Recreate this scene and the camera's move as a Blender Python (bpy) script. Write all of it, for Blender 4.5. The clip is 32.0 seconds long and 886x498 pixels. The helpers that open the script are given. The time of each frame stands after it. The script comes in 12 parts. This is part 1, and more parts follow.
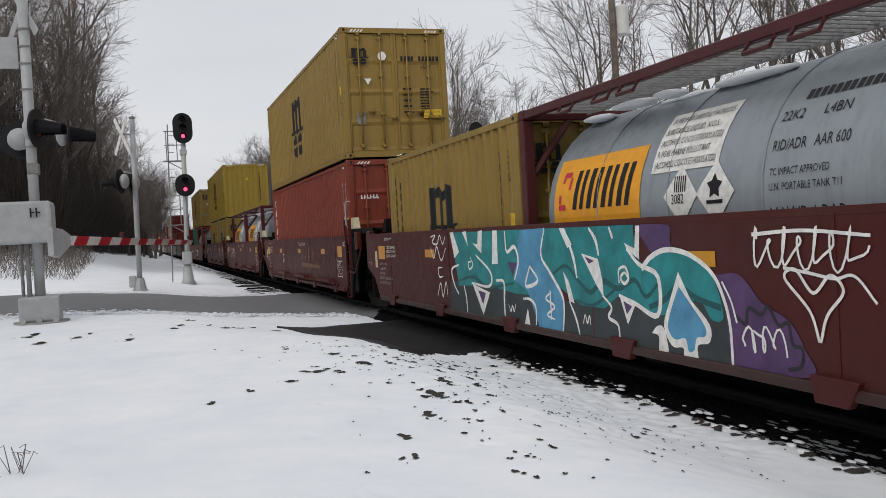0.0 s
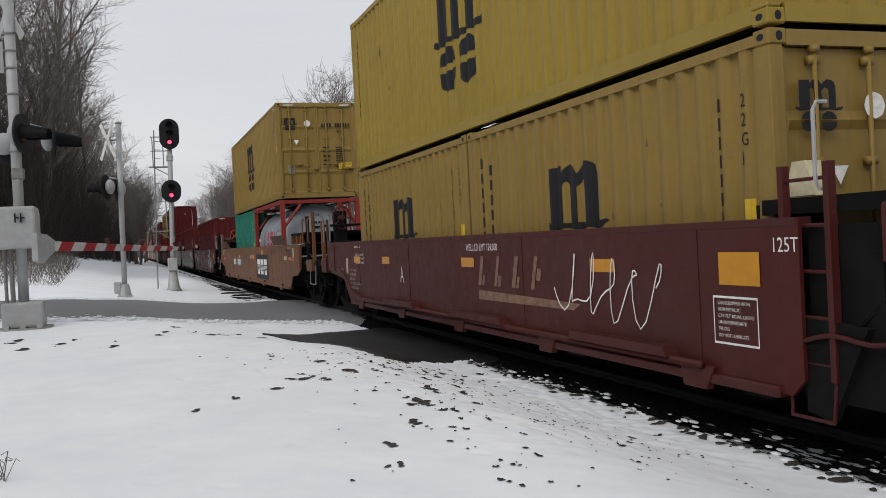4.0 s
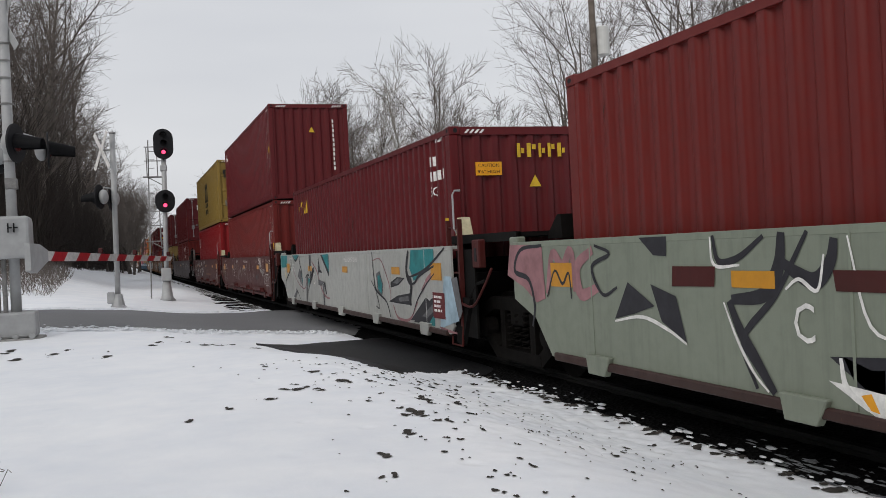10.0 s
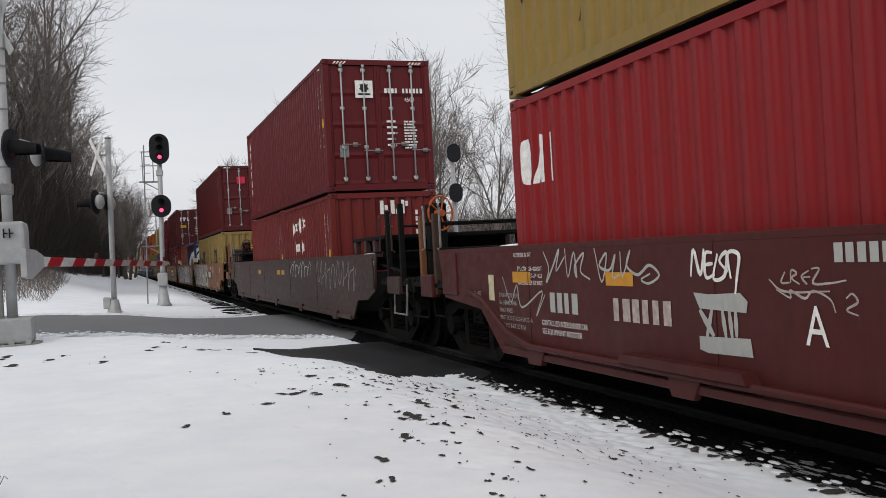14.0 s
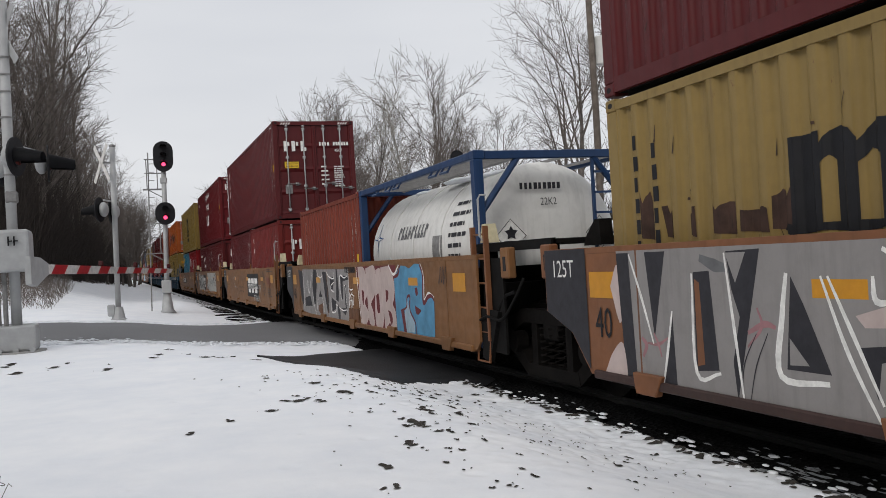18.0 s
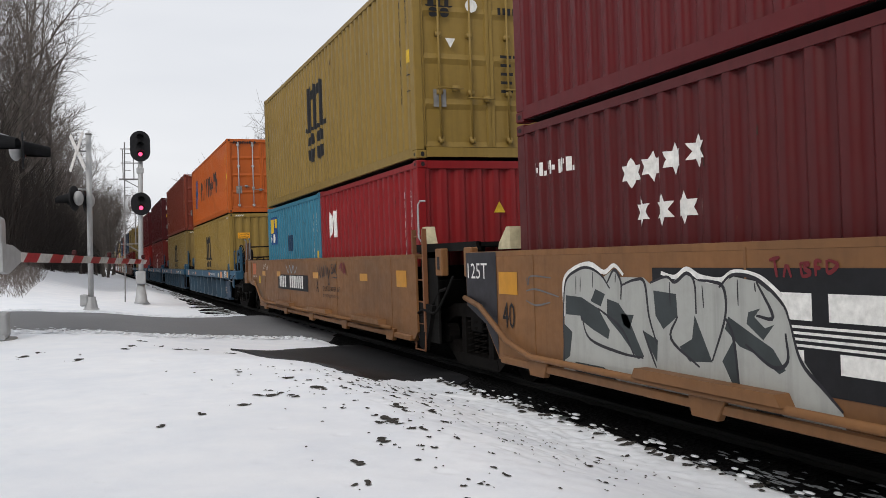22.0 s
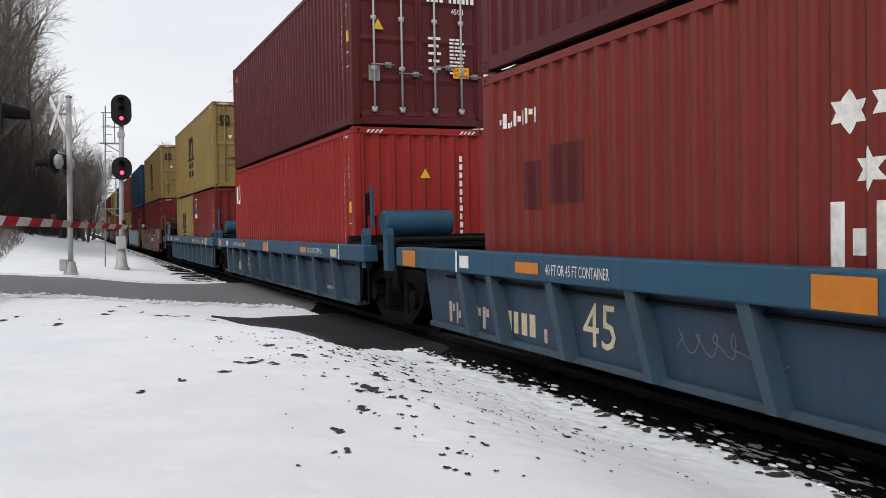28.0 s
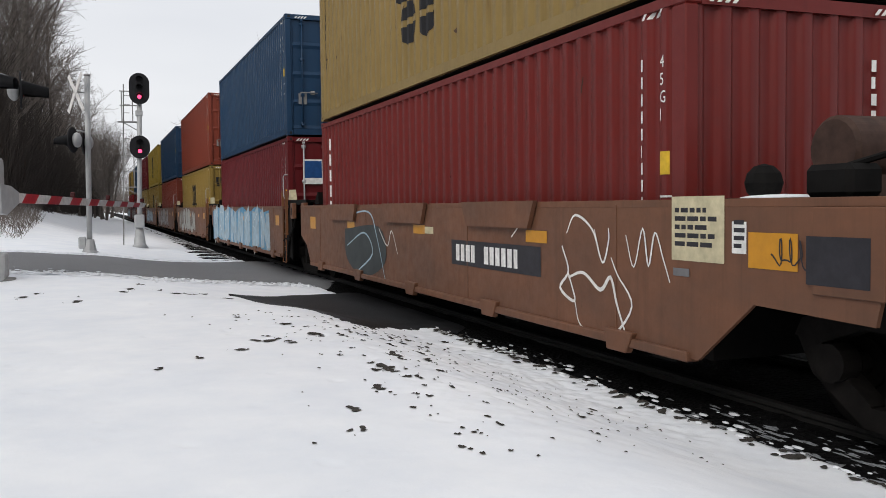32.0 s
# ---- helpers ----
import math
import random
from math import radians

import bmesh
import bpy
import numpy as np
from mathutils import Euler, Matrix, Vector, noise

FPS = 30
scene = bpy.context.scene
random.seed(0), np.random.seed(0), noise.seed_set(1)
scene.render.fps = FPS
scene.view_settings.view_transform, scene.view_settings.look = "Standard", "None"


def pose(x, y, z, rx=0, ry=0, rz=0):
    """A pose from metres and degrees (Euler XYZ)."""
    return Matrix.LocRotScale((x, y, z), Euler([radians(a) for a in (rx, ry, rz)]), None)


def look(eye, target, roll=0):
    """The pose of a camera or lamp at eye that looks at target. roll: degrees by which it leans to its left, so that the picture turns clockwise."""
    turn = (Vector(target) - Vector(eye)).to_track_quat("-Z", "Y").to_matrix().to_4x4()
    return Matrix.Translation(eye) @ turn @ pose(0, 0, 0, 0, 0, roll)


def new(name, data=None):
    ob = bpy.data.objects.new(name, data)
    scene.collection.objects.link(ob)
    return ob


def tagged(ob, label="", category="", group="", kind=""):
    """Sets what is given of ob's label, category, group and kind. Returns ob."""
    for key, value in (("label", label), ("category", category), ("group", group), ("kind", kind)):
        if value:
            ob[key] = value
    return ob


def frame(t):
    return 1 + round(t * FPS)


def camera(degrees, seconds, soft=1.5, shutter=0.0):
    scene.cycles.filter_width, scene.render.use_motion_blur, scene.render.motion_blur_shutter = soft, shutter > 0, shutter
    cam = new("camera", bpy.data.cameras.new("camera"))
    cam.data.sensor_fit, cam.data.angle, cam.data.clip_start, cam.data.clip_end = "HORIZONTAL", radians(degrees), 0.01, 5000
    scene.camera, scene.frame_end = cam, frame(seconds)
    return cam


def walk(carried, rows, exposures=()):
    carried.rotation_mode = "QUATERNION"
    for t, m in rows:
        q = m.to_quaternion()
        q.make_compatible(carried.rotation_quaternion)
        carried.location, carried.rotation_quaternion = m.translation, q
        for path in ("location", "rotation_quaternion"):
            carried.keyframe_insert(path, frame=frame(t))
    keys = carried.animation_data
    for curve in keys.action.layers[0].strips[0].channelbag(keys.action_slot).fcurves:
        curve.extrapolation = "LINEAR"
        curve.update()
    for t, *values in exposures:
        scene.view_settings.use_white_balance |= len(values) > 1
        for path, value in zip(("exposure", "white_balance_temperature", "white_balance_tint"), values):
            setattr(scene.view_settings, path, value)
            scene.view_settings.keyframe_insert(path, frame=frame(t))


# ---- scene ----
EYE = Vector((0.0, 0.0, 1.657))
cam = camera(52.23, 32.0, soft=0.7)
AIM = [  # seconds, turn to the right of the track, tilt up, lean
    (0, 18.31, -1.13, -3.21), (0.5, 18.43, -0.83, -3.25), (1, 18.47, -0.57, -3.26), (1.5, 18.52, -0.44, -3.25), (2, 18.65, -0.51, -3.25),
    (2.5, 18.70, -0.52, -3.16), (3, 18.92, -0.62, -3.11), (3.5, 19.10, -0.74, -2.98), (5.5, 19.19, -0.48, -2.83), (6, 19.20, -0.50, -2.88),
    (6.5, 19.14, -0.53, -2.85), (7, 19.18, -0.57, -2.85), (7.5, 19.19, -0.44, -2.89), (8, 19.26, -0.31, -2.80), (8.5, 19.40, -0.16, -2.86),
    (9, 19.52, -0.05, -2.83), (9.5, 19.51, -0.03, -2.88), (10, 19.57, -0.07, -2.88), (10.5, 19.63, -0.09, -2.92), (11, 19.66, -0.10, -2.90),
    (11.5, 19.63, -0.13, -2.89), (12, 19.66, -0.12, -2.92), (12.5, 19.73, -0.09, -3.00), (13, 19.79, -0.03, -3.04), (13.5, 19.88, 0.05, -3.14),
    (14, 19.80, 0.15, -3.14), (14.5, 19.78, 0.17, -3.17), (16.5, 19.76, 0.52, -3.23), (17, 19.69, 0.57, -3.23), (17.5, 19.65, 0.58, -3.28),
    (18, 19.59, 0.58, -3.29), (18.5, 19.52, 0.59, -3.28), (19, 19.46, 0.66, -3.19), (19.5, 19.86, 0.88, -3.18), (20, 20.33, 0.68, -2.85),
    (20.5, 20.63, 0.55, -2.63), (21, 20.75, 0.41, -2.38), (21.5, 20.89, 0.34, -2.20), (22, 21.03, 0.37, -1.91), (22.5, 21.38, 0.27, -1.81),
    (23, 21.59, 0.21, -1.65), (23.5, 21.83, 0.07, -1.57), (24, 22.02, -0.07, -1.60), (24.5, 22.27, -0.23, -1.52), (25, 22.32, -0.40, -1.37),
    (25.5, 22.42, -0.59, -1.24), (27.5, 22.04, -1.43, -0.99), (28, 22.09, -1.53, -0.94), (28.5, 22.15, -1.87, -1.08), (29, 22.10, -2.37, -1.09),
    (29.5, 22.01, -2.60, -0.87), (30, 21.70, -2.65, -0.83), (30.5, 21.37, -2.71, -0.81), (31, 21.20, -2.84, -0.80), (31.5, 21.06, -2.84, -0.63),
    (32, 21.04, -2.79, -0.66),
]

def aim(turn, tilt, lean):
    a, b = radians(turn), radians(tilt)
    way = Vector((math.sin(a) * math.cos(b), math.cos(a) * math.cos(b), math.sin(b)))
    return look(EYE, EYE + 10 * way, lean)


walk(cam, [(t, aim(a, b, c)) for t, a, b, c in AIM],
     [(0.0, 0.09), (2.0, 0.22), (3.0, 0.06), (6.0, 0.19), (7.0, 0.09), (8.0, 0.10), (9.0, 0.10), (10.0, 0.05), (11.0, 0.12), (12.0, 0.38), (13.0, 0.27), (14.0, 0.18), (16.6, 0.20), (17.0, 0.22), (18.0, 0.14), (19.0, 0.07), (20.0, 0.36), (21.0, 0.28), (22.0, 0.32), (23.0, 0.30), (24.0, 0.28), (25.0, 0.29), (28.0, 0.40), (29.0, 0.42), (30.0, 0.30), (31.0, 0.34), (32.0, 0.32)])

# ---- light: an overcast winter sky and a wide, weak sun ----
world = bpy.data.worlds.new("overcast_sky")
scene.world = world
world.use_nodes = True
wn = world.node_tree.nodes
wl = world.node_tree.links
sky = wn.new("ShaderNodeTexSky")
sky.sky_type = "NISHITA"
sky.sun_disc = False
sky.sun_elevation = radians(32)
sky.sun_rotation = radians(215)
sky.dust_density = 4.0
dim = wn.new("ShaderNodeMix")
dim.data_type = "RGBA"
dim.blend_type = "MULTIPLY"
dim.inputs[0].default_value = 1.0
dim.inputs[7].default_value = (0.10, 0.10, 0.10, 1)
wl.new(sky.outputs[0], dim.inputs[6])
coord = wn.new("ShaderNodeTexCoord")
squash = wn.new("ShaderNodeMapping")
squash.inputs["Scale"].default_value = (1.2, 1.2, 5.0)
cloud = wn.new("ShaderNodeTexNoise")
cloud.inputs["Scale"].default_value = 1.3
cloud.inputs["Detail"].default_value = 4
ramp = wn.new("ShaderNodeValToRGB")
ramp.color_ramp.elements[0].position, ramp.color_ramp.elements[0].color = 0.3, (0.630, 0.647, 0.69, 1)
ramp.color_ramp.elements[1].position, ramp.color_ramp.elements[1].color = 0.75, (0.765, 0.775, 0.80, 1)
wl.new(coord.outputs["Generated"], squash.inputs["Vector"])
wl.new(squash.outputs[0], cloud.inputs["Vector"])
wl.new(cloud.outputs[0], ramp.inputs[0])
veil = wn.new("ShaderNodeMix")
veil.data_type = "RGBA"
veil.inputs[0].default_value = 0.93
wl.new(dim.outputs[2], veil.inputs[6])
wl.new(ramp.outputs[0], veil.inputs[7])
wl.new(veil.outputs[2], wn["Background"].inputs["Color"])
wn["Background"].inputs["Strength"].default_value = 0.94

sun = new("sun", bpy.data.lights.new("sun", "SUN"))
sun.data.energy = 1.25
sun.data.angle = radians(32)
sun.data.color = (1.0, 0.97, 0.93)
sun.matrix_basis = look((-18, -10, 17), (0, 6, 0))


# ---- materials ----
class Nodes:
    """A short way to wire a material."""

    def __init__(self, name):
        self.mat = bpy.data.materials.new(name)
        self.mat.use_nodes = True
        self.tree = self.mat.node_tree
        self.bsdf = self.tree.nodes["Principled BSDF"]

    def add(self, kind, **inputs):
        node = self.tree.nodes.new("ShaderNode" + kind)
        for key, value in inputs.items():
            key = key.replace("_", " ")
            self.put(node.inputs[key], value)
        return node

    def put(self, socket, value):
        if isinstance(value, bpy.types.NodeSocket):
            self.tree.links.new(value, socket)
        else:
            socket.default_value = value

    def noise(self, vector, scale, detail=3.0, rough=0.55):
        return self.add("TexNoise", Vector=vector, Scale=scale, Detail=detail, Roughness=rough).outputs[0]

    def ramp(self, value, a, b, ca=(0, 0, 0, 1), cb=(1, 1, 1, 1)):
        node = self.add("ValToRGB", Fac=value)
        e = node.color_ramp.elements
        e[0].position, e[0].color, e[1].position, e[1].color = a, ca, b, cb
        return node.outputs[0]

    def mix(self, fac, a, b, blend="MIX"):
        node = self.tree.nodes.new("ShaderNodeMix")
        node.data_type, node.blend_type = "RGBA", blend
        self.put(node.inputs[0], fac)
        self.put(node.inputs[6], a)
        self.put(node.inputs[7], b)
        return node.outputs[2]

    def coords(self, scale=(1, 1, 1), spread=True):
        c = self.add("TexCoord").outputs["Object"]
        if spread:
            info = self.add("ObjectInfo").outputs["Random"]
            shift = self.add("VectorMath", Vector=c)
            times = self.add("Math", Value=info)
            times.operation = "MULTIPLY"
            times.inputs[1].default_value = 37.0
            join = self.add("CombineXYZ", X=times.outputs[0], Y=times.outputs[0], Z=times.outputs[0])
            self.tree.links.new(join.outputs[0], shift.inputs[1])
            c = shift.outputs[0]
        m = self.add("Mapping", Vector=c)
        m.inputs["Scale"].default_value = scale
        return m.outputs[0]

    def bump(self, height, strength, distance=0.01):
        b = self.add("Bump", Height=height, Strength=strength, Distance=distance)
        self.put(self.bsdf.inputs["Normal"], b.outputs[0])

    def done(self, colour, rough=0.6, metal=0.0, spec=0.4):
        self.put(self.bsdf.inputs["Base Color"], colour)
        self.put(self.bsdf.inputs["Roughness"], rough)
        self.put(self.bsdf.inputs["Metallic"], metal)
        self.put(self.bsdf.inputs["Specular IOR Level"], spec)
        return self.mat


def rgb(r, g, b):
    return (r, g, b, 1.0)


def paint(name, colour, wear=0.35, rough=0.5, rust=0.3, streak=0.3, dirt=0.0):
    """Weathered paint on steel: faded patches, run-down dirt and specks of rust."""
    n = Nodes(name)
    plain = n.coords()
    runs = n.coords((3.2, 3.2, 0.22))
    base = rgb(*colour)
    pale = rgb(*[c * 1.25 + 0.003 for c in colour])
    dark = rgb(*[c * 0.58 for c in colour])
    col = n.mix(n.ramp(n.noise(plain, 0.55, 3), 0.35, 0.75, (0, 0, 0, 1), (wear, wear, wear, 1)), base, pale)
    col = n.mix(n.ramp(n.noise(runs, 2.6, 5, 0.62), 0.50, 0.78, (0, 0, 0, 1), (streak, streak, streak, 1)), col, dark)
    grime = n.noise(plain, 7.0, 5, 0.7)
    col = n.mix(n.ramp(grime, 0.45, 0.8, (0, 0, 0, 1), (0.22, 0.22, 0.22, 1)), col, rgb(*[c * 0.45 + 0.012 for c in colour]))
    specks = n.ramp(n.noise(n.coords((2.2, 2.2, 1.1)), 5.5, 6, 0.72), 0.70 - 0.06 * rust, 0.76, (0, 0, 0, 1), (rust * 2, rust * 2, rust * 2, 1))
    col = n.mix(specks, col, rgb(0.13, 0.055, 0.028))
    # rust that runs down from chips and seams
    chips = n.noise(n.coords((1.0, 1.0, 0.5)), 1.7, 4, 0.6)
    trails = n.noise(n.coords((9.0, 9.0, 0.35)), 1.6, 4, 0.7)
    both = n.mix(1.0, n.ramp(chips, 0.56, 0.74), n.ramp(trails, 0.50, 0.72), "MULTIPLY")
    col = n.mix(n.mix(1.0, both, rgb(rust, rust, rust), "MULTIPLY"), col, rgb(0.075, 0.036, 0.020))
    if dirt:
        film = n.mix(1.0, n.ramp(n.noise(n.coords((0.7, 0.7, 1.6)), 0.9, 5, 0.65), 0.32, 0.66), rgb(dirt, dirt, dirt), "MULTIPLY")
        col = n.mix(film, col, rgb(0.048, 0.037, 0.031))
    n.bump(n.noise(plain, 24, 3), 0.12, 0.004)
    return n.done(col, n.ramp(grime, 0.2, 0.9, (rough - 0.1,) * 3 + (1,), (rough + 0.2,) * 3 + (1,)), 0.0, 0.18 if dirt else 0.24)


def plain(name, colour, rough=0.6, metal=0.0, vary=0.25, scale=9.0, bump=0.1, spec=0.25):
    n = Nodes(name)
    c = n.coords()
    low = rgb(*[v * (1 - vary) for v in colour])
    high = rgb(*[min(1, v * (1 + vary * 0.6)) for v in colour])
    f = n.noise(c, scale, 5, 0.62)
    col = n.mix(n.ramp(f, 0.3, 0.7), low, high)
    n.bump(n.noise(c, scale * 4, 3), bump, 0.006)
    return n.done(col, rough, metal, spec)


def glow(name, colour, power):
    n = Nodes(name)
    n.put(n.bsdf.inputs["Emission Color"], rgb(*colour))
    n.put(n.bsdf.inputs["Emission Strength"], power)
    return n.done(rgb(*[c * 0.3 for c in colour]), 0.3)


M = {}
DIRT = {"car_brown": 0.25, "car_tan": 0.38, "car_yellow": 0.35, "car_dun": 0.40, "car_clay": 0.45, "car_grey": 0.4, "car_blue": 0.18, "car_slate": 0.3, "grimy_shaded_blue": 0.3}
LIGHT = ("tank_white", "tank_grey", "chalk", "pale_green")
for key, colour, wear, rust in (
    ("mustard", (0.330, 0.215, 0.052), 0.30, 0.25), ("mustard_old", (0.315, 0.215, 0.072), 0.45, 0.75),
    ("mustard_bright", (0.40, 0.275, 0.042), 0.25, 0.15), ("brick_red", (0.240, 0.035, 0.018), 0.40, 0.25),
    ("wine_red", (0.136, 0.0095, 0.0125), 0.35, 0.2), ("maroon", (0.106, 0.0105, 0.012), 0.40, 0.3),
    ("maroon_grey", (0.115, 0.045, 0.043), 0.5, 0.45), ("bright_red", (0.300, 0.013, 0.016), 0.25, 0.15),
    ("scarlet", (0.360, 0.022, 0.016), 0.22, 0.1), ("rust_red", (0.180, 0.018, 0.0145), 0.45, 0.3), ("flag_red", (0.220, 0.027, 0.019), 0.4, 0.25),
    ("triton_red", (0.245, 0.048, 0.026), 0.4, 0.25), ("green", (0.020, 0.215, 0.145), 0.3, 0.35),
    ("sky_blue", (0.050, 0.240, 0.350), 0.4, 0.5), ("navy", (0.014, 0.050, 0.110), 0.35, 0.15),
    ("orange", (0.560, 0.120, 0.018), 0.3, 0.3), ("car_brown", (0.088, 0.0115, 0.0100), 0.40, 0.45),
    ("car_tan", (0.228, 0.089, 0.031), 0.45, 0.6), ("car_yellow", (0.305, 0.142, 0.054), 0.4, 0.5),
    ("car_dun", (0.285, 0.116, 0.050), 0.5, 0.7), ("car_clay", (0.238, 0.104, 0.056), 0.5, 0.7), ("car_grey", (0.062, 0.031, 0.027), 0.55, 0.75),
    # Side-panel blue: car_blue dulled by dirt, plus shade under the chord put in.
    ("car_blue", (0.030, 0.110, 0.190), 0.4, 0.3), ("car_slate", (0.055, 0.105, 0.155), 0.4, 0.3), ("grimy_shaded_blue", (0.038, 0.076, 0.132), 0.5, 0.3), ("blue_frame", (0.022, 0.058, 0.150), 0.3, 0.2),
    ("red_frame", (0.330, 0.035, 0.026), 0.35, 0.4), ("plum_frame", (0.085, 0.016, 0.018), 0.35, 0.4),
    ("tank_grey", (0.270, 0.300, 0.325), 0.5, 0.12), ("tank_white", (0.70, 0.69, 0.66), 0.2, 0.12),
    ("pale_green", (0.215, 0.240, 0.188), 0.4, 0.15), ("chalk", (0.39, 0.395, 0.37), 0.35, 0.12),
    ("silver_paint", (0.330, 0.310, 0.300), 0.35, 0.2),
):
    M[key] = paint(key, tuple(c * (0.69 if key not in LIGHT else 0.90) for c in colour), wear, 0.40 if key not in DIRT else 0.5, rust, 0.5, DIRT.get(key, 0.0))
M["white"] = plain("white_marking", (0.72, 0.71, 0.68), 0.6, vary=0.22, scale=14)
M["faded"] = plain("faded_marking", (0.40, 0.34, 0.30), 0.7, vary=0.35, scale=14)
M["ghost"] = plain("worn_tan_marking", (0.20, 0.115, 0.080), 0.7, vary=0.4, scale=10)
M["black"] = plain("black_marking", (0.010, 0.010, 0.012), 0.6, vary=0.3)
M["ink"] = plain("dark_spray", (0.022, 0.021, 0.026), 0.5, vary=0.35)
M["yellow"] = plain("yellow_marking", (0.62, 0.40, 0.03), 0.55)
M["amber"] = plain("amber_reflector", (0.50, 0.225, 0.012), 0.35, vary=0.12)
M["orange_amber"] = plain("orange_reflector", (0.50, 0.165, 0.014), 0.35, vary=0.12)
M["cream"] = plain("cream_plate", (0.52, 0.46, 0.30), 0.6)
M["tape"] = plain("orange_banner", (0.75, 0.330, 0.018), 0.45, vary=0.1)
M["teal"] = plain("teal_spray", (0.018, 0.200, 0.210), 0.5, vary=0.35, scale=4)
M["spray_blue"] = plain("blue_spray", (0.080, 0.260, 0.420), 0.5, vary=0.3, scale=4)
M["ice"] = plain("pale_blue_spray", (0.330, 0.450, 0.530), 0.5, vary=0.3, scale=4)
M["purple"] = plain("purple_spray", (0.085, 0.045, 0.120), 0.6, vary=0.3, scale=4)
M["blush"] = plain("pale_pink_spray", (0.47, 0.38, 0.355), 0.6, vary=0.15, scale=4)
M["rose"] = plain("dusty_rose_spray", (0.300, 0.150, 0.160), 0.6, vary=0.3, scale=4)
M["oxide"] = plain("oxblood_spray", (0.130, 0.012, 0.016), 0.5, vary=0.2)
M["deep_teal"] = plain("deep_teal_spray", (0.012, 0.085, 0.092), 0.5, vary=0.3, scale=4)
M["slate_spray"] = plain("slate_spray", (0.040, 0.048, 0.050), 0.6, vary=0.25, scale=3)
M["moss"] = plain("dark_green_spray", (0.026, 0.034, 0.028), 0.6, vary=0.3)
M["smoke"] = plain("grey_spray", (0.130, 0.130, 0.135), 0.6, vary=0.35, scale=4)
M["logo_blue"] = plain("logo_blue", (0.012, 0.060, 0.190), 0.5)
M["logo_red"] = plain("logo_red", (0.520, 0.020, 0.060), 0.5)
M["steel"] = plain("galvanised_steel", (0.370, 0.375, 0.375), 0.5, 0.1, 0.12, 5)
M["steel_dull"] = plain("weathered_galvanised_steel", (0.230, 0.225, 0.220), 0.6, 0.2, 0.3, 12)
# Trucks and underframes: under-car shade is put into these two near-black colours.
M["iron"] = plain("shaded_cast_iron", (0.0070, 0.0060, 0.0054), 0.9, 0.0, 0.5, 6, 0.3, 0.1)
M["dark_steel"] = plain("shaded_dark_steel", (0.0065, 0.0060, 0.0057), 0.88, 0.0, 0.5, 4, 0.2, 0.15)
M["drum"] = plain("rusty_drum_steel", (0.055, 0.030, 0.022), 0.75, 0, 0.5, 5, 0.2)
M["scrape"] = plain("dark_scrape", (0.045, 0.030, 0.022), 0.8, 0, 0.4, 8)
M["rail"] = plain("worn_rail_steel", (0.014, 0.013, 0.012), 0.8, 0.0, 0.3)
M["concrete"] = plain("grey_concrete", (0.330, 0.325, 0.310), 0.85, 0, 0.25, 6, 0.3)
M["rubber"] = plain("black_rubber", (0.008, 0.008, 0.009), 0.7)
M["lens_dark"] = plain("dark_lens", (0.060, 0.012, 0.012), 0.15, vary=0.1, bump=0)
M["red_light"] = glow("red_signal_light", (1.0, 0.06, 0.16), 2.2)
M["gate_white"] = plain("gate_white", (0.62, 0.60, 0.58), 0.5)
M["gate_red"] = plain("gate_red", (0.40, 0.012, 0.022), 0.4)
M["bark"] = plain("grey_brown_bark", (0.120, 0.104, 0.092), 0.9, 0, 0.45, 5, 0.4)
M["twig"] = plain("bare_twigs", (0.135, 0.115, 0.103), 0.9, 0, 0.4, 3, 0.0)
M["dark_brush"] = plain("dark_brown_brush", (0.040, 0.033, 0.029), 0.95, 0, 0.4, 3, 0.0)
M["pale_bark"] = plain("pale_sycamore_bark", (0.260, 0.245, 0.220), 0.85, 0, 0.45, 3, 0.2)
M["bare"] = plain("dark_bare_earth", (0.050, 0.045, 0.040), 0.95, 0, 0.5, 9, 0.4)
M["grey_snow"] = plain("thin_dirty_snow", (0.20, 0.21, 0.22), 0.9, 0, 0.4, 20, 0.3)
M["snow_cap"] = plain("old_snow", (0.78, 0.80, 0.83), 0.8, 0, 0.08, 6, 0.2)
M["wood"] = plain("weathered_pole_wood", (0.130, 0.108, 0.090), 0.85, 0, 0.35, 5, 0.3)
M["siding"] = plain("pale_siding", (0.55, 0.55, 0.53), 0.8, 0, 0.08, 4, 0.05)


def snow_material():
    n = Nodes("trodden_snow")
    c = n.coords(spread=False)
    f = n.noise(c, 1.3, 5, 0.6)
    col = n.mix(n.ramp(f, 0.3, 0.7), rgb(0.78, 0.805, 0.845), rgb(0.88, 0.89, 0.905))
    grass = n.ramp(n.noise(n.coords((1, 1, 1), False), 6.5, 8, 0.72), 0.70, 0.735)
    wide = n.ramp(n.noise(c, 0.33, 3), 0.50, 0.68)
    col = n.mix(n.mix(1.0, grass, wide, "MULTIPLY"), col, rgb(0.10, 0.085, 0.06))
    n.bump(n.noise(c, 9, 6, 0.65), 0.22, 0.018)
    n.put(n.bsdf.inputs["Subsurface Weight"], 0.0)
    return n.done(col, 0.85, 0, 0.2)


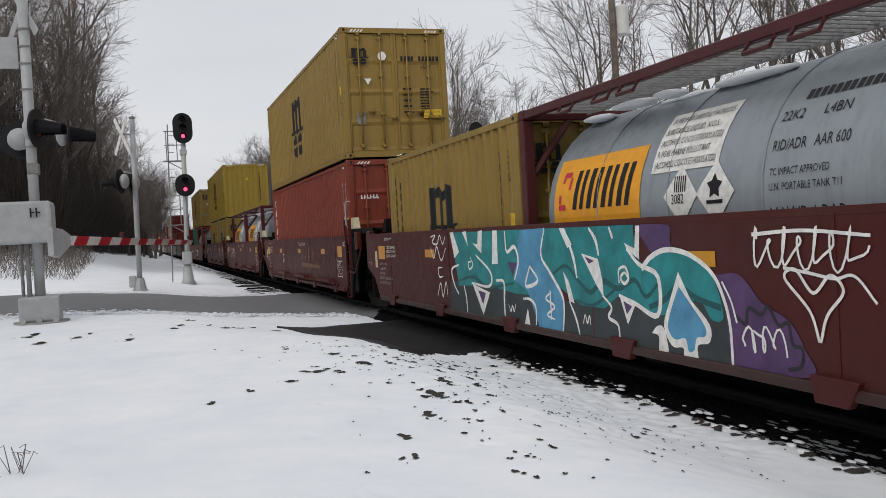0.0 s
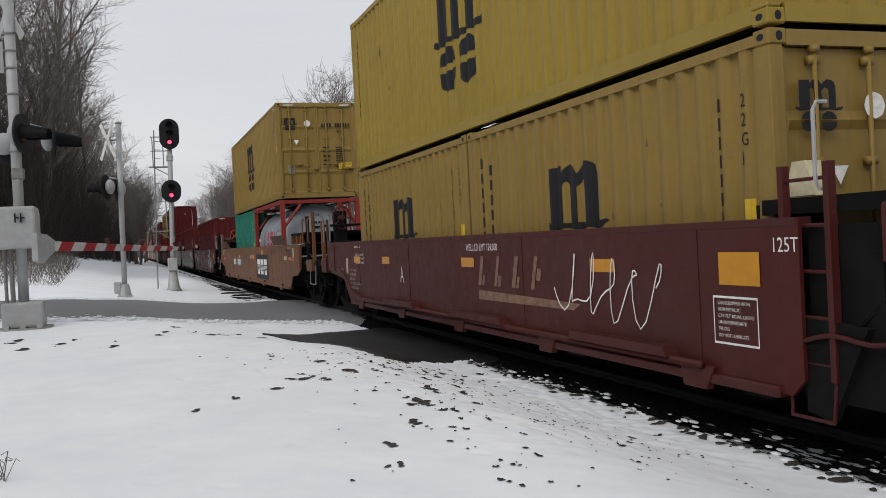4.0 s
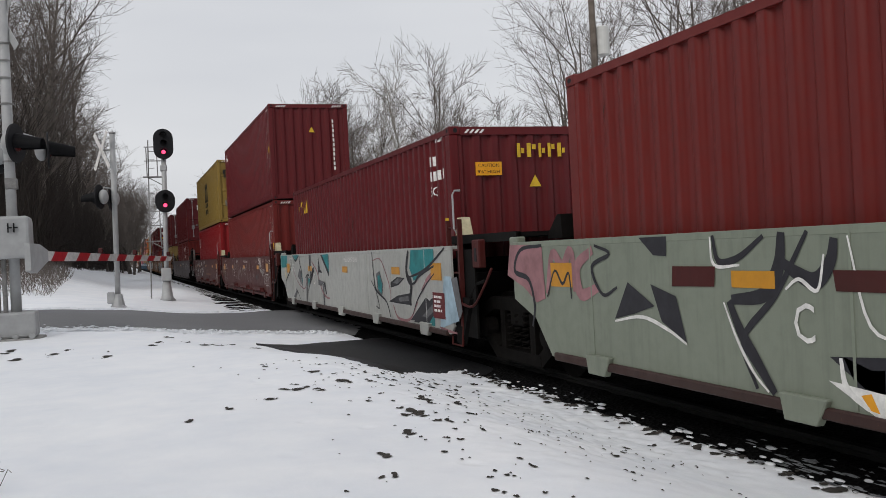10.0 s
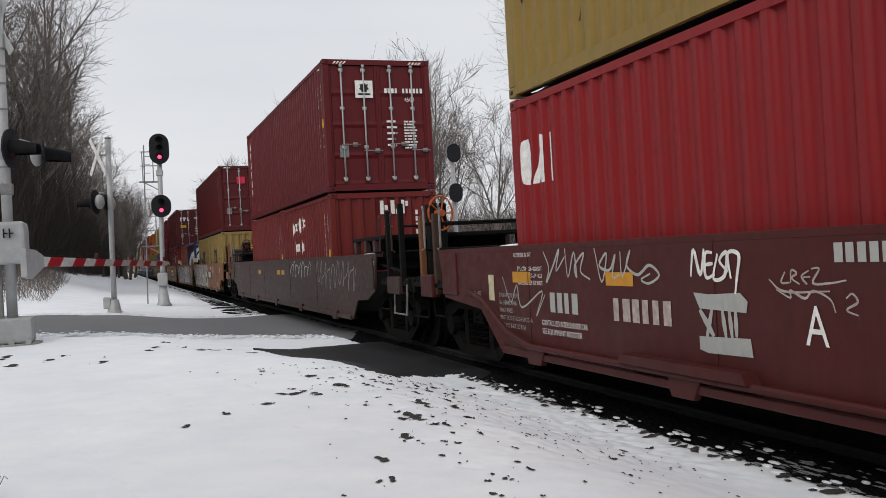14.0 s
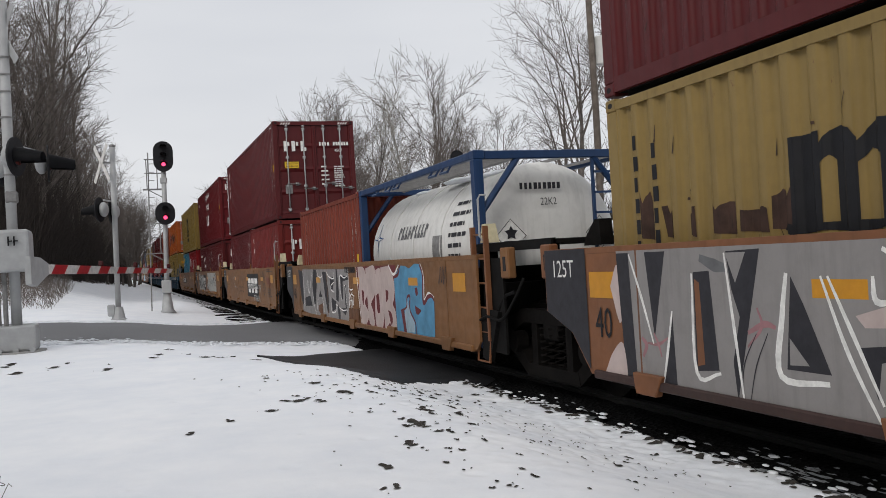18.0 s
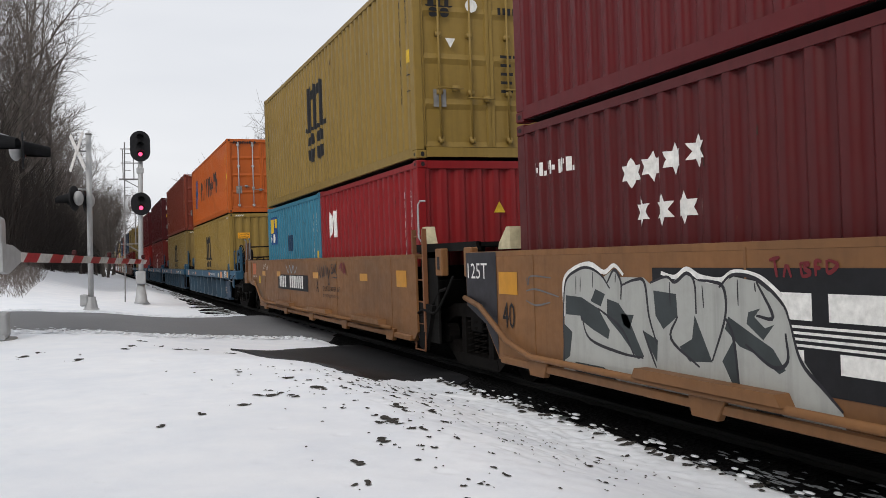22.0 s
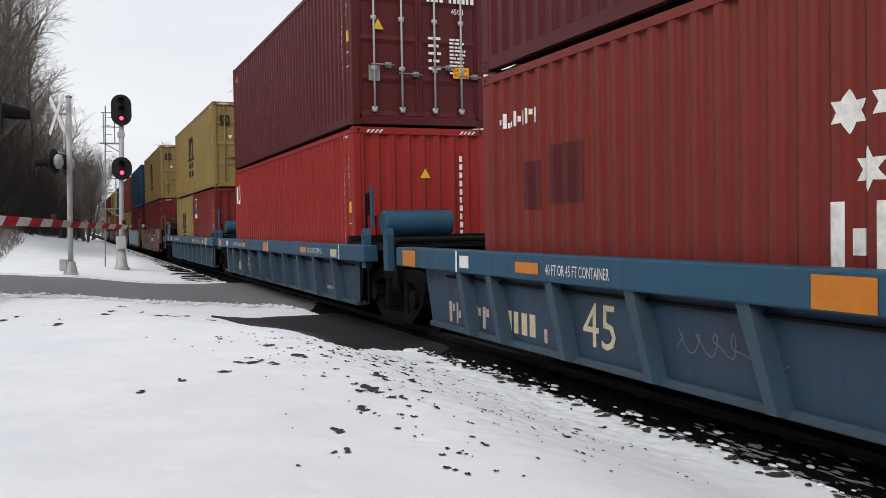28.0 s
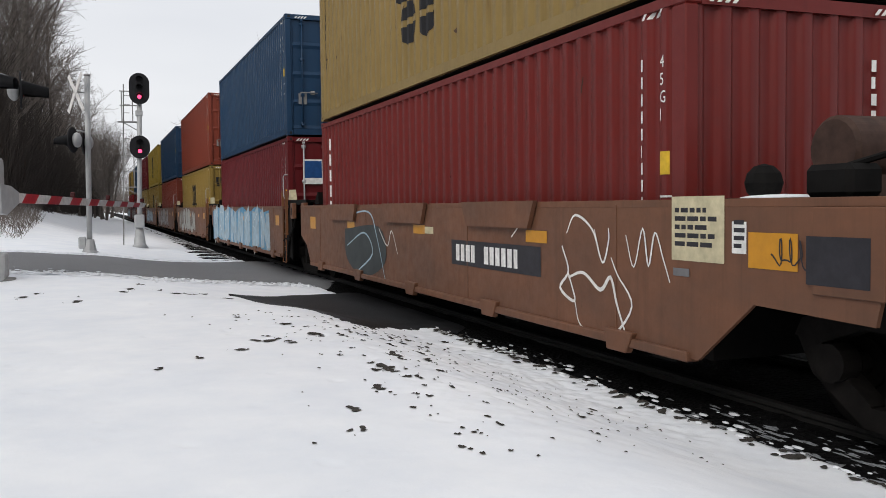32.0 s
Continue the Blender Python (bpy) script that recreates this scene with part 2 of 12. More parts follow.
def asphalt_material():
    n = Nodes("damp_asphalt")
    c = n.coords(spread=False)
    f = n.noise(c, 0.7, 4, 0.6)
    col = n.mix(n.ramp(f, 0.3, 0.72), rgb(0.125, 0.127, 0.133), rgb(0.19, 0.19, 0.195))
    salt = n.noise(c, 38, 3)
    col = n.mix(n.ramp(salt, 0.4, 0.8, (0, 0, 0, 1), (0.35, 0.35, 0.35, 1)), col, rgb(0.27, 0.27, 0.275))
    n.bump(salt, 0.3, 0.008)
    return n.done(col, n.ramp(f, 0.3, 0.7, (0.62,) * 3 + (1,), (0.8,) * 3 + (1,)), 0, 0.25)


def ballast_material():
    n = Nodes("shade_black_ballast")
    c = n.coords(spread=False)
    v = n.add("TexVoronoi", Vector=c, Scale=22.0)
    # Near-black: the shade under the train is put into the stones' colour.
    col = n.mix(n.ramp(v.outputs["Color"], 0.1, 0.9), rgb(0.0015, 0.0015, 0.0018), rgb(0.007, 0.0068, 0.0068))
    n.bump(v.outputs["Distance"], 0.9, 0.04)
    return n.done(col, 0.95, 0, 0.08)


def slush_material():
    n = Nodes("dark_wet_asphalt")
    c = n.coords(spread=False)
    f = n.noise(c, 1.1, 5, 0.65)
    col = n.mix(n.ramp(f, 0.35, 0.7), rgb(0.006, 0.006, 0.007), rgb(0.022, 0.022, 0.024))
    n.bump(n.noise(c, 30, 3), 0.3, 0.01)
    return n.done(col, 0.6, 0, 0.3)


def litter_material():
    n = Nodes("snowy_leaf_litter")
    c = n.coords(spread=False)
    f = n.noise(c, 0.9, 7, 0.7)
    col = n.mix(n.ramp(f, 0.44, 0.56), rgb(0.050, 0.038, 0.028), rgb(0.55, 0.56, 0.59))
    n.bump(n.noise(c, 5, 5), 0.6, 0.06)
    return n.done(col, 0.9, 0, 0.2)


M["snow"] = snow_material()
M["asphalt"] = asphalt_material()
M["ballast"] = ballast_material()
M["slush"] = slush_material()
M["litter"] = litter_material()
M["litter_dark"] = plain("dark_leaf_litter", (0.060, 0.050, 0.043), 0.95, 0, 0.5, 0.6, 0.3)


# ---- ground: raised snowy verge beside the track, a hillside on the far side of the road ----
def ease(a):
    a = min(1.0, max(0.0, a))
    return a * a * (3 - 2 * a)


def height(x, y):
    w = 1.9 + 2.4 * ease((y - 11) / 5) * ease((38 - y) / 6)
    z = 0.36 * ease((4.05 - x) / w) + 0.22 * ease((y - 13) / 9) * ease((1.8 - x) / 3.5)
    z += 0.075 * max(0.0, min(y, 48.0) - 27) * ease((0.5 - x) / 6)
    z += 0.05 * max(0.0, min(x, 140.0) - 26)
    return z


def wob(x, y, s, seed=0.0):
    return noise.noise(Vector((x * s, y * s, seed)))


def mesh_of(bm, name, smooth=False):
    me = bpy.data.meshes.new(name)
    bm.normal_update()
    bm.to_mesh(me)
    bm.free()
    if smooth:
        me.shade_smooth()
    return me


FINE = ("brand_mark", "brand_word", "serial_number", "small_print", "notice", "stencil", "notice_text", "hazard_mark", "hazard_stripe", "star_mark",
        "graffiti_slit", "graffiti_shading", "scratch", "graffiti_highlight", "brand_stripe", "brand_block", "spring_group", "end_walkway", "walkway")


def piece(name, mesh, mat, parent=None, m=None, label=""):
    """One mesh object; alike pieces share the mesh and may wear different paint."""
    if not mesh.materials:
        mesh.materials.append(mat)
    ob = new(name, mesh)
    ob.material_slots[0].link = "OBJECT"
    ob.material_slots[0].material = mat
    if parent:
        ob.parent = parent
    if m:
        ob.matrix_basis = m
    if label:
        ob["label"] = label
    if name in FINE:
        ob["kind"] = "stuff"
    return ob


def part(name, bm, mat, parent, label="", smooth=False):
    return piece(name, mesh_of(bm, name, smooth), mat, parent, None, label)


def box(bm, x0, x1, y0, y1, z0, z1):
    v = [bm.verts.new((x, y, z)) for z in (z0, z1) for x, y in ((x0, y0), (x1, y0), (x1, y1), (x0, y1))]
    for f in ((3, 2, 1, 0), (4, 5, 6, 7), (0, 1, 5, 4), (1, 2, 6, 5), (2, 3, 7, 6), (3, 0, 4, 7)):
        bm.faces.new([v[i] for i in f])
    return bm


def prism(bm, outline, x0, x1):
    """A plate with an outline in y, z, from x0 to x1."""
    a = [bm.verts.new((x0, y, z)) for y, z in outline]
    b = [bm.verts.new((x1, y, z)) for y, z in outline]
    bm.faces.new(a)
    bm.faces.new(b[::-1])
    for i in range(len(a)):
        j = (i + 1) % len(a)
        bm.faces.new((a[j], a[i], b[i], b[j]))
    return bm


def tube(bm, points, radius, n=8, taper=1.0):
    points = [Vector(p) for p in points]
    rings = []
    for i, p in enumerate(points):
        d = (points[min(i + 1, len(points) - 1)] - points[max(i - 1, 0)]).normalized()
        a = d.orthogonal().normalized() if abs(d.z) < 0.95 else Vector((1, 0, 0))
        a = (a - d * a.dot(d)).normalized()
        b = d.cross(a)
        r = radius * (1 + (taper - 1) * i / (len(points) - 1))
        rings.append([bm.verts.new(p + r * (math.cos(k * math.tau / n) * a + math.sin(k * math.tau / n) * b)) for k in range(n)])
    for s, t in zip(rings, rings[1:]):
        flip = (s[0].co - t[0].co).length > (s[0].co - t[n // 2].co).length
        for k in range(n):
            bm.faces.new((s[k], s[(k + 1) % n], t[(k + 1) % n], t[k]))
    bm.faces.new(rings[0][::-1])
    bm.faces.new(rings[-1])
    return bm


def ball(bm, centre, rx, ry, rz, u=12, v=8):
    m = Matrix.Translation(centre) @ Matrix.Diagonal((rx, ry, rz, 1))
    bmesh.ops.create_uvsphere(bm, u_segments=u, v_segments=v, radius=1, matrix=m)
    return bm


def bevelled(bm, width, segments=1):
    bmesh.ops.bevel(bm, geom=list(bm.edges), offset=width, segments=segments, affect="EDGES", profile=0.5)
    return bm


def sheet(name, xs, ys, top, mat):
    """A draped sheet over a grid of x and y."""
    verts = [(x, y, top(x, y)) for y in ys for x in xs]
    n = len(xs)
    faces = [(j * n + i, j * n + i + 1, (j + 1) * n + i + 1, (j + 1) * n + i) for j in range(len(ys) - 1) for i in range(n - 1)]
    me = bpy.data.meshes.new(name)
    me.from_pydata(verts, [], faces)
    me.shade_smooth()
    return piece(name, me, mat)


TRACK = 5.59  # the track's centre line
EDGE = 4.15  # where the snow ends and the ballast begins


DENTS = {}


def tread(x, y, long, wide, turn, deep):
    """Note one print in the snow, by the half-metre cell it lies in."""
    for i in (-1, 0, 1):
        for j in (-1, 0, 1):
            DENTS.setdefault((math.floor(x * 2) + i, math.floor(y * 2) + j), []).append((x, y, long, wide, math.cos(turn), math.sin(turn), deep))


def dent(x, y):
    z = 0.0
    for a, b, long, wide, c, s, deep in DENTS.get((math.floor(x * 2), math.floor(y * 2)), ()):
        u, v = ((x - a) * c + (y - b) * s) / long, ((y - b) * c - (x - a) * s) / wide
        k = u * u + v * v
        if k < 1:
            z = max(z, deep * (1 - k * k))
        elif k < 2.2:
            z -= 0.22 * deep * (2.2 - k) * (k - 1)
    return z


# trodden marks in the verge: place and width, set to fit the camera's view
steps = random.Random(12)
MARKS_A = [
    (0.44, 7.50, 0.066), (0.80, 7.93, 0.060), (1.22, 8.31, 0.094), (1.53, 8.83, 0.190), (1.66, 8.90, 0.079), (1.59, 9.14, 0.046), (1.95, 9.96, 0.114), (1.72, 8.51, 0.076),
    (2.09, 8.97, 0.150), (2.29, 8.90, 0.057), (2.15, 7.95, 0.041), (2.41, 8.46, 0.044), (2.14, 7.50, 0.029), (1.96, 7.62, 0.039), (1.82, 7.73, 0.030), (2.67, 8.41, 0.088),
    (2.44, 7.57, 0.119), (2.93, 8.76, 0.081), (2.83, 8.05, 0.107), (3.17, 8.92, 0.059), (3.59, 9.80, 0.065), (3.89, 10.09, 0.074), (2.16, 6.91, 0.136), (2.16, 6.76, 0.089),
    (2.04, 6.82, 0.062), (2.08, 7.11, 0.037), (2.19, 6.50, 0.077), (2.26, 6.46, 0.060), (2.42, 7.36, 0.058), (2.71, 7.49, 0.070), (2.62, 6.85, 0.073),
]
MARKS_B = [
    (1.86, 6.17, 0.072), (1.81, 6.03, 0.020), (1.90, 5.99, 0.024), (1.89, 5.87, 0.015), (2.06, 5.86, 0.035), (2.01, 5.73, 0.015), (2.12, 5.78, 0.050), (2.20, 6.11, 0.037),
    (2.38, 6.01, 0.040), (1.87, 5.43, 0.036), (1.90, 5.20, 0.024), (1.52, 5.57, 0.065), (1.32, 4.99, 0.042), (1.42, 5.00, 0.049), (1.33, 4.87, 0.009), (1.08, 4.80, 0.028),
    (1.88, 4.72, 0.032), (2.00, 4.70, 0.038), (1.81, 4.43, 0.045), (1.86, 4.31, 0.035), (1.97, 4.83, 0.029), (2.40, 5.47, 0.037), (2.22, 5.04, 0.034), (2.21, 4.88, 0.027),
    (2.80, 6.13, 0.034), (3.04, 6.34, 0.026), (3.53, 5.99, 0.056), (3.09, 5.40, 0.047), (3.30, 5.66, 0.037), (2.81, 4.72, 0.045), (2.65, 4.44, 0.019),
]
MARKS_C = [
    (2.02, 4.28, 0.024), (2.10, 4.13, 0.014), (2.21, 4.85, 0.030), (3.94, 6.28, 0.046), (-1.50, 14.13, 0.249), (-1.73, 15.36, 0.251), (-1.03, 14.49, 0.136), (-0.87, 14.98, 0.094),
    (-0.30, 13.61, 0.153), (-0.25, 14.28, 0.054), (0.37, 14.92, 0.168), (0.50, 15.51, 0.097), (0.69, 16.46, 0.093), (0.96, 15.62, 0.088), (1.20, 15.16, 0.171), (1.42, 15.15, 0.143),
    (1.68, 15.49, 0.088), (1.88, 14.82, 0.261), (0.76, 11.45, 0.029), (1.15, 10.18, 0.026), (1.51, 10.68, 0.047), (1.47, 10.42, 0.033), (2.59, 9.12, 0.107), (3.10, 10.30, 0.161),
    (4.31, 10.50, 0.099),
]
PRINTS = MARKS_A + MARKS_B + MARKS_C
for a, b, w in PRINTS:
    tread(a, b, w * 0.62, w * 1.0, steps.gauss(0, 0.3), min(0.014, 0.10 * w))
for i in range(60):
    tread(steps.uniform(-1.5, 3.6), steps.uniform(4.2, 13.0), steps.uniform(0.04, 0.09), steps.uniform(0.05, 0.12), steps.uniform(-0.5, 0.5), steps.uniform(0.004, 0.010))


def ground_top(x, y):
    z = height(x, y)
    if x > EDGE + 0.11 + 0.10 * wob(0, y, 1.7) + 0.06 * wob(0, y, 6.0, 4) and x < 7.6:
        z = -0.12
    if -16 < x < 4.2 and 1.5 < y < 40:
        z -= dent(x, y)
        z += 0.020 * wob(x, y, 0.7) + 0.007 * wob(x, y, 2.1, 3) + 0.003 * wob(x, y, 6.0, 5)
        rough = ease((x - 1.6) / 1.2) * ease((y - 3.5) / 3) * ease((13 - y) / 3)
        z += rough * (0.016 * wob(x, y, 5.0, 8) + 0.013 * wob(x, y, 11.0, 9))
    return z


def spread(*runs):
    out = []
    for a, b, n in runs:
        out += [a + (b - a) * i / n for i in range(n)]
    return out + [runs[-1][1]]


ground = sheet("ground", spread((-2500, -200, 6), (-200, -30, 17), (-30, -8, 44), (-8, -2, 50), (-2, 0.4, 50), (0.4, 4.3, 150), (4.3, 8, 6), (8, 30, 10), (30, 250, 22), (250, 2500, 6)),
               spread((-900, -40, 8), (-40, 1, 12), (1, 3.6, 40), (3.6, 10, 240), (10, 13, 50), (13, 30, 110), (30, 60, 40), (60, 220, 40), (220, 2500, 8)), ground_top, M["snow"])
tagged(ground, "snow-covered verge with footprints and bare tufts beside the railway", "snow", kind="structure")


def band(name, xs, low, high, lift, mat, steps=14):
    """A strip of paving laid over the ground between two edges given along x."""
    verts, faces = [], []
    for x in xs:
        a, b = low(x), high(x)
        for k in range(steps + 1):
            y = a + (b - a) * k / steps
            s = min(k, steps - k) / 1.5
            verts.append((x, y, height(x, y) + lift * min(1.0, s) + (0.0 if s else -0.03)))
    m = steps + 1
    for i in range(len(xs) - 1):
        for k in range(steps):
            faces.append((i * m + k, (i + 1) * m + k, (i + 1) * m + k + 1, i * m + k + 1))
    me = bpy.data.meshes.new(name)
    me.from_pydata(verts, [], faces)
    me.shade_smooth()
    return piece(name, me, mat)


def along(points):
    px, py = [p[0] for p in points], [p[1] for p in points]

    def f(x):
        if x < px[0]:
            return py[0] + (x - px[0]) * (py[1] - py[0]) / (px[1] - px[0])
        return float(np.interp(x, px, py))
    return f


near_edge = along([(-12, 20.0), (-1.54, 18.5), (0.85, 18.0), (2.62, 19.1), (3.89, 19.0), (4.5, 17.6), (60, -10)])
far_edge = along([(-12, 31.0), (-3.05, 26.6), (-0.83, 24.3), (1.23, 25.4), (3.88, 28.3), (4.6, 28.0), (60, 0)])
apron_low = along([(1.6, 16.0), (2.2, 15.5), (2.5, 13.0), (2.7, 10.9), (2.95, 10.05), (3.5, 10.8), (4.3, 11.1), (4.6, 10.6)])
apron_high = along([(1.6, 16.05), (2.2, 15.65), (3.4, 16.8), (4.36, 17.0), (4.6, 16.9)])
road = band("road", spread((-60, -8, 60), (-8, 4.3, 110), (4.3, 60, 30)),
            lambda x: near_edge(x) + 0.10 * wob(x, 0, 2.3) + 0.08 * wob(x, 1, 6), lambda x: far_edge(x) + 0.12 * wob(x, 5, 1.9) + 0.07 * wob(x, 6, 7), 0.035, M["asphalt"])
tagged(road, "cleared grey asphalt road crossing the railway between snow banks", "road", kind="structure")
apron = band("pavement", spread((2.1, 4.6, 70)), lambda x: apron_low(x) + 0.10 * wob(x, 2, 3) + 0.06 * wob(x, 3, 9), lambda x: apron_high(x) + 0.08 * wob(x, 8, 3), 0.03, M["slush"])
tagged(apron, "dark wet asphalt apron beside the railway crossing", "pavement", kind="structure")

# snow ridges thrown up by the plough along the near edge of the road
rng = random.Random(5)
bm = bmesh.new()
for i in range(1100):
    x = rng.uniform(-3.0, 4.1)
    y = near_edge(x) + rng.gauss(-0.2, 0.22) if i < 800 else far_edge(x) + rng.gauss(0.12, 0.12)
    s = rng.uniform(0.010, 0.042)
    bmesh.ops.create_icosphere(bm, subdivisions=1, radius=s, matrix=Matrix.Translation((x, y, height(x, y) + 0.03)) @ Matrix.Diagonal((rng.uniform(0.8, 2.2), rng.uniform(0.7, 1.3), rng.uniform(0.15, 0.4), 1)))
tagged(part("snow_ridge", bm, M["snow_cap"], None, smooth=True), "low ridge of ploughed snow clods along the road", "snow", kind="stuff")

# bare streaks of dark earth where the snow slid off beside the track
bm = bmesh.new()
for i in range(13):
    y = 28.6 + i * 1.02 + rng.uniform(-0.2, 0.2)
    x = 3.72 + rng.uniform(-0.22, 0.12)
    for k in range(5):
        a = x + (k - 2) * 0.17
        b = y + (k - 2) * 0.10 + rng.uniform(-0.05, 0.05)
        bmesh.ops.create_icosphere(bm, subdivisions=1, radius=0.12, matrix=Matrix.Translation((a, b, height(a, b) + 0.012)) @ Matrix.Diagonal((1.1, rng.uniform(0.5, 1.1), 0.16, 1)))
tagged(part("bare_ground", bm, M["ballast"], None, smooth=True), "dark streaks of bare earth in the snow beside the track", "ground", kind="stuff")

# thin flecks of snow caught on the edge of the ballast
bm = bmesh.new()
for i in range(110):
    x = EDGE + abs(rng.gauss(0.14, 0.10))
    y = rng.uniform(3.0, 13.0)
    bmesh.ops.create_icosphere(bm, subdivisions=1, radius=rng.uniform(0.015, 0.045), matrix=Matrix.Translation((x, y, 0.03 * (x - EDGE))) @ Matrix.Diagonal((rng.uniform(0.5, 1.0), rng.uniform(0.9, 2.2), 0.30, 1)))
tagged(part("snow_fleck", bm, M["snow_cap"], None, smooth=True), "small flecks of snow on the edge of the black ballast", "snow", kind="stuff")

# ballast bed and rails
bed_x = (EDGE - 0.3, EDGE + 0.15, 4.6, 5.0, 5.59, 6.2, 6.7, 7.3, 8.0)
bed_z = (-0.25, -0.05, 0.02, 0.05, 0.05, 0.05, 0.05, 0.0, -0.15)
verts, faces = [], []
bed_y = spread((-25, 1, 26), (1, 35, 170), (35, 120, 85), (120, 600, 40))
for y in bed_y:
    for x, z in zip(bed_x, bed_z):
        verts.append((x + 0.05 * wob(x, y, 3), y, z + 0.02 * wob(x, y, 4, 2)))
m = len(bed_x)
for j in range(len(bed_y) - 1):
    for i in range(m - 1):
        faces.append((j * m + i, j * m + i + 1, (j + 1) * m + i + 1, (j + 1) * m + i))
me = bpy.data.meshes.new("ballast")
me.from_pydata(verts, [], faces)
tagged(piece("ballast", me, M["ballast"]), "stone ballast coloured near black for the shade under the train", "ballast", kind="stuff")

for side in (-1, 1):
    bm = bmesh.new()
    profile = [(-0.07, 0), (0.07, 0), (0.07, 0.012), (0.012, 0.03), (0.012, 0.10), (0.036, 0.115), (0.036, 0.15), (-0.036, 0.15), (-0.036, 0.115), (-0.012, 0.10), (-0.012, 0.03), (-0.07, 0.012)]
    a = [bm.verts.new((x, -30, z)) for x, z in profile]
    b = [bm.verts.new((x, 600, z)) for x, z in profile]
    for i in range(len(a)):
        j = (i + 1) % len(a)
        bm.faces.new((a[i], a[j], b[j], b[i]))
    ob = part("rail", bm, M["rail"], None)
    ob.location = (TRACK + side * 0.755, 0, -0.03)
    tagged(ob, "worn steel rail of the railway track", "rail", "rails of the track", "structure")


# ---- shapes for lettering, badges and spray paint ----
def flat(polygons, lift=0.0):
    """Flat artwork; each further shape lies a little prouder by lift."""
    bm = bmesh.new()
    for i, poly in enumerate(polygons):
        bm.faces.new([bm.verts.new((q[0], q[1], i * lift)) for q in poly])
    return bm


def rect(a, b, w, h, lean=0.0):
    return [(a, b), (a + w, b), (a + w + lean, b + h), (a + lean, b + h)]


TEXTS = {}


def letters(words, size, width=0):
    """Flat lettering in the built-in font; size is the height of a capital, width fits the line."""
    key = (words, size, width)
    if key not in TEXTS:
        cu = bpy.data.curves.new("lettering", "FONT")
        cu.body = words
        cu.resolution_u = 2
        ob = bpy.data.objects.new("lettering", cu)
        scene.collection.objects.link(ob)
        me = bpy.data.meshes.new_from_object(ob.evaluated_get(bpy.context.evaluated_depsgraph_get()))
        bpy.data.objects.remove(ob)
        co = [v.co for v in me.vertices]
        x0, x1 = min(c.x for c in co), max(c.x for c in co)
        k = size / 0.70
        kx = width / (x1 - x0) if width else k * 0.82
        TEXTS[key] = ([((c.x - x0) * kx, c.y * k) for c in co], [tuple(p.vertices) for p in me.polygons])
        bpy.data.meshes.remove(me)
        bpy.data.curves.remove(cu)
    pts, polys = TEXTS[key]
    bm = bmesh.new()
    vs = [bm.verts.new((a, b, 0)) for a, b in pts]
    for p in polys:
        try:
            bm.faces.new([vs[i] for i in p])
        except ValueError:
            pass
    return bm


def bars(rng, size, count, upright=False):
    """A serial number or small print as plain bars."""
    out = []
    for i in range(count):
        w = size * rng.choice((0.45, 0.55, 0.55, 0.6))
        if upright:
            out.append(rect(0, -i * size * 1.45, w, size))
        else:
            out.append(rect(i * size * 0.78, 0, w, size))
    return flat(out)


def small_print(rng, width, lines, size):
    out = []
    for i in range(lines):
        a = 0.0
        end = width * rng.uniform(0.65, 1.0)
        while a < end:
            w = rng.uniform(1.2, 4.5) * size
            out.append(rect(a, -i * size * 1.8, min(w, end - a + 0.01), size))
            a += w + size * 0.6
    return flat(out)


def ribbon(points, width, closed=False):
    """A stroke of even width along a line, as a list of quads."""
    n = len(points)
    out = []
    side = []
    for i in range(n):
        p = Vector(points[i]).to_2d()
        q = Vector(points[(i + 1) % n if closed else min(i + 1, n - 1)]).to_2d()
        o = Vector(points[i - 1 if closed else max(i - 1, 0)]).to_2d()
        d = (q - o).normalized() if (q - o).length > 1e-6 else Vector((1, 0))
        s = Vector((-d.y, d.x)) * width * 0.5
        side.append((p + s, p - s))
    for i in range(n if closed else n - 1):
        a, b = side[i], side[(i + 1) % n]
        out.append([a[1], b[1], b[0], a[0]])
    return out


def stroke(bm, points, widths, lift=0.0, climb=0.0):
    """One connected painted stroke; widths run from its start to its end, climb keeps its crossings apart."""
    n = len(points)
    rows = []
    for i in range(n):
        p = Vector(points[i]).to_2d()
        d = Vector(points[min(i + 1, n - 1)]).to_2d() - Vector(points[max(i - 1, 0)]).to_2d()
        d = d.normalized() if d.length > 1e-6 else Vector((1, 0))
        w = widths[0] + (widths[-1] - widths[0]) * i / (n - 1) if len(widths) < 3 else widths[min(i, len(widths) - 1)]
        k = Vector((-d.y, d.x)) * w * 0.5
        if 0 < i < n - 1:
            a, b = p - Vector(points[i - 1]).to_2d(), Vector(points[i + 1]).to_2d() - p
            if a.length > 1e-5 and b.length > 1e-5:
                bow = a.angle(b)
                w = min(w, 1.7 * 0.5 * (a.length + b.length) / max(bow, 0.02))
                k = Vector((-d.y, d.x)) * w * 0.5
        z = lift + climb * i + 0.000004 * i
        rows.append((bm.verts.new((p.x - k.x, p.y - k.y, z)), bm.verts.new((p.x + k.x, p.y + k.y, z))))
    for a, b in zip(rows, rows[1:]):
        bm.faces.new((a[0], b[0], b[1], a[1]))
    return bm


def patch(bm, points, lift=0.0):
    """One filled form."""
    bm.faces.new([bm.verts.new((p[0], p[1], lift)) for p in points])
    return bm


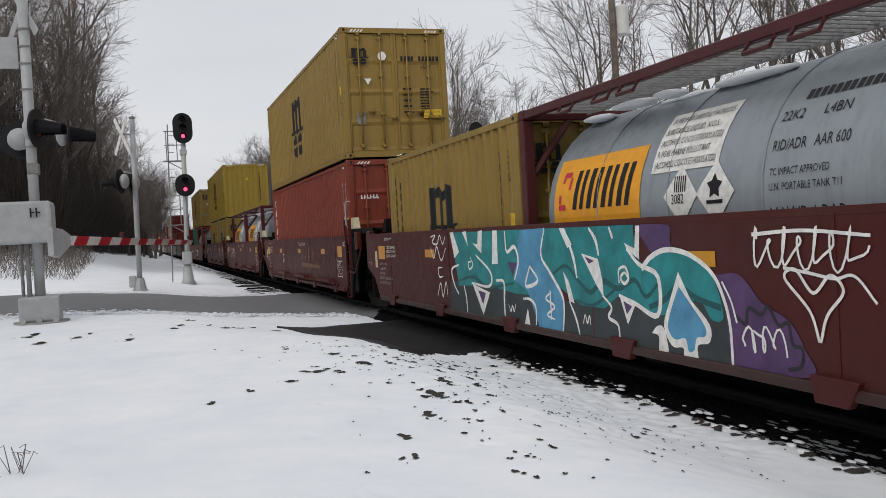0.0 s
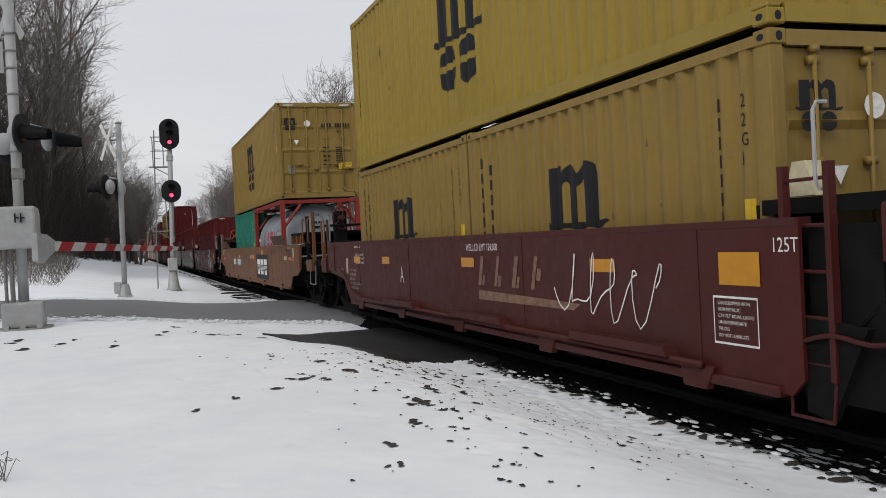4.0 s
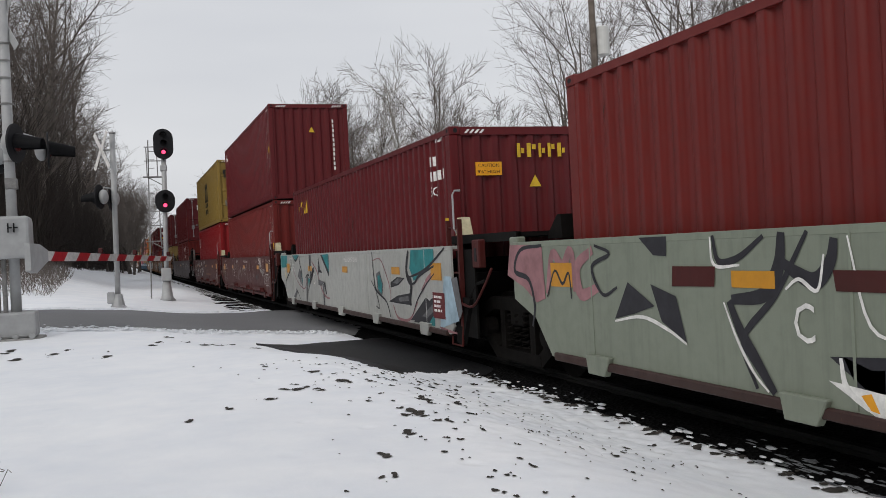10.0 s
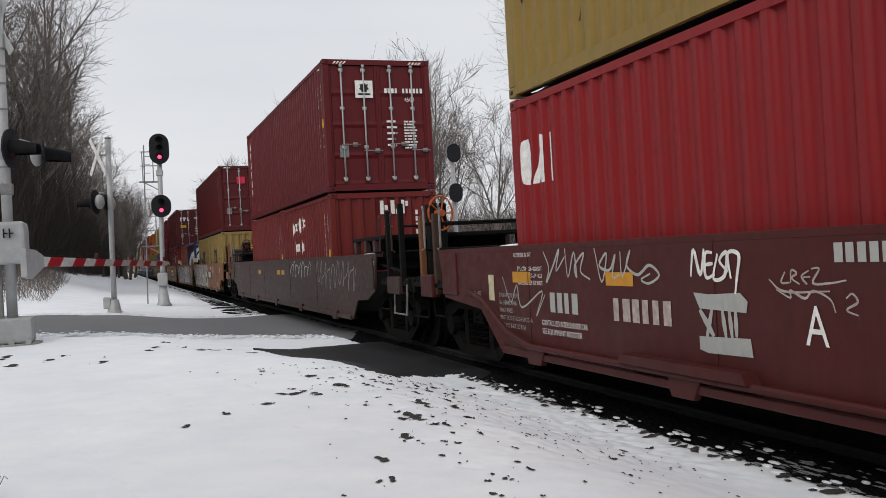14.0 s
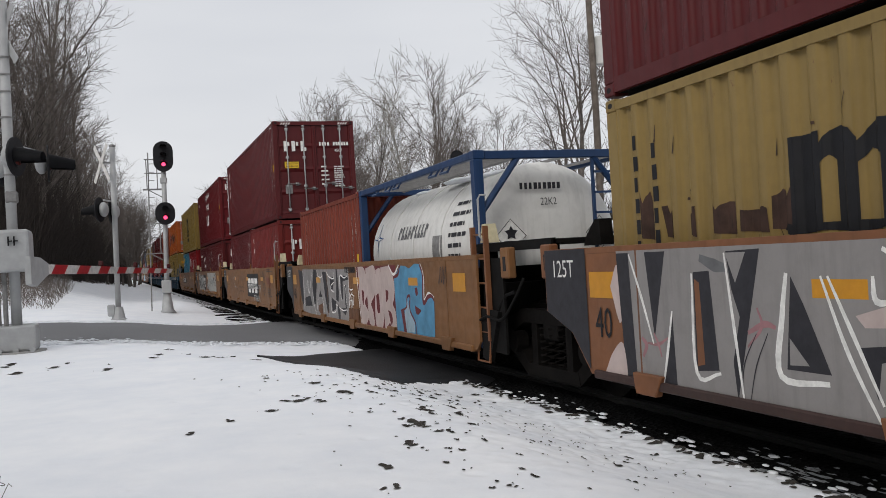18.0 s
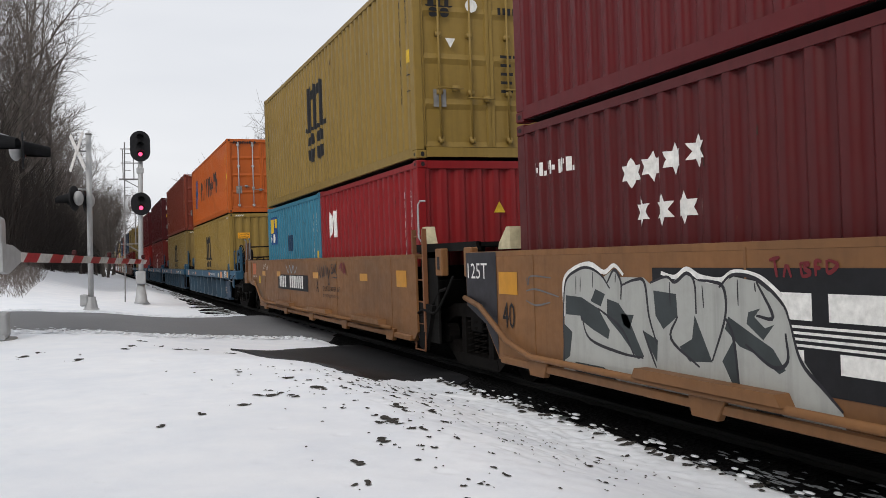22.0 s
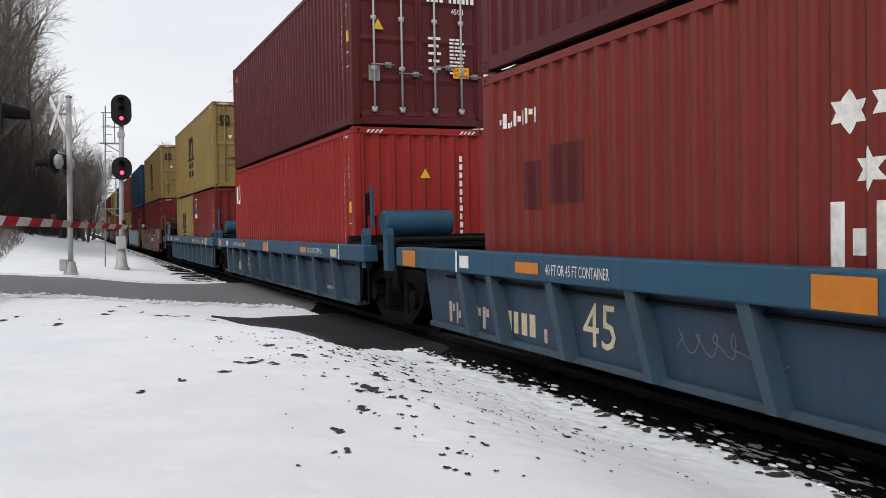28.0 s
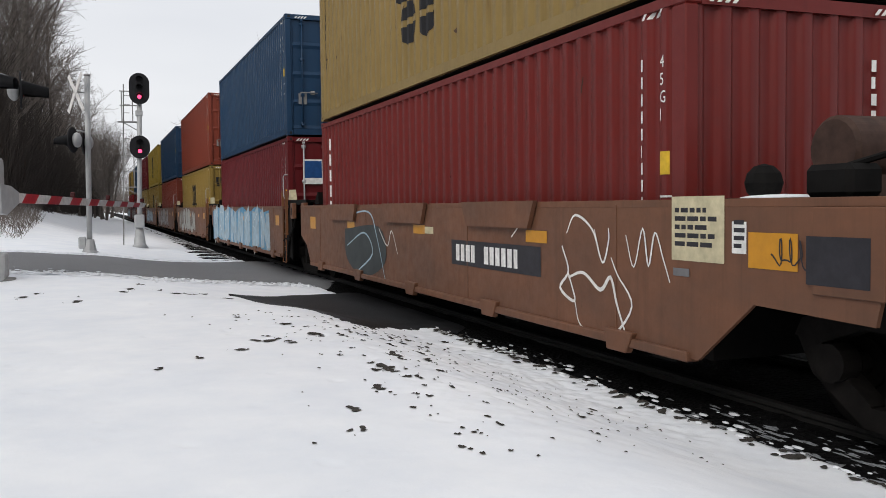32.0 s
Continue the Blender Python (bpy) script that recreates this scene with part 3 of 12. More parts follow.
def curve_points(anchors, steps=6):
    out = []
    p = [Vector(a) for a in anchors]
    p = [2 * p[0] - p[1]] + p + [2 * p[-1] - p[-2]]
    for i in range(1, len(p) - 2):
        for k in range(steps):
            t = k / steps
            a, b, c, d = p[i - 1:i + 3]
            out.append(0.5 * ((2 * b) + (c - a) * t + (2 * a - 5 * b + 4 * c - d) * t * t + (3 * b - a - 3 * c + d) * t ** 3))
    out.append(p[-2])
    return out


def fan(points):
    c = sum(points, Vector((0, 0))) / len(points)
    return [[c, points[i], points[(i + 1) % len(points)]] for i in range(len(points))]


def leaf(a, b, width):
    """A tapered stroke from a to b."""
    a, b = Vector(a), Vector(b)
    d = b - a
    s = Vector((-d.y, d.x)).normalized() * width
    return [[a, a + d * 0.3 + s, b, a + d * 0.55 - s * 0.6]]


def scribble(rng, wide, tall, loops):
    """One running hand stroke of loops and spikes, unreadable."""
    out = []
    p, q = rng.uniform(0, 6), rng.uniform(0, 6)
    f = rng.uniform(1.3, 1.9)
    n = int(loops * 12)
    for i in range(n + 1):
        t = i / n
        a = t * loops * math.tau
        out.append(Vector((wide * t + 0.34 * wide / loops * math.cos(a + p), tall * (0.5 + 0.36 * math.sin(a + q) + 0.16 * math.sin(f * a)))))
    return out


FLUTE = (0.0, 0.24, 0.29, 0.35, 0.41, 0.46, 0.74, 0.79, 0.85, 0.91, 0.96)


def corr(a):
    """How deep a container's wall lies at a along it: flats joined by rounded slopes."""
    k = (a % 0.278) / 0.278
    if k < 0.24:
        return 0.0
    if k < 0.46:
        return 0.045 * ease((k - 0.24) / 0.22)
    if k < 0.74:
        return 0.045
    return 0.045 * ease((0.96 - k) / 0.22)


def wall_paint(name, bm, mat, parent, start, z, proud=0.004, label=""):
    """Lay flat artwork on a corrugated side wall that faces -x; its text runs towards -y from y = start."""
    ys = [v.co.x for v in bm.verts]
    if not ys:
        bm.free()
        return None
    lo, hi = start - max(ys), start - min(ys)
    k = math.floor(lo / 0.278)
    while k * 0.278 < hi:
        for f in FLUTE:
            y = (k + f) * 0.278
            if lo < y < hi:
                bmesh.ops.bisect_plane(bm, geom=bm.verts[:] + bm.edges[:] + bm.faces[:], plane_co=(start - y, 0, 0), plane_no=(1, 0, 0))
        k += 1
    for v in bm.verts:
        y = start - v.co.x
        v.co = (-1.212 + corr(y) - proud - v.co.z, y, z + v.co.y)
    return part(name, bm, mat, parent, label)


def side_paint(name, bm, mat, parent, x, start, z, label=""):
    """Flat artwork on a plane that faces -x."""
    for v in bm.verts:
        v.co = (x - v.co.z, start - v.co.x, z + v.co.y)
    return part(name, bm, mat, parent, label)


def end_paint(name, bm, mat, parent, x, y, z, label=""):
    """Flat artwork on an end that faces -y."""
    for v in bm.verts:
        v.co = (x + v.co.x, y - v.co.z, z + v.co.y)
    return part(name, bm, mat, parent, label)


# ---- containers ----
L40, L20, WIDE = 12.192, 6.058, 2.438
TALL, LOW = 2.896, 2.591
SHARED = {}


def shared(key, make, smooth=False):
    if key not in SHARED:
        SHARED[key] = mesh_of(make(), key if isinstance(key, str) else key[0], smooth)
    return SHARED[key]


def corrugated(length, z0, z1, x, a0, turn=False):
    """A corrugated wall along y (or along x for an end), 36 mm deep."""
    bm = bmesh.new()
    cuts = []
    k = math.floor(a0 / 0.278)
    while k * 0.278 < a0 + length:
        cuts += [(k + f) * 0.278 for f in FLUTE]
        k += 1
    cuts = [a0] + [c for c in cuts if a0 < c < a0 + length] + [a0 + length]
    row = []
    for a in cuts:
        d = corr(a)
        low = (x + d, a, z0) if not turn else (a, x + d, z0)
        row.append((bm.verts.new(low), bm.verts.new((low[0], low[1], z1))))
    for (a, b), (c, d) in zip(row, row[1:]):
        bm.faces.new((a, b, d, c) if not turn else (a, c, d, b))
    return bm


def casting(bm, x, y, z, sx, sy, sz):
    w, l, h = 0.162, 0.178, 0.118
    box(bm, *sorted((x, x + sx * w)), *sorted((y, y + sy * l)), *sorted((z, z + sz * h)))
    return bm


def door_leaf():
    bm = bmesh.new()
    w = 1.10
    levels = [0.0, 0.08, 0.55, 0.63, 0.71, 1.22, 1.30, 1.38, 1.92, 2.0, 2.08, 2.6]
    deep = [0.0, 0.03, 0.03, 0.0, 0.03, 0.03, 0.0, 0.03, 0.03, 0.0, 0.03, 0.03]
    prev = None
    for z, d in zip(levels, deep):
        row = [bm.verts.new(c) for c in ((0, 0, z), (0.05, 0, z), (0.07, d, z), (w - 0.07, d, z), (w - 0.05, 0, z), (w, 0, z))]
        if prev:
            for i in range(5):
                bm.faces.new((prev[i], prev[i + 1], row[i + 1], row[i]))
        prev = row
    box(bm, 0, w, 0.032, 0.05, 0, 2.6)
    return bm


def lock_bar():
    bm = tube(bmesh.new(), ((0, 0, 0.05), (0, 0, 2.50)), 0.019, 8)
    for z in (0.06, 0.75, 1.6, 2.44):
        box(bm, -0.045, 0.045, -0.012, 0.045, z - 0.035, z + 0.035)
    for z in (0.0, 2.50):
        box(bm, -0.03, 0.03, -0.03, 0.03, z, z + 0.06)
    return bm


def handle_bar():
    bm = tube(bmesh.new(), ((0, -0.02, 0), (0.12, -0.035, 0.0), (0.42, -0.035, -0.01)), 0.012, 6)
    box(bm, 0.26, 0.36, -0.03, 0.03, -0.05, 0.04)
    return bm


def container(colour, length, tall, near="door", label="", snow=False, kind_name="shipping_container"):
    """A steel box, its near end at y = 0, centred on x, standing on z = 0."""
    paint_mat = M[colour]
    top = new(kind_name)
    tagged(top, label, "container", "containers on the train")
    h = WIDE / 2
    for s in (0, 1):
        turn = pose(0, 0, 0) if not s else Matrix.Translation((0, length, 0)) @ pose(0, 0, 0, 0, 0, 180)
        piece("side_wall", shared(("side_wall", length, tall), lambda: corrugated(length - 0.36, 0.16, tall - 0.09, -1.212, 0.18), True), paint_mat, top, turn)
        piece("top_rail", shared(("top_rail", length), lambda: box(bmesh.new(), -h, -h + 0.06, 0.16, length - 0.16, -0.105, -0.025)), paint_mat, top, Matrix.Translation((0, 0, tall)) @ turn)
        piece("bottom_rail", shared(("bottom_rail", length), lambda: box(bmesh.new(), -h + 0.004, -h + 0.07, 0.16, length - 0.16, 0.028, 0.165)), paint_mat, top, turn)
        for e in (0, 1):
            piece("corner_post", shared(("corner_post", tall, s, e, length), lambda: bevelled(box(bmesh.new(), *sorted(((2 * s - 1) * h, (2 * s - 1) * (h - 0.13))), *sorted((e * length + (1 - 2 * e) * 0.004, e * length + (1 - 2 * e) * 0.19)), 0.118, tall - 0.118), 0.012)), paint_mat, top)
            for lev in (0, 1):
                piece("corner_casting", shared(("corner_casting", tall, s, e, lev, length), lambda: bevelled(casting(bmesh.new(), (2 * s - 1) * (h + 0.003), e * length, lev * tall, 1 - 2 * s, 1 - 2 * e, 1 - 2 * lev), 0.012)), paint_mat, top)
    piece("roof", shared(("roof", length, tall), lambda: box(bmesh.new(), -h + 0.05, h - 0.05, 0.05, length - 0.05, tall - 0.03, tall - 0.012)), paint_mat, top)
    piece("floor", shared(("floor", length), lambda: box(bmesh.new(), -h + 0.06, h - 0.06, 0.05, length - 0.05, 0.02, 0.15)), M["dark_steel"], top)
    piece("end_wall", shared(("far_end", length, tall), lambda: box(bmesh.new(), -h + 0.1, h - 0.1, length - 0.06, length - 0.02, 0.1, tall - 0.1)), paint_mat, top)
    piece("end_beam", shared(("head_beam",), lambda: box(bmesh.new(), -h + 0.16, h - 0.16, 0.01, 0.10, -0.12, -0.006)), paint_mat, top, Matrix.Translation((0, 0, tall)))
    piece("end_beam", shared(("foot_beam",), lambda: box(bmesh.new(), -h + 0.16, h - 0.16, 0.01, 0.10, 0.02, 0.16)), paint_mat, top)
    if near == "door":
        k = (tall - 0.30) / 2.6
        for s in (0, 1):
            leaf = piece("door", shared(("door_leaf",), door_leaf), paint_mat, top, Matrix.Translation((-1.105 + s * 1.108, 0.035, 0.17)) @ Matrix.Diagonal((1, 1, k, 1)))
            for a in (0.28, 0.78):
                piece("locking_bar", shared(("lock_bar",), lock_bar, True), paint_mat if colour.startswith("mustard") or colour in ("triton_red", "navy") else M["steel"], leaf, pose(a, -0.03, 0.05), "door locking bar")
                piece("handle", shared(("handle_bar",), handle_bar, True), paint_mat if colour.startswith("mustard") else M["steel_dull"], leaf, pose(a - 0.06, -0.035, 0.86 if a < 0.5 else 0.72), "steel door handle")
    else:
        piece("end_wall", shared(("near_end", tall), lambda: corrugated(WIDE - 0.24, 0.15, tall - 0.11, 0.03, -h + 0.12, True), True), paint_mat, top)
    def opening(wide, high, across):
        """One flat black oval, painted for the dark inside a casting's hole."""
        bm = bmesh.new()
        ring = [(wide * math.cos(q), high * math.sin(q)) for q in [i * math.tau / 12 for i in range(12)]]
        bm.faces.new([bm.verts.new((p, 0, q) if across else (0, p, q)) for p, q in ring])
        return bm
    for z in (0.058, tall - 0.058):
        for y in (0.089, length - 0.089):
            piece("casting_opening", shared("side_opening", lambda: opening(0.040, 0.026, False)), M["black"], top, pose(-h - 0.0045, y, z))
        for x in (-h + 0.09, h - 0.09):
            piece("casting_opening", shared("end_opening", lambda: opening(0.030, 0.036, True)), M["black"], top, pose(x, -0.0015, z))
    # hazard ticks at the upper corners
    if tall > 2.7:
        for s in (-1, 1):
            bm = flat([rect(i * 0.075, 0, 0.04, 0.055, 0.05) for i in range(4)])
            end_paint("hazard_stripe", bm, M["white"], top, -1.0 if s < 0 else 0.72, -0.004 if near != "door" else 0.005, tall - 0.10)
        wall_paint("hazard_stripe", flat([rect(i * 0.075, 0, 0.04, 0.05, 0.04) for i in range(4)]), M["white"], top, 0.62, tall - 0.155)
    if snow:
        bm = bmesh.new()
        r = random.Random(len(bpy.data.objects))
        for i in range(10):
            ball(bm, (r.uniform(-1.1, 1.1), r.uniform(0.05, length - 0.05), tall), r.uniform(0.1, 0.3), r.uniform(0.2, 0.9), 0.03, 8, 5)
        part("snow_patch", bm, M["snow_cap"], top, "thin patch of old snow", True)
    return top


def codes(top, length, tall, size_code, mat, seed, near):
    """Serial numbers as bars, size codes as letters, plates and warning signs."""
    r = random.Random(seed)
    # near end of the side wall: two upright columns
    z = tall * 0.80
    if seed == 35:
        for k, n in enumerate((4, 7)):
            wall_paint("serial_number", bars(r, 0.14, n), mat, top, 1.02, z + 0.10 - k * 0.22)
        wall_paint("size_code", letters(size_code, 0.14, 0.38), mat, top, 1.02, z - 0.34)
    else:
        wall_paint("serial_number", bars(r, 0.10, 11, True), mat, top, 0.66, z)
        for i, ch in enumerate(size_code):
            wall_paint("size_code", letters(ch, 0.10), mat, top, 0.35, z - i * 0.145)
    wall_paint("plate", flat([rect(0, 0, 0.13, 0.19)]), M["yellow"], top, 0.37, z - 0.88)
    wall_paint("plate", flat(ribbon([Vector(p) for p in ((0, 0), (0.17, 0), (0.17, 0.24), (0, 0.24))], 0.03, True)), mat, top, 0.38, z - 1.3)
    if near == "door":
        end_paint("serial_number", bars(r, 0.105, 4), mat, top, 0.14, -0.002, tall * 0.745)
        end_paint("serial_number", bars(r, 0.105, 6), mat, top, 0.56, -0.002, tall * 0.745)
        end_paint("size_code", letters(size_code, 0.095), mat, top, 0.60, -0.002, tall * 0.745 - 0.19)
        for i in range(5):
            end_paint("weight_table", small_print(r, 0.24, 1, 0.045), mat, top, 0.16, -0.002, tall * 0.52 - i * 0.13)
            end_paint("weight_table", small_print(r, 0.30, 2, 0.035), mat, top, 0.56, -0.002, tall * 0.52 - i * 0.13)
        end_paint("plate", flat([rect(0, 0, 0.20, 0.26)]), M["steel_dull"], top, -0.92, 0.03, tall * 0.26)
    else:
        end_paint("serial_number", bars(r, 0.10, 11, True), mat, top, 0.72, 0.022, tall * 0.80)
        if seed % 2 and seed not in (65, 77):
            end_paint("warning_sign", flat([[(0, 0), (0.19, 0), (0.095, 0.17)]]), M["yellow"], top, -0.02, 0.020, tall * 0.70)


def caution(top, x, z, mat="yellow", wide=0.42):
    end_paint("warning_sign", flat([rect(0, 0, wide, 0.19)]), M[mat], top, x, -0.0035, z, "yellow caution sign")
    end_paint("warning_text", letters("CAUTION", 0.05, wide * 0.8), M["black"], top, x + wide * 0.1, -0.006, z + 0.115)
    end_paint("warning_text", letters("HIGH TRAILER" if wide > 0.4 else "9'6\" HIGH", 0.045, wide * 0.85), M["black"], top, x + wide * 0.07, -0.006, z + 0.03)


# brand marks, drawn as plain shapes
def mark_m(size):
    """Heavy dark badge: three round-headed uprights on a wavy foot over two split round blocks."""
    s = size
    forms = [[(0, 0.44), (0.29, 0.44), (0.29, 1.07), (0, 1.06)],
             [(0.40, 0.44), (0.61, 0.44), (0.61, 0.98), (0.55, 1.05), (0.45, 1.08), (0.36, 1.06), (0.285, 0.98), (0.285, 0.85), (0.35, 0.90), (0.40, 0.86)],
             [(0.80, 0.44), (1.0, 0.44), (1.0, 0.92), (0.96, 1.02), (0.88, 1.07), (0.76, 1.08), (0.66, 1.02), (0.605, 0.95), (0.605, 0.82), (0.70, 0.90), (0.80, 0.86)],
             [(-0.12, 0.43), (-0.02, 0.385), (0.3, 0.41), (0.6, 0.385), (0.85, 0.41), (1.0, 0.385), (1.12, 0.40), (1.20, 0.46), (1.18, 0.48), (1.0, 0.45), (0.6, 0.46), (0.0, 0.46), (-0.09, 0.48)],
             [(0.04, 0.20), (0.08, 0.31), (0.20, 0.375), (0.36, 0.36), (0.46, 0.29), (0.49, 0.20)],
             [(0.49, 0.13), (0.46, 0.02), (0.34, -0.06), (0.18, -0.07), (0.07, -0.01), (0.04, 0.13)],
             [(0.58, 0.20), (0.62, 0.31), (0.74, 0.375), (0.88, 0.36), (0.97, 0.29), (1.01, 0.20)],
             [(1.01, 0.13), (0.97, 0.02), (0.86, -0.06), (0.72, -0.07), (0.62, -0.01), (0.58, 0.13)]]
    return flat([[(a * s, b * s) for a, b in form] for form in forms], 0.0004)


def mark_word(rng, count, size, lean=0.0, gap=0.22):
    """A brand's word as plain upright bars of its size, each with a smaller block beside it."""
    out = []
    a = 0.0
    for i in range(count):
        w = size * rng.uniform(0.5, 0.72)
        stem = w * rng.uniform(0.40, 0.52)
        out.append(rect(a, 0, stem, size, lean))
        low = size * rng.choice((0.0, 0.28, 0.55))
        k = low / size * lean
        out.append(rect(a + stem * 1.25 + k, low, w - stem * 1.25, size * 0.36, lean * 0.36))
        a += w + size * gap
    return flat(out)


def mark_trio(size):
    """A rounded block, a wedge and a bar."""
    ring = [(0.27 * size + 0.27 * size * math.copysign(abs(math.cos(q)) ** 0.6, math.cos(q)), 0.5 * size + 0.5 * size * math.copysign(abs(math.sin(q)) ** 0.6, math.sin(q))) for q in [k * math.tau / 20 for k in range(20)]]
    slit = [rect(0.58 * size, 0, 0.16 * size, size, 0.34 * size), rect(0.98 * size, 0, 0.16 * size, size * 0.98, 0.0), rect(1.30 * size, 0, 0.20 * size, size)]
    return flat([ring] + slit, 0.0003)


def mark_column(count, size):
    """A brand's upright word as a column of plain bars."""
    out = []
    for i in range(count):
        z = -i * size * 1.28
        out += [rect(0, z, size * 0.22, size * 0.94), rect(size * 0.30, z + size * (0.0, 0.5, 0.25)[i % 3], size * 0.30, size * 0.36)]
    return flat(out)


def star(cx, cy, r, points=6, inner=0.55, turn=0.0):
    out = []
    for i in range(points * 2):
        a = math.pi / 2 + turn + i * math.pi / points
        q = r if i % 2 == 0 else r * inner
        out.append((cx + q * math.cos(a), cy + q * math.sin(a)))
    c = (cx, cy)
    return [[c, out[i], out[(i + 1) % len(out)]] for i in range(len(out))]


# ---- tank containers ----
def tank_shell(length, r):
    bm = bmesh.new()
    rings = []
    y0, y1 = 0.32, length - 0.32
    dome = [(0.0, 0.02), (0.015, 0.45), (0.06, 0.74), (0.11, 0.87), (0.18, 0.95), (0.27, 1.0)]
    prof = [(y0 + d, k) for d, k in dome] + [(y1 - d, k) for d, k in dome[::-1]]
    for y, k in prof:
        rings.append([bm.verts.new((r * k * math.cos(a), y, 1.33 + r * k * math.sin(a))) for a in [i * math.tau / 40 for i in range(40)]])
    for s, t in zip(rings, rings[1:]):
        for i in range(40):
            bm.faces.new((s[i], t[i], t[(i + 1) % 40], s[(i + 1) % 40]))
    return bm


def tank_paint(name, polygons, mat, parent, start, z, label="", r=1.15, proud=0.006):
    """Artwork wrapped on the tank's flank; b runs up the curve from height z."""
    bm = flat(polygons) if isinstance(polygons, list) else polygons
    bs = [v.co.y for v in bm.verts]
    k = math.ceil(min(bs) / 0.12)
    while k * 0.12 < max(bs):
        bmesh.ops.bisect_plane(bm, geom=bm.verts[:] + bm.edges[:] + bm.faces[:], plane_co=(0, k * 0.12, 0), plane_no=(0, 1, 0))
        k += 1
    base = math.asin(max(-1, min(1, (z - 1.33) / r)))
    for v in bm.verts:
        a = math.pi - (base + v.co.y / r)
        q = r + proud
        v.co = (q * math.cos(a), start - v.co.x, 1.33 + q * math.sin(a))
    return part(name, bm, mat, parent, label)


def tank(frame_mat, shell_mat, label, style):
    """A cylinder in an open frame, 20 feet long."""
    top = new("tank_container")
    tagged(top, label, "container", "containers on the train")
    h, L = WIDE / 2, L20
    piece("tank", shared(("tank", style == "star"), lambda: tank_shell(L, 1.15), True), M[shell_mat], top)
    for y in (1.7, 3.0, 4.3):
        bm = bmesh.new()
        ring = [(1.157 * math.cos(a), y, 1.33 + 1.157 * math.sin(a)) for a in [i * math.tau / 40 for i in range(41)]]
        piece("band", shared(("band", y), lambda: tube(bm, ring, 0.008, 4)), M[shell_mat], top)
    for s in (-1, 1):
        for e in (0, 1):
            y = e * L
            d = 1 - 2 * e
            piece("corner_post", shared(("tank_post", s, e), lambda: bevelled(box(bmesh.new(), *sorted((s * h, s * (h - 0.13))), *sorted((y + d * 0.003, y + d * 0.15)), 0.118, LOW - 0.118), 0.01)), M[frame_mat], top)
            for lev in (0, 1):
                piece("corner_casting", shared(("corner_casting", LOW, (s + 1) // 2, e, lev, L), lambda: bevelled(casting(bmesh.new(), s * (h + 0.003), y, lev * LOW, -s, d, 1 - 2 * lev), 0.012)), M[frame_mat], top)
            piece("brace", shared(("tank_brace", s, e), lambda: tube(bmesh.new(), ((s * (h - 0.08), y + d * 0.07, 1.75), (s * 0.55, y + d * 0.07, LOW - 0.08)), 0.045, 6)), M[frame_mat], top)
            piece("brace", shared(("tank_low_brace", s, e), lambda: tube(bmesh.new(), ((s * (h - 0.08), y + d * 0.07, 0.85), (s * 0.4, y + d * 0.07, 0.12)), 0.045, 6)), M[frame_mat], top)
        piece("top_rail", shared(("tank_top_rail", s), lambda: bevelled(box(bmesh.new(), *sorted((s * h, s * (h - 0.09))), 0.17, L - 0.17, LOW - 0.11, LOW - 0.01), 0.01)), M[frame_mat], top)
        piece("bottom_rail", shared(("tank_bottom_rail", s), lambda: box(bmesh.new(), *sorted((s * h, s * (h - 0.09))), 0.17, L - 0.17, 0.02, 0.14)), M[frame_mat], top)
        piece("saddle", shared(("tank_saddle", s), lambda: prism(bmesh.new(), ((0.2, 0.14), (L - 0.2, 0.14), (L - 0.2, 0.55), (0.2, 0.55)), *sorted((s * 0.82, s * 0.76)))), M[frame_mat], top)
    for e in (0, 1):
        y = e * L
        d = 1 - 2 * e
        piece("end_beam", shared(("tank_beam", e), lambda: bevelled(box(bmesh.new(), -h + 0.16, h - 0.16, *sorted((y + d * 0.02, y + d * 0.12)), LOW - 0.12, LOW - 0.01), 0.01)), M[frame_mat], top)
        piece("end_beam", shared(("tank_low_beam", e), lambda: box(bmesh.new(), -h + 0.16, h - 0.16, *sorted((y + d * 0.02, y + d * 0.12)), 0.02, 0.15)), M[frame_mat], top)

    def walkway():
        bm = bmesh.new()
        for x in (-1.08, -0.36, 0.36, 1.08):
            box(bm, x - 0.015, x + 0.015, 0.15, L - 0.15, LOW - 0.07, LOW - 0.03)
        for i in range(48):
            y = 0.2 + i * (L - 0.4) / 47
            box(bm, -1.08, -0.36, y, y + 0.035, LOW - 0.05, LOW - 0.03)
        return bm
    piece("walkway", shared("tank_walkway", walkway), M["steel_dull"], top, None, "galvanised grating walkway")

    def loops():
        bm = bmesh.new()
        tube(bm, ((-1.20, 0, LOW - 0.10), (-1.26, 0, LOW - 0.19), (-1.26, 0.30, LOW - 0.19), (-1.20, 0.30, LOW - 0.10)), 0.02, 6)
        return bm
    for y in (0.9, 1.4, 3.3, 3.8, 4.6):
        piece("grab_rail", shared("tank_loops", loops), M[frame_mat], top, pose(0, y, 0))

    def ladder():
        bm = bmesh.new()
        for x in (0.55, 0.92):
            box(bm, x - 0.02, x + 0.02, 0.05, 0.09, 0.15, LOW - 0.12)
        for i in range(8):
            box(bm, 0.55, 0.92, 0.05, 0.08, 0.3 + i * 0.28, 0.33 + i * 0.28)
        return bm
    piece("ladder", shared("tank_ladder", ladder), M[frame_mat], top)
    r = random.Random(len(label))
    for i in range(5):
        part("snow_patch", ball(bmesh.new(), (-0.5 + r.uniform(-0.3, 0.1), r.uniform(0.8, L - 0.8), 2.38), 0.16, r.uniform(0.2, 0.6), 0.04, 8, 5), M["snow_cap"], top, "thin patch of old snow", True)
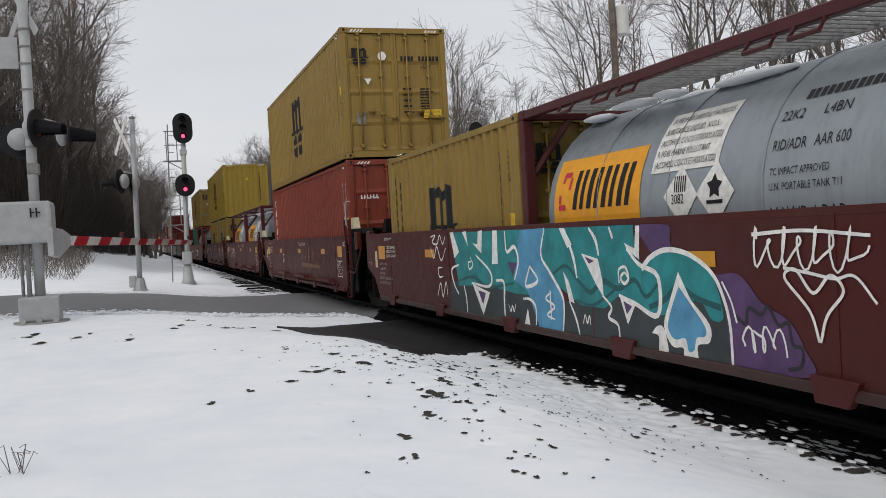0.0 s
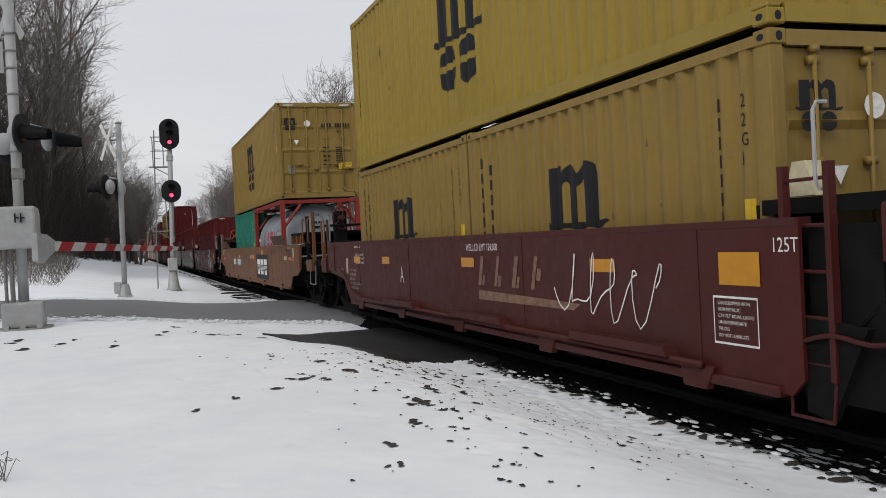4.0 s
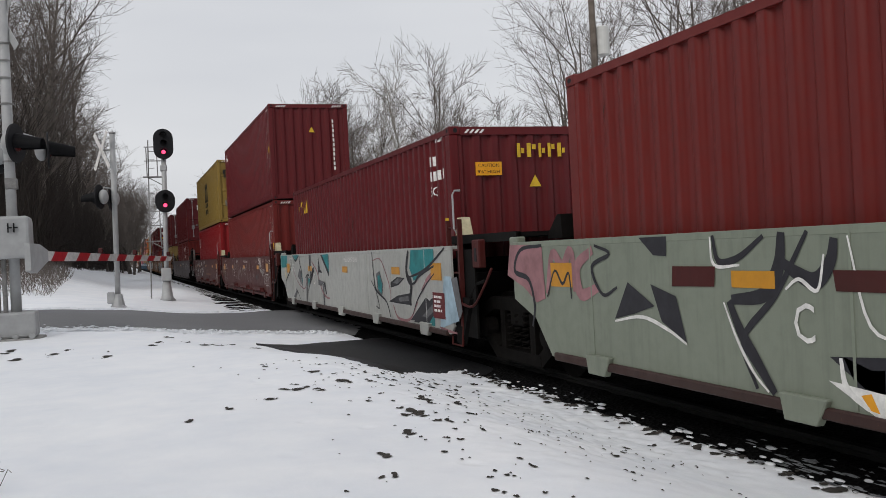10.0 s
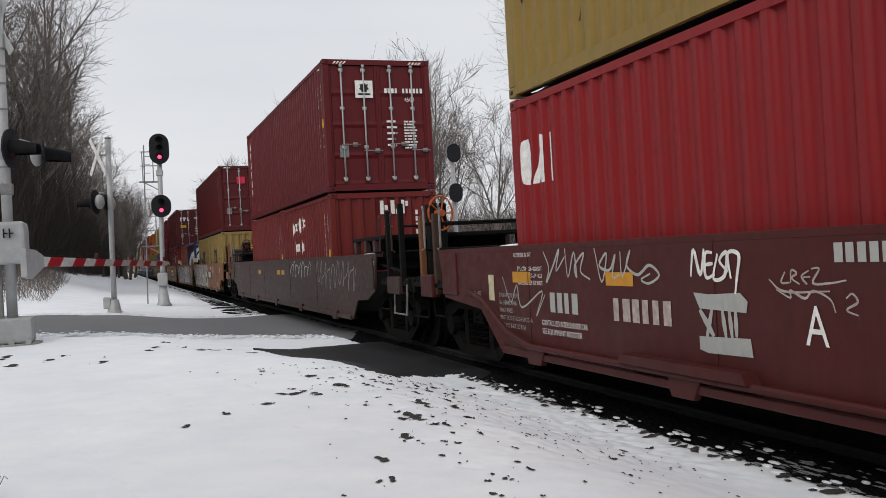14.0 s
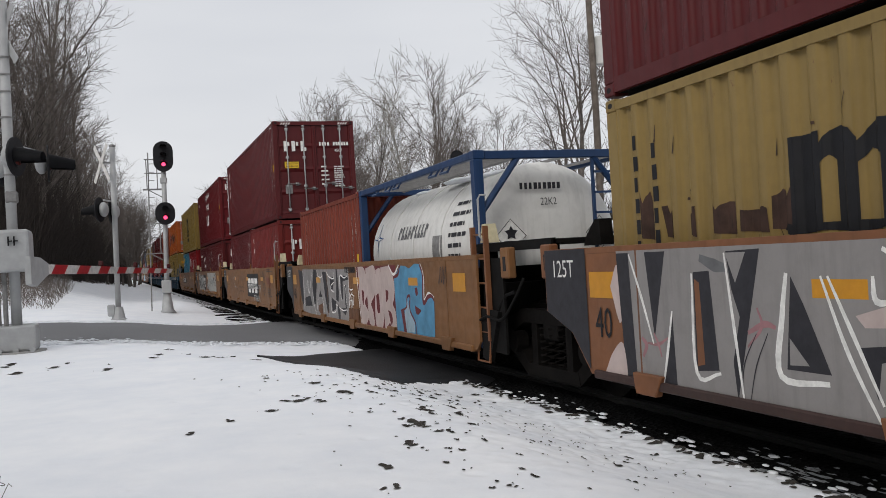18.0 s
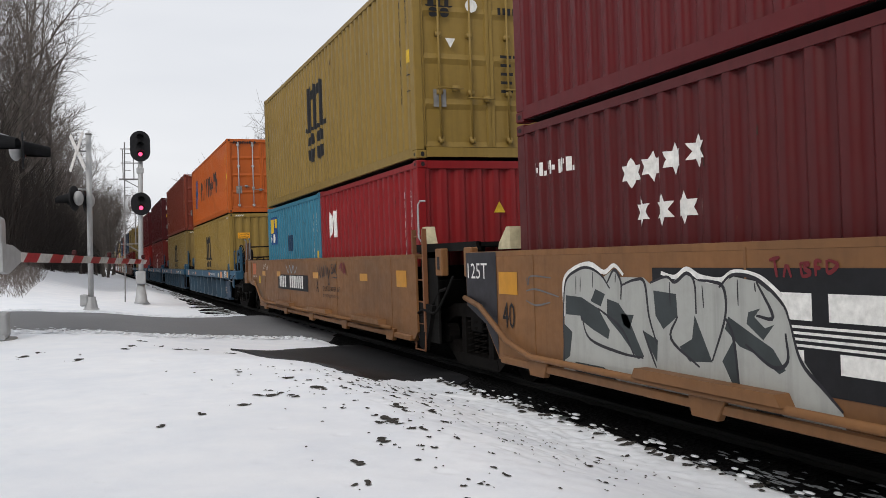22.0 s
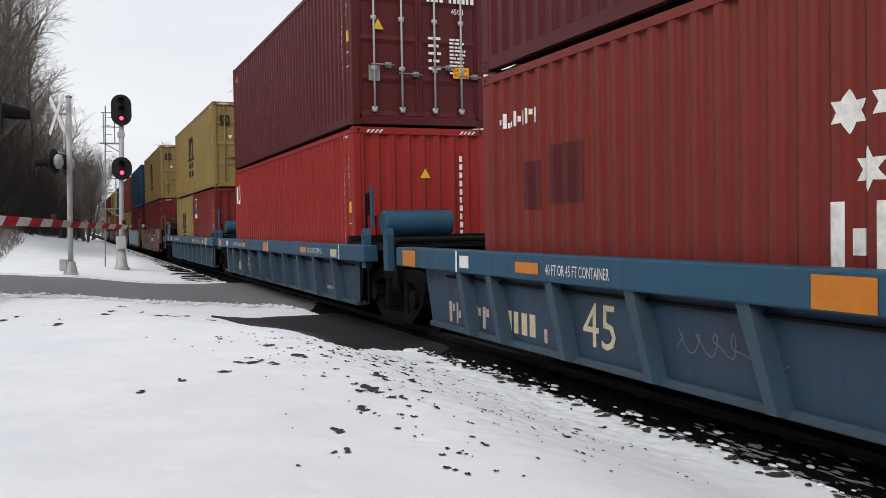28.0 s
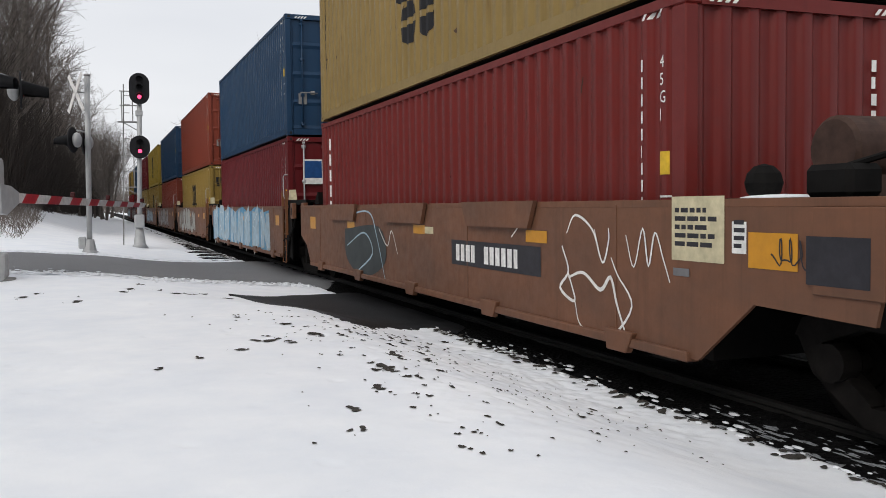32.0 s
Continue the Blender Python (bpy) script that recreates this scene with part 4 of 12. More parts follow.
    if style == "banner":
        tank_paint("banner", [rect(0, 0, 1.85, 0.78)], M["tape"], top, 5.32, 1.16, "orange banner")
        word = []
        for i in range(8):
            a = 0.46 + i * 0.158
            word += [rect(a, 0.20, (0.09, 0.075, 0.095, 0.08)[i % 4], 0.42, 0.07)]
        tank_paint("brand_mark", word, M["black"], top, 5.32, 1.16, "", proud=0.010)
        tank_paint("brand_mark", [rect(0.13, 0.20, 0.16, 0.06), rect(0.13, 0.27, 0.05, 0.10), rect(0.17, 0.50, 0.05, 0.10, 0.02), rect(0.20, 0.56, 0.16, 0.06), rect(0.34, 0.42, 0.05, 0.13, 0.02)], M["logo_red"], top, 5.32, 1.16, "", proud=0.010)
        tank_paint("label", [rect(0, 0, 1.02, 0.62)], M["white"], top, 3.30, 1.62, "white hazard notice")
        for i, line in enumerate(("UN 3082 ENVIRONMENTALLY HAZARDOUS", "SUBSTANCE, LIQUID, N.O.S.", "(ALCOHOLS, C12-C15, ETHOXYLATED)", "9, PG III, MARINE POLLUTANT", "(ALCOHOLS, C12-C15 ETHOXYLATED)")):
            tank_paint("notice_text", letters(line, 0.062, 0.92 - 0.12 * (i % 2)), M["black"], top, 3.25, 2.06 - i * 0.10, "", proud=0.010)
        for k, a in enumerate((3.05, 2.55)):
            tank_paint("hazard_sign", [[(0.26, 0), (0.52, 0.27), (0.26, 0.54), (0, 0.27)]], M["white"], top, a, 1.13, "white diamond hazard sign", proud=0.009)
            if k == 0:
                tank_paint("hazard_mark", [rect(0.17 + i * 0.032, 0.30, 0.016, 0.14) for i in range(6)], M["black"], top, a, 1.13, "", proud=0.013)
                tank_paint("hazard_mark", letters("3082", 0.085), M["black"], top, a - 0.13, 1.33, "", proud=0.013)
            else:
                tank_paint("hazard_mark", star(0.26, 0.32, 0.11, 5) + [rect(0.15, 0.18, 0.22, 0.03)], M["black"], top, a, 1.13, "", proud=0.013)
            tank_paint("stencil", [[(0.2, 0), (0.4, 0.2), (0.2, 0.4), (0, 0.2)]] if k else [rect(0, 0.0, 0.36, 0.36)], M["smoke"], top, a + 0.55, 0.72, "", proud=0.009)
        rows = (("22K2      L4BN", 1.88, 0.085, 0.70), ("RID/ADR   AAR 600", 1.66, 0.085, 0.78), ("TC IMPACT APPROVED", 1.48, 0.055, 0.62), ("U.N. PORTABLE TANK T11", 1.37, 0.055, 0.74), ("MAWP 4 BAR", 1.14, 0.11, 0.78))
        tank_paint("serial_number", bars(r, 0.09, 11), M["ink"], top, 1.45, 2.02)
        for line, z, s, w in rows:
            tank_paint("stencil", letters(line, s, w), M["ink"], top, 1.62, z)
        end_paint("stencil", bars(r, 0.09, 9), M["ink"], top, -0.42, 0.31, 2.08)
        end_paint("stencil", letters("22K2", 0.10), M["ink"], top, -0.15, 0.30, 1.88)
        for i in range(3):
            end_paint("stencil", small_print(r, 0.5, 1, 0.05), M["ink"], top, 0.0, 0.29, 1.72 - i * 0.13)
        end_paint("hazard_sign", flat([[(0.24, 0), (0.48, 0.25), (0.24, 0.5), (0, 0.25)]]), M["white"], top, -0.62, 0.26, 1.35, "white diamond hazard sign")
        end_paint("hazard_mark", flat([rect(0.14 + i * 0.032, 0.26, 0.016, 0.14) for i in range(6)]), M["ink"], top, -0.62, 0.255, 1.35)
    elif style == "letters":
        for i, w in enumerate((0.34, 0.44, 0.12)):
            shape = [rect(0, 0, w, 0.26), rect(0, 0.34, w * 0.85, 0.28)] if i < 2 else [rect(0, 0, w, 0.62)]
            tank_paint("brand_mark", shape, M["logo_red"], top, 3.55 - i * 0.66, 1.08, "faded red mark")
        tank_paint("brand_mark", ribbon(curve_points([(0.0, 0.1), (0.1, 0.5), (0.3, 0.66), (0.36, 0.4), (0.1, 0.3), (0.3, 0.1), (0.45, 0.2), (0.42, 0.0), (0.2, 0.05)]), 0.05), M["logo_red"], top, 4.45, 1.08, "faded red mark")
        rows = (("22K2  L4BN", 1.92, 0.10, 0.66), ("AAR 600  RID/ADR", 1.66, 0.09, 0.90), ("TC IMPACT APPROVED", 1.48, 0.05, 0.55), ("U.N. PORTABLE TANK", 1.36, 0.05, 0.50), ("MAWP 4 BAR", 1.14, 0.12, 0.85))
        tank_paint("serial_number", bars(r, 0.10, 10), M["ink"], top, 1.50, 2.08)
        for line, z, s, w in rows:
            tank_paint("stencil", letters(line, s, w), M["ink"], top, 1.62, z)
        tank_paint("label", [rect(0, 0, 0.32, 0.10)], M["white"], top, 5.5, 1.40)
        end_paint("stencil", letters("22K2", 0.10), M["ink"], top, -0.15, 0.30, 2.08)
        for i in range(3):
            end_paint("stencil", small_print(r, 0.5, 1, 0.06), M["ink"], top, -0.25, 0.29, 1.86 - i * 0.16)
    else:
        tank_paint("compass_mark", star(0.32, 0.36, 0.34, 4, 0.16), M["logo_blue"], top, 5.45, 1.26, "dark blue four-pointed star")
        tank_paint("compass_mark", [[(0.32, 0.36), (0.32, 0.66), (0.35, 0.39)], [(0.32, 0.36), (0.62, 0.36), (0.35, 0.33)], [(0.32, 0.36), (0.32, 0.06), (0.29, 0.33)], [(0.32, 0.36), (0.02, 0.36), (0.29, 0.39)]], M["white"], top, 5.45, 1.26, "", proud=0.010)
        tank_paint("brand_mark", mark_word(r, 9, 0.22, 0.04), M["smoke"], top, 3.9, 1.55)
        for i in range(6):
            tank_paint("stencil", small_print(r, 0.7, 1, 0.06), M["ink"], top, 1.35, 1.95 - i * 0.15)
        tank_paint("label", [rect(0, 0, 0.42, 0.5)], M["steel_dull"], top, 2.05, 1.05)
        end_paint("stencil", bars(r, 0.09, 9), M["ink"], top, -0.45, 0.30, 2.08)
        end_paint("stencil", letters("22K2", 0.10), M["ink"], top, -0.15, 0.295, 1.86)
        for a in (-0.9, 0.45):
            end_paint("hazard_sign", flat([[(0.24, 0), (0.48, 0.25), (0.24, 0.5), (0, 0.25)]]), M["white"], top, a, 0.20, 1.20, "white diamond hazard sign")
            end_paint("hazard_sign", flat(ribbon([Vector(p) for p in ((0.24, 0.02), (0.46, 0.25), (0.24, 0.48), (0.02, 0.25))], 0.012, True)), M["ink"], top, a, 0.196, 1.20)
            end_paint("hazard_mark", flat(star(0.24, 0.29, 0.10, 5) + [rect(0.13, 0.16, 0.22, 0.025)]), M["ink"], top, a, 0.194, 1.20)
    return top


# ---- well cars ----
SIDE = 1.47  # from the centre line to the outer face of a car's side
SILL, CHORD = 0.49, 1.67
BLUE_TOP, BLUE_SILL = 1.36, 0.39  # the ribbed cars are lower


def truck(car, y):
    """A two-axle truck: cast side frames, springs, bolster; the wheelsets turn."""
    def side_frame():
        bm = bmesh.new()
        prism(bm, ((-1.26, 0.74), (-1.20, 0.86), (-0.72, 1.0), (0.72, 1.0), (1.20, 0.86), (1.26, 0.74), (1.05, 0.70), (0.68, 0.84), (-0.68, 0.84), (-1.05, 0.70)), -0.09, 0.07)
        prism(bm, ((-0.66, 0.22), (0.66, 0.22), (0.62, 0.36), (-0.62, 0.36)), -0.09, 0.07)
        for k in (-1, 1):
            out = ((k * 1.24, 0.74), (k * 1.10, 0.50), (k * 0.66, 0.22), (k * 0.60, 0.37), (k * 0.92, 0.60), (k * 1.02, 0.72))
            prism(bm, out if k < 0 else out[::-1], -0.085, 0.065)
            out = ((k * 0.50, 0.30), (k * 0.36, 0.30), (k * 0.36, 0.92), (k * 0.50, 0.92))
            prism(bm, out if k < 0 else out[::-1], -0.08, 0.06)
            tube(bm, ((-0.15, k * 0.89, 0.60), (0.0, k * 0.89, 0.60)), 0.13, 12)
        return bm

    def spring():
        """A coil, as one winding tube."""
        turns = [(0.07 * math.cos(q), 0.07 * math.sin(q), 0.37 + 0.46 * q / (12 * math.pi)) for q in [k * math.pi / 3 for k in range(37)]]
        return tube(bmesh.new(), turns, 0.016, 3)

    def wheelset():
        bm = tube(bmesh.new(), ((-0.95, 0, 0), (0.95, 0, 0)), 0.075, 10)
        for s in (-1, 1):
            tube(bm, ((s * 0.69, 0, 0), (s * 0.72, 0, 0)), 0.50, 28)
            tube(bm, ((s * 0.715, 0, 0), (s * 0.825, 0, 0)), 0.46, 28)
            tube(bm, ((s * 0.82, 0, 0), (s * 0.86, 0, 0)), 0.17, 16)
            for i in range(6):
                a = i * math.tau / 6
                ball(bm, (s * 0.83, 0.31 * math.cos(a), 0.31 * math.sin(a)), 0.02, 0.05, 0.05, 6, 4)
        return bm
    for s in (-1, 1):
        piece("truck_side_frame", shared("truck_side_frame", side_frame), M["iron"], car, pose(s * 1.02, y, 0.0, 0, 0, 0 if s < 0 else 180), "cast iron truck side frame, near black for under-car shade")
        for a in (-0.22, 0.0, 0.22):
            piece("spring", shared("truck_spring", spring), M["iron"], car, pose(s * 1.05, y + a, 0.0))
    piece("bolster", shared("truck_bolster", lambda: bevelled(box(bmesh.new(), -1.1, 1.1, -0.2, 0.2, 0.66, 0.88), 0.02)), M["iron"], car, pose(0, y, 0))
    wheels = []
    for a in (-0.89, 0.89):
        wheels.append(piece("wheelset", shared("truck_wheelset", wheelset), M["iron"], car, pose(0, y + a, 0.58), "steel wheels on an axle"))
    return wheels


def side_ladder(car, mat, m):
    """A side ladder: a stirrup that joins two rails, with its rungs."""
    top = piece("ladder", shared("ladder_step", lambda: tube(bmesh.new(), ((0, 0, 0.66), (-0.02, 0.02, 0.36), (-0.02, 0.40, 0.36), (0, 0.42, 0.66)), 0.016, 6)), mat, car, m, "steel side ladder")
    for y in (0.0, 0.42):
        piece("rail", shared("ladder_rail", lambda: box(bmesh.new(), -0.03, 0.03, -0.025, 0.025, 0.62, 2.02)), mat, top, pose(0, y, 0))
    for i in range(5):
        piece("rung", shared("ladder_rung", lambda: tube(bmesh.new(), ((0, 0, 0.72), (0, 0.42, 0.72)), 0.013, 6)), mat, top, pose(0, 0, i * 0.3))


def grab_mesh():
    return tube(bmesh.new(), ((0.06, 0, 0), (-0.02, 0, 0.0), (-0.05, 0, 0.05), (-0.05, 0, 0.50), (-0.02, 0, 0.55), (0.06, 0, 0.55)), 0.014, 6)


def platform_mesh(length):
    bm = box(bmesh.new(), -1.25, 1.25, 0, length, -0.05, -0.02)
    for i in range(int(length / 0.08)):
        box(bm, -1.25, 1.25, i * 0.08, i * 0.08 + 0.03, -0.02, 0.0)
    box(bm, -1.28, -1.22, 0, length, -0.10, 0.01)
    box(bm, 1.22, 1.28, 0, length, -0.10, 0.01)
    return bm


def wheel_ring(r=0.28):
    bm = bmesh.new()
    ring = [(r * math.cos(a), 0, r * math.sin(a)) for a in [i * math.tau / 24 for i in range(25)]]
    tube(bm, ring, 0.018, 6)
    for i in range(5):
        a = i * math.tau / 5
        tube(bm, ((0.05 * math.cos(a), 0, 0.05 * math.sin(a)), (r * math.cos(a), 0, r * math.sin(a))), 0.014, 5)
    tube(bm, ((0, -0.05, 0), (0, 0.10, 0)), 0.06, 10)
    return bm


def coupler(car, y, d):
    def make():
        bm = box(bmesh.new(), -0.09, 0.09, -0.75, 0.3, 0.78, 0.96)
        bevelled(bm, 0.02)
        box(bm, -0.16, 0.14, -0.95, -0.70, 0.74, 1.0)
        tube(bm, ((0.3, 0.1, 0.85), (0.34, -0.4, 0.5), (0.22, -0.9, 0.34)), 0.035, 6)
        return bm
    piece("coupler", shared("coupler", make), M["iron"], car, pose(0, y, 0, 0, 0, 0 if d < 0 else 180), "rusty knuckle coupler")


def end_gear(car, y, d, body, brake, drum=True, low=0.0, trim="steel"):
    """The open end of a car beyond its side panels. d: -1 at the near end; low: how much lower a ribbed car lies."""
    turn = pose(0, y, 0, 0, 0, 0 if d < 0 else 180)
    top = CHORD - low

    def deck():
        bm = box(bmesh.new(), -1.40, 1.40, 0.0, 1.9, top - 0.10, top + 0.01)
        for k in range(4):
            box(bm, -1.38, 1.38, 0.1 + k * 0.55, 0.18 + k * 0.55, top - 0.28, top - 0.10)
        return bm
    piece("end_deck", shared(("end_deck", low), deck), M["dark_steel"], car, turn, "dark steel deck over the truck")

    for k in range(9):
        piece("platform_slat", shared(("platform_slat", low), lambda: box(bmesh.new(), -1.36, 1.36, -1.45, -1.36, top - 0.46, top - 0.42)), M["dark_steel"], car, turn @ pose(0, k * 0.155, 0))
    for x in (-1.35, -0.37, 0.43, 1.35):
        piece("platform_beam", shared(("platform_beam", low), lambda: box(bmesh.new(), -0.03, 0.03, -1.5, 0.05, top - 0.52, top - 0.46)), M["dark_steel"], car, turn @ pose(x, 0, 0))
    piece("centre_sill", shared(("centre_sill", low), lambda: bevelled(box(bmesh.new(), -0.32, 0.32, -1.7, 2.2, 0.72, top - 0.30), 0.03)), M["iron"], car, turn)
    piece("end_beam", shared(("end_beam", low), lambda: bevelled(box(bmesh.new(), -1.38, 1.38, -1.62, -1.50, top - 0.62, top - 0.40), 0.015)), M["dark_steel"], car, turn)
    rusty = body in ("car_yellow", "car_tan", "car_dun", "car_clay", "car_brown")
    posts = ((-0.55, 0.70), (-1.28, 0.78)) if d < 0 else ((-0.49, 0.53), (-1.10, 0.53))
    if low and d < 0:
        posts = ((-1.21, 0.75),)
    for s in (-1, 1):
        if not low:
            piece("step_box", shared(("step_box", d), lambda: bevelled(box(bmesh.new(), -0.06, 0.06, -1.30 if d < 0 else -1.03, -0.62 if d < 0 else -0.52, top - 0.66, top - (0.38 if d < 0 else 0.34)), 0.012)), M[body], car, turn @ pose(s * 1.37, 0, 0))
        for k, h in posts:
            wide = (0.03 if low else 0.045) if d < 0 else 0.05
            coat = "car_blue" if low else "dark_steel" if d < 0 and (k > -1 or body not in ("car_tan", "car_dun", "car_clay")) else body if not rusty or d < 0 else "car_tan" if k < -1 else "drum"
            piece("post", shared(("end_post", low, k), lambda: bevelled(box(bmesh.new(), -0.04, 0.04, k - wide, k + wide, top - (0.02 if low else 0.62), top + h), 0.008)), M[coat], car, turn @ pose(s * 1.34, 0, 0))
        for k in (-0.34, -1.02):
            piece("handrail", shared(("end_hoop", low), lambda: tube(bmesh.new(), ((0.02, 0, top + 0.02), (-0.03, 0, top + 0.05), (-0.03, 0, top + 0.60), (0.0, 0.06, top + 0.65), (0.03, 0.14, top + 0.62)), 0.016, 6)), M["steel_dull"] if d > 0 else M[trim] if k > -1 else M[body], car, turn @ pose(s * 1.40, k if d < 0 else k + 0.12, 0))
        piece("stirrup", shared(("end_stirrup", low), lambda: tube(bmesh.new(), ((0, -0.88, top - 0.6), (-0.02, -0.90, 0.70), (-0.02, -1.56, 0.70), (0, -1.58, top - 0.5)), 0.018, 6)), M["steel_dull"] if not low and d < 0 else M["iron"], car, turn @ pose(s * 1.38, 0.33 if low else 0, 0))
        piece("stirrup", shared(("end_stirrup_b", low), lambda: tube(bmesh.new(), ((0, -0.15, top - 0.5), (-0.02, -0.17, top - 0.92), (-0.02, -0.62, top - 0.92), (0, -0.64, top - 0.5)), 0.015, 6)), M["dark_steel"], car, turn @ pose(s * 1.38, 0, 0))
    for z in (top + 0.02, top + 0.42):
        piece("handrail", shared(("cross_rail", low), lambda: tube(bmesh.new(), ((-1.30, -1.28, 0), (1.30, -1.28, 0)), 0.02, 6)), M["dark_steel"], car, turn @ pose(0, 0, z))
    piece("brake_rod", shared(("brake_rod", low), lambda: tube(bmesh.new(), ((-1.34, 0.0, top - 0.18), (-1.34, -1.25, top - 0.30)), 0.022, 6)), M["dark_steel"], car, turn)
    if drum:
        def tank_drum():
            if low:
                bm = bevelled(tube(bmesh.new(), ((-0.88, 1.78, top + 0.36), (-0.88, 0.95, top + 0.36)), 0.165, 18), 0.03)
                box(bm, -0.98, -0.78, 1.55, 1.62, top, top + 0.22)
                box(bm, -0.98, -0.78, 1.05, 1.12, top, top + 0.22)
                return bm
            bm = bevelled(tube(bmesh.new(), ((-0.85, 1.05, top + 0.34), (0.55, 1.05, top + 0.34)), 0.235, 18), 0.03)
            box(bm, -0.6, -0.5, 0.88, 1.22, top, top + 0.16)
            box(bm, 0.2, 0.3, 0.88, 1.22, top, top + 0.16)
            return bm
        piece("air_reservoir", shared(("air_drum", low), tank_drum), M["car_blue"] if body == "car_blue" else M["drum"], car, turn, "round steel air reservoir")

        def valves():
            bm = bevelled(box(bmesh.new(), -1.25, -0.95, 0.5, 0.9, top, top + 0.22), 0.04)
            ball(bm, (-1.05, 1.5, top + 0.12), 0.14, 0.14, 0.14, 10, 6)
            tube(bm, ((-1.1, 0.7, top + 0.2), (-1.0, 0.2, top + 0.32), (-0.9, -0.4, top + 0.2), (-0.9, -1.0, top - 0.3)), 0.022, 6)
            tube(bm, ((-0.6, 0.4, top), (-0.62, 0.2, top + 0.38), (-0.5, -0.3, top + 0.42), (-0.4, -0.9, top - 0.2)), 0.018, 6)
            return bm
        piece("brake_valve", shared(("brake_valve", low), valves), M["dark_steel"], car, turn, "dark brake valve and pipes")
    if brake:
        if low:
            wheel = piece("hand_brake_wheel", shared("brake_ring_low", lambda: wheel_ring(0.31)), M["dark_steel"], car, turn @ pose(-1.02, 0.85, top + 0.54, 0, 0, 97), "dark spoked hand brake wheel")
            piece("hub", shared("brake_hub", lambda: tube(bmesh.new(), ((0, -0.03, 0), (0, 0.03, 0)), 0.17, 16)), M["car_blue"], wheel, pose(0, 0.05, 0))
            piece("brake_housing", shared("brake_gear", lambda: bevelled(tube(bmesh.new(), ((-0.95, 0.55, top + 0.50), (-0.70, 0.55, top + 0.50)), 0.20, 14), 0.03)), M["dark_steel"], car, turn, "dark round gear housing")
            piece("bracket", shared("brake_stand", lambda: box(bmesh.new(), -0.94, -0.78, 0.45, 0.66, top, top + 0.40)), M["dark_steel"], car, turn)
        else:
            piece("hand_brake_wheel", shared("brake_ring", wheel_ring), M[brake], car, turn @ pose(-0.55, -0.98, top + 0.62, 0, 0, 25), "spoked hand brake wheel")
            piece("brake_housing", shared("brake_box", lambda: bevelled(box(bmesh.new(), -0.72, -0.40, -0.88, -0.66, top - 0.4, top + 0.80), 0.03)), M["dark_steel"], car, turn)
    for k, (a, b) in enumerate(((0.5, 0.8), (-0.9, 1.5))):
        ob = piece("snow_patch", shared("deck_snow", lambda: ball(bmesh.new(), (0, 0, 0.01), 0.42, 0.30, 0.03, 10, 5), True), M["snow_cap"], car, turn @ pose(a, b, top, 0, 0, 40 * k), "thin patch of old snow")
    piece("hose", shared("train_hose", lambda: tube(bmesh.new(), ((-0.4, -1.2, 0.9), (-0.5, -1.6, 0.55), (-0.4, -1.85, 0.38), (-0.15, -2.0, 0.5)), 0.03, 6)), M["rubber"], car, turn)


def lifted_deck(car, y, d, body):
    """The raised deck at the ends of a long car, on short pillars over the side."""
    turn = pose(0, y, 0, 0, 0, 0 if d < 0 else 180)
    piece("raised_deck", shared("raised_deck", lambda: bevelled(box(bmesh.new(), -1.40, 1.40, -0.45, 1.65, CHORD + 0.24, CHORD + 0.31), 0.012)), M["dark_steel"], car, turn, "dark raised deck on short pillars")
    for s in (-1, 1):
        for k in (0.15, 0.75, 1.45):
            piece("pillar", shared(("deck_pillar", k), lambda: bevelled(box(bmesh.new(), -0.05, 0.05, k - 0.07, k + 0.07, CHORD + 0.03, CHORD + 0.24), 0.01)), M[body], car, turn @ pose(s * 1.36, 0, 0))
    piece("deck_web", shared("deck_web", lambda: box(bmesh.new(), -1.1, 1.1, 0.2, 1.5, CHORD - 0.1, CHORD + 0.24)), M["iron"], car, turn)


def blue_gear(car, y):
    """Fittings over a ribbed car's joint: end plates with round eyes, posts, a rail and a roller."""
    def eye_plate():
        bm = bmesh.new()
        prism(bm, ((-0.10, 1.0), (0.10, 1.0), (0.10, 1.52), (0.05, 1.62), (-0.05, 1.62), (-0.10, 1.52)), -0.05, 0.05)
        tube(bm, ((-0.07, 0, 1.5), (0.07, 0, 1.5)), 0.05, 10)
        return bm
    for s in (-1, 1):
        for a in (-0.95, -2.05):
            piece("eye_plate", shared("blue_eye", eye_plate), M["car_blue"], car, pose(s * 1.36, y + a, 0.0))
        piece("handrail", shared("blue_hoop", lambda: tube(bmesh.new(), ((0, 0, 1.36), (0, 0, 2.18), (0.0, -0.12, 2.2), (0, -0.14, 1.85), (0, -0.5, 1.80), (0, -0.52, 1.36)), 0.02, 6)), M["iron"], car, pose(s * 1.1, y - 0.15, 0))
        piece("stirrup", shared("blue_stirrup", lambda: tube(bmesh.new(), ((0, 0, 1.1), (0, 0, 0.45), (0, -0.42, 0.45), (0, -0.42, 1.1)), 0.018, 6)), M["dark_steel"], car, pose(s * 1.40, y - 0.75, 0))
    piece("air_reservoir", shared("blue_drum", lambda: bevelled(tube(bmesh.new(), ((-0.98, -0.62, 1.70), (0.22, -0.62, 1.70)), 0.215, 20), 0.05, 2)), M["car_blue"], car, pose(0, y, 0), "blue steel air reservoir")
    piece("bracket", shared("blue_bracket", lambda: bevelled(box(bmesh.new(), -0.9, 0.2, -0.95, -0.55, 1.30, 1.44), 0.02)), M["car_blue"], car, pose(0, y, 0))
    piece("pad", shared("blue_pad", lambda: bevelled(box(bmesh.new(), -1.15, 1.15, -1.95, -1.3, 1.40, 1.47), 0.02)), M["dark_steel"], car, pose(0, y, 0))


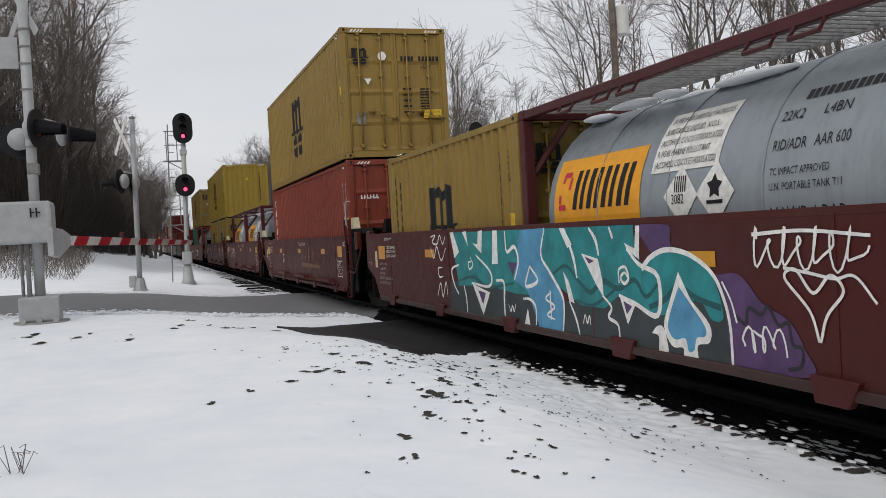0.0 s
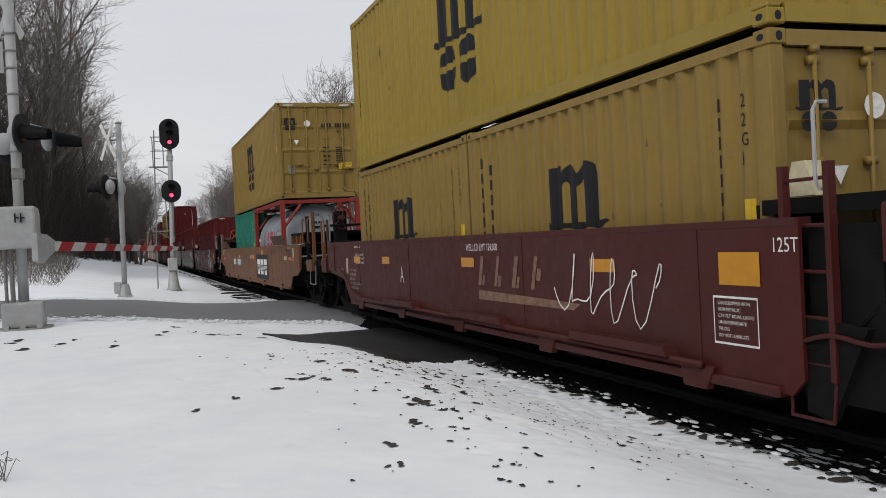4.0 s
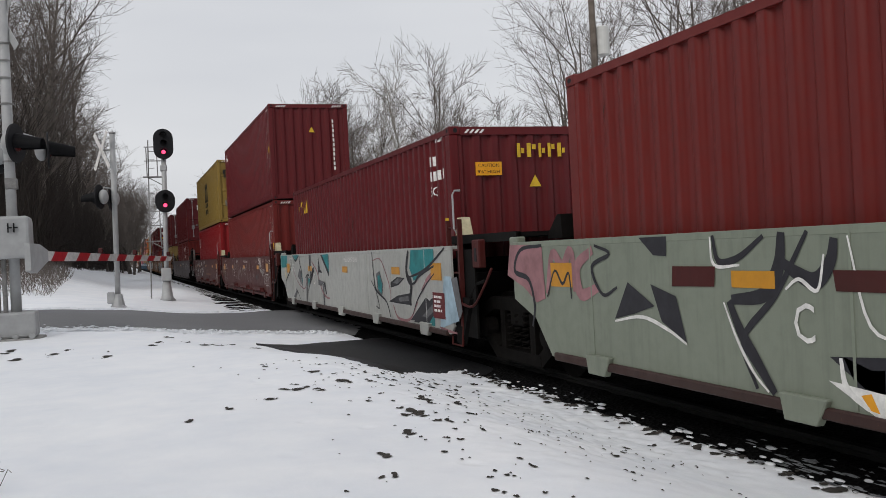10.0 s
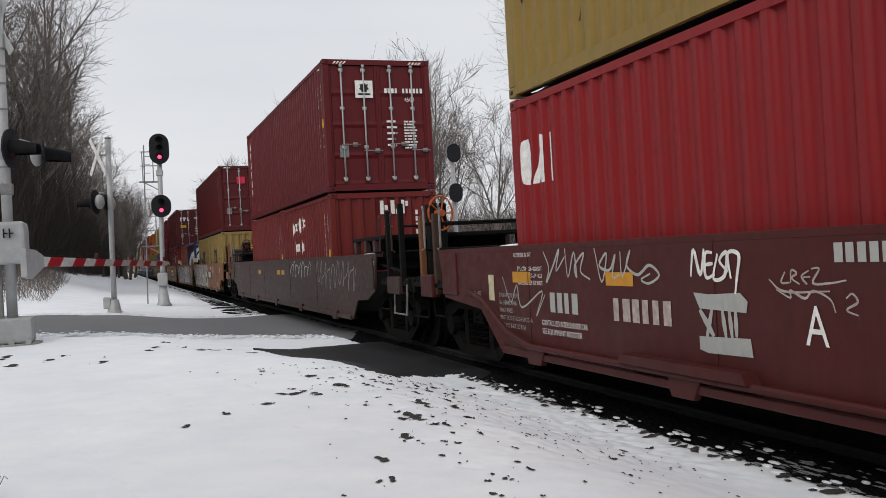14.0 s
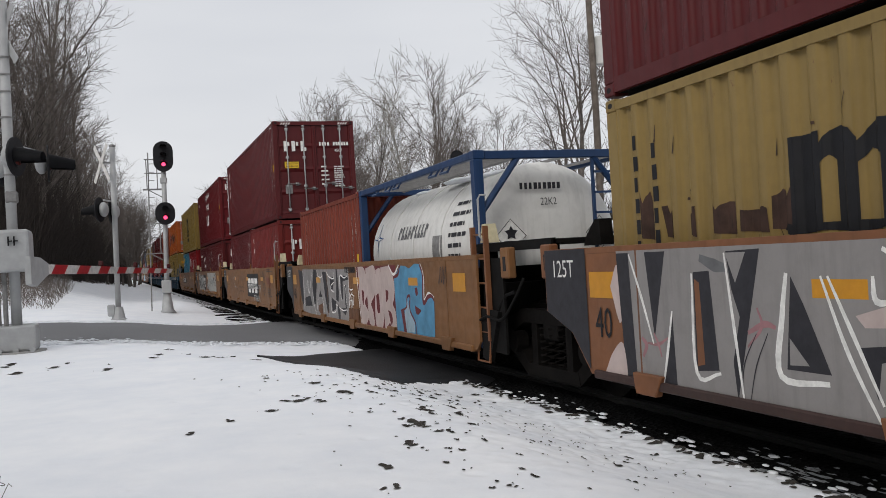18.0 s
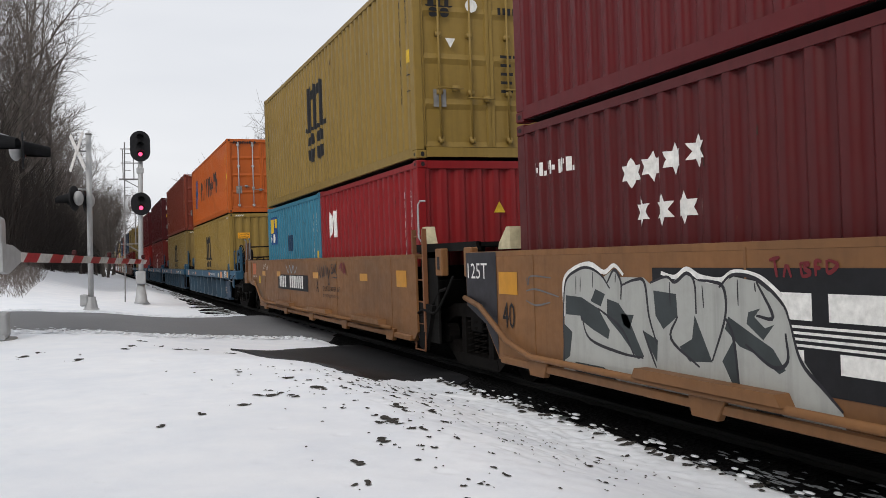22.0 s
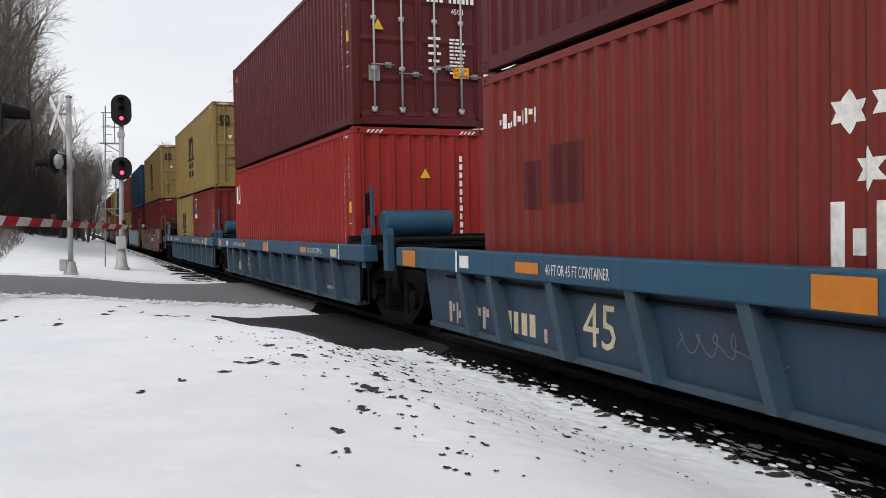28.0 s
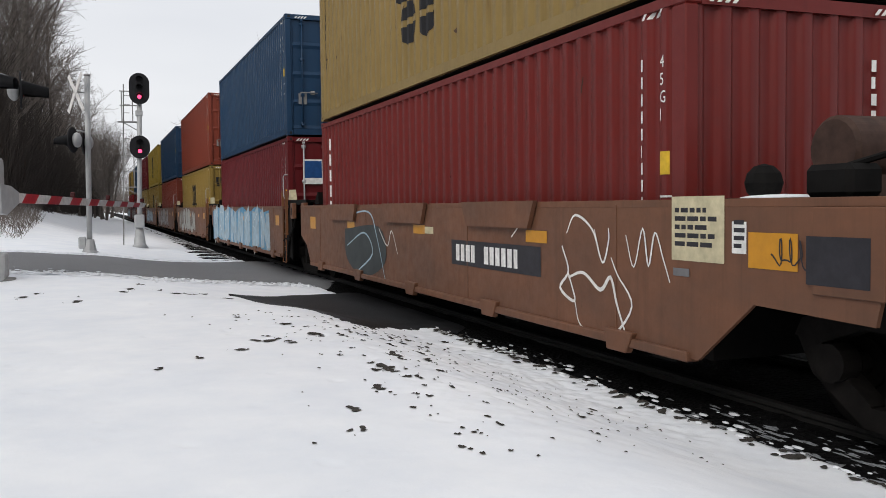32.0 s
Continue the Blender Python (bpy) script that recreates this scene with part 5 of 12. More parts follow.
def joint_gear(car, y, body, drop=0.0):
    """Between two units of one car: walkway, ladders, white guides, pipes over the shared truck."""
    piece("end_walkway", shared("joint_walk", lambda: platform_mesh(2.3)), M["dark_steel"], car, pose(0, y - 2.1, 1.80 - drop), "dark steel grating walkway")

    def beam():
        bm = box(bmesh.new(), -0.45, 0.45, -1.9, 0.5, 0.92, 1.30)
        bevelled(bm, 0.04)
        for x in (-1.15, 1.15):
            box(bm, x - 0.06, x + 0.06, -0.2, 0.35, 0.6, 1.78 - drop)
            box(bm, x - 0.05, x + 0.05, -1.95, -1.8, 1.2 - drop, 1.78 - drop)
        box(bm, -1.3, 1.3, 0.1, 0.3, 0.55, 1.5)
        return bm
    piece("end_sill", shared(("joint_beam", drop), beam), M["dark_steel"], car, pose(0, y, 0))
    if drop:
        blue_gear(car, y)
        return
    for s in (-1, 1):
        side_ladder(car, M["car_brown"] if body in ("pale_green", "chalk", "car_brown") else M["car_dun"], pose(s * 1.42, y - 0.62, 0))
        piece("grab_handle", shared("car_grab", grab_mesh), M["steel"], car, pose(s * 1.42, y - 0.56, 1.85, 0, 0, 0 if s < 0 else 180))
        piece("container_guide", shared(("guide", s), lambda: prism(bmesh.new(), ((-0.30, 1.82), (0.0, 1.82), (-0.08, 2.06), (-0.20, 2.06)), *sorted((s * 1.24, s * 1.10)))), M["cream"], car, pose(0, y, 0), "white steel container guide")
        piece("gusset", shared("joint_gusset", lambda: prism(bmesh.new(), ((-0.42, 1.02), (-0.95, 0.98), (-0.62, 0.36), (-0.40, 0.40)), -0.03, 0.03)), M["dark_steel"], car, pose(s * 1.40, y + 0.05, 0), "dark steel gusset")
        piece("ladder_plate", shared("ladder_plate", lambda: box(bmesh.new(), -0.015, 0.015, -0.98, -0.36, 0.48, 1.62)), M["dark_steel"], car, pose(s * 1.36, y, 0), "dark plate behind the ladder")
        eye = piece("eye_bracket", shared("eye_bracket", lambda: bevelled(box(bmesh.new(), -0.05, 0.05, -0.12, 0.12, 1.38, 1.74), 0.015)), M["car_brown"] if body in ("pale_green", "chalk", "car_brown") else M[body], car, pose(s * 1.36, y - 1.12, 0))
        # Black block on a solid bracket: the dark of its slot is painted on.
        piece("slot", shared("eye_slot", lambda: bevelled(box(bmesh.new(), -0.055, 0.055, -0.045, 0.045, 1.46, 1.64), 0.01)), M["black"], eye)
    loop = shared("joint_loop", lambda: tube(bmesh.new(), [(-1.45, p.x, p.y) for p in curve_points([Vector(q) for q in ((-0.35, 0.86), (-0.62, 0.92), (-1.05, 0.90), (-1.45, 1.15), (-1.72, 1.38))], 4)], 0.018, 6), True)
    piece("brake_hose", loop, M["car_brown"] if body in ("pale_green", "chalk", "car_brown") else M["dark_steel"], car, pose(0, y, 0))
    piece("brake_pipe", shared("joint_pipe", lambda: tube(bmesh.new(), ((-1.45, 0.35, 0.80), (-1.40, -0.2, 0.86), (-1.35, -0.55, 1.18), (-1.35, -0.8, 1.22)), 0.022, 6)), M["dark_steel"], car, pose(0, y - 0.45, 0))


PANEL_END = {"end": 2.3, "long": 4.3}


def side_outline(near, far):
    """The outline of a car's side; near and far say how each end is shaped."""
    a, b = -0.50, L40 + 0.10
    if near == "joint":
        pts = [(a, 0.60), (a + 0.12, SILL)]
    elif near == "long":
        pts = [(-4.38, CHORD), (-4.18, 1.03), (-3.68, 0.87), (-2.97, 0.84), (-2.58, SILL)]
    else:
        pts = [(-2.30, CHORD), (-2.12, 0.93), (-1.10, 0.96), (-0.50, SILL)]
    if far == "joint":
        pts += [(b, SILL), (L40 + 0.45, 0.86), (L40 + 0.98, 1.05), (L40 + 0.98, CHORD)]
    elif far == "long":
        pts += [(L40 + 2.5, SILL), (L40 + 2.9, 0.84), (L40 + 3.6, 0.96), (L40 + 3.98, 1.08), (L40 + 3.95, CHORD)]
    else:
        pts += [(L40 + 0.05, SILL), (L40 + 0.6, 0.93), (L40 + 1.86, 1.04), (L40 + 2.05, CHORD)]
    if near == "joint":
        pts.append((a, CHORD))
    return pts


WHEELS = []


def well_car(u, body, near="joint", far="joint", ribbed=False, pipe=True, label="", brake=None, span=0.0):
    """One unit of a well car; y = 0 is the near end of its load. A unit carries the truck at its near end."""
    car = new("well_car")
    tagged(car, label, "rail car", "well cars of the train")
    mat = M[body]
    pts = side_outline(near, far)
    ys = [p[0] for p in pts]
    y0, y1 = min(ys), max(ys)
    low0 = min(p[0] for p in pts if p[1] < 0.55)
    low1 = max(p[0] for p in pts if p[1] < 0.55)
    for s in (-1, 1):
        flip = pose(0, 0, 0) if s < 0 else Matrix.Diagonal((-1, 1, 1, 1))
        if not ribbed:
            piece("side_panel", shared(("side_panel", near, far), lambda: prism(bmesh.new(), pts, -SIDE, -SIDE + 0.03)), mat, car, flip)
            piece("top_chord", shared(("top_chord", near, far), lambda: bevelled(box(bmesh.new(), -SIDE - 0.003, -SIDE + 0.13, y0 + 0.02, y1 - 0.02, CHORD - 0.05, CHORD + 0.008), 0.003)), mat, car, flip)
            piece("bottom_chord", shared(("bottom_chord", near, far), lambda: bevelled(box(bmesh.new(), -SIDE - 0.035, -SIDE + 0.10, low0 + 0.1, low1 - 0.1, SILL - 0.03, SILL + 0.05), 0.012)), M["car_grey"] if body in ("pale_green", "chalk") or u in (4.0, 200.5) else mat, car, flip)
            if s < 0:
                for k in range(5):
                    y = low0 + (low1 - low0) * (0.08 + 0.21 * k)
                    piece("bracket", shared("sill_bracket", lambda: bevelled(prism(bmesh.new(), ((-0.22, 0.12), (0.22, 0.12), (0.18, -0.06), (-0.12, -0.06)), -SIDE - 0.05, -SIDE + 0.02), 0.008)), mat, car, pose(0, y, SILL - 0.02))
            if pipe and s < 0:
                piece("train_pipe", shared(("train_pipe", near, far), lambda: tube(bmesh.new(), ((-SIDE - 0.07, low0 + 0.9, 0.60), (-SIDE - 0.07, low1 - 0.9, 0.60), (-SIDE - 0.07, low1 - 0.35, 0.72), (-SIDE - 0.07, min(y1, low1 + 0.35), 1.06), (-SIDE - 0.04, min(y1, low1 + 0.85), 1.14)), 0.032, 8), True), mat, car)
                for k in range(3):
                    y = low0 + (low1 - low0) * (0.17 + 0.27 * k)
                    piece("pipe_cover", shared("pipe_cover", lambda: prism(bmesh.new(), ((-0.85, 0.62), (0.85, 0.62), (0.80, 0.70), (-0.80, 0.70)), -SIDE - 0.13, -SIDE + 0.005)), mat, car, pose(0, y, 0))
        else:
            # This panel wears a blue with the shade below the chord painted in.
            piece("side_panel", shared(("rib_panel", near, far, span), lambda: prism(bmesh.new(), ((-0.62, BLUE_TOP - 0.25), (-0.52, BLUE_SILL), (L40 + 0.6 + span * 0.6, BLUE_SILL), (L40 + 0.85 + span * 0.6, BLUE_TOP - 0.25)), -SIDE + 0.16, -SIDE + 0.19)), M["grimy_shaded_blue"], car, flip)
            piece("top_chord", shared(("rib_chord", near, far, span), lambda: bevelled(box(bmesh.new(), -SIDE - 0.02, -SIDE + 0.22, -1.35 if near == "joint" else -3.3, L40 + (1.5 if far == "joint" else 3.25) + span * 0.6, BLUE_TOP - 0.26, BLUE_TOP), 0.015)), mat, car, flip)
            piece("bottom_chord", shared(("rib_low", span), lambda: bevelled(box(bmesh.new(), -SIDE + 0.10, -SIDE + 0.28, -0.5, L40 + 0.55 + span * 0.6, BLUE_SILL - 0.03, BLUE_SILL + 0.04), 0.012)), M["car_slate"], car, flip)
            if s < 0:
                rib_start = {282.9: 0.72, 350.5: 0.49, 333.9: 0.58}.get(u, 0.68)
                for k in range(10):
                    y = rib_start + 1.35 * k if k < 9 else 12.3
                    piece("rib", shared("side_rib", lambda: prism(bmesh.new(), ((-0.20, BLUE_SILL), (-0.10, BLUE_SILL), (0.20, BLUE_TOP - 0.26), (0.06, BLUE_TOP - 0.26)), -SIDE + 0.01, -SIDE + 0.17)), M["car_slate"], car, pose(0, y, 0))
                piece("train_pipe", shared(("rib_pipe", span), lambda: tube(bmesh.new(), ((-SIDE + 0.12, -0.3, BLUE_TOP - 0.34), (-SIDE + 0.12, L40 + span * 0.6, BLUE_TOP - 0.34)), 0.018, 6)), M["dark_steel"], car)
    if not ribbed:
        for k, y in enumerate((0.62, 3.9, 8.2, 11.4)):
            piece("panel_seam", shared("panel_seam", lambda: box(bmesh.new(), -SIDE - 0.006, -SIDE + 0.01, -0.012, 0.012, SILL + 0.06, CHORD - 0.03)), mat, car, pose(0, y, 0))
        for end, side in ((near, -1), (far, 1)):
            if end != "joint":
                y = -PANEL_END[end] + 0.25 if side < 0 else L40 + PANEL_END[end] - 0.55
                piece("end_plate", shared(("end_plate", end), lambda: bevelled(box(bmesh.new(), -SIDE - 0.022, -SIDE + 0.01, -0.05, 0.72 if end == "long" else 0.5, 1.08, CHORD - 0.05), 0.006)), mat, car, pose(0, y - (0.1 if side < 0 else 0.35), 0))
    # the well's floor and cross beams
    def floor():
        bm = bmesh.new()
        for k in range(5):
            y = 0.1 + k * (L40 - 0.5) / 4
            box(bm, -SIDE + 0.24, SIDE - 0.24, y, y + 0.35, 0.36, 0.44)
        for x in (-1.15, 1.05):
            box(bm, x, x + 0.10, 0.0, L40, 0.36, 0.44)
        for y in (-0.42, L40 + 0.20):
            box(bm, -SIDE + 0.20, SIDE - 0.20, y, y + 0.16, 0.46, 1.30)
        return bm
    piece("well_floor", shared("well_floor", floor), M["dark_steel"], car)
    if near == "joint":
        joint_gear(car, -0.12, body, 0.42 if ribbed else 0.0)
        WHEELS.extend((w, u) for w in truck(car, -1.72))
        if ribbed:
            for s in (-1, 1):
                piece("post", shared("rib_post", lambda: tube(bmesh.new(), ((0, 0, 1.6), (0, 0, 2.3)), 0.03, 6)), mat, car, pose(s * 1.2, -0.9, 0))
    else:
        back = -2.2 if near == "end" else -4.2
        cut = 0.31 if ribbed else 0.0
        end_gear(car, back, -1, body, brake, near == "end", cut, "steel" if body == "car_brown" else body)
        WHEELS.extend((w, u) for w in truck(car, (-2.2 if ribbed else -2.35) if near == "end" else -4.3))
        coupler(car, back - 1.5, -1)
        if near == "long":
            lifted_deck(car, -4.2, -1, body)
    if far == "joint" and not ribbed:
        for s in (-1, 1):
            piece("container_guide", shared(("far_guide", s), lambda: prism(bmesh.new(), ((0.12, 1.70), (0.46, 1.70), (0.42, 1.78), (0.22, 1.95), (0.14, 1.95)), *sorted((s * 1.28, s * 1.14)))), M["cream"] if body == "car_yellow" else M["iron"], car, pose(0, L40, 0), "steel container guide")
            eye = piece("eye_bracket", shared("eye_bracket", lambda: bevelled(box(bmesh.new(), -0.05, 0.05, -0.12, 0.12, 1.38, 1.74), 0.015)), mat, car, pose(s * 1.36, L40 + 1.08, 0))
            # The slot's dark inside, again as a black block.
            piece("slot", shared("eye_slot", lambda: bevelled(box(bmesh.new(), -0.055, 0.055, -0.045, 0.045, 1.46, 1.64), 0.01)), M["black"], eye)
    if far != "joint":
        back = L40 + (2.0 if far == "end" else 3.9)
        end_gear(car, back, 1, body, None, False, 0.31 if ribbed else 0.0, body)
        WHEELS.extend((w, u) for w in truck(car, L40 + (1.65 if far == "end" else 3.7)))
        coupler(car, back + 1.5, 1)
        if far == "long":
            lifted_deck(car, L40 + 3.9, 1, body)
    # amber reflectors along the side
    x = -SIDE - (0.006 if not ribbed else 0.026)
    z = 1.33 if not ribbed else BLUE_TOP - 0.14
    blue_spots = {333.9: (2.65, 6.47, 9.42, 13.55), 316.5: (2.65, 6.66, 10.62, 14.0), 299.2: (2.65, 6.66, 10.62, 14.0), 350.5: (0.38, 3.9, 10.47, 13.66), 282.9: (0.38, 3.9, 9.06, 12.24)}.get(u, ())
    spots = ((-1.28 if near == "end" else 0.12, 4.9 if near == "long" else 2.1, 5.6 if u != 35.25 else 5.84, 9.1 if far != "end" else 9.53, 12.0 if far != "end" else 11.57)[:4 if far == "long" else 5]) if not ribbed else blue_spots
    for i, y in enumerate(spots):
        if i == 0 and (near == "long" or u in (4.0, 200.5)):
            continue
        w = 0.46 if not ribbed else 0.49
        tall = (0.12 if 0 < i < (4 if far != "end" else 5) else 0.24) if not ribbed else (0.21 if y in (0.38, 6.66, 6.47, 12.24, 13.55, 13.66, 14.0) else 0.11)
        side_paint("reflector", flat([rect(0, 0, w, tall)]), M["orange_amber" if ribbed else "amber"], car, x, y + w / 2, z - tall / 2, "amber reflector strip")
    return car


# ---- markings and spray paint on a car's side ----
def on_side(car, ribbed=False):
    x = -SIDE - 0.004

    def put(name, bm, mat, start, z, layer=0, label=""):
        return side_paint(name, bm, M[mat], car, x - 0.0009 * layer, start, z, label)
    return put


def limbs_of(r, a, step, tall, angular):
    """The skeleton of one sprayed form: two or three thick interlocking strokes, no letter."""
    lean = r.uniform(-0.16, 0.22) * tall
    low, high = tall * r.uniform(0.06, 0.12), tall * r.uniform(0.88, 0.95)
    x0, x1 = a + step * 0.22, a + step * r.uniform(0.70, 0.82)
    kind = r.randrange(4)
    stem = [(x0, low), (x0 + lean * 0.5, tall * 0.5), (x0 + lean, high)]
    if kind == 0:
        arms = [[(x0 + lean, high * 0.96), (x1 + lean * 0.6, high * 0.93), (x1 + step * 0.12, tall * 0.62), (x0 + step * 0.1, tall * 0.48)], [(x0 + step * 0.15, tall * 0.48), (x1 + step * 0.22, low * 0.8)]]
    elif kind == 1:
        arms = [[(x0 + lean * 0.4, low * 1.3), (x1, low * 0.9), (x1 + step * 0.20, tall * 0.34)], [(x1 + lean, high), (x1 - step * 0.05, tall * 0.40)]]
    elif kind == 2:
        arms = [[(x0 + lean, high), (x1, low)], [(x1, low * 0.8), (x1 + lean * 0.7, high * 0.95)]]
    else:
        arms = [[(x1 + lean * 0.8, high), (x0 + step * 0.05, tall * 0.58), (x1 + step * 0.05, tall * 0.40), (x0 - step * 0.02, low * 0.8)]]
    out = []
    for line in [stem] + arms:
        out.append(curve_points([Vector(p) for p in line], 5) if not angular else [Vector(p) for p in line])
    return out


def spray(put, seed, start, z, wide, tall, count, fill, line, shine=None, thick=0.06, back=None, angular=False, shade=None):
    """A sprayed piece: thick interlocked strokes with outlines, slits and highlights, each a thin layer."""
    r = random.Random(seed)
    if back:
        edge = [(wide * k / 16 - 0.15, 0.02 * tall + 0.06 * tall * math.sin(k * 2.1 + seed), tall * 0.97 + 0.07 * tall * math.sin(k * 1.7 + seed)) for k in range(17)]
        put("graffiti", patch(bmesh.new(), [(p[0], p[1]) for p in edge] + [(p[0], p[2]) for p in edge[::-1]]), back, start, z, 1, "sprayed background colour")
    thick *= 0.75
    step = wide / count
    rims, bodies, slits, lights, shades = [], [], bmesh.new(), bmesh.new(), bmesh.new()
    k = 0
    for i in range(count):
        body, rim = bmesh.new(), bmesh.new()
        fat = step * r.uniform(0.36, 0.46)
        fat = min(fat, tall * 0.36)
        for line_points in limbs_of(r, i * step, step, tall, angular):
            w0, w1 = fat * r.uniform(0.8, 1.25), fat * r.uniform(0.55, 1.15)
            d = (line_points[0] - line_points[1]).normalized() * thick
            e = (line_points[-1] - line_points[-2]).normalized() * thick
            longer = [line_points[0] + d] + line_points[1:-1] + [line_points[-1] + e]
            stroke(rim, longer, (w0 + 2 * thick, w1 + 2 * thick), 0.00006 * k)
            stroke(body, line_points, (w0, w1), 0.00006 * (k % 3))
            if shade:
                low = sorted(line_points, key=lambda p: p.y)[:max(2, len(line_points) // 2)]
                stroke(shades, low, (min(w0, w1) * 0.86, min(w0, w1) * 0.45), 0.00006 * k)
            if shine:
                off = Vector((-fat * 0.30, 0))
                stroke(lights, [p + off for p in line_points[:max(3, len(line_points) // 2)]], (0.03, 0.015), 0.00006 * k)
            mid = line_points[len(line_points) // 2]
            stroke(slits, [mid + Vector((fat * 0.1, -tall * 0.12)), mid + Vector((fat * 0.2, tall * r.uniform(0.02, 0.16)))], (thick * 0.9, thick * 0.25), 0.00006 * k)
            k += 1
        bodies.append(body)
        rims.append(rim)
    for rim in rims:
        put("graffiti", rim, line, start, z, 2, "sprayed outline")
    for i, body in enumerate(bodies):
        put("graffiti", body, fill, start, z, 2 + (0.00006 * k + 0.0004) / 0.0009 + 0.35 * (i % 2), "sprayed form")
    top = 2 + (0.00006 * k + 0.0009) / 0.0009
    if shade:
        put("graffiti_shading", shades, shade, start, z, top + 0.6, "darker sprayed shading")
    put("graffiti_slit", slits, line, start, z, top + 1, "sprayed slits")
    if shine:
        put("graffiti_highlight", lights, shine, start, z, top + 3, "sprayed highlight")


def tag_line(put, seed, start, z, wide, tall, count, mat, thick=0.03):
    r = random.Random(seed)
    line = scribble(r, wide, tall, count + 1)
    put("graffiti_tag", stroke(bmesh.new(), line, (thick * 0.62, thick * 0.5), 0.0, 0.00002), mat, start, z, 6, "thin sprayed scrawl")


def panel_brand(put, start, z, wide, tall, seed=3, dark="black"):
    """Dark board with pale blocks and stripes, as plain shapes."""
    put("brand_board", flat([rect(0, 0, wide, tall)]), dark, start, z, 2, "dark board with pale blocks and stripes")
    for k in range(3):
        a, w = wide * (0.09 + 0.29 * k), wide * 0.24
        put("brand_block", flat([rect(a, tall * 0.58, w, tall * 0.22), rect(a + w * 0.12, tall * 0.18, w * 0.76, tall * 0.16)]), "white", start, z, 3)
    put("brand_stripe", flat([rect(wide * 0.09, tall * (0.365 + 0.05 * i), wide * 0.82, tall * 0.022) for i in range(4)]), "white", start, z, 3)


# ---- the train, unit by unit from the one that passes first ----
SPEED = 11.4
FLOOR = 0.45
MOVERS = []


def carry(ob, u, z):
    ob.matrix_basis = pose(TRACK, u, z)
    MOVERS.append((ob, u, z))
    return ob


def snow_edge(top, length, tall, seed):
    """Thin broken lines of snow caught on the outer top rail."""
    r = random.Random(seed + 400)
    a = length - r.uniform(0.7, 1.3)
    while a < length - 0.5 and seed % 3 == 0:
        run = r.uniform(0.25, 0.55)
        end = min(a + run, length - 0.2)
        n = max(3, int((end - a) / 0.09))
        bm = bmesh.new()
        rows = []
        for i in range(n + 1):
            k = min(i, n - i) / n
            y = a + (end - a) * i / n
            hang = 0.003 + 0.016 * r.random() * min(1.0, 5 * k)
            rows.append([bm.verts.new(p) for p in ((-1.10, y, tall + 0.003), (-1.18, y, tall + 0.006 + 0.02 * k), (-1.228, y, tall + 0.002), (-1.229, y, tall - hang))])
        for p, q in zip(rows, rows[1:]):
            for i in range(3):
                bm.faces.new((p[i], p[i + 1], q[i + 1], q[i]))
        part("snow_patch", bm, M["snow_cap"], top, "thin line of snow on the rail", True)
        a = end + r.uniform(3.0, 7.0)


def worn(top, length, tall, seed, colour):
    """Scratches and scrapes on the side wall, more on old boxes."""
    r = random.Random(seed + 700)
    bm = bmesh.new()
    for i in range(26 if colour.endswith("old") else 9):
        a, b = r.uniform(0.4, length - 0.8), r.uniform(0.35, tall - 0.45)
        stroke(bm, [(a, b), (a + r.gauss(0, 0.03), b + r.uniform(0.04, 0.22))], (r.uniform(0.006, 0.02), 0.004), 0.00005 * i)
    wall_paint("scratch", bm, M["scrape"], top, length, 0.0, 0.004)
    if colour.endswith("old"):
        for i in range(6 if seed == 46 else 0):
            a, w, h = 0.5 + 0.34 * i, r.uniform(0.12, 0.34), r.uniform(0.15, 0.40)
            rim = [(a, 1.28), (a + w, 1.26)] + [(a + w * (1 - k / 5) + r.gauss(0, 0.012), 1.30 + h * r.uniform(0.7, 1.0)) for k in range(6)]
            wall_paint("rust_patch", patch(bmesh.new(), rim), M["drum"], top, length, 0.0, 0.0042)
        for i in range(7):
            a, b = r.uniform(0.4, length - 1.2), r.uniform(0.2, tall * 0.8)
            w, h = r.uniform(0.03, 0.12), r.uniform(0.03, 0.10)
            wall_paint("rust_patch", patch(bmesh.new(), [(a + w * (0.5 + 0.5 * math.cos(q) * r.uniform(0.6, 1)), b + h * (0.5 + 0.5 * math.sin(q) * r.uniform(0.6, 1))) for q in [k * math.tau / 9 for k in range(9)]]), M["drum"], top, length, 0.0, 0.0045)


def load(u, colour, length, tall, near, z=FLOOR, at=0.0, code="", mat="white", seed=1, label="", snow=False):
    top = container(colour, length, tall, near, label, snow)
    if z == FLOOR:
        snow_edge(top, length, tall, seed)
    worn(top, length, tall, seed, colour)
    codes(top, length, tall, code or ("45G1" if tall > 2.7 else "22G1"), M[mat], seed, near)
    return carry(top, u + at, z)


def stack_z(low):
    return FLOOR + low + 0.03


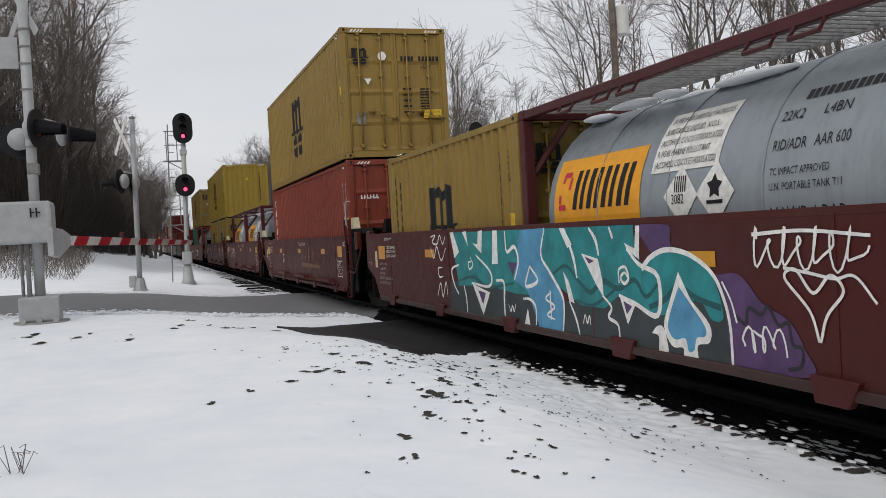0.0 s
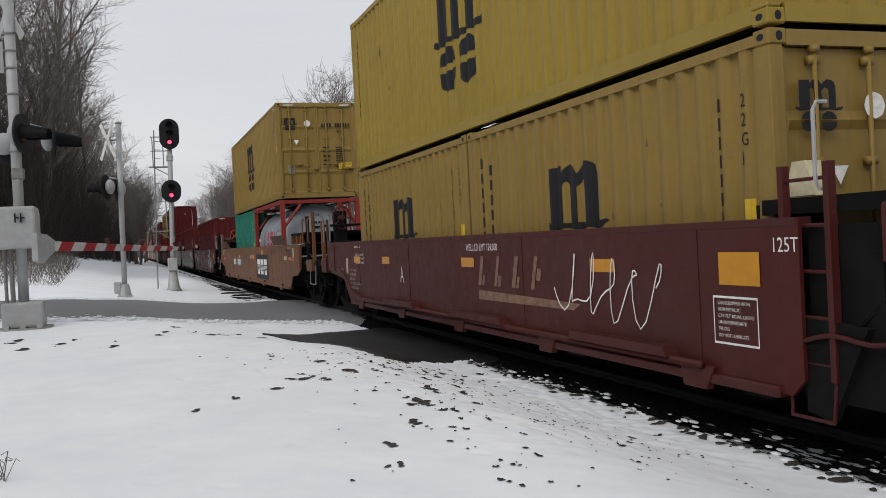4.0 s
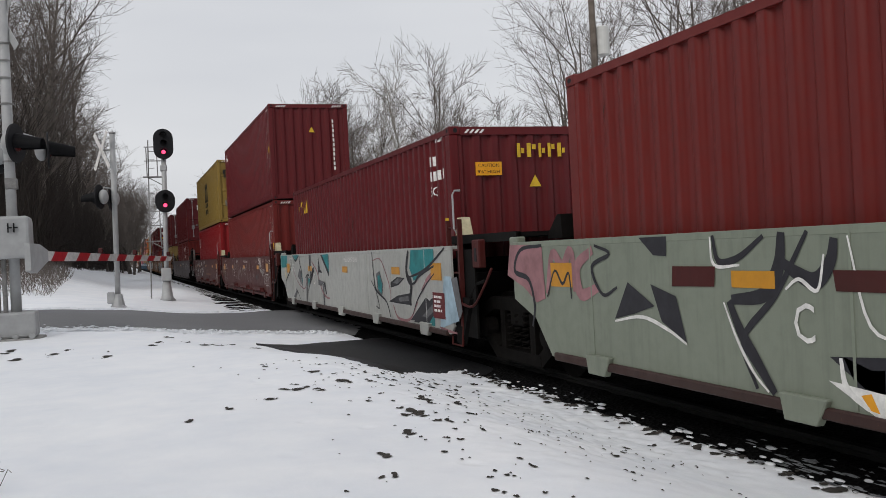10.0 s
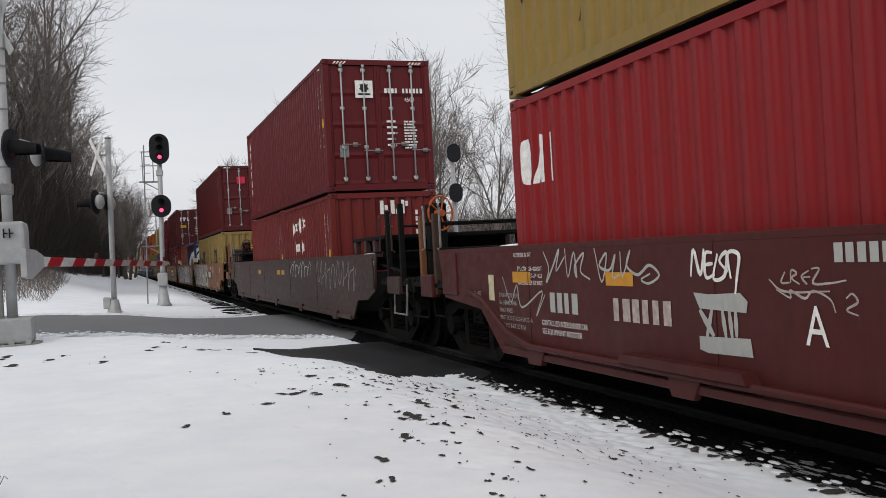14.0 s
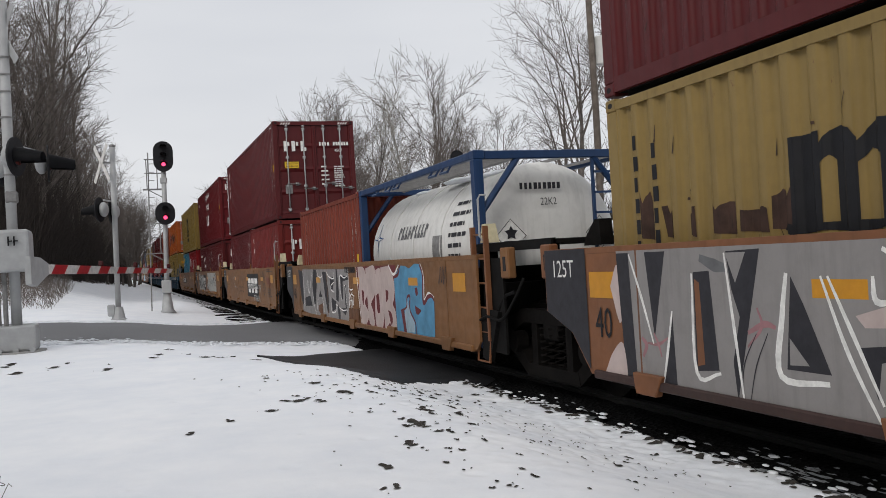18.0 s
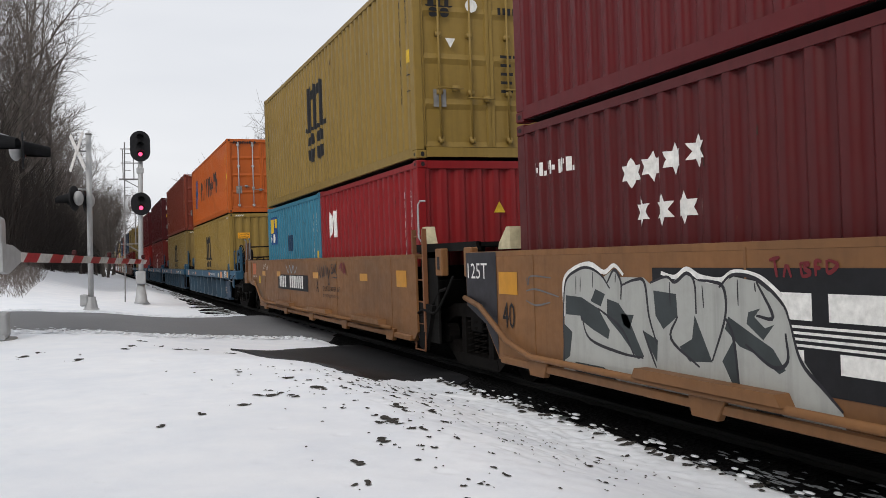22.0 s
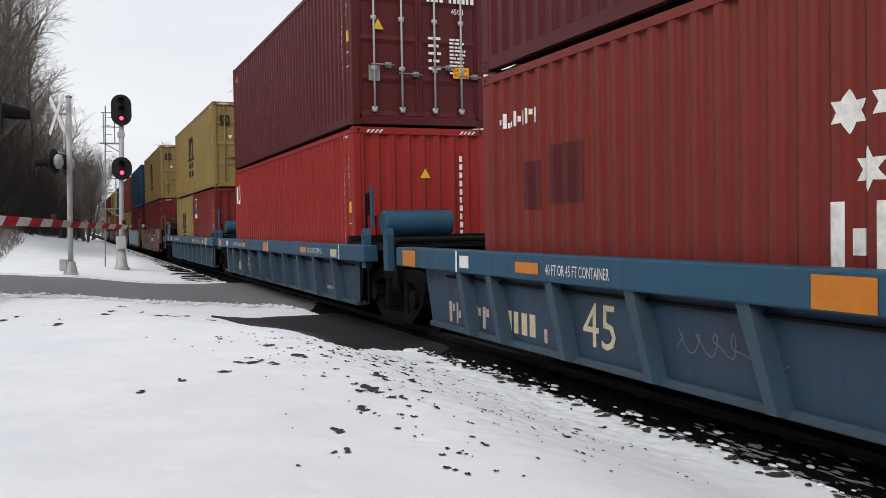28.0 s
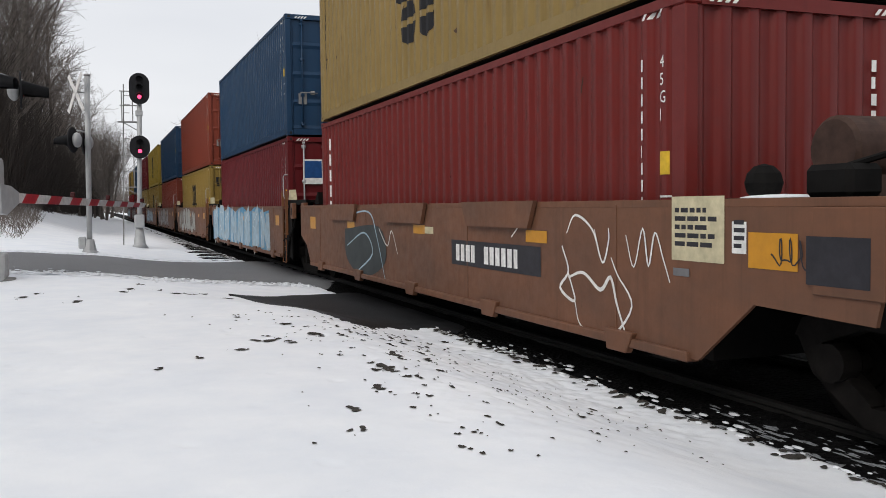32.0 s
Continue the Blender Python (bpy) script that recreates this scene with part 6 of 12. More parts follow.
def mustard(u, near, z=FLOOR, length=L40, tall=TALL, at=0.0, seed=1, colour="mustard", snow=False):
    long = length > 8
    top = load(u, colour, length, tall, near, z, at, "", "black", seed,
               ("mustard yellow forty-foot" if long else "mustard yellow twenty-foot") + " steel container with a heavy dark badge", snow)
    size = 1.43 if long else 1.0
    wall_paint("brand_mark", mark_m(size), M["black"], top, 7.07 if long else 3.64, 0.75 if long else 0.84, 0.005, "dark painted badge")
    wall_paint("brand_word", bars(random.Random(seed), 0.13, 8, True), M["black"], top, length - 0.42, tall * 0.80, 0.005)
    if not long:
        wall_paint("brand_word", bars(random.Random(seed + 3), 0.13, 9, True), M["black"], top, length - 0.72, tall * 0.76, 0.005)
    if near == "door":
        end_paint("brand_mark", mark_m(0.33), M["black"], top, -0.98, -0.004, tall * 0.72)
        end_paint("warning_sign", flat([star(0.09, 0.09, 0.10, 8, 0.95)[i] for i in range(16)]), M["white"], top, -0.38, -0.004, tall * 0.75)
        end_paint("warning_sign", flat([[(0, 0.14), (0.16, 0.14), (0.08, 0)]]), M["white"], top, -0.72, -0.004, tall * 0.56)
        caution(top, 0.62, tall * 0.30)
    return top


def steel_box(u, colour, near, words, z=FLOOR, length=L40, tall=TALL, at=0.0, seed=1, mat="white", snow=False):
    return load(u, colour, length, tall, near, z, at, "", mat, seed, words, snow)


def brand_column(top, length, tall, count, mat="white", size=0.24):
    wall_paint("brand_mark", mark_column(count, size), M[mat], top, length - 0.55, tall * 0.80, 0.005)


def stars_mark(top, start, z, size):
    shape = []
    for i in range(4):
        shape += star(i * 0.55 * size, 0.62 * size + 0.03 * i, 0.24 * size)
    for i in range(3):
        shape += star(0.28 * size + i * 0.55 * size, 0.0, 0.24 * size)
    wall_paint("star_mark", flat(shape), M["white"], top, start, z, 0.005, "seven white painted stars")


def block_word(top, start, z, size, count, mat="white", seed=1, lean=0.0):
    wall_paint("brand_mark", mark_word(random.Random(seed), count, size, lean), M[mat], top, start, z, 0.005)


def end_word(top, x, z, size, count, mat="white", seed=1):
    end_paint("brand_mark", mark_word(random.Random(seed), count, size), M[mat], top, x, -0.006, z)


BROWN = "oxide-brown steel well car unit carrying containers"
ORANGE = "faded orange-tan steel well car unit carrying containers"
BLUE = "blue ribbed steel well car unit carrying containers"


def stencils(put, seed, letter="", near=True, load=("WELL LD LMT 124,600", 5.64), letter_at=8.7):
    """Shop notices at the far end of a brown unit's side."""
    r = random.Random(seed)
    if letter:
        put("unit_letter", letters(letter, 0.26), "white", letter_at, 0.98, 2)
    put("jack_sign", letters("JACK HERE", 0.05, 0.30), "chalk", 13.05, 1.10, 2)
    for i, line in enumerate(("2 INCH HF COMP SHOES", "No. 24 BRAKE BEAMS", "38 INCH WHEELS", "SPRG 7 OC D-5 7 IC D-6 5 IIC D-6A", "SPRG 2 OC B-353 2 IC B-354")):
        put("stencil", letters(line, 0.048, 0.026 * len(line)), "chalk", 12.2, 1.10 - i * 0.085, 2)
    for i, line in enumerate(("STUCKI CSB-4000XT", "SIDE BRG SET-UP HGT", "SIDE BRG SET-UP HGT")):
        put("stencil", letters(line, 0.045, 0.62), "white", 11.67, 1.40 - i * 0.075, 2)
    put("stencil", letters("EXTERIOR PAINT", 0.045, 0.45), "white", 11.75, 1.55, 2)
    put("plate", flat([rect(0, 0, 0.16, 0.30)]), "cream", 12.5, 1.05, 2)
    if load:
        put("stencil", letters(load[0], 0.085, 1.05), "white", load[1], 1.48, 2)
    if not near:
        return
    put("notice", flat(ribbon([Vector(p) for p in ((0, 0), (0.50, 0), (0.50, 0.34), (0, 0.34))], 0.02, True)), "white", 0.43, 0.78, 2)
    for i, line in enumerate(("CAR EQUIPPED WITH", "NON-METALLIC", "CTR PLT BOWL LINERS", "ON INTERMEDIATE", "TRUCKS", "DO NOT LUBRICATE")):
        put("notice", letters(line, 0.026, 0.0215 * len(line)), "white", 0.38, 1.065 - i * 0.048, 2)
    put("stencil", letters("125T", 0.10, 0.24), "white", -0.26, 1.45, 2)


def rail_brand(put, start, z, mat="ghost", size=0.36, seed=8):
    put("brand_mark", mark_word(random.Random(seed), 4, size, 0.12, 0.9), mat, start, z, 3)
    put("brand_mark", flat([[(0, -0.06), (2.7, -0.10), (2.55, -0.17), (0, -0.18)]]), mat, start, z, 3)


def on_plan(points):
    """Points given along the car and up, as artwork drawn from the car's start."""
    return [Vector((-a, b)) for a, b in points]


def bend(points, steps=6):
    return curve_points(on_plan(points), steps)


def fill(put, mat, layer, points):
    """A sprayed form with straight edges."""
    put("graffiti", patch(bmesh.new(), on_plan(points)), mat, 0, 0, layer)


def blot(put, mat, layer, points):
    """A sprayed form with a round outline."""
    put("graffiti", patch(bmesh.new(), bend(points + points[:1], 5)[:-1]), mat, 0, 0, layer)


def line(put, mat, layer, wide, points):
    """A sprayed line that swells in its middle."""
    way = bend(points, 5)
    n = len(way) - 1
    put("graffiti_line", stroke(bmesh.new(), way, [wide * (0.55 + 0.9 * min(i, n - i, n * 0.5) / n) for i in range(n + 1)], 0.0, 0.000005), mat, 0, 0, layer)


# first five-unit brown car, of which four units are seen
car = carry(well_car(4.0, "car_brown", "joint", "joint", pipe=False, label="oxide-brown steel well car unit with teal and white graffiti"), 4.0, 0)
put = on_side(car)


# purple clouds, then a slate ground under teal forms, an arch and a blue leaf at the near end
put("graffiti", patch(bmesh.new(), bend(((3.05, 1.62), (2.5, 1.60), (2.45, 1.42), (1.95, 1.22), (1.6, 1.22), (1.34, 1.02), (1.08, 0.92), (0.93, 0.74), (0.88, 0.56), (1.7, 0.53), (1.85, 0.9), (2.6, 1.2)))), "purple", 0, 0, 1, "purple sprayed cloud")
put("graffiti", patch(bmesh.new(), on_plan(((8.25, 0.50), (8.2, 0.95), (5.7, 0.92), (4.3, 0.86), (2.9, 1.2), (2.5, 1.37), (2.2, 1.33), (1.92, 1.2), (1.78, 1.0), (1.73, 0.52)))), "slate_spray", 0, 0, 2, "slate grey sprayed ground")
put("graffiti", patch(bmesh.new(), bend(((2.95, 1.22), (2.78, 1.32), (2.53, 1.38), (2.21, 1.34), (1.93, 1.21), (1.80, 0.90), (1.95, 0.86), (2.1, 1.0), (2.33, 0.95), (2.55, 0.86), (2.83, 0.85), (3.0, 0.95)))), "teal", 0, 0, 3, "teal sprayed arch")
put("graffiti", stroke(bmesh.new(), bend(((2.95, 1.23), (2.78, 1.34), (2.53, 1.40), (2.21, 1.36), (1.92, 1.22), (1.78, 1.02), (1.72, 0.81), (1.71, 0.53))), (0.05, 0.03), 0, 0.00001), "white", 0, 0, 4, "white sprayed outline")
put("graffiti", stroke(bmesh.new(), bend(((1.80, 1.16), (1.70, 1.02), (1.64, 0.86))), (0.02, 0.02)), "white", 0, 0, 4)
put("graffiti", stroke(bmesh.new(), bend(((2.85, 0.90), (2.6, 0.98), (2.4, 1.10), (2.15, 1.02), (1.95, 0.98), (1.82, 0.96))), (0.05, 0.05), 0, 0.00001), "deep_teal", 0, 0, 4)
put("graffiti", patch(bmesh.new(), bend(((2.38, 1.22), (2.52, 0.98), (2.63, 0.76), (2.52, 0.60), (2.36, 0.60), (2.34, 0.52), (2.16, 0.52), (2.15, 0.64), (1.99, 0.68), (1.98, 0.82), (2.22, 1.0)), 4)), "white", 0, 0, 5, "white sprayed outline")
put("graffiti", patch(bmesh.new(), bend(((2.38, 1.10), (2.48, 0.95), (2.57, 0.76), (2.48, 0.66), (2.32, 0.68), (2.28, 0.58), (2.20, 0.60), (2.16, 0.70), (2.05, 0.72), (2.04, 0.80), (2.24, 0.98)), 4)), "spray_blue", 0, 0, 6, "blue sprayed leaf")
fill(put, "teal", 2.6, ((8.02, 1.63), (3.06, 1.62), (3.05, 1.33), (2.68, 1.17), (2.71, 0.85), (3.37, 0.98), (3.65, 0.84), (4.14, 0.84), (4.58, 0.99), (4.84, 0.88), (5.84, 0.88), (6.72, 0.94), (7.82, 0.89)))
fill(put, "spray_blue", 2.9, ((5.60, 1.62), (4.92, 1.63), (5.04, 1.34), (4.84, 1.17), (4.57, 0.94), (4.53, 0.77), (4.58, 0.54), (5.17, 0.53), (5.45, 0.92), (5.82, 1.04)))
line(put, "deep_teal", 3.1, 0.05, ((7.81, 0.96), (7.23, 1.03), (6.68, 0.92), (5.83, 1.00)))
line(put, "deep_teal", 3.1, 0.06, ((4.75, 1.14), (4.44, 1.23), (4.17, 1.08), (3.92, 0.98), (3.67, 1.10), (3.37, 1.04), (3.08, 1.13), (2.90, 0.99), (2.68, 1.12)))
line(put, "deep_teal", 3.1, 0.04, ((4.24, 0.89), (3.93, 0.85), (3.64, 0.94), (3.37, 1.06)))
fill(put, "white", 4, ((8.09, 1.63), (7.96, 1.64), (7.73, 1.36), (7.94, 1.27)))
fill(put, "white", 4, ((7.57, 1.63), (7.41, 1.64), (7.37, 1.44)))
fill(put, "white", 4, ((6.96, 1.63), (6.81, 1.64), (6.87, 1.34), (7.19, 1.48), (7.00, 1.46)))
fill(put, "white", 4, ((6.45, 1.63), (6.30, 1.63), (6.32, 1.22), (6.52, 1.21)))
line(put, "white", 4, 0.045, ((7.78, 1.18), (8.08, 1.11), (8.01, 0.91), (7.83, 0.77)))
line(put, "white", 4, 0.045, ((7.60, 0.90), (7.53, 0.73), (7.51, 0.53)))
line(put, "white", 4, 0.045, ((7.29, 0.95), (6.65, 0.93), (6.59, 1.11), (7.08, 1.32)))
fill(put, "white", 4, ((7.26, 0.94), (6.64, 0.85), (6.91, 0.55)))
fill(put, "purple", 4.3, ((7.06, 0.86), (6.79, 0.84), (6.90, 0.68)))
line(put, "white", 4, 0.05, ((6.41, 1.01), (6.16, 1.00), (6.17, 0.76), (6.17, 0.50)))
line(put, "white", 4, 0.05, ((6.05, 1.62), (6.02, 1.37), (5.78, 1.43), (5.68, 1.26), (5.82, 1.04)))
fill(put, "purple", 4.1, ((6.00, 1.25), (5.72, 1.24), (5.87, 1.08)))
line(put, "white", 4, 0.045, ((5.36, 1.21), (5.50, 0.98), (5.16, 1.05), (5.36, 1.21)))
line(put, "white", 4.2, 0.045, ((4.92, 1.63), (5.04, 1.34), (4.84, 1.16), (4.57, 0.93), (4.53, 0.77), (4.58, 0.53)))
fill(put, "white", 4, ((4.56, 1.62), (4.44, 1.62), (4.28, 1.45), (4.38, 1.41)))
line(put, "white", 4, 0.05, ((4.43, 1.60), (4.26, 1.32), (4.20, 1.11)))
fill(put, "white", 4, ((4.51, 1.17), (4.39, 1.07), (4.28, 0.85), (4.40, 0.87)))
line(put, "white", 4, 0.04, ((4.40, 0.87), (4.26, 0.69), (4.19, 0.52)))
line(put, "white", 4, 0.05, ((3.90, 1.61), (3.77, 1.49), (3.72, 1.34)))
fill(put, "white", 4, ((4.08, 1.36), (3.74, 1.31), (3.67, 1.11), (3.66, 0.94), (3.81, 1.07)))
fill(put, "purple", 4.3, ((4.01, 1.33), (3.82, 1.29), (3.93, 1.26)))
line(put, "white", 4, 0.04, ((3.50, 1.61), (3.45, 1.53), (3.44, 1.50)))
fill(put, "white", 4, ((3.02, 1.61), (2.95, 1.61), (2.98, 1.31), (3.19, 1.41), (3.23, 1.46), (3.05, 1.41)))
line(put, "white", 4, 0.055, ((3.19, 1.41), (2.99, 1.27), (2.69, 1.17), (2.72, 0.84), (3.09, 0.92), (3.37, 0.98)))
fill(put, "white", 4.2, ((3.36, 0.98), (3.08, 0.91), (3.23, 0.72)))
fill(put, "purple", 4.5, ((3.29, 0.93), (3.14, 0.89), (3.24, 0.81)))
line(put, "white", 4, 0.04, ((5.59, 0.83), (5.39, 0.83), (5.25, 0.75), (5.26, 0.55)))
fill(put, "white", 4, ((5.47, 0.73), (5.42, 0.51), (5.60, 0.51)))
line(put, "white", 4, 0.04, ((3.68, 0.96), (3.52, 0.86), (3.58, 0.76), (3.41, 0.70), (3.39, 0.53)))
line(put, "white", 4.4, 0.035, ((3.19, 1.15), (3.25, 1.19), (3.32, 1.14), (3.26, 1.09), (3.18, 1.14), (3.23, 1.24), (3.35, 1.21), (3.35, 1.09)))
line(put, "white", 4.4, 0.03, ((7.27, 1.23), (7.38, 1.22), (7.35, 1.13), (7.21, 1.19), (7.30, 1.29)))
line(put, "white", 4.4, 0.025, ((6.04, 0.74), (5.98, 0.66), (5.92, 0.73), (5.88, 0.66), (5.82, 0.75)))
line(put, "white", 4.4, 0.025, ((4.11, 0.66), (4.06, 0.75), (4.02, 0.67), (3.97, 0.75), (3.95, 0.66)))
line(put, "white", 4.4, 0.03, ((4.83, 0.94), (4.97, 0.86), (4.75, 0.79), (4.95, 0.69), (4.76, 0.65)))
line(put, "white", 4.4, 0.03, ((4.85, 0.96), (4.85, 0.64)))
blot(put, "white", 4, ((2.83, 0.68), (2.73, 0.75), (2.63, 0.73), (2.58, 0.53), (2.72, 0.53), (2.72, 0.66)))
line(put, "white", 4.4, 0.03, ((8.99, 1.58), (8.77, 1.60), (8.93, 1.50), (8.70, 1.47), (8.56, 1.60), (8.44, 1.47), (8.30, 1.58)))
line(put, "white", 4.4, 0.03, ((9.02, 1.42), (8.89, 1.26), (8.72, 1.43), (8.54, 1.23), (8.31, 1.41)))
line(put, "white", 4.4, 0.03, ((8.50, 1.13), (8.70, 1.11), (8.66, 0.99), (8.49, 1.00)))
line(put, "white", 4.4, 0.03, ((8.79, 0.70), (8.62, 0.90), (8.54, 0.70), (8.37, 0.92), (8.32, 0.71)))
tag_line(put, 31, 1.42, 1.26, 1.05, 0.30, 6, "white", 0.035)
put("graffiti_tag", stroke(bmesh.new(), bend(((1.42, 1.51), (0.9, 1.53), (0.31, 1.49))), (0.028, 0.022)), "white", 0, 0, 7, "thin sprayed scrawl")
put("graffiti_tag", stroke(bmesh.new(), bend(((0.78, 0.80), (0.86, 1.0), (1.09, 1.21), (0.98, 1.27), (0.82, 1.12), (0.66, 1.24), (0.55, 1.14), (0.70, 0.98), (0.77, 0.80))), (0.024, 0.024), 0, 0.00001), "white", 0, 0, 7, "thin sprayed scrawl")
put("graffiti_tag", stroke(bmesh.new(), bend(((1.10, 1.28), (0.85, 1.25), (0.62, 1.22), (0.45, 1.24), (0.28, 1.08))), (0.024, 0.018)), "white", 0, 0, 7.5, "thin sprayed scrawl")
put("graffiti_tag", stroke(bmesh.new(), bend(((1.66, 0.92), (1.54, 0.86), (1.50, 0.98), (1.36, 0.94), (1.28, 1.0), (1.18, 0.88), (1.08, 0.90), (1.04, 0.76), (0.95, 0.74), (0.97, 0.62), (1.10, 0.58))), (0.03, 0.03), 0, 0.00001), "ink", 0, 0, 3, "wavy dark sprayed line")
tag_line(put, 14, 1.58, 0.66, 0.45, 0.20, 3, "white", 0.035)
stencils(put, 1, near=False)
carry(tank("plum_frame", "tank_grey", "grey tank container in a plum frame with an orange banner", "banner"), 4.0, FLOOR)
mustard(4.0, "door", FLOOR, L20, LOW, 6.12, 21)

car = carry(well_car(19.6, "car_brown", label=BROWN), 19.6, 0)
put = on_side(car)
stencils(put, 3, "D")
rail_brand(put, 5.26, 1.08)
low = steel_box(19.6, "triton_red", "door", "brick-red forty-foot steel container", seed=22)
brand_column(low, L40, TALL, 6)
end_word(low, -0.95, 2.02, 0.09, 6)
mustard(19.6, "door", stack_z(TALL), seed=23)

car = carry(well_car(35.25, "car_brown", label=BROWN), 35.25, 0)
put = on_side(car)
stencils(put, 5, "C", load=("WELL LD LMT 124,700", 5.52))
put("serial_number", bars(random.Random(7), 0.09, 10), "faded", 7.14, 1.45, 2)
for way in (((10.76, 1.53), (10.66, 0.94)), ((10.76, 1.53), (10.50, 1.40), (10.68, 1.24), (10.44, 1.08), (10.66, 0.96)), ((10.34, 1.42), (10.28, 1.02), (10.08, 1.01)),
            ((10.08, 1.00), (9.98, 1.40), (9.88, 1.00)), ((10.04, 1.16), (9.92, 1.16)), ((9.86, 1.36), (9.66, 1.36), (9.80, 1.06), (9.60, 1.06)),
            ((9.40, 1.36), (9.56, 1.36), (9.54, 1.00), (9.38, 1.00)), ((9.54, 1.19), (9.42, 1.19)), ((9.36, 1.42), (9.34, 0.94)), ((9.36, 1.42), (9.18, 1.18), (9.34, 0.94)),
            ((9.10, 1.30), (9.06, 0.98)), ((9.10, 1.30), (8.96, 1.20), (9.06, 1.12), (8.92, 0.98)), ((8.76, 1.36), (8.74, 0.90)), ((8.76, 1.36), (8.60, 1.20), (8.74, 1.08))):
    line(put, "white", 3, 0.035, way)
for at in (0.0, 6.13):
    carry(tank("plum_frame", "tank_grey", "grey tank container in a plum frame with an orange banner", "banner"), 35.25 + at, FLOOR)

car = carry(well_car(50.9, "car_brown", "joint", "end", label=BROWN), 50.9, 0)
put = on_side(car)
rail_brand(put, 5.25, 1.05)
tag_line(put, 44, 3.0, 0.8, 1.9, 0.65, 4, "white", 0.03)
stencils(put, 6, "A")
mustard(50.9, "door", FLOOR, L20, LOW, 0.0, 24)
mustard(50.9, "door", FLOOR, L20, LOW, 6.13, 25)
mustard(50.9, "blank", stack_z(LOW), seed=27, colour="mustard_bright")

# a single tan car with long ends
car = carry(well_car(72.8, "car_tan", "long", "long", pipe=False, brake="car_brown", label="faded tan steel well car with a dark brand board"), 72.8, 0)
put = on_side(car)
panel_brand(put, 4.16, 0.62, 2.74, 0.80)
put("serial_board", flat([rect(0, 0, 3.2, 0.30)]), "smoke", 11.25, 0.98, 1)
put("serial_number", bars(random.Random(7), 0.22, 4), "white", 11.1, 1.02, 2)
put("serial_number", bars(random.Random(9), 0.22, 6), "white", 9.7, 1.02, 2)
put("chevron", flat(ribbon([Vector(p) for p in ((0, 0.12), (0.8, -0.05), (2.9, 0.02), (3.85, 0.2))], 0.02)), "smoke", 8.0, 1.5, 2)
tag_line(put, 47, 7.2, 1.05, 1.6, 0.4, 4, "smoke", 0.03)
for i, (s, y) in enumerate((("40", 0.04), ("45", -0.75), ("48", -1.25), ("53", -2.04))):
    put("length_mark", letters(s, 0.14, 0.2), "black", y, 1.48, 2)
put("length_mark", letters("53", 0.40, 0.62), "ink", 14.25, 0.75, 3)
for words, y in (("53", 14.33), ("48", 13.50), ("45", 13.06), ("40", 12.33)):
    put("length_mark", letters(words, 0.12, 0.17), "ink", y, 1.52, 3)
    put("length_mark", flat([rect(0, 0, 0.02, 0.17)]), "ink", y + 0.06, 1.50, 3)
put("patch", flat([rect(0, 0, 0.85, 0.12, 0.0)]), "orange", 15.35, 1.18, 2)
put("patch", flat([rect(0, 0, 0.95, 0.09)]), "orange", -2.44, 1.26, 2)
put("patch", flat([rect(0, 0, 0.47, 0.10)]), "cream", -1.71, 1.27, 2)
put("stencil", letters("2 INCH TREAD COND. SHOES", 0.045, 0.55), "white", 15.02, 1.56, 3)
put("stencil", letters("2 INCH TREAD COND. SHOES", 0.045, 0.55), "white", -2.33, 1.57, 3)
put("stencil", small_print(random.Random(5), 0.6, 3, 0.04), "ink", -2.35, 1.50, 3)
put("plate", flat([rect(0, 0, 0.24, 0.23)]), "cream", 15.36, 1.37, 3)
put("plate", flat([rect(0, 0, 0.22, 0.24)]), "cream", -3.17, 1.36, 3)
put("stencil", letters("GWF13", 0.10, 0.46), "black", 0.6, 0.62, 2)
put("notice_board", flat([rect(0, 0, 0.64, 0.44)]), "black", -3.43, 1.18, 2)
put("notice", small_print(random.Random(4), 0.5, 4, 0.04), "white", -3.5, 1.52, 3)
put("reflector", flat([rect(0, 0, 0.4, 0.14)]), "amber", 2.9, 1.42, 2)
for a, w in ((-1.28, 1.27), (13.5, 1.3)):
    bm = bmesh.new()
    v = [bm.verts.new(p) for p in ((-SIDE - 0.02, a - w, CHORD + 0.03), (-SIDE - 0.02, a + w, CHORD + 0.03), (-SIDE - 0.12, a + w - 0.05, CHORD + 0.29), (-SIDE - 0.12, a - w + 0.22, CHORD + 0.29))]
    f = bm.faces.new(v)
    bmesh.ops.solidify(bm, geom=[f], thickness=0.02)
    part("guide_flap", bm, M["car_tan"], car, "folding tan guide flap")
carry(tank("red_frame", "tank_grey", "grey tank container in a red frame with faded red marks", "letters"), 72.8, FLOOR)
box20 = steel_box(72.8, "green", "blank", "sea-green twenty-foot steel container", FLOOR, L20, LOW, 6.13, 30)
brand_column(box20, L20, LOW, 6, "white", 0.26)
mustard(72.8, "door", stack_z(LOW), seed=31)

# second brown five-unit car, two units of it sprayed over
car = carry(well_car(94.6, "car_brown", "end", "joint", pipe=False, brake="orange", label="oxide-brown steel well car unit with faded graffiti"), 94.6, 0)
put = on_side(car)
stencils(put, 11, "B", letter_at=7.47)
for a, w in ((5.48, 0.70), (4.62, 0.76), (3.72, 0.62), (3.04, 0.50)):
    rise = (5.5 - a) * 0.052
    fill(put, "ghost", 2.4, ((a, 0.95 + rise), (a - w, 0.98 + rise), (a - w, 1.08 + rise), (a - 0.02, 1.06 + rise)))
    fill(put, "ghost", 2.4, ((a - 0.03, 1.10 + rise), (a - w * 0.9, 1.12 + rise), (a - w * 0.95, 1.24 + rise), (a - 0.05, 1.22 + rise)))
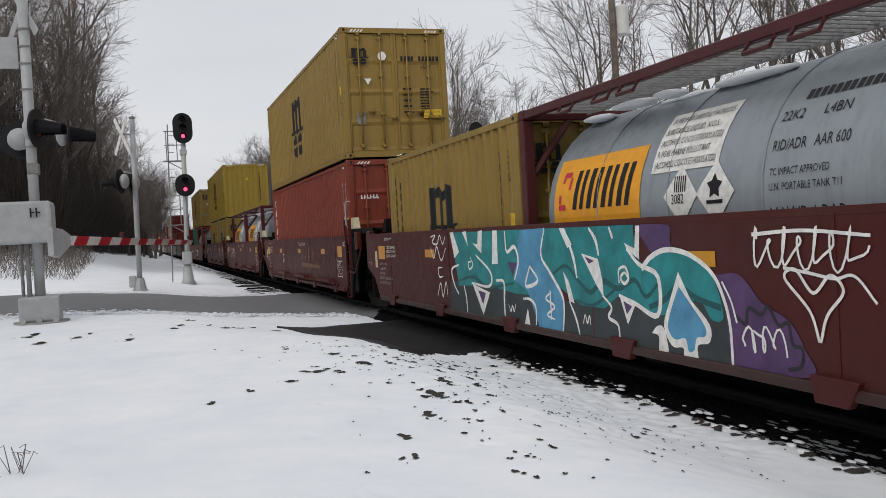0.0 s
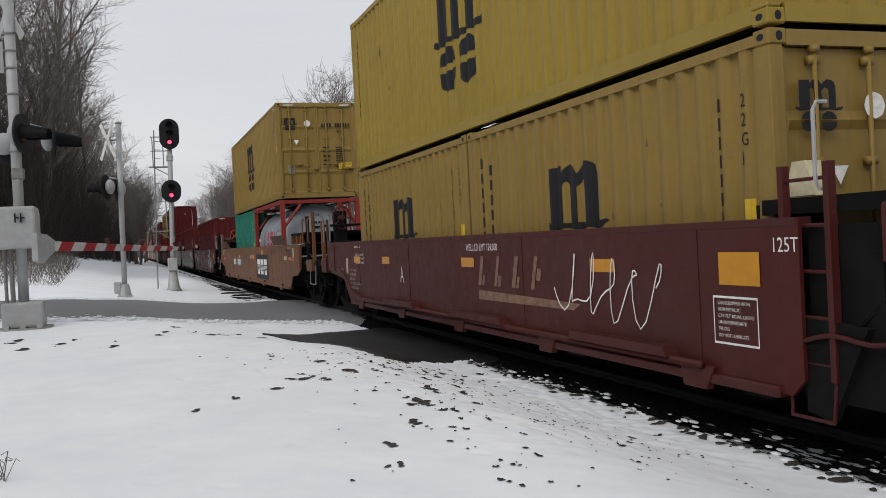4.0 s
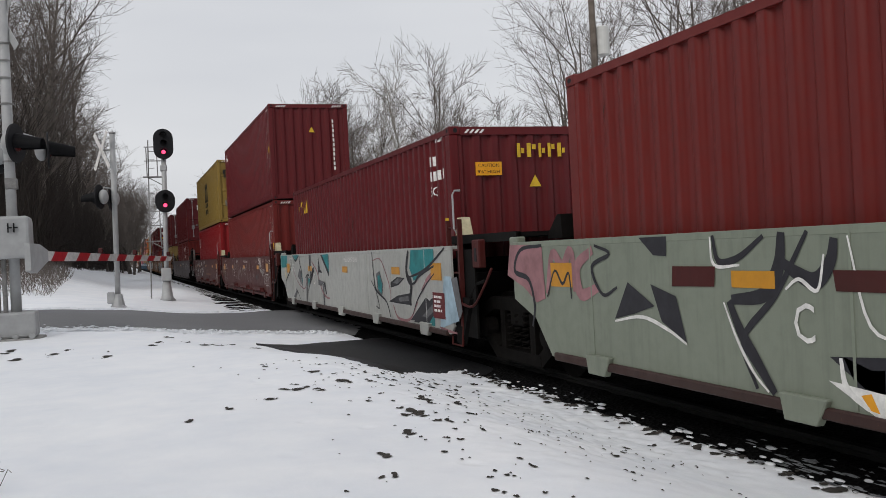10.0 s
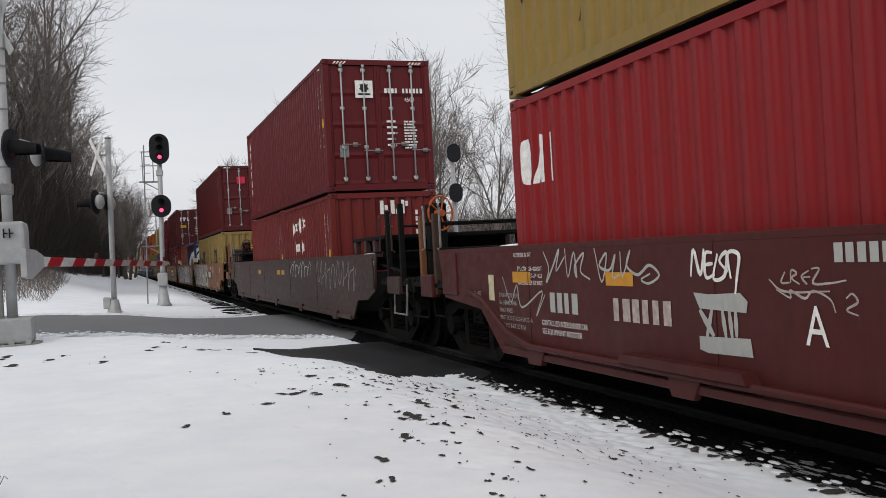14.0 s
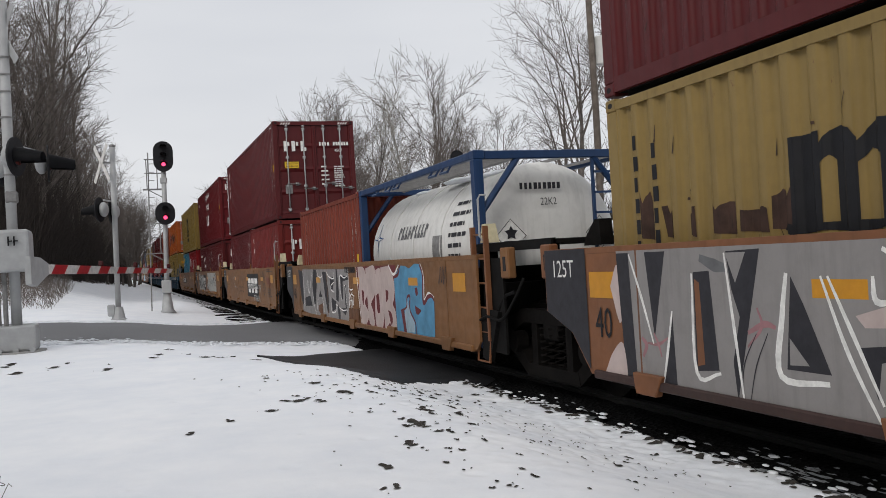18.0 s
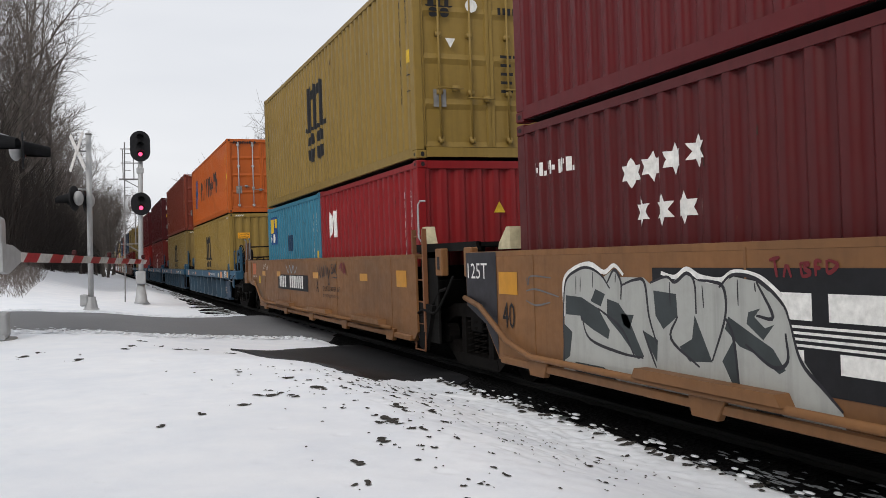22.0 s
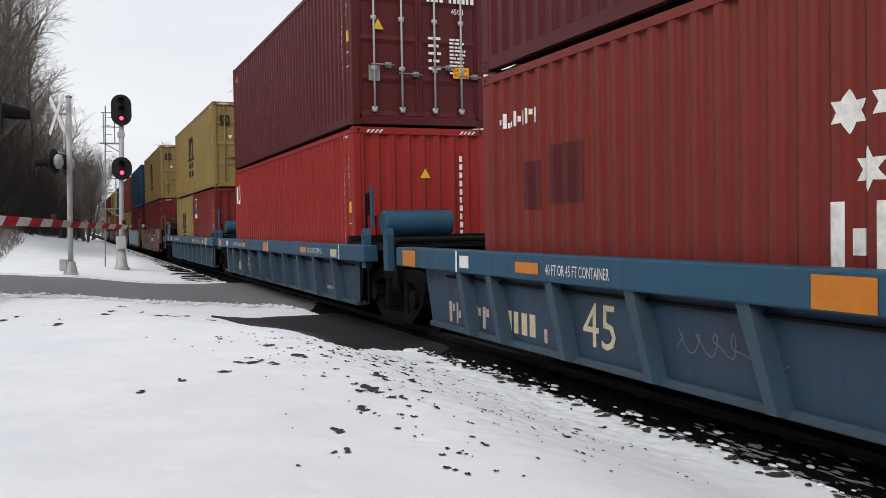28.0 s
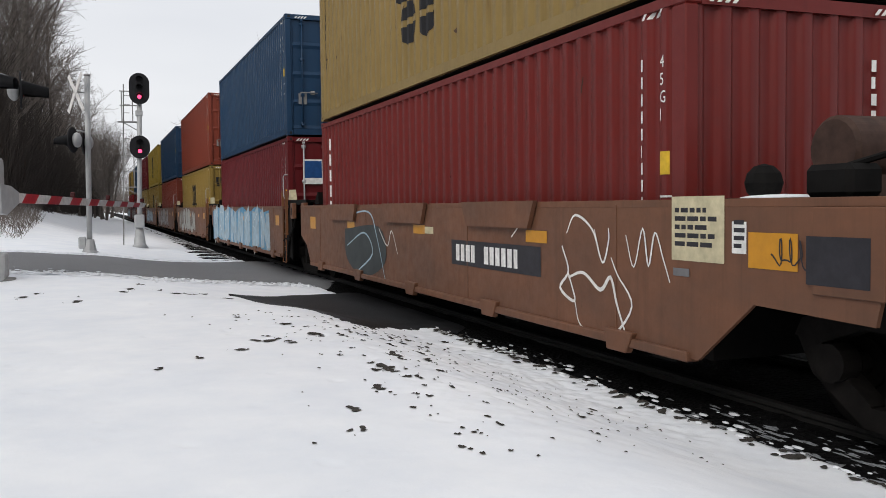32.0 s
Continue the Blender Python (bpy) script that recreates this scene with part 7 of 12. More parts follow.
fill(put, "ghost", 2.4, ((5.65, 0.91), (3.87, 0.99), (2.60, 1.02), (2.60, 0.98), (3.87, 0.93), (4.77, 0.90)))
line(put, "chalk", 3, 0.05, ((2.00, 1.36), (1.88, 1.64), (1.45, 1.62), (1.48, 1.52)))
line(put, "white", 3, 0.05, ((1.68, 1.40), (1.76, 1.05), (1.72, 0.59)))
line(put, "white", 3.1, 0.05, ((1.39, 1.62), (1.47, 1.07), (1.39, 0.56)))
line(put, "ink", 3.3, 0.06, ((1.44, 1.55), (1.46, 1.29), (1.50, 0.92)))
fill(put, "blush", 2.3, ((1.37, 1.62), (0.87, 1.59), (0.80, 1.34), (0.81, 1.11), (0.78, 0.91), (0.71, 0.79), (0.73, 0.61), (0.93, 0.62), (1.31, 0.61), (1.40, 1.07)))
fill(put, "car_brown", 2.5, ((1.28, 1.57), (0.91, 1.56), (0.85, 1.35), (0.86, 1.31), (1.32, 1.22), (1.32, 1.41)))
fill(put, "car_brown", 2.5, ((1.29, 1.15), (0.99, 1.15), (0.85, 1.11), (0.90, 1.00), (1.28, 1.01)))
fill(put, "car_brown", 2.5, ((1.25, 0.72), (1.01, 0.73), (0.88, 0.66), (1.02, 0.63), (1.26, 0.63)))
line(put, "blush", 3, 0.06, ((1.25, 1.53), (1.01, 1.56), (0.98, 1.51), (1.20, 1.44), (1.23, 1.39), (1.06, 1.44), (0.96, 1.51)))
line(put, "blush", 3.1, 0.06, ((1.11, 1.41), (1.07, 1.48), (0.97, 1.41), (1.11, 1.37), (1.11, 1.42)))
line(put, "blush", 3.2, 0.06, ((0.93, 1.51), (0.83, 1.52), (0.91, 1.44), (0.81, 1.42), (0.93, 1.35)))
line(put, "blush", 3, 0.05, ((1.32, 1.26), (1.21, 1.33), (0.98, 1.30), (0.80, 1.34)))
line(put, "blush", 3.1, 0.05, ((1.28, 1.08), (1.13, 1.14), (0.99, 1.06), (0.85, 1.14)))
line(put, "blush", 3.2, 0.05, ((1.34, 0.97), (1.13, 1.09), (1.04, 0.99), (0.86, 1.05)))
line(put, "blush", 3.2, 0.05, ((1.31, 1.22), (1.34, 1.15), (1.22, 1.14), (1.08, 1.20), (1.17, 1.23)))
line(put, "white", 3.2, 0.05, ((2.49, 1.18), (2.37, 1.13), (2.14, 1.15)))
line(put, "white", 3.3, 0.05, ((2.25, 1.16), (2.40, 1.01), (2.37, 0.91), (2.19, 0.90), (2.16, 1.03)))
line(put, "white", 3.3, 0.045, ((2.15, 0.90), (2.03, 1.12), (2.02, 0.91)))
line(put, "white", 3.3, 0.045, ((2.11, 0.97), (1.98, 1.01)))
line(put, "white", 3.4, 0.045, ((1.85, 1.09), (1.96, 1.04), (1.95, 0.92), (1.84, 0.92)))
line(put, "white", 3.4, 0.045, ((1.80, 1.11), (1.76, 0.99), (1.67, 1.13)))
line(put, "chalk", 3, 0.035, ((7.27, 1.58), (7.25, 1.38), (7.04, 1.55), (6.98, 1.37), (6.78, 1.54)))
line(put, "chalk", 3.1, 0.035, ((7.24, 1.16), (7.02, 1.37), (6.82, 1.17), (6.61, 1.40), (6.39, 1.51)))
line(put, "chalk", 3.2, 0.035, ((7.38, 1.01), (7.06, 1.08), (6.94, 0.85), (6.70, 1.03), (6.44, 0.87), (6.33, 0.65)))
line(put, "chalk", 3.2, 0.03, ((7.05, 0.88), (7.18, 0.73), (6.80, 0.79), (7.04, 0.63)))
line(put, "faded", 3, 0.03, ((4.91, 1.38), (5.17, 0.85), (4.72, 1.39), (4.90, 0.87)))
line(put, "faded", 3, 0.03, ((4.58, 0.88), (3.57, 0.98), (3.44, 0.90), (3.51, 0.65), (3.71, 0.53)))
line(put, "faded", 3, 0.03, ((4.56, 0.89), (4.69, 0.54), (4.22, 0.56), (4.14, 0.88)))
line(put, "faded", 3, 0.03, ((3.07, 1.54), (2.92, 1.35), (2.70, 1.60), (2.96, 1.40), (2.95, 0.98), (2.64, 0.93)))
line(put, "faded", 3, 0.03, ((4.12, 1.59), (3.81, 1.60), (3.73, 1.39), (4.02, 1.55)))
put("notice", flat(ribbon([Vector(p) for p in ((0, 0), (0.2, 0), (0.2, 0.2), (0, 0.2))], 0.016, True)), "white", 6.02, 0.98, 2)
put("plate", flat([rect(0, 0, 0.27, 0.12)]), "cream", 2.19, 0.73, 2)
put("notice", small_print(random.Random(6), 0.24, 3, 0.016), "ink", 2.17, 0.82, 3)
put("stencil", small_print(random.Random(7), 0.34, 2, 0.02), "white", 2.64, 0.86, 2)
line(put, "chalk", 3, 0.03, ((10.47, 1.63), (10.39, 1.50), (10.30, 1.62), (10.21, 1.50), (10.11, 1.60), (10.00, 1.51), (9.89, 1.61)))
line(put, "chalk", 3.1, 0.035, ((9.74, 1.61), (9.56, 1.63), (9.66, 1.49), (9.39, 1.59), (9.29, 1.47), (9.18, 1.62), (9.11, 1.46), (8.90, 1.59)))
line(put, "chalk", 3, 0.02, ((10.93, 1.62), (10.61, 1.65), (9.87, 1.55), (9.82, 1.41), (9.89, 1.25)))
line(put, "chalk", 3, 0.02, ((9.35, 1.51), (9.20, 1.36), (9.16, 1.25)))
line(put, "chalk", 3.2, 0.03, ((9.07, 1.29), (8.87, 1.34), (8.58, 1.33), (8.45, 1.26)))
line(put, "chalk", 3, 0.025, ((8.73, 1.63), (8.51, 1.63), (8.37, 1.50), (8.39, 1.41)))
line(put, "chalk", 3, 0.03, ((11.12, 1.34), (10.99, 1.05), (11.07, 1.00), (10.75, 1.40), (10.90, 1.09), (10.59, 1.14), (10.36, 1.29)))
line(put, "chalk", 3.3, 0.035, ((10.50, 0.88), (10.33, 0.85), (10.25, 1.00), (10.13, 0.83), (9.95, 1.00), (9.78, 0.82), (9.86, 0.96)))
line(put, "chalk", 3.3, 0.03, ((9.60, 0.84), (9.40, 1.13), (9.30, 1.05), (9.54, 0.91)))
line(put, "faded", 3, 0.02, ((7.95, 1.05), (7.85, 0.90), (7.90, 0.74), (8.05, 0.80)))
line(put, "faded", 3, 0.02, ((8.34, 0.80), (8.33, 0.66), (8.50, 0.56)))
blot(put, "rose", 2.5, ((8.08, 1.58), (7.98, 1.61), (7.84, 1.52), (7.84, 1.34), (7.93, 1.32), (8.07, 1.41)))
fill(put, "chalk", 2.6, ((11.96, 0.78), (11.87, 0.66), (11.64, 0.65), (11.93, 0.62)))
fill(put, "chalk", 2.6, ((10.35, 0.63), (10.18, 0.57), (10.43, 0.56)))
fill(put, "chalk", 2.6, ((9.18, 0.65), (9.08, 0.56), (9.25, 0.56)))
put("serial_number", bars(random.Random(3), 0.20, 4), "chalk", 10.70, 1.02, 2)
put("serial_number", bars(random.Random(5), 0.20, 6), "chalk", 9.62, 1.01, 2)
put("stencil", letters("CONTROLLED INTERCHANGE CAR", 0.06, 0.95), "white", 1.82, 0.79, 2)
put("stencil", letters("SEE EQUIPMENT REGISTER", 0.06, 0.82), "white", 1.82, 0.70, 2)
top = steel_box(94.6, "wine_red", "blank", "wine-red forty-foot steel container with a white column mark", seed=33)
brand_column(top, L40, TALL, 6)

car = carry(well_car(110.1, "pale_green", pipe=False, label="steel well car unit sprayed pale green with dark letter shapes"), 110.1, 0)
put = on_side(car)
# dark gaps between pale swollen forms, with white glints along them
fill(put, "ink", 2, ((10.54, 1.66), (10.13, 1.66), (10.14, 1.50), (10.33, 1.51)))
fill(put, "ink", 2, ((10.75, 1.28), (10.34, 1.09), (10.67, 1.01), (10.99, 0.95)))
fill(put, "ink", 2, ((10.39, 1.27), (10.03, 1.18), (9.91, 0.82), (10.25, 0.97)))
line(put, "white", 3, 0.035, ((10.99, 0.93), (10.54, 0.99), (10.17, 0.91), (9.91, 0.81)))
line(put, "ink", 2, 0.13, ((8.79, 1.65), (8.83, 1.42), (8.98, 1.23), (9.34, 1.18)))
line(put, "ink", 2, 0.11, ((9.37, 1.17), (9.24, 0.94), (9.06, 0.72), (8.92, 0.56)))
line(put, "white", 3, 0.03, ((9.43, 1.16), (9.29, 0.89), (9.13, 0.68), (8.98, 0.56)))
line(put, "ink", 2.3, 0.12, ((8.79, 1.45), (8.66, 1.38), (8.49, 1.33), (8.36, 1.45), (8.32, 1.60)))
line(put, "white", 3, 0.03, ((8.77, 1.27), (8.64, 1.34), (8.48, 1.27), (8.41, 1.50)))
line(put, "ink", 2, 0.06, ((9.53, 1.65), (9.47, 1.46), (9.25, 1.48), (8.97, 1.63)))
line(put, "white", 3, 0.03, ((9.56, 1.64), (9.52, 1.43), (9.23, 1.43)))
fill(put, "ink", 2, ((8.29, 0.87), (8.07, 0.81), (7.97, 0.82), (7.98, 0.57), (8.13, 0.59)))
fill(put, "tape", 3, ((8.16, 0.65), (8.08, 0.67), (8.02, 0.56), (8.09, 0.57)))
line(put, "white", 3, 0.05, ((8.31, 0.86), (8.27, 0.68), (8.10, 0.57)))
fill(put, "rose", 1.5, ((13.23, 1.65), (12.42, 1.64), (12.38, 1.08), (12.59, 1.03), (12.89, 1.18), (13.33, 1.31)))
line(put, "ink", 2.5, 0.06, ((12.42, 1.63), (12.95, 1.59), (13.12, 1.36), (12.77, 1.27), (12.65, 1.00), (12.72, 0.77)))
line(put, "rose", 2, 0.13, ((12.33, 1.13), (12.18, 1.54), (11.96, 1.41), (11.77, 1.58), (11.72, 1.17)))
line(put, "ink", 3, 0.035, ((12.33, 1.10), (12.14, 1.37), (11.98, 1.24), (11.84, 1.35), (11.80, 1.10)))
line(put, "rose", 2, 0.15, ((11.35, 1.57), (11.66, 1.41), (11.60, 1.15), (11.27, 1.22)))
line(put, "ink", 3, 0.045, ((11.31, 1.61), (11.04, 1.53), (11.37, 1.41), (11.19, 1.16), (10.93, 1.23)))
fill(put, "car_brown", 4, ((10.06, 1.42), (9.51, 1.42), (9.53, 1.27), (10.08, 1.26)))
fill(put, "ink", 2, ((8.40, 0.86), (7.49, 0.93), (7.43, 0.65), (8.00, 0.62)))
fill(put, "white", 2.5, ((8.42, 0.71), (7.68, 0.66), (7.97, 0.50)))
fill(put, "ink", 2, ((6.95, 1.28), (6.69, 1.26), (6.70, 1.16), (6.91, 1.15)))
line(put, "ink", 2, 0.06, ((8.55, 1.65), (8.87, 1.23), (9.23, 0.90), (9.10, 0.57)))
line(put, "white", 3, 0.025, ((8.21, 1.61), (8.06, 1.07), (7.74, 0.99)))
line(put, "ink", 2, 0.10, ((7.53, 1.64), (7.26, 1.37), (6.90, 1.00), (6.78, 0.58)))
fill(put, "ink", 2, ((6.67, 1.26), (6.44, 1.15), (6.49, 0.84), (6.69, 0.86)))
line(put, "white", 3, 0.025, ((6.74, 1.17), (6.71, 0.88), (6.44, 0.80)))
fill(put, "ink", 2, ((5.98, 1.14), (5.64, 1.09), (5.32, 0.90), (5.36, 0.78), (5.56, 0.74), (5.76, 0.94)))
line(put, "white", 3, 0.025, ((5.97, 1.00), (5.62, 0.77), (5.31, 0.74)))
line(put, "ink", 2, 0.08, ((5.84, 1.65), (5.63, 1.48), (5.15, 1.39), (4.94, 1.28), (5.19, 1.09), (4.83, 1.06), (4.56, 0.92), (4.55, 0.74), (4.76, 0.56)))
line(put, "white", 3, 0.035, ((5.31, 1.01), (4.84, 1.02), (4.63, 0.89)))
fill(put, "ink", 2, ((5.31, 1.65), (5.07, 1.65), (4.90, 1.43), (4.60, 1.55), (4.86, 1.20), (5.01, 1.30)))
line(put, "white", 3, 0.03, ((5.38, 1.63), (5.18, 1.39), (4.96, 1.28)))
fill(put, "ink", 2, ((4.31, 1.26), (3.68, 1.29), (3.39, 1.22), (3.41, 0.90), (3.80, 0.86), (4.36, 0.83), (4.34, 0.94), (3.85, 0.99), (3.80, 1.17), (4.34, 1.13)))
line(put, "white", 3, 0.03, ((4.38, 0.93), (4.19, 0.99), (3.86, 0.97), (3.79, 1.16), (4.29, 1.14)))
line(put, "white", 3, 0.03, ((4.38, 0.82), (4.00, 0.82), (3.41, 0.90)))
line(put, "ink", 2, 0.07, ((4.08, 1.66), (3.87, 1.58), (3.63, 1.65)))
fill(put, "cream", 2.6, ((3.60, 1.14), (3.39, 1.25), (3.40, 1.09)))
fill(put, "car_brown", 4, ((8.34, 1.40), (7.86, 1.40), (7.88, 1.27), (8.32, 1.27)))
fill(put, "car_brown", 4, ((6.40, 1.41), (5.86, 1.41), (5.88, 1.28), (6.41, 1.27)))
fill(put, "ink", 2, ((3.78, 1.32), (3.15, 1.42), (2.81, 1.42), (2.74, 1.26), (3.09, 1.03), (3.41, 1.05), (3.35, 1.23)))
fill(put, "ink", 2, ((2.38, 1.04), (2.07, 1.02), (1.93, 0.77), (2.17, 0.88)))
fill(put, "ink", 2, ((2.13, 1.03), (1.71, 0.91), (1.38, 0.73), (1.23, 0.55), (1.46, 0.57), (1.62, 0.74)))
line(put, "white", 3, 0.03, ((2.09, 0.99), (1.72, 0.77), (1.48, 0.57)))
line(put, "ink", 2, 0.07, ((3.10, 1.66), (3.03, 1.46), (2.75, 1.23), (2.52, 0.93), (2.48, 0.75), (2.82, 0.58)))
line(put, "ink", 2, 0.10, ((2.61, 1.66), (2.17, 1.54), (1.84, 1.46)))
fill(put, "ink", 2, ((0.93, 1.10), (0.79, 0.99), (0.45, 0.89), (0.60, 0.84), (0.86, 0.84), (1.14, 0.99), (1.69, 1.13), (1.17, 1.03)))
line(put, "white", 3, 0.04, ((1.62, 1.09), (1.12, 0.90), (0.67, 0.78), (0.47, 0.81)))
line(put, "ink", 2, 0.09, ((0.93, 1.09), (0.41, 1.12), (-0.09, 1.20), (-0.48, 1.24), (-0.73, 1.16), (-0.90, 0.98), (-1.05, 0.84)))
line(put, "white", 3, 0.02, ((-0.09, 1.16), (-0.46, 1.19), (-0.68, 1.09)))
blot(put, "ink", 3, ((1.83, 1.49), (1.51, 1.62), (1.11, 1.66), (0.71, 1.58), (0.40, 1.58), (0.30, 1.42), (0.35, 1.22), (0.49, 1.11), (0.99, 1.06), (1.35, 1.10), (1.65, 1.18)))
line(put, "white", 4, 0.13, ((1.68, 1.23), (1.71, 1.49), (1.48, 1.51), (1.60, 1.38), (1.43, 1.29), (1.61, 1.22)))
line(put, "white", 4, 0.12, ((1.32, 1.12), (1.35, 1.49), (1.19, 1.49), (1.30, 1.33), (1.16, 1.16)))
line(put, "white", 4, 0.12, ((1.08, 1.49), (1.09, 1.13)))
line(put, "white", 4, 0.10, ((0.92, 1.49), (0.72, 1.49), (0.95, 1.15), (0.72, 1.16)))
line(put, "white", 4, 0.12, ((0.58, 1.17), (0.61, 1.37), (0.48, 1.53), (0.38, 1.42), (0.43, 1.22), (0.56, 1.15)))
fill(put, "smoke", 1.4, ((0.27, 1.61), (-0.47, 1.64), (-0.85, 1.63), (-0.84, 1.14), (-0.50, 1.24), (-0.09, 1.21), (0.30, 1.30)))
fill(put, "car_brown", 1.8, ((-0.46, 1.64), (-0.85, 1.63), (-0.84, 1.30), (-0.44, 1.27)))
line(put, "ink", 3, 0.035, ((0.08, 1.61), (0.08, 1.51), (-0.00, 1.51)))
line(put, "ink", 3.1, 0.035, ((-0.05, 1.61), (-0.06, 1.52)))
line(put, "ink", 3.2, 0.035, ((-0.23, 1.62), (-0.13, 1.61), (-0.13, 1.52), (-0.22, 1.53)))
line(put, "smoke", 2.4, 0.07, ((-0.51, 1.42), (-0.70, 1.44), (-0.82, 1.40)))
fill(put, "moss", 2.4, ((0.07, 1.06), (-0.31, 1.08), (-0.32, 0.84), (0.07, 0.84)))
put("notice", small_print(random.Random(9), 0.36, 5, 0.03), "chalk", 0.2, 0.98, 9)
put("unit_letter", letters("C", 0.26), "white", 8.7, 0.93, 6)
top = steel_box(110.1, "rust_red", "door", "dull red forty-foot steel container", seed=34)
end_paint("brand_mark", flat([rect(0, 0, 0.36, 0.30)]), M["logo_red"], top, -0.44, -0.006, 1.92, "red and white brand plate")
end_paint("brand_mark", flat([rect(0.05, 0.11, 0.26, 0.11)]), M["white"], top, -0.44, -0.009, 1.92)
end_paint("brand_mark", flat([rect(0, -0.10, 0.36, 0.07)]), M["white"], top, -0.44, -0.008, 1.92)
end_paint("brand_mark", flat([rect(0, 0, 0.14, 0.10)]), M["spray_blue"], top, -0.92, -0.004, 2.32)

car = carry(well_car(125.8, "chalk", pipe=False, label="steel well car unit sprayed chalk white with grey and teal strokes"), 125.8, 0)
put = on_side(car)
fill(put, "teal", 2, ((11.31, 1.66), (10.45, 1.66), (10.65, 1.56), (10.91, 1.54)))
line(put, "ink", 2.4, 0.05, ((11.31, 1.66), (10.91, 1.52), (10.45, 1.65)))
line(put, "ink", 2.4, 0.06, ((10.38, 1.66), (10.35, 1.45), (10.17, 1.26), (10.06, 0.75)))
fill(put, "smoke", 2, ((10.70, 1.14), (10.46, 1.05), (10.24, 0.94), (10.17, 1.22), (10.41, 1.33)))
fill(put, "teal", 2.2, ((10.20, 1.22), (10.04, 1.07), (10.09, 0.82)))
line(put, "rose", 2, 0.03, ((11.30, 1.32), (10.83, 1.04), (10.21, 0.87), (9.71, 0.89), (9.42, 1.27)))
fill(put, "smoke", 2, ((9.18, 1.65), (8.95, 1.65), (8.96, 1.08), (9.10, 1.10)))
fill(put, "ink", 2.3, ((9.18, 1.65), (9.09, 1.65), (9.05, 1.10), (9.10, 1.10)))
fill(put, "ink", 2.5, ((9.10, 1.08), (8.78, 1.35), (8.65, 1.37), (8.69, 1.24), (8.97, 1.10), (9.30, 0.88)))
fill(put, "teal", 2.6, ((9.36, 1.11), (9.12, 1.08), (9.35, 0.91)))
line(put, "ink", 2.7, 0.045, ((9.69, 1.11), (9.46, 1.18), (9.28, 1.17), (9.10, 1.08)))
fill(put, "smoke", 2.1, ((9.57, 1.14), (9.34, 1.15), (9.48, 0.89), (9.57, 0.54), (9.68, 0.54)))
line(put, "ink", 2.8, 0.03, ((8.63, 1.30), (8.86, 1.13), (9.33, 0.86), (9.58, 0.58)))
fill(put, "ink", 2, ((8.11, 1.59), (7.97, 1.33), (7.75, 1.25), (8.12, 1.25), (8.20, 1.16)))
fill(put, "smoke", 2.3, ((8.09, 1.50), (7.99, 1.32), (8.10, 1.27)))
fill(put, "teal", 1.6, ((7.71, 1.64), (7.03, 1.65), (7.05, 1.26)))
fill(put, "ink", 2, ((7.87, 1.64), (7.70, 1.64), (7.05, 1.26), (7.06, 1.16)))
line(put, "rose", 2, 0.06, ((8.85, 1.49), (8.35, 1.29), (8.13, 1.11), (7.82, 0.86), (7.58, 0.76), (7.29, 0.71), (7.08, 0.71)))
fill(put, "smoke", 2.2, ((8.20, 1.10), (7.79, 1.06), (7.49, 1.05), (7.73, 1.01), (7.82, 0.96), (8.26, 0.97)))
fill(put, "ink", 2.4, ((7.64, 1.03), (7.49, 1.04), (7.36, 0.80), (7.43, 0.77)))
fill(put, "smoke", 2, ((7.75, 1.01), (7.62, 1.01), (7.63, 0.50), (7.73, 0.50)))
line(put, "ink", 2.5, 0.03, ((7.63, 1.01), (7.63, 0.50)))
fill(put, "smoke", 2, ((11.49, 0.55), (10.95, 0.78), (10.73, 0.77), (11.06, 0.59)))
line(put, "ink", 2.4, 0.04, ((10.99, 0.81), (10.74, 0.73), (10.45, 0.58)))
fill(put, "teal", 1.2, ((13.07, 1.66), (12.09, 1.66), (12.13, 1.35), (13.07, 1.34)))
line(put, "ink", 2.4, 0.05, ((11.51, 1.62), (11.65, 1.31), (12.40, 0.99), (12.49, 0.77)))
fill(put, "smoke", 1.8, ((3.29, 1.27), (3.06, 1.32), (2.86, 1.09), (2.97, 0.90), (3.24, 0.97)))
fill(put, "teal", 2.2, ((3.20, 1.23), (3.06, 1.26), (2.92, 1.08), (2.99, 0.94), (3.18, 1.01)))
line(put, "ink", 2.6, 0.045, ((3.51, 1.65), (3.45, 1.27), (3.32, 0.99), (2.71, 0.81), (2.50, 0.57)))
line(put, "ink", 2.6, 0.03, ((3.65, 1.16), (3.34, 0.96), (3.16, 0.69), (3.37, 0.71)))
line(put, "rose", 1.7, 0.03, ((3.49, 1.50), (3.00, 1.52), (2.67, 1.28), (2.45, 1.01), (2.46, 0.83)))
fill(put, "ink", 2, ((2.41, 1.14), (2.03, 1.23), (1.62, 1.22), (1.99, 1.10), (2.42, 1.05)))
fill(put, "smoke", 2.4, ((2.28, 1.13), (2.01, 1.21), (1.70, 1.21), (2.02, 1.12)))
fill(put, "ink", 2, ((2.56, 0.82), (2.07, 0.93), (1.40, 0.99), (1.37, 0.81), (2.08, 0.81)))
fill(put, "smoke", 2.4, ((2.00, 0.90), (1.47, 0.95), (1.45, 0.87), (1.94, 0.84)))
fill(put, "teal", 1.5, ((1.25, 1.65), (0.19, 1.65), (0.20, 1.43), (0.74, 1.30), (1.16, 1.18), (1.35, 1.37)))
line(put, "ink", 2.2, 0.13, ((1.38, 1.64), (1.51, 1.38), (1.45, 1.23), (1.29, 1.13), (1.37, 0.91), (1.35, 0.80)))
line(put, "ink", 2.4, 0.05, ((1.31, 1.13), (1.11, 1.16), (0.89, 1.26), (0.20, 1.41)))
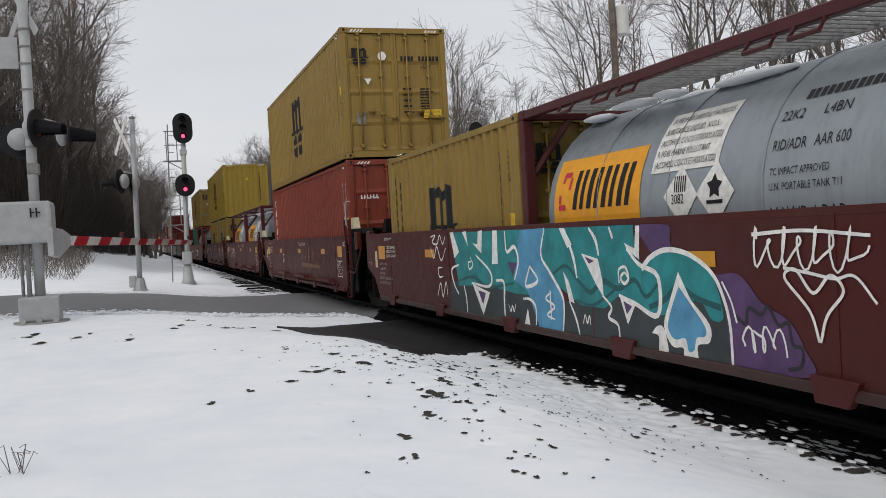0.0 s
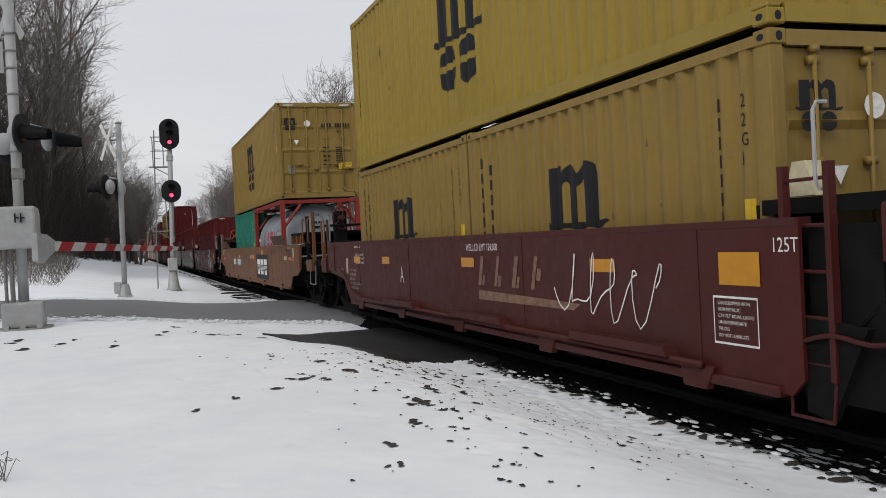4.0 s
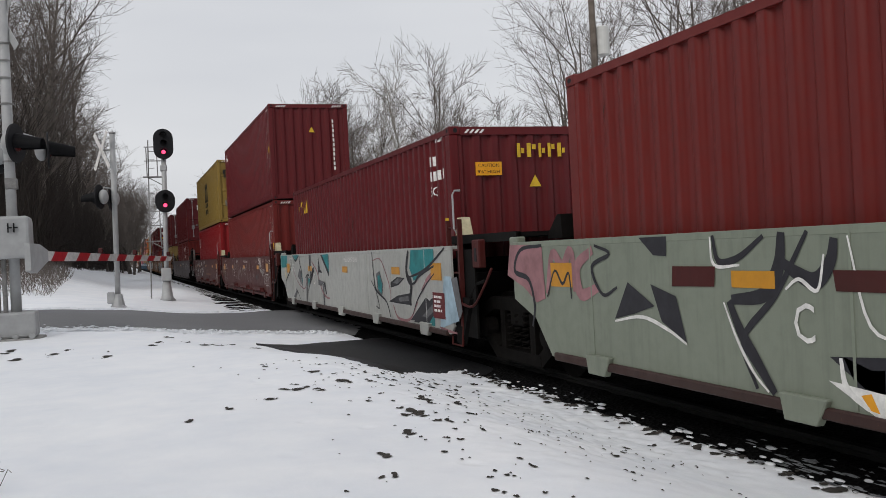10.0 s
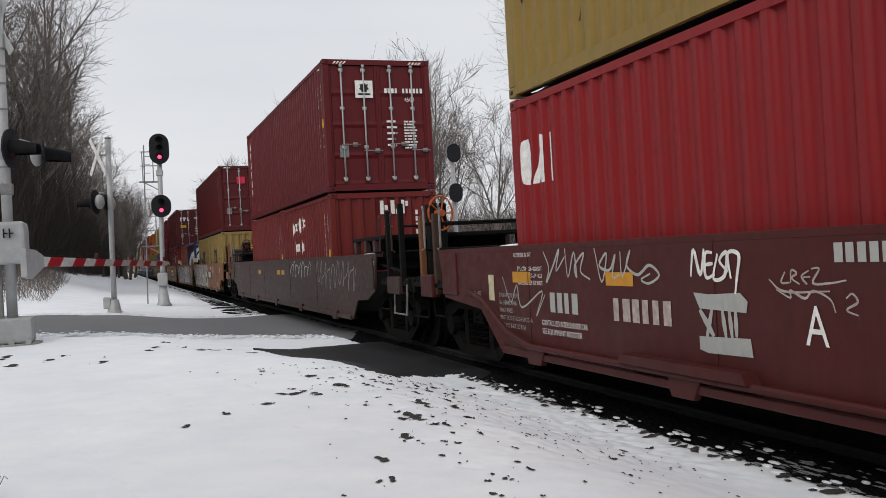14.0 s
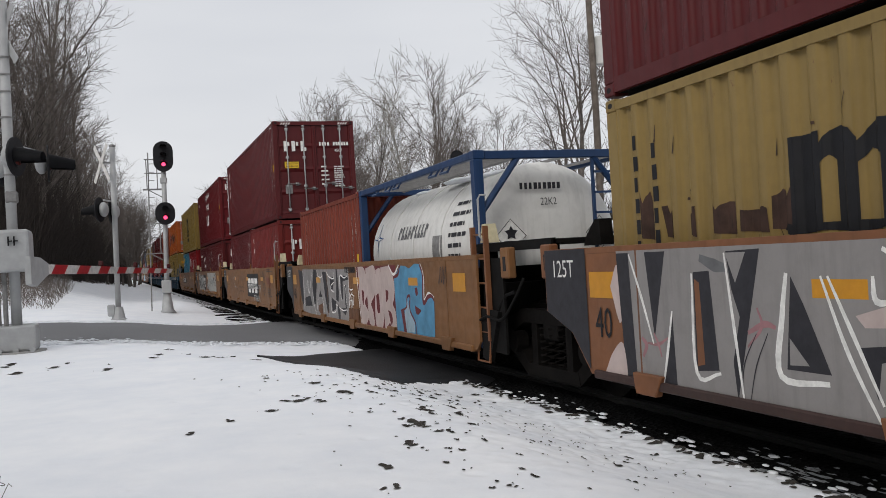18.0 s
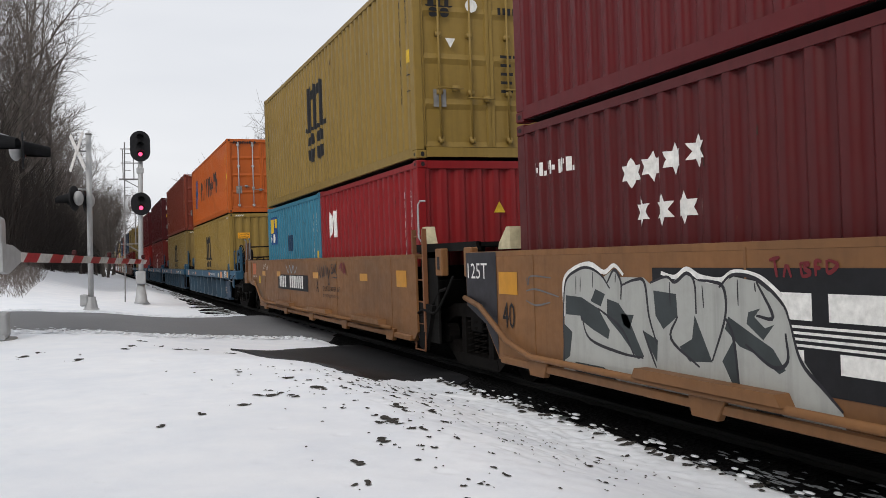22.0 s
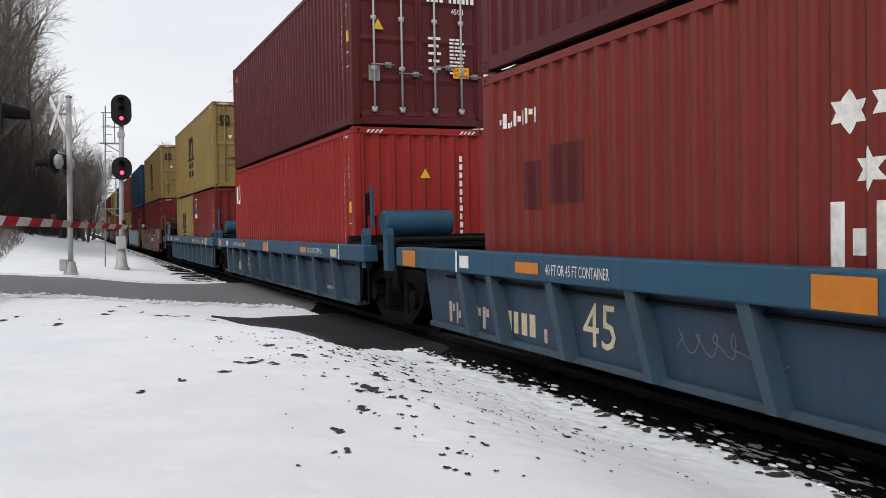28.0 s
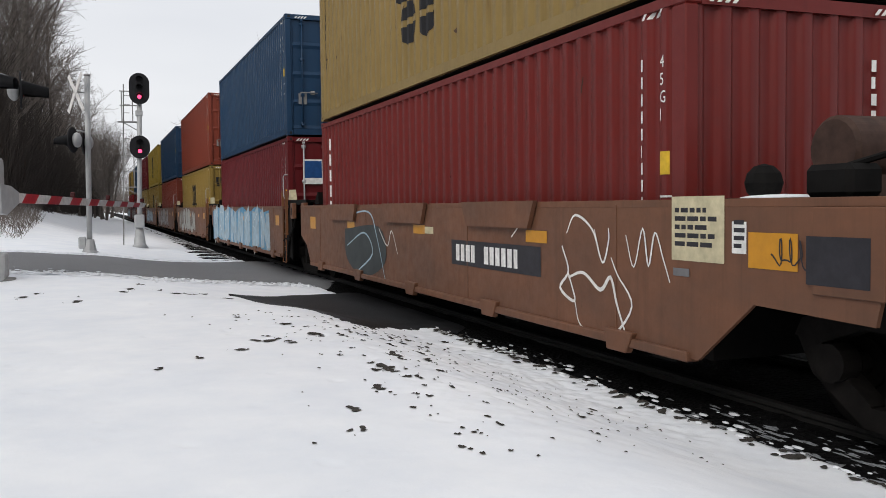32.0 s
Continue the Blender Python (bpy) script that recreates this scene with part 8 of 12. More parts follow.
fill(put, "rose", 2.1, ((0.81, 1.06), (0.55, 1.24), (0.21, 1.37), (0.21, 1.33), (0.51, 1.16), (0.76, 1.03)))
line(put, "ink", 2.6, 0.03, ((1.30, 0.65), (1.02, 0.90), (0.60, 1.13), (0.21, 1.30)))
line(put, "rose", 2.3, 0.05, ((2.31, 0.77), (2.06, 0.58), (1.44, 0.59), (1.02, 0.87)))
fill(put, "ink", 1.6, ((1.25, 0.56), (0.77, 0.76), (0.39, 0.94), (0.23, 0.97), (0.26, 0.56), (0.64, 0.57)))
fill(put, "smoke", 1.9, ((0.83, 0.67), (0.35, 0.86), (0.24, 0.87), (0.24, 0.79), (0.59, 0.66)))
fill(put, "teal", 2.2, ((0.55, 0.56), (0.41, 0.65), (0.25, 0.74), (0.26, 0.56)))
fill(put, "ice", 1.9, ((-0.20, 1.27), (-0.47, 1.27), (-0.72, 0.69), (0.05, 0.54)))
fill(put, "ink", 1.8, ((1.40, 0.58), (0.63, 0.95), (0.39, 0.90), (0.54, 0.72), (0.76, 0.60)))
fill(put, "smoke", 1.7, ((-0.47, 1.24), (-0.71, 1.27), (-0.86, 0.82), (-0.70, 0.68)))
line(put, "ink", 2.6, 0.05, ((1.42, 1.23), (0.58, 1.36), (-0.28, 1.66)))
line(put, "rose", 2.6, 0.04, ((0.05, 0.56), (-0.32, 0.53), (-0.63, 0.52)))
stencils(put, 13, "D", near=False)
put("notice", flat([rect(0, 0, 0.5, 0.36)]), "oxide", 0.3, 0.68, 6)
put("notice", small_print(random.Random(9), 0.4, 4, 0.035), "white", 0.25, 0.96, 6.5)
top = steel_box(125.8, "wine_red", "blank", "wine-red forty-foot steel container with a yellow mark", seed=35)
block_word(top, 11.6, 2.25, 0.32, 5, "yellow", 3, 0.06)
end_word(top, -0.2, 2.45, 0.2, 5, "yellow", 3)
caution(top, -0.85, 2.2, "tape", 0.4)

car = carry(well_car(141.4, "car_brown", label=BROWN), 141.4, 0)
put = on_side(car)
stencils(put, 15, "E")
line(put, "chalk", 3, 0.03, ((9.24, 0.88), (9.06, 1.57), (8.49, 1.64), (8.70, 1.23), (9.18, 1.28)))
line(put, "chalk", 3.1, 0.03, ((8.43, 1.56), (8.41, 1.13), (7.94, 1.45), (7.78, 1.60), (7.77, 1.20), (8.02, 0.83)))
line(put, "chalk", 3.2, 0.03, ((7.52, 1.60), (7.37, 1.25), (7.36, 0.86), (7.07, 1.40), (7.12, 0.82)))
line(put, "chalk", 3.3, 0.035, ((7.03, 1.07), (6.78, 1.26), (6.52, 1.11), (6.61, 1.31), (6.33, 0.96), (6.10, 1.23), (5.81, 1.28), (5.61, 1.07)))
line(put, "chalk", 3.4, 0.035, ((5.61, 1.07), (5.46, 1.26), (5.20, 1.29), (5.43, 1.06), (5.22, 1.09)))
line(put, "chalk", 3, 0.03, ((11.37, 1.19), (11.07, 0.96), (11.33, 0.74)))
line(put, "chalk", 3, 0.022, ((4.87, 1.45), (4.82, 1.22), (4.80, 1.09)))
line(put, "chalk", 3, 0.022, ((4.65, 1.13), (4.65, 0.89), (4.54, 0.83)))
line(put, "chalk", 3, 0.022, ((4.45, 1.37), (4.51, 1.12)))
line(put, "chalk", 3, 0.022, ((4.06, 1.51), (4.12, 1.25), (3.98, 1.23), (3.98, 1.41)))
line(put, "chalk", 3, 0.022, ((4.11, 1.17), (4.09, 0.89)))
line(put, "chalk", 3, 0.022, ((3.92, 1.16), (3.92, 0.90), (3.81, 0.82), (3.74, 0.85)))
line(put, "chalk", 3, 0.022, ((3.33, 1.41), (3.27, 1.20)))
line(put, "chalk", 3, 0.022, ((3.35, 1.16), (3.36, 0.91)))
line(put, "chalk", 3, 0.022, ((3.18, 1.26), (3.20, 0.94)))
line(put, "chalk", 3, 0.022, ((3.00, 1.22), (3.01, 0.96)))
line(put, "ink", 3, 0.025, ((5.21, 1.21), (5.16, 0.93), (4.97, 0.83)))
line(put, "ink", 3, 0.035, ((3.74, 1.61), (3.70, 1.44), (3.74, 1.46)))
line(put, "faded", 3, 0.015, ((2.63, 1.44), (2.56, 1.60), (2.53, 1.44)))
line(put, "faded", 3, 0.015, ((2.40, 1.58), (2.47, 1.52), (2.39, 1.48), (2.35, 1.58), (2.28, 1.54), (2.35, 1.48)))
line(put, "ink", 2.6, 0.05, ((2.67, 0.99), (2.46, 1.08), (2.55, 0.94), (2.35, 1.06), (2.40, 0.90)))
line(put, "ink", 2.7, 0.05, ((2.27, 1.09), (2.25, 0.88), (2.13, 1.05), (2.02, 1.11), (1.96, 1.01)))
line(put, "white", 3.3, 0.03, ((1.97, 1.66), (1.86, 1.54), (1.78, 1.64), (1.75, 1.42), (1.67, 1.64), (1.64, 1.37), (1.68, 1.28)))
line(put, "white", 3.35, 0.03, ((1.64, 1.65), (1.57, 1.46), (1.48, 1.64), (1.55, 1.42), (1.46, 1.38), (1.45, 1.62), (1.38, 1.42), (1.27, 1.34)))
line(put, "white", 3.4, 0.03, ((1.87, 1.44), (1.70, 1.49), (1.57, 1.51), (1.50, 1.44)))
line(put, "chalk", 3.3, 0.02, ((1.63, 1.33), (1.26, 1.29), (1.67, 1.25), (1.22, 1.23), (1.57, 1.19), (1.19, 1.18)))
line(put, "chalk", 3.35, 0.02, ((1.51, 1.31), (1.45, 1.15), (1.36, 1.31), (1.30, 1.14), (1.21, 1.29), (1.13, 1.10)))
line(put, "chalk", 3.4, 0.02, ((1.22, 1.16), (1.08, 1.21), (1.13, 1.06), (1.20, 1.12)))
line(put, "chalk", 3.3, 0.022, ((1.11, 1.17), (0.99, 1.27), (0.93, 1.19), (1.04, 1.06), (1.10, 1.15), (0.97, 1.25)))
line(put, "chalk", 3.35, 0.022, ((0.91, 1.05), (0.90, 1.26), (0.80, 1.24), (0.88, 1.17), (0.75, 1.22), (0.60, 1.26), (0.68, 1.18), (0.79, 1.24)))
line(put, "chalk", 3.4, 0.022, ((0.75, 1.22), (0.68, 1.06), (0.54, 0.95), (0.44, 0.94)))
line(put, "chalk", 3.45, 0.022, ((0.58, 1.22), (0.48, 1.11), (0.43, 1.02)))
line(put, "chalk", 3.5, 0.022, ((0.85, 0.94), (0.69, 0.88), (0.73, 0.98), (0.65, 1.00), (0.70, 0.90), (0.82, 0.80)))
line(put, "chalk", 3.55, 0.022, ((0.72, 0.90), (0.58, 0.83), (0.45, 0.84)))
line(put, "chalk", 6.3, 0.018, ((-0.26, 1.29), (-0.22, 1.15), (-0.31, 1.03), (-0.43, 1.12), (-0.41, 1.26), (-0.31, 1.28), (-0.36, 1.19), (-0.46, 1.29), (-0.53, 1.18)))
line(put, "chalk", 6.35, 0.018, ((-0.43, 1.56), (-0.52, 1.55), (-0.46, 1.42), (-0.52, 1.42), (-0.45, 1.52), (-0.42, 1.32)))
line(put, "faded", 3.3, 0.018, ((0.98, 1.57), (0.73, 1.56)))
line(put, "faded", 3.35, 0.018, ((1.00, 1.53), (0.72, 1.50)))
line(put, "faded", 3.4, 0.018, ((0.99, 1.50), (0.90, 1.49)))
line(put, "faded", 3.45, 0.018, ((0.48, 1.58), (0.41, 1.55), (0.34, 1.59), (0.24, 1.53), (0.19, 1.56), (0.04, 1.51), (-0.14, 1.50)))
line(put, "faded", 3.5, 0.018, ((1.02, 1.42), (0.90, 1.41)))
put("serial_number", bars(random.Random(3), 0.07, 10), "chalk", 7.9, 1.50, 2)
steel_box(141.4, "rust_red", "blank", "dull red forty-foot steel container under another", seed=36)
top = steel_box(141.4, "wine_red", "blank", "wine-red forty-foot steel container on top of another", stack_z(TALL), seed=37)
block_word(top, L40 - 0.4, 2.35, 0.3, 2, "white", 6)

car = carry(well_car(157.0, "car_brown", "joint", "end", label=BROWN), 157.0, 0)
put = on_side(car)
stencils(put, 17, load=None)
put("serial_number", bars(random.Random(12), 0.12, 10), "chalk", 6.99, 1.46, 2)
put("unit_letter", letters("A", 0.26), "white", 7.27, 0.93, 2)
rail_brand(put, 5.6, 1.05)
line(put, "chalk", 3, 0.028, ((11.00, 1.60), (10.89, 1.43), (10.96, 1.28), (10.78, 1.46), (10.64, 1.62), (10.73, 1.40), (10.53, 1.54)))
line(put, "chalk", 3.1, 0.028, ((10.52, 1.62), (10.48, 1.34), (10.34, 1.58), (10.30, 1.34), (10.33, 1.45), (10.14, 1.57), (10.22, 1.40), (10.04, 1.32)))
line(put, "chalk", 3, 0.028, ((9.94, 1.61), (9.83, 1.30), (9.72, 1.56), (9.86, 1.45), (9.68, 1.41), (9.57, 1.55), (9.64, 1.35), (9.51, 1.37)))
line(put, "chalk", 3.1, 0.028, ((9.49, 1.57), (9.47, 1.35), (9.32, 1.58), (9.39, 1.45), (9.22, 1.37), (9.04, 1.45), (8.90, 1.37), (9.05, 1.30), (9.17, 1.33), (9.03, 1.38)))
line(put, "white", 3.3, 0.035, ((8.47, 1.36), (8.42, 1.57), (8.35, 1.37), (8.29, 1.57)))
line(put, "white", 3.3, 0.035, ((8.19, 1.54), (8.28, 1.53), (8.28, 1.36), (8.17, 1.38)))
line(put, "white", 3.4, 0.035, ((8.28, 1.45), (8.19, 1.46)))
line(put, "white", 3.4, 0.035, ((8.13, 1.53), (8.19, 1.35), (8.06, 1.37), (8.02, 1.54), (8.11, 1.48), (8.02, 1.40)))
line(put, "white", 3.5, 0.035, ((7.99, 1.35), (8.01, 1.53), (7.89, 1.52), (7.92, 1.37), (7.95, 1.24)))
line(put, "faded", 3, 0.018, ((7.43, 1.40), (7.47, 1.33), (7.39, 1.33)))
line(put, "faded", 3, 0.018, ((7.38, 1.33), (7.37, 1.41), (7.32, 1.39), (7.37, 1.36), (7.30, 1.32)))
line(put, "faded", 3, 0.018, ((7.21, 1.41), (7.28, 1.37), (7.23, 1.32), (7.27, 1.36), (7.20, 1.37)))
line(put, "faded", 3, 0.018, ((7.19, 1.42), (7.12, 1.42), (7.18, 1.33), (7.04, 1.33), (6.90, 1.35)))
line(put, "faded", 3, 0.018, ((7.59, 1.35), (7.44, 1.27), (7.04, 1.28)))
line(put, "faded", 3, 0.018, ((7.52, 1.28), (7.39, 1.23), (7.39, 1.28), (7.26, 1.23), (7.18, 1.28), (7.04, 1.23), (7.00, 1.15)))
line(put, "faded", 3, 0.018, ((6.91, 1.24), (6.86, 1.27), (6.82, 1.22), (6.91, 1.17), (6.82, 1.14)))
line(put, "chalk", 3, 0.022, ((12.08, 1.33), (11.88, 1.05), (11.70, 1.24), (11.59, 1.00), (11.07, 1.19), (11.24, 0.92), (11.00, 1.16)))
line(put, "chalk", 3.1, 0.06, ((8.38, 1.11), (8.22, 0.92)))
line(put, "chalk", 3.1, 0.05, ((8.23, 1.12), (8.31, 0.90)))
line(put, "chalk", 3.1, 0.05, ((8.11, 1.12), (8.08, 0.92)))
line(put, "chalk", 3.1, 0.05, ((8.03, 1.12), (8.01, 0.92)))
line(put, "chalk", 3.1, 0.05, ((7.96, 1.12), (7.96, 0.93)))
fill(put, "chalk", 3, ((8.45, 1.24), (8.26, 1.23), (7.90, 1.25), (7.82, 1.19), (7.84, 1.11), (8.38, 1.12)))
fill(put, "chalk", 3, ((8.40, 0.91), (7.81, 0.93), (7.79, 0.80), (8.30, 0.79), (8.40, 0.81)))
put("serial_number", bars(random.Random(4), 0.20, 4), "chalk", 10.9, 0.98, 2)
put("serial_number", bars(random.Random(6), 0.20, 6), "faded", 9.65, 0.96, 2)
put("stencil", letters("CONTROLLED INTERCHANGE CAR", 0.055, 0.97), "white", 11.11, 0.84, 2)
put("stencil", letters("SEE EQUIPMENT REGISTER", 0.055, 0.85), "white", 11.11, 0.75, 2)
low = steel_box(157.0, "bright_red", "blank", "crimson forty-foot steel container with white brand shapes", seed=39)
wall_paint("brand_mark", mark_trio(0.52), M["white"], low, 11.98, 1.90, 0.005)
mustard(157.0, "door", stack_z(TALL), seed=40)

# a single grey-brown car with long ends
car = carry(well_car(178.8, "car_grey", "long", "long", pipe=False, brake="orange", label="dirty grey-brown steel well car with scrawled tags"), 178.8, 0)
put = on_side(car)
tag_line(put, 85, 3.8, 1.2, 2.6, 0.4, 6, "white", 0.03)
tag_line(put, 86, 0.6, 1.0, 3.6, 0.6, 8, "chalk", 0.03)
tag_line(put, 87, 14.6, 1.0, 1.6, 0.6, 4, "smoke", 0.04)
put("length_mark", letters("53", 0.42, 0.55), "car_tan", 14.0, 0.62, 2)
put("length_mark", letters("53", 0.14), "white", 14.2, 1.48, 2)
put("stencil", letters("2 INCH HF COMP SHOES", 0.06, 0.85), "white", -3.4, 1.5, 2)
low = steel_box(178.8, "rust_red", "blank", "dull red twenty-foot steel container with white brand shapes", FLOOR, L20, LOW, 0.0, 41)
end_word(low, -0.1, 2.1, 0.30, 3, "white", 11)
stars_mark(low, L20 - 1.6, 1.5, 0.8)
steel_box(178.8, "rust_red", "blank", "dull red twenty-foot steel container", FLOOR, L20, LOW, 6.13, 42)
top = steel_box(178.8, "wine_red", "door", "wine-red forty-foot steel container on top of others", stack_z(LOW), seed=43)
brand_column(top, L40, TALL, 6)
end_paint("brand_mark", flat([rect(0, 0, 0.40, 0.38)]), M["white"], top, -0.52, -0.006, 2.05, "white brand plate")
end_paint("brand_mark", flat(star(0.2, 0.22, 0.12, 7, 0.7) + [rect(0.06, 0.06, 0.28, 0.04)]), M["ink"], top, -0.52, -0.009, 2.05)

# orange five-unit car
car = carry(well_car(200.5, "car_dun", "end", "joint", brake="car_brown", pipe=False, label="faded orange well car unit with silver block graffiti"), 200.5, 0)
put = on_side(car)
fill(put, "silver_paint", 1.5, ((11.72, 1.63), (11.65, 0.52), (4.85, 0.52), (4.98, 1.62)))
fill(put, "ink", 3, ((11.72, 1.61), (11.52, 1.61), (11.47, 0.52), (11.65, 0.50)))
fill(put, "ink", 3, ((11.26, 1.61), (10.96, 1.61), (11.17, 0.89)))
fill(put, "ink", 3, ((10.90, 1.12), (10.88, 0.50), (11.08, 0.51)))
fill(put, "ink", 3, ((10.59, 1.44), (10.39, 1.45), (10.33, 0.71), (10.61, 0.68)))
fill(put, "car_dun", 3.2, ((10.58, 1.39), (10.52, 1.36), (10.50, 0.74), (10.59, 0.72)))
line(put, "white", 4, 0.035, ((11.51, 1.60), (11.34, 1.23), (11.19, 0.85)))
line(put, "white", 4, 0.035, ((10.90, 1.13), (10.99, 0.80), (11.08, 0.51)))
line(put, "white", 4, 0.04, ((10.61, 1.43), (10.61, 0.67), (10.31, 0.69)))
line(put, "white", 4, 0.035, ((10.20, 1.58), (10.13, 1.04), (10.06, 0.50)))
line(put, "rose", 3.6, 0.03, ((11.28, 0.85), (11.12, 0.85), (10.98, 0.91)))
line(put, "rose", 3.7, 0.03, ((11.18, 0.94), (11.12, 0.85), (11.08, 0.75)))
line(put, "rose", 3.8, 0.05, ((11.37, 0.89), (11.30, 0.83), (11.36, 0.73)))
line(put, "smoke", 3.6, 0.10, ((10.50, 1.55), (10.32, 1.49), (10.18, 1.47)))
blot(put, "blush", 4.2, ((12.01, 0.54), (11.86, 0.73), (11.68, 0.82), (11.64, 0.50), (11.83, 0.50)))
blot(put, "blush", 2.6, ((11.85, 1.32), (11.71, 1.51), (11.65, 1.16), (11.72, 1.00)))
fill(put, "ink", 3, ((10.18, 1.59), (9.81, 1.60), (9.90, 1.29), (10.13, 0.51), (10.16, 0.79), (10.06, 1.12), (10.14, 1.32)))
fill(put, "silver_paint", 3.2, ((10.19, 1.58), (9.96, 1.58), (10.09, 1.36)))
line(put, "white", 4, 0.06, ((9.56, 1.43), (9.62, 1.14), (9.66, 0.74), (9.22, 0.73)))
fill(put, "ink", 3, ((9.52, 1.41), (9.41, 1.22), (9.20, 0.79), (9.60, 0.79)))
fill(put, "silver_paint", 3.3, ((9.56, 1.00), (9.39, 0.83), (9.57, 0.82)))
line(put, "rose", 3.6, 0.05, ((9.98, 1.01), (9.80, 1.08), (9.69, 1.06)))
line(put, "rose", 3.7, 0.03, ((9.99, 0.91), (9.83, 1.06), (9.87, 1.19)))
line(put, "ink", 3.8, 0.012, ((9.89, 1.01), (10.03, 0.80), (10.08, 0.60)))
line(put, "ink", 3.8, 0.012, ((9.77, 1.02), (9.91, 0.78), (10.00, 0.50)))
line(put, "white", 4, 0.035, ((9.19, 1.41), (9.01, 1.06), (8.80, 0.65)))
fill(put, "ink", 3, ((8.65, 1.56), (8.09, 1.58), (8.40, 1.36), (8.62, 1.29)))
line(put, "white", 4, 0.05, ((8.75, 1.57), (8.58, 1.47), (8.65, 1.31)))
line(put, "white", 4, 0.045, ((8.83, 1.41), (8.81, 1.26), (8.65, 1.27)))
fill(put, "blush", 2.4, ((8.98, 1.17), (8.60, 1.27), (8.26, 1.34), (8.23, 1.23), (8.70, 1.11), (8.91, 1.10)))
fill(put, "ink", 3, ((8.96, 0.98), (8.51, 1.03), (8.28, 1.17), (8.49, 0.74), (8.55, 0.71), (8.57, 0.96), (8.80, 0.90), (8.84, 0.68)))
line(put, "white", 4, 0.035, ((9.25, 1.41), (9.05, 0.93), (8.80, 0.50)))
line(put, "white", 4, 0.05, ((8.09, 1.58), (7.87, 1.49), (7.94, 1.12), (8.20, 0.51)))
fill(put, "ink", 3, ((7.89, 1.59), (7.72, 1.58), (7.77, 1.18), (7.85, 1.16), (7.87, 1.45)))
fill(put, "blush", 2.3, ((7.72, 1.57), (7.38, 1.58), (7.54, 1.37), (7.65, 1.19), (7.76, 1.20)))
fill(put, "ink", 3, ((7.95, 0.95), (7.73, 0.95), (7.71, 0.51), (7.90, 0.50)))
blot(put, "blush", 3.2, ((8.15, 0.77), (7.94, 0.75), (7.83, 0.50), (8.20, 0.50)))
fill(put, "tape", 2.8, ((7.84, 1.14), (7.05, 1.15), (7.01, 1.01), (7.83, 0.96)))
fill(put, "ink", 3, ((7.46, 1.37), (7.33, 1.29), (7.28, 1.14), (7.42, 1.14)))
line(put, "white", 4, 0.045, ((7.47, 1.35), (7.43, 1.18), (7.37, 0.84), (7.33, 0.50)))
fill(put, "ink", 3, ((7.30, 0.98), (7.17, 0.98), (6.97, 0.52), (7.07, 0.50)))
blot(put, "blush", 3.3, ((7.31, 0.66), (7.17, 0.67), (7.06, 0.51), (7.29, 0.50)))
line(put, "white", 4, 0.06, ((7.32, 1.57), (7.14, 1.30), (6.88, 0.85)))
fill(put, "ink", 3, ((7.07, 1.58), (6.87, 1.58), (6.82, 0.92), (6.90, 0.95), (7.07, 1.23)))
fill(put, "ink", 3, ((6.64, 1.37), (6.46, 1.39), (6.49, 1.01), (6.76, 0.98), (6.74, 1.06), (6.58, 1.24)))
line(put, "white", 4, 0.04, ((6.64, 1.39), (6.63, 1.24), (6.57, 0.96), (6.54, 0.65)))
fill(put, "ink", 3, ((5.77, 1.40), (5.26, 1.42), (5.26, 0.77), (5.76, 0.75)))
fill(put, "car_dun", 3.3, ((5.72, 1.37), (5.52, 1.38), (5.58, 1.26), (5.73, 1.24)))
line(put, "white", 4, 0.04, ((5.82, 1.43), (5.84, 0.69), (5.22, 0.72), (5.23, 1.43)))
line(put, "white", 4, 0.04, ((5.03, 1.58), (4.99, 1.04), (4.95, 0.50)))
blot(put, "blush", 3, ((5.06, 0.92), (4.83, 0.90), (4.78, 0.72), (4.94, 0.55), (5.03, 0.57)))
blot(put, "blush", 3, ((4.99, 1.52), (4.79, 1.52), (4.77, 1.39), (4.94, 1.34)))
blot(put, "blush", 3.4, ((5.03, 1.23), (4.93, 1.25), (4.96, 1.12), (5.04, 1.10)))
put("serial_board", flat([rect(0, 0, 2.35, 0.32)]), "black", 5.0, 0.97, 6)
put("serial_number", bars(random.Random(5), 0.24, 4), "white", 5.72, 1.02, 7)
put("serial_number", bars(random.Random(6), 0.26, 6), "white", 4.32, 1.02, 7)
put("patch", flat([rect(0, 0, 0.48, 0.12)]), "orange", 2.67, 1.20, 2)
put("notice", flat([rect(0, 0, 0.29, 0.13)]), "chalk", 2.6, 1.37, 3)
put("notice", small_print(random.Random(12), 0.24, 3, 0.02), "ink", 2.58, 1.47, 4)
put("notice_board", flat([rect(0, 0, 0.36, 0.30)]), "ink", -0.75, 1.20, 2)
put("notice", flat(ribbon([Vector(p) for p in ((0.02, 0.02), (0.34, 0.02), (0.34, 0.28), (0.02, 0.28))], 0.014, True)), "white", -0.75, 1.20, 3)
put("notice", small_print(random.Random(6), 0.26, 4, 0.03), "white", -0.79, 1.44, 3)
put("stencil", letters("GWG52D", 0.11, 0.5), "black", 4.03, 1.41, 2)
put("length_mark", letters("40", 0.28, 0.3), "black", 12.15, 0.85, 6)
put("patch", flat([[(0.02, 0.0), (0.55, -0.19), (0.88, -0.52), (0.88, 0.62), (0.02, 0.62)]]), "ink", 13.17, 1.05, 4)
put("stencil", letters("125T", 0.17, 0.42), "white", 12.95, 1.40, 6)
tag_line(put, 93, 3.5, 1.40, 0.85, 0.14, 9, "white", 0.03)
tag_line(put, 94, 2.28, 1.38, 0.5, 0.15, 4, "white", 0.03)
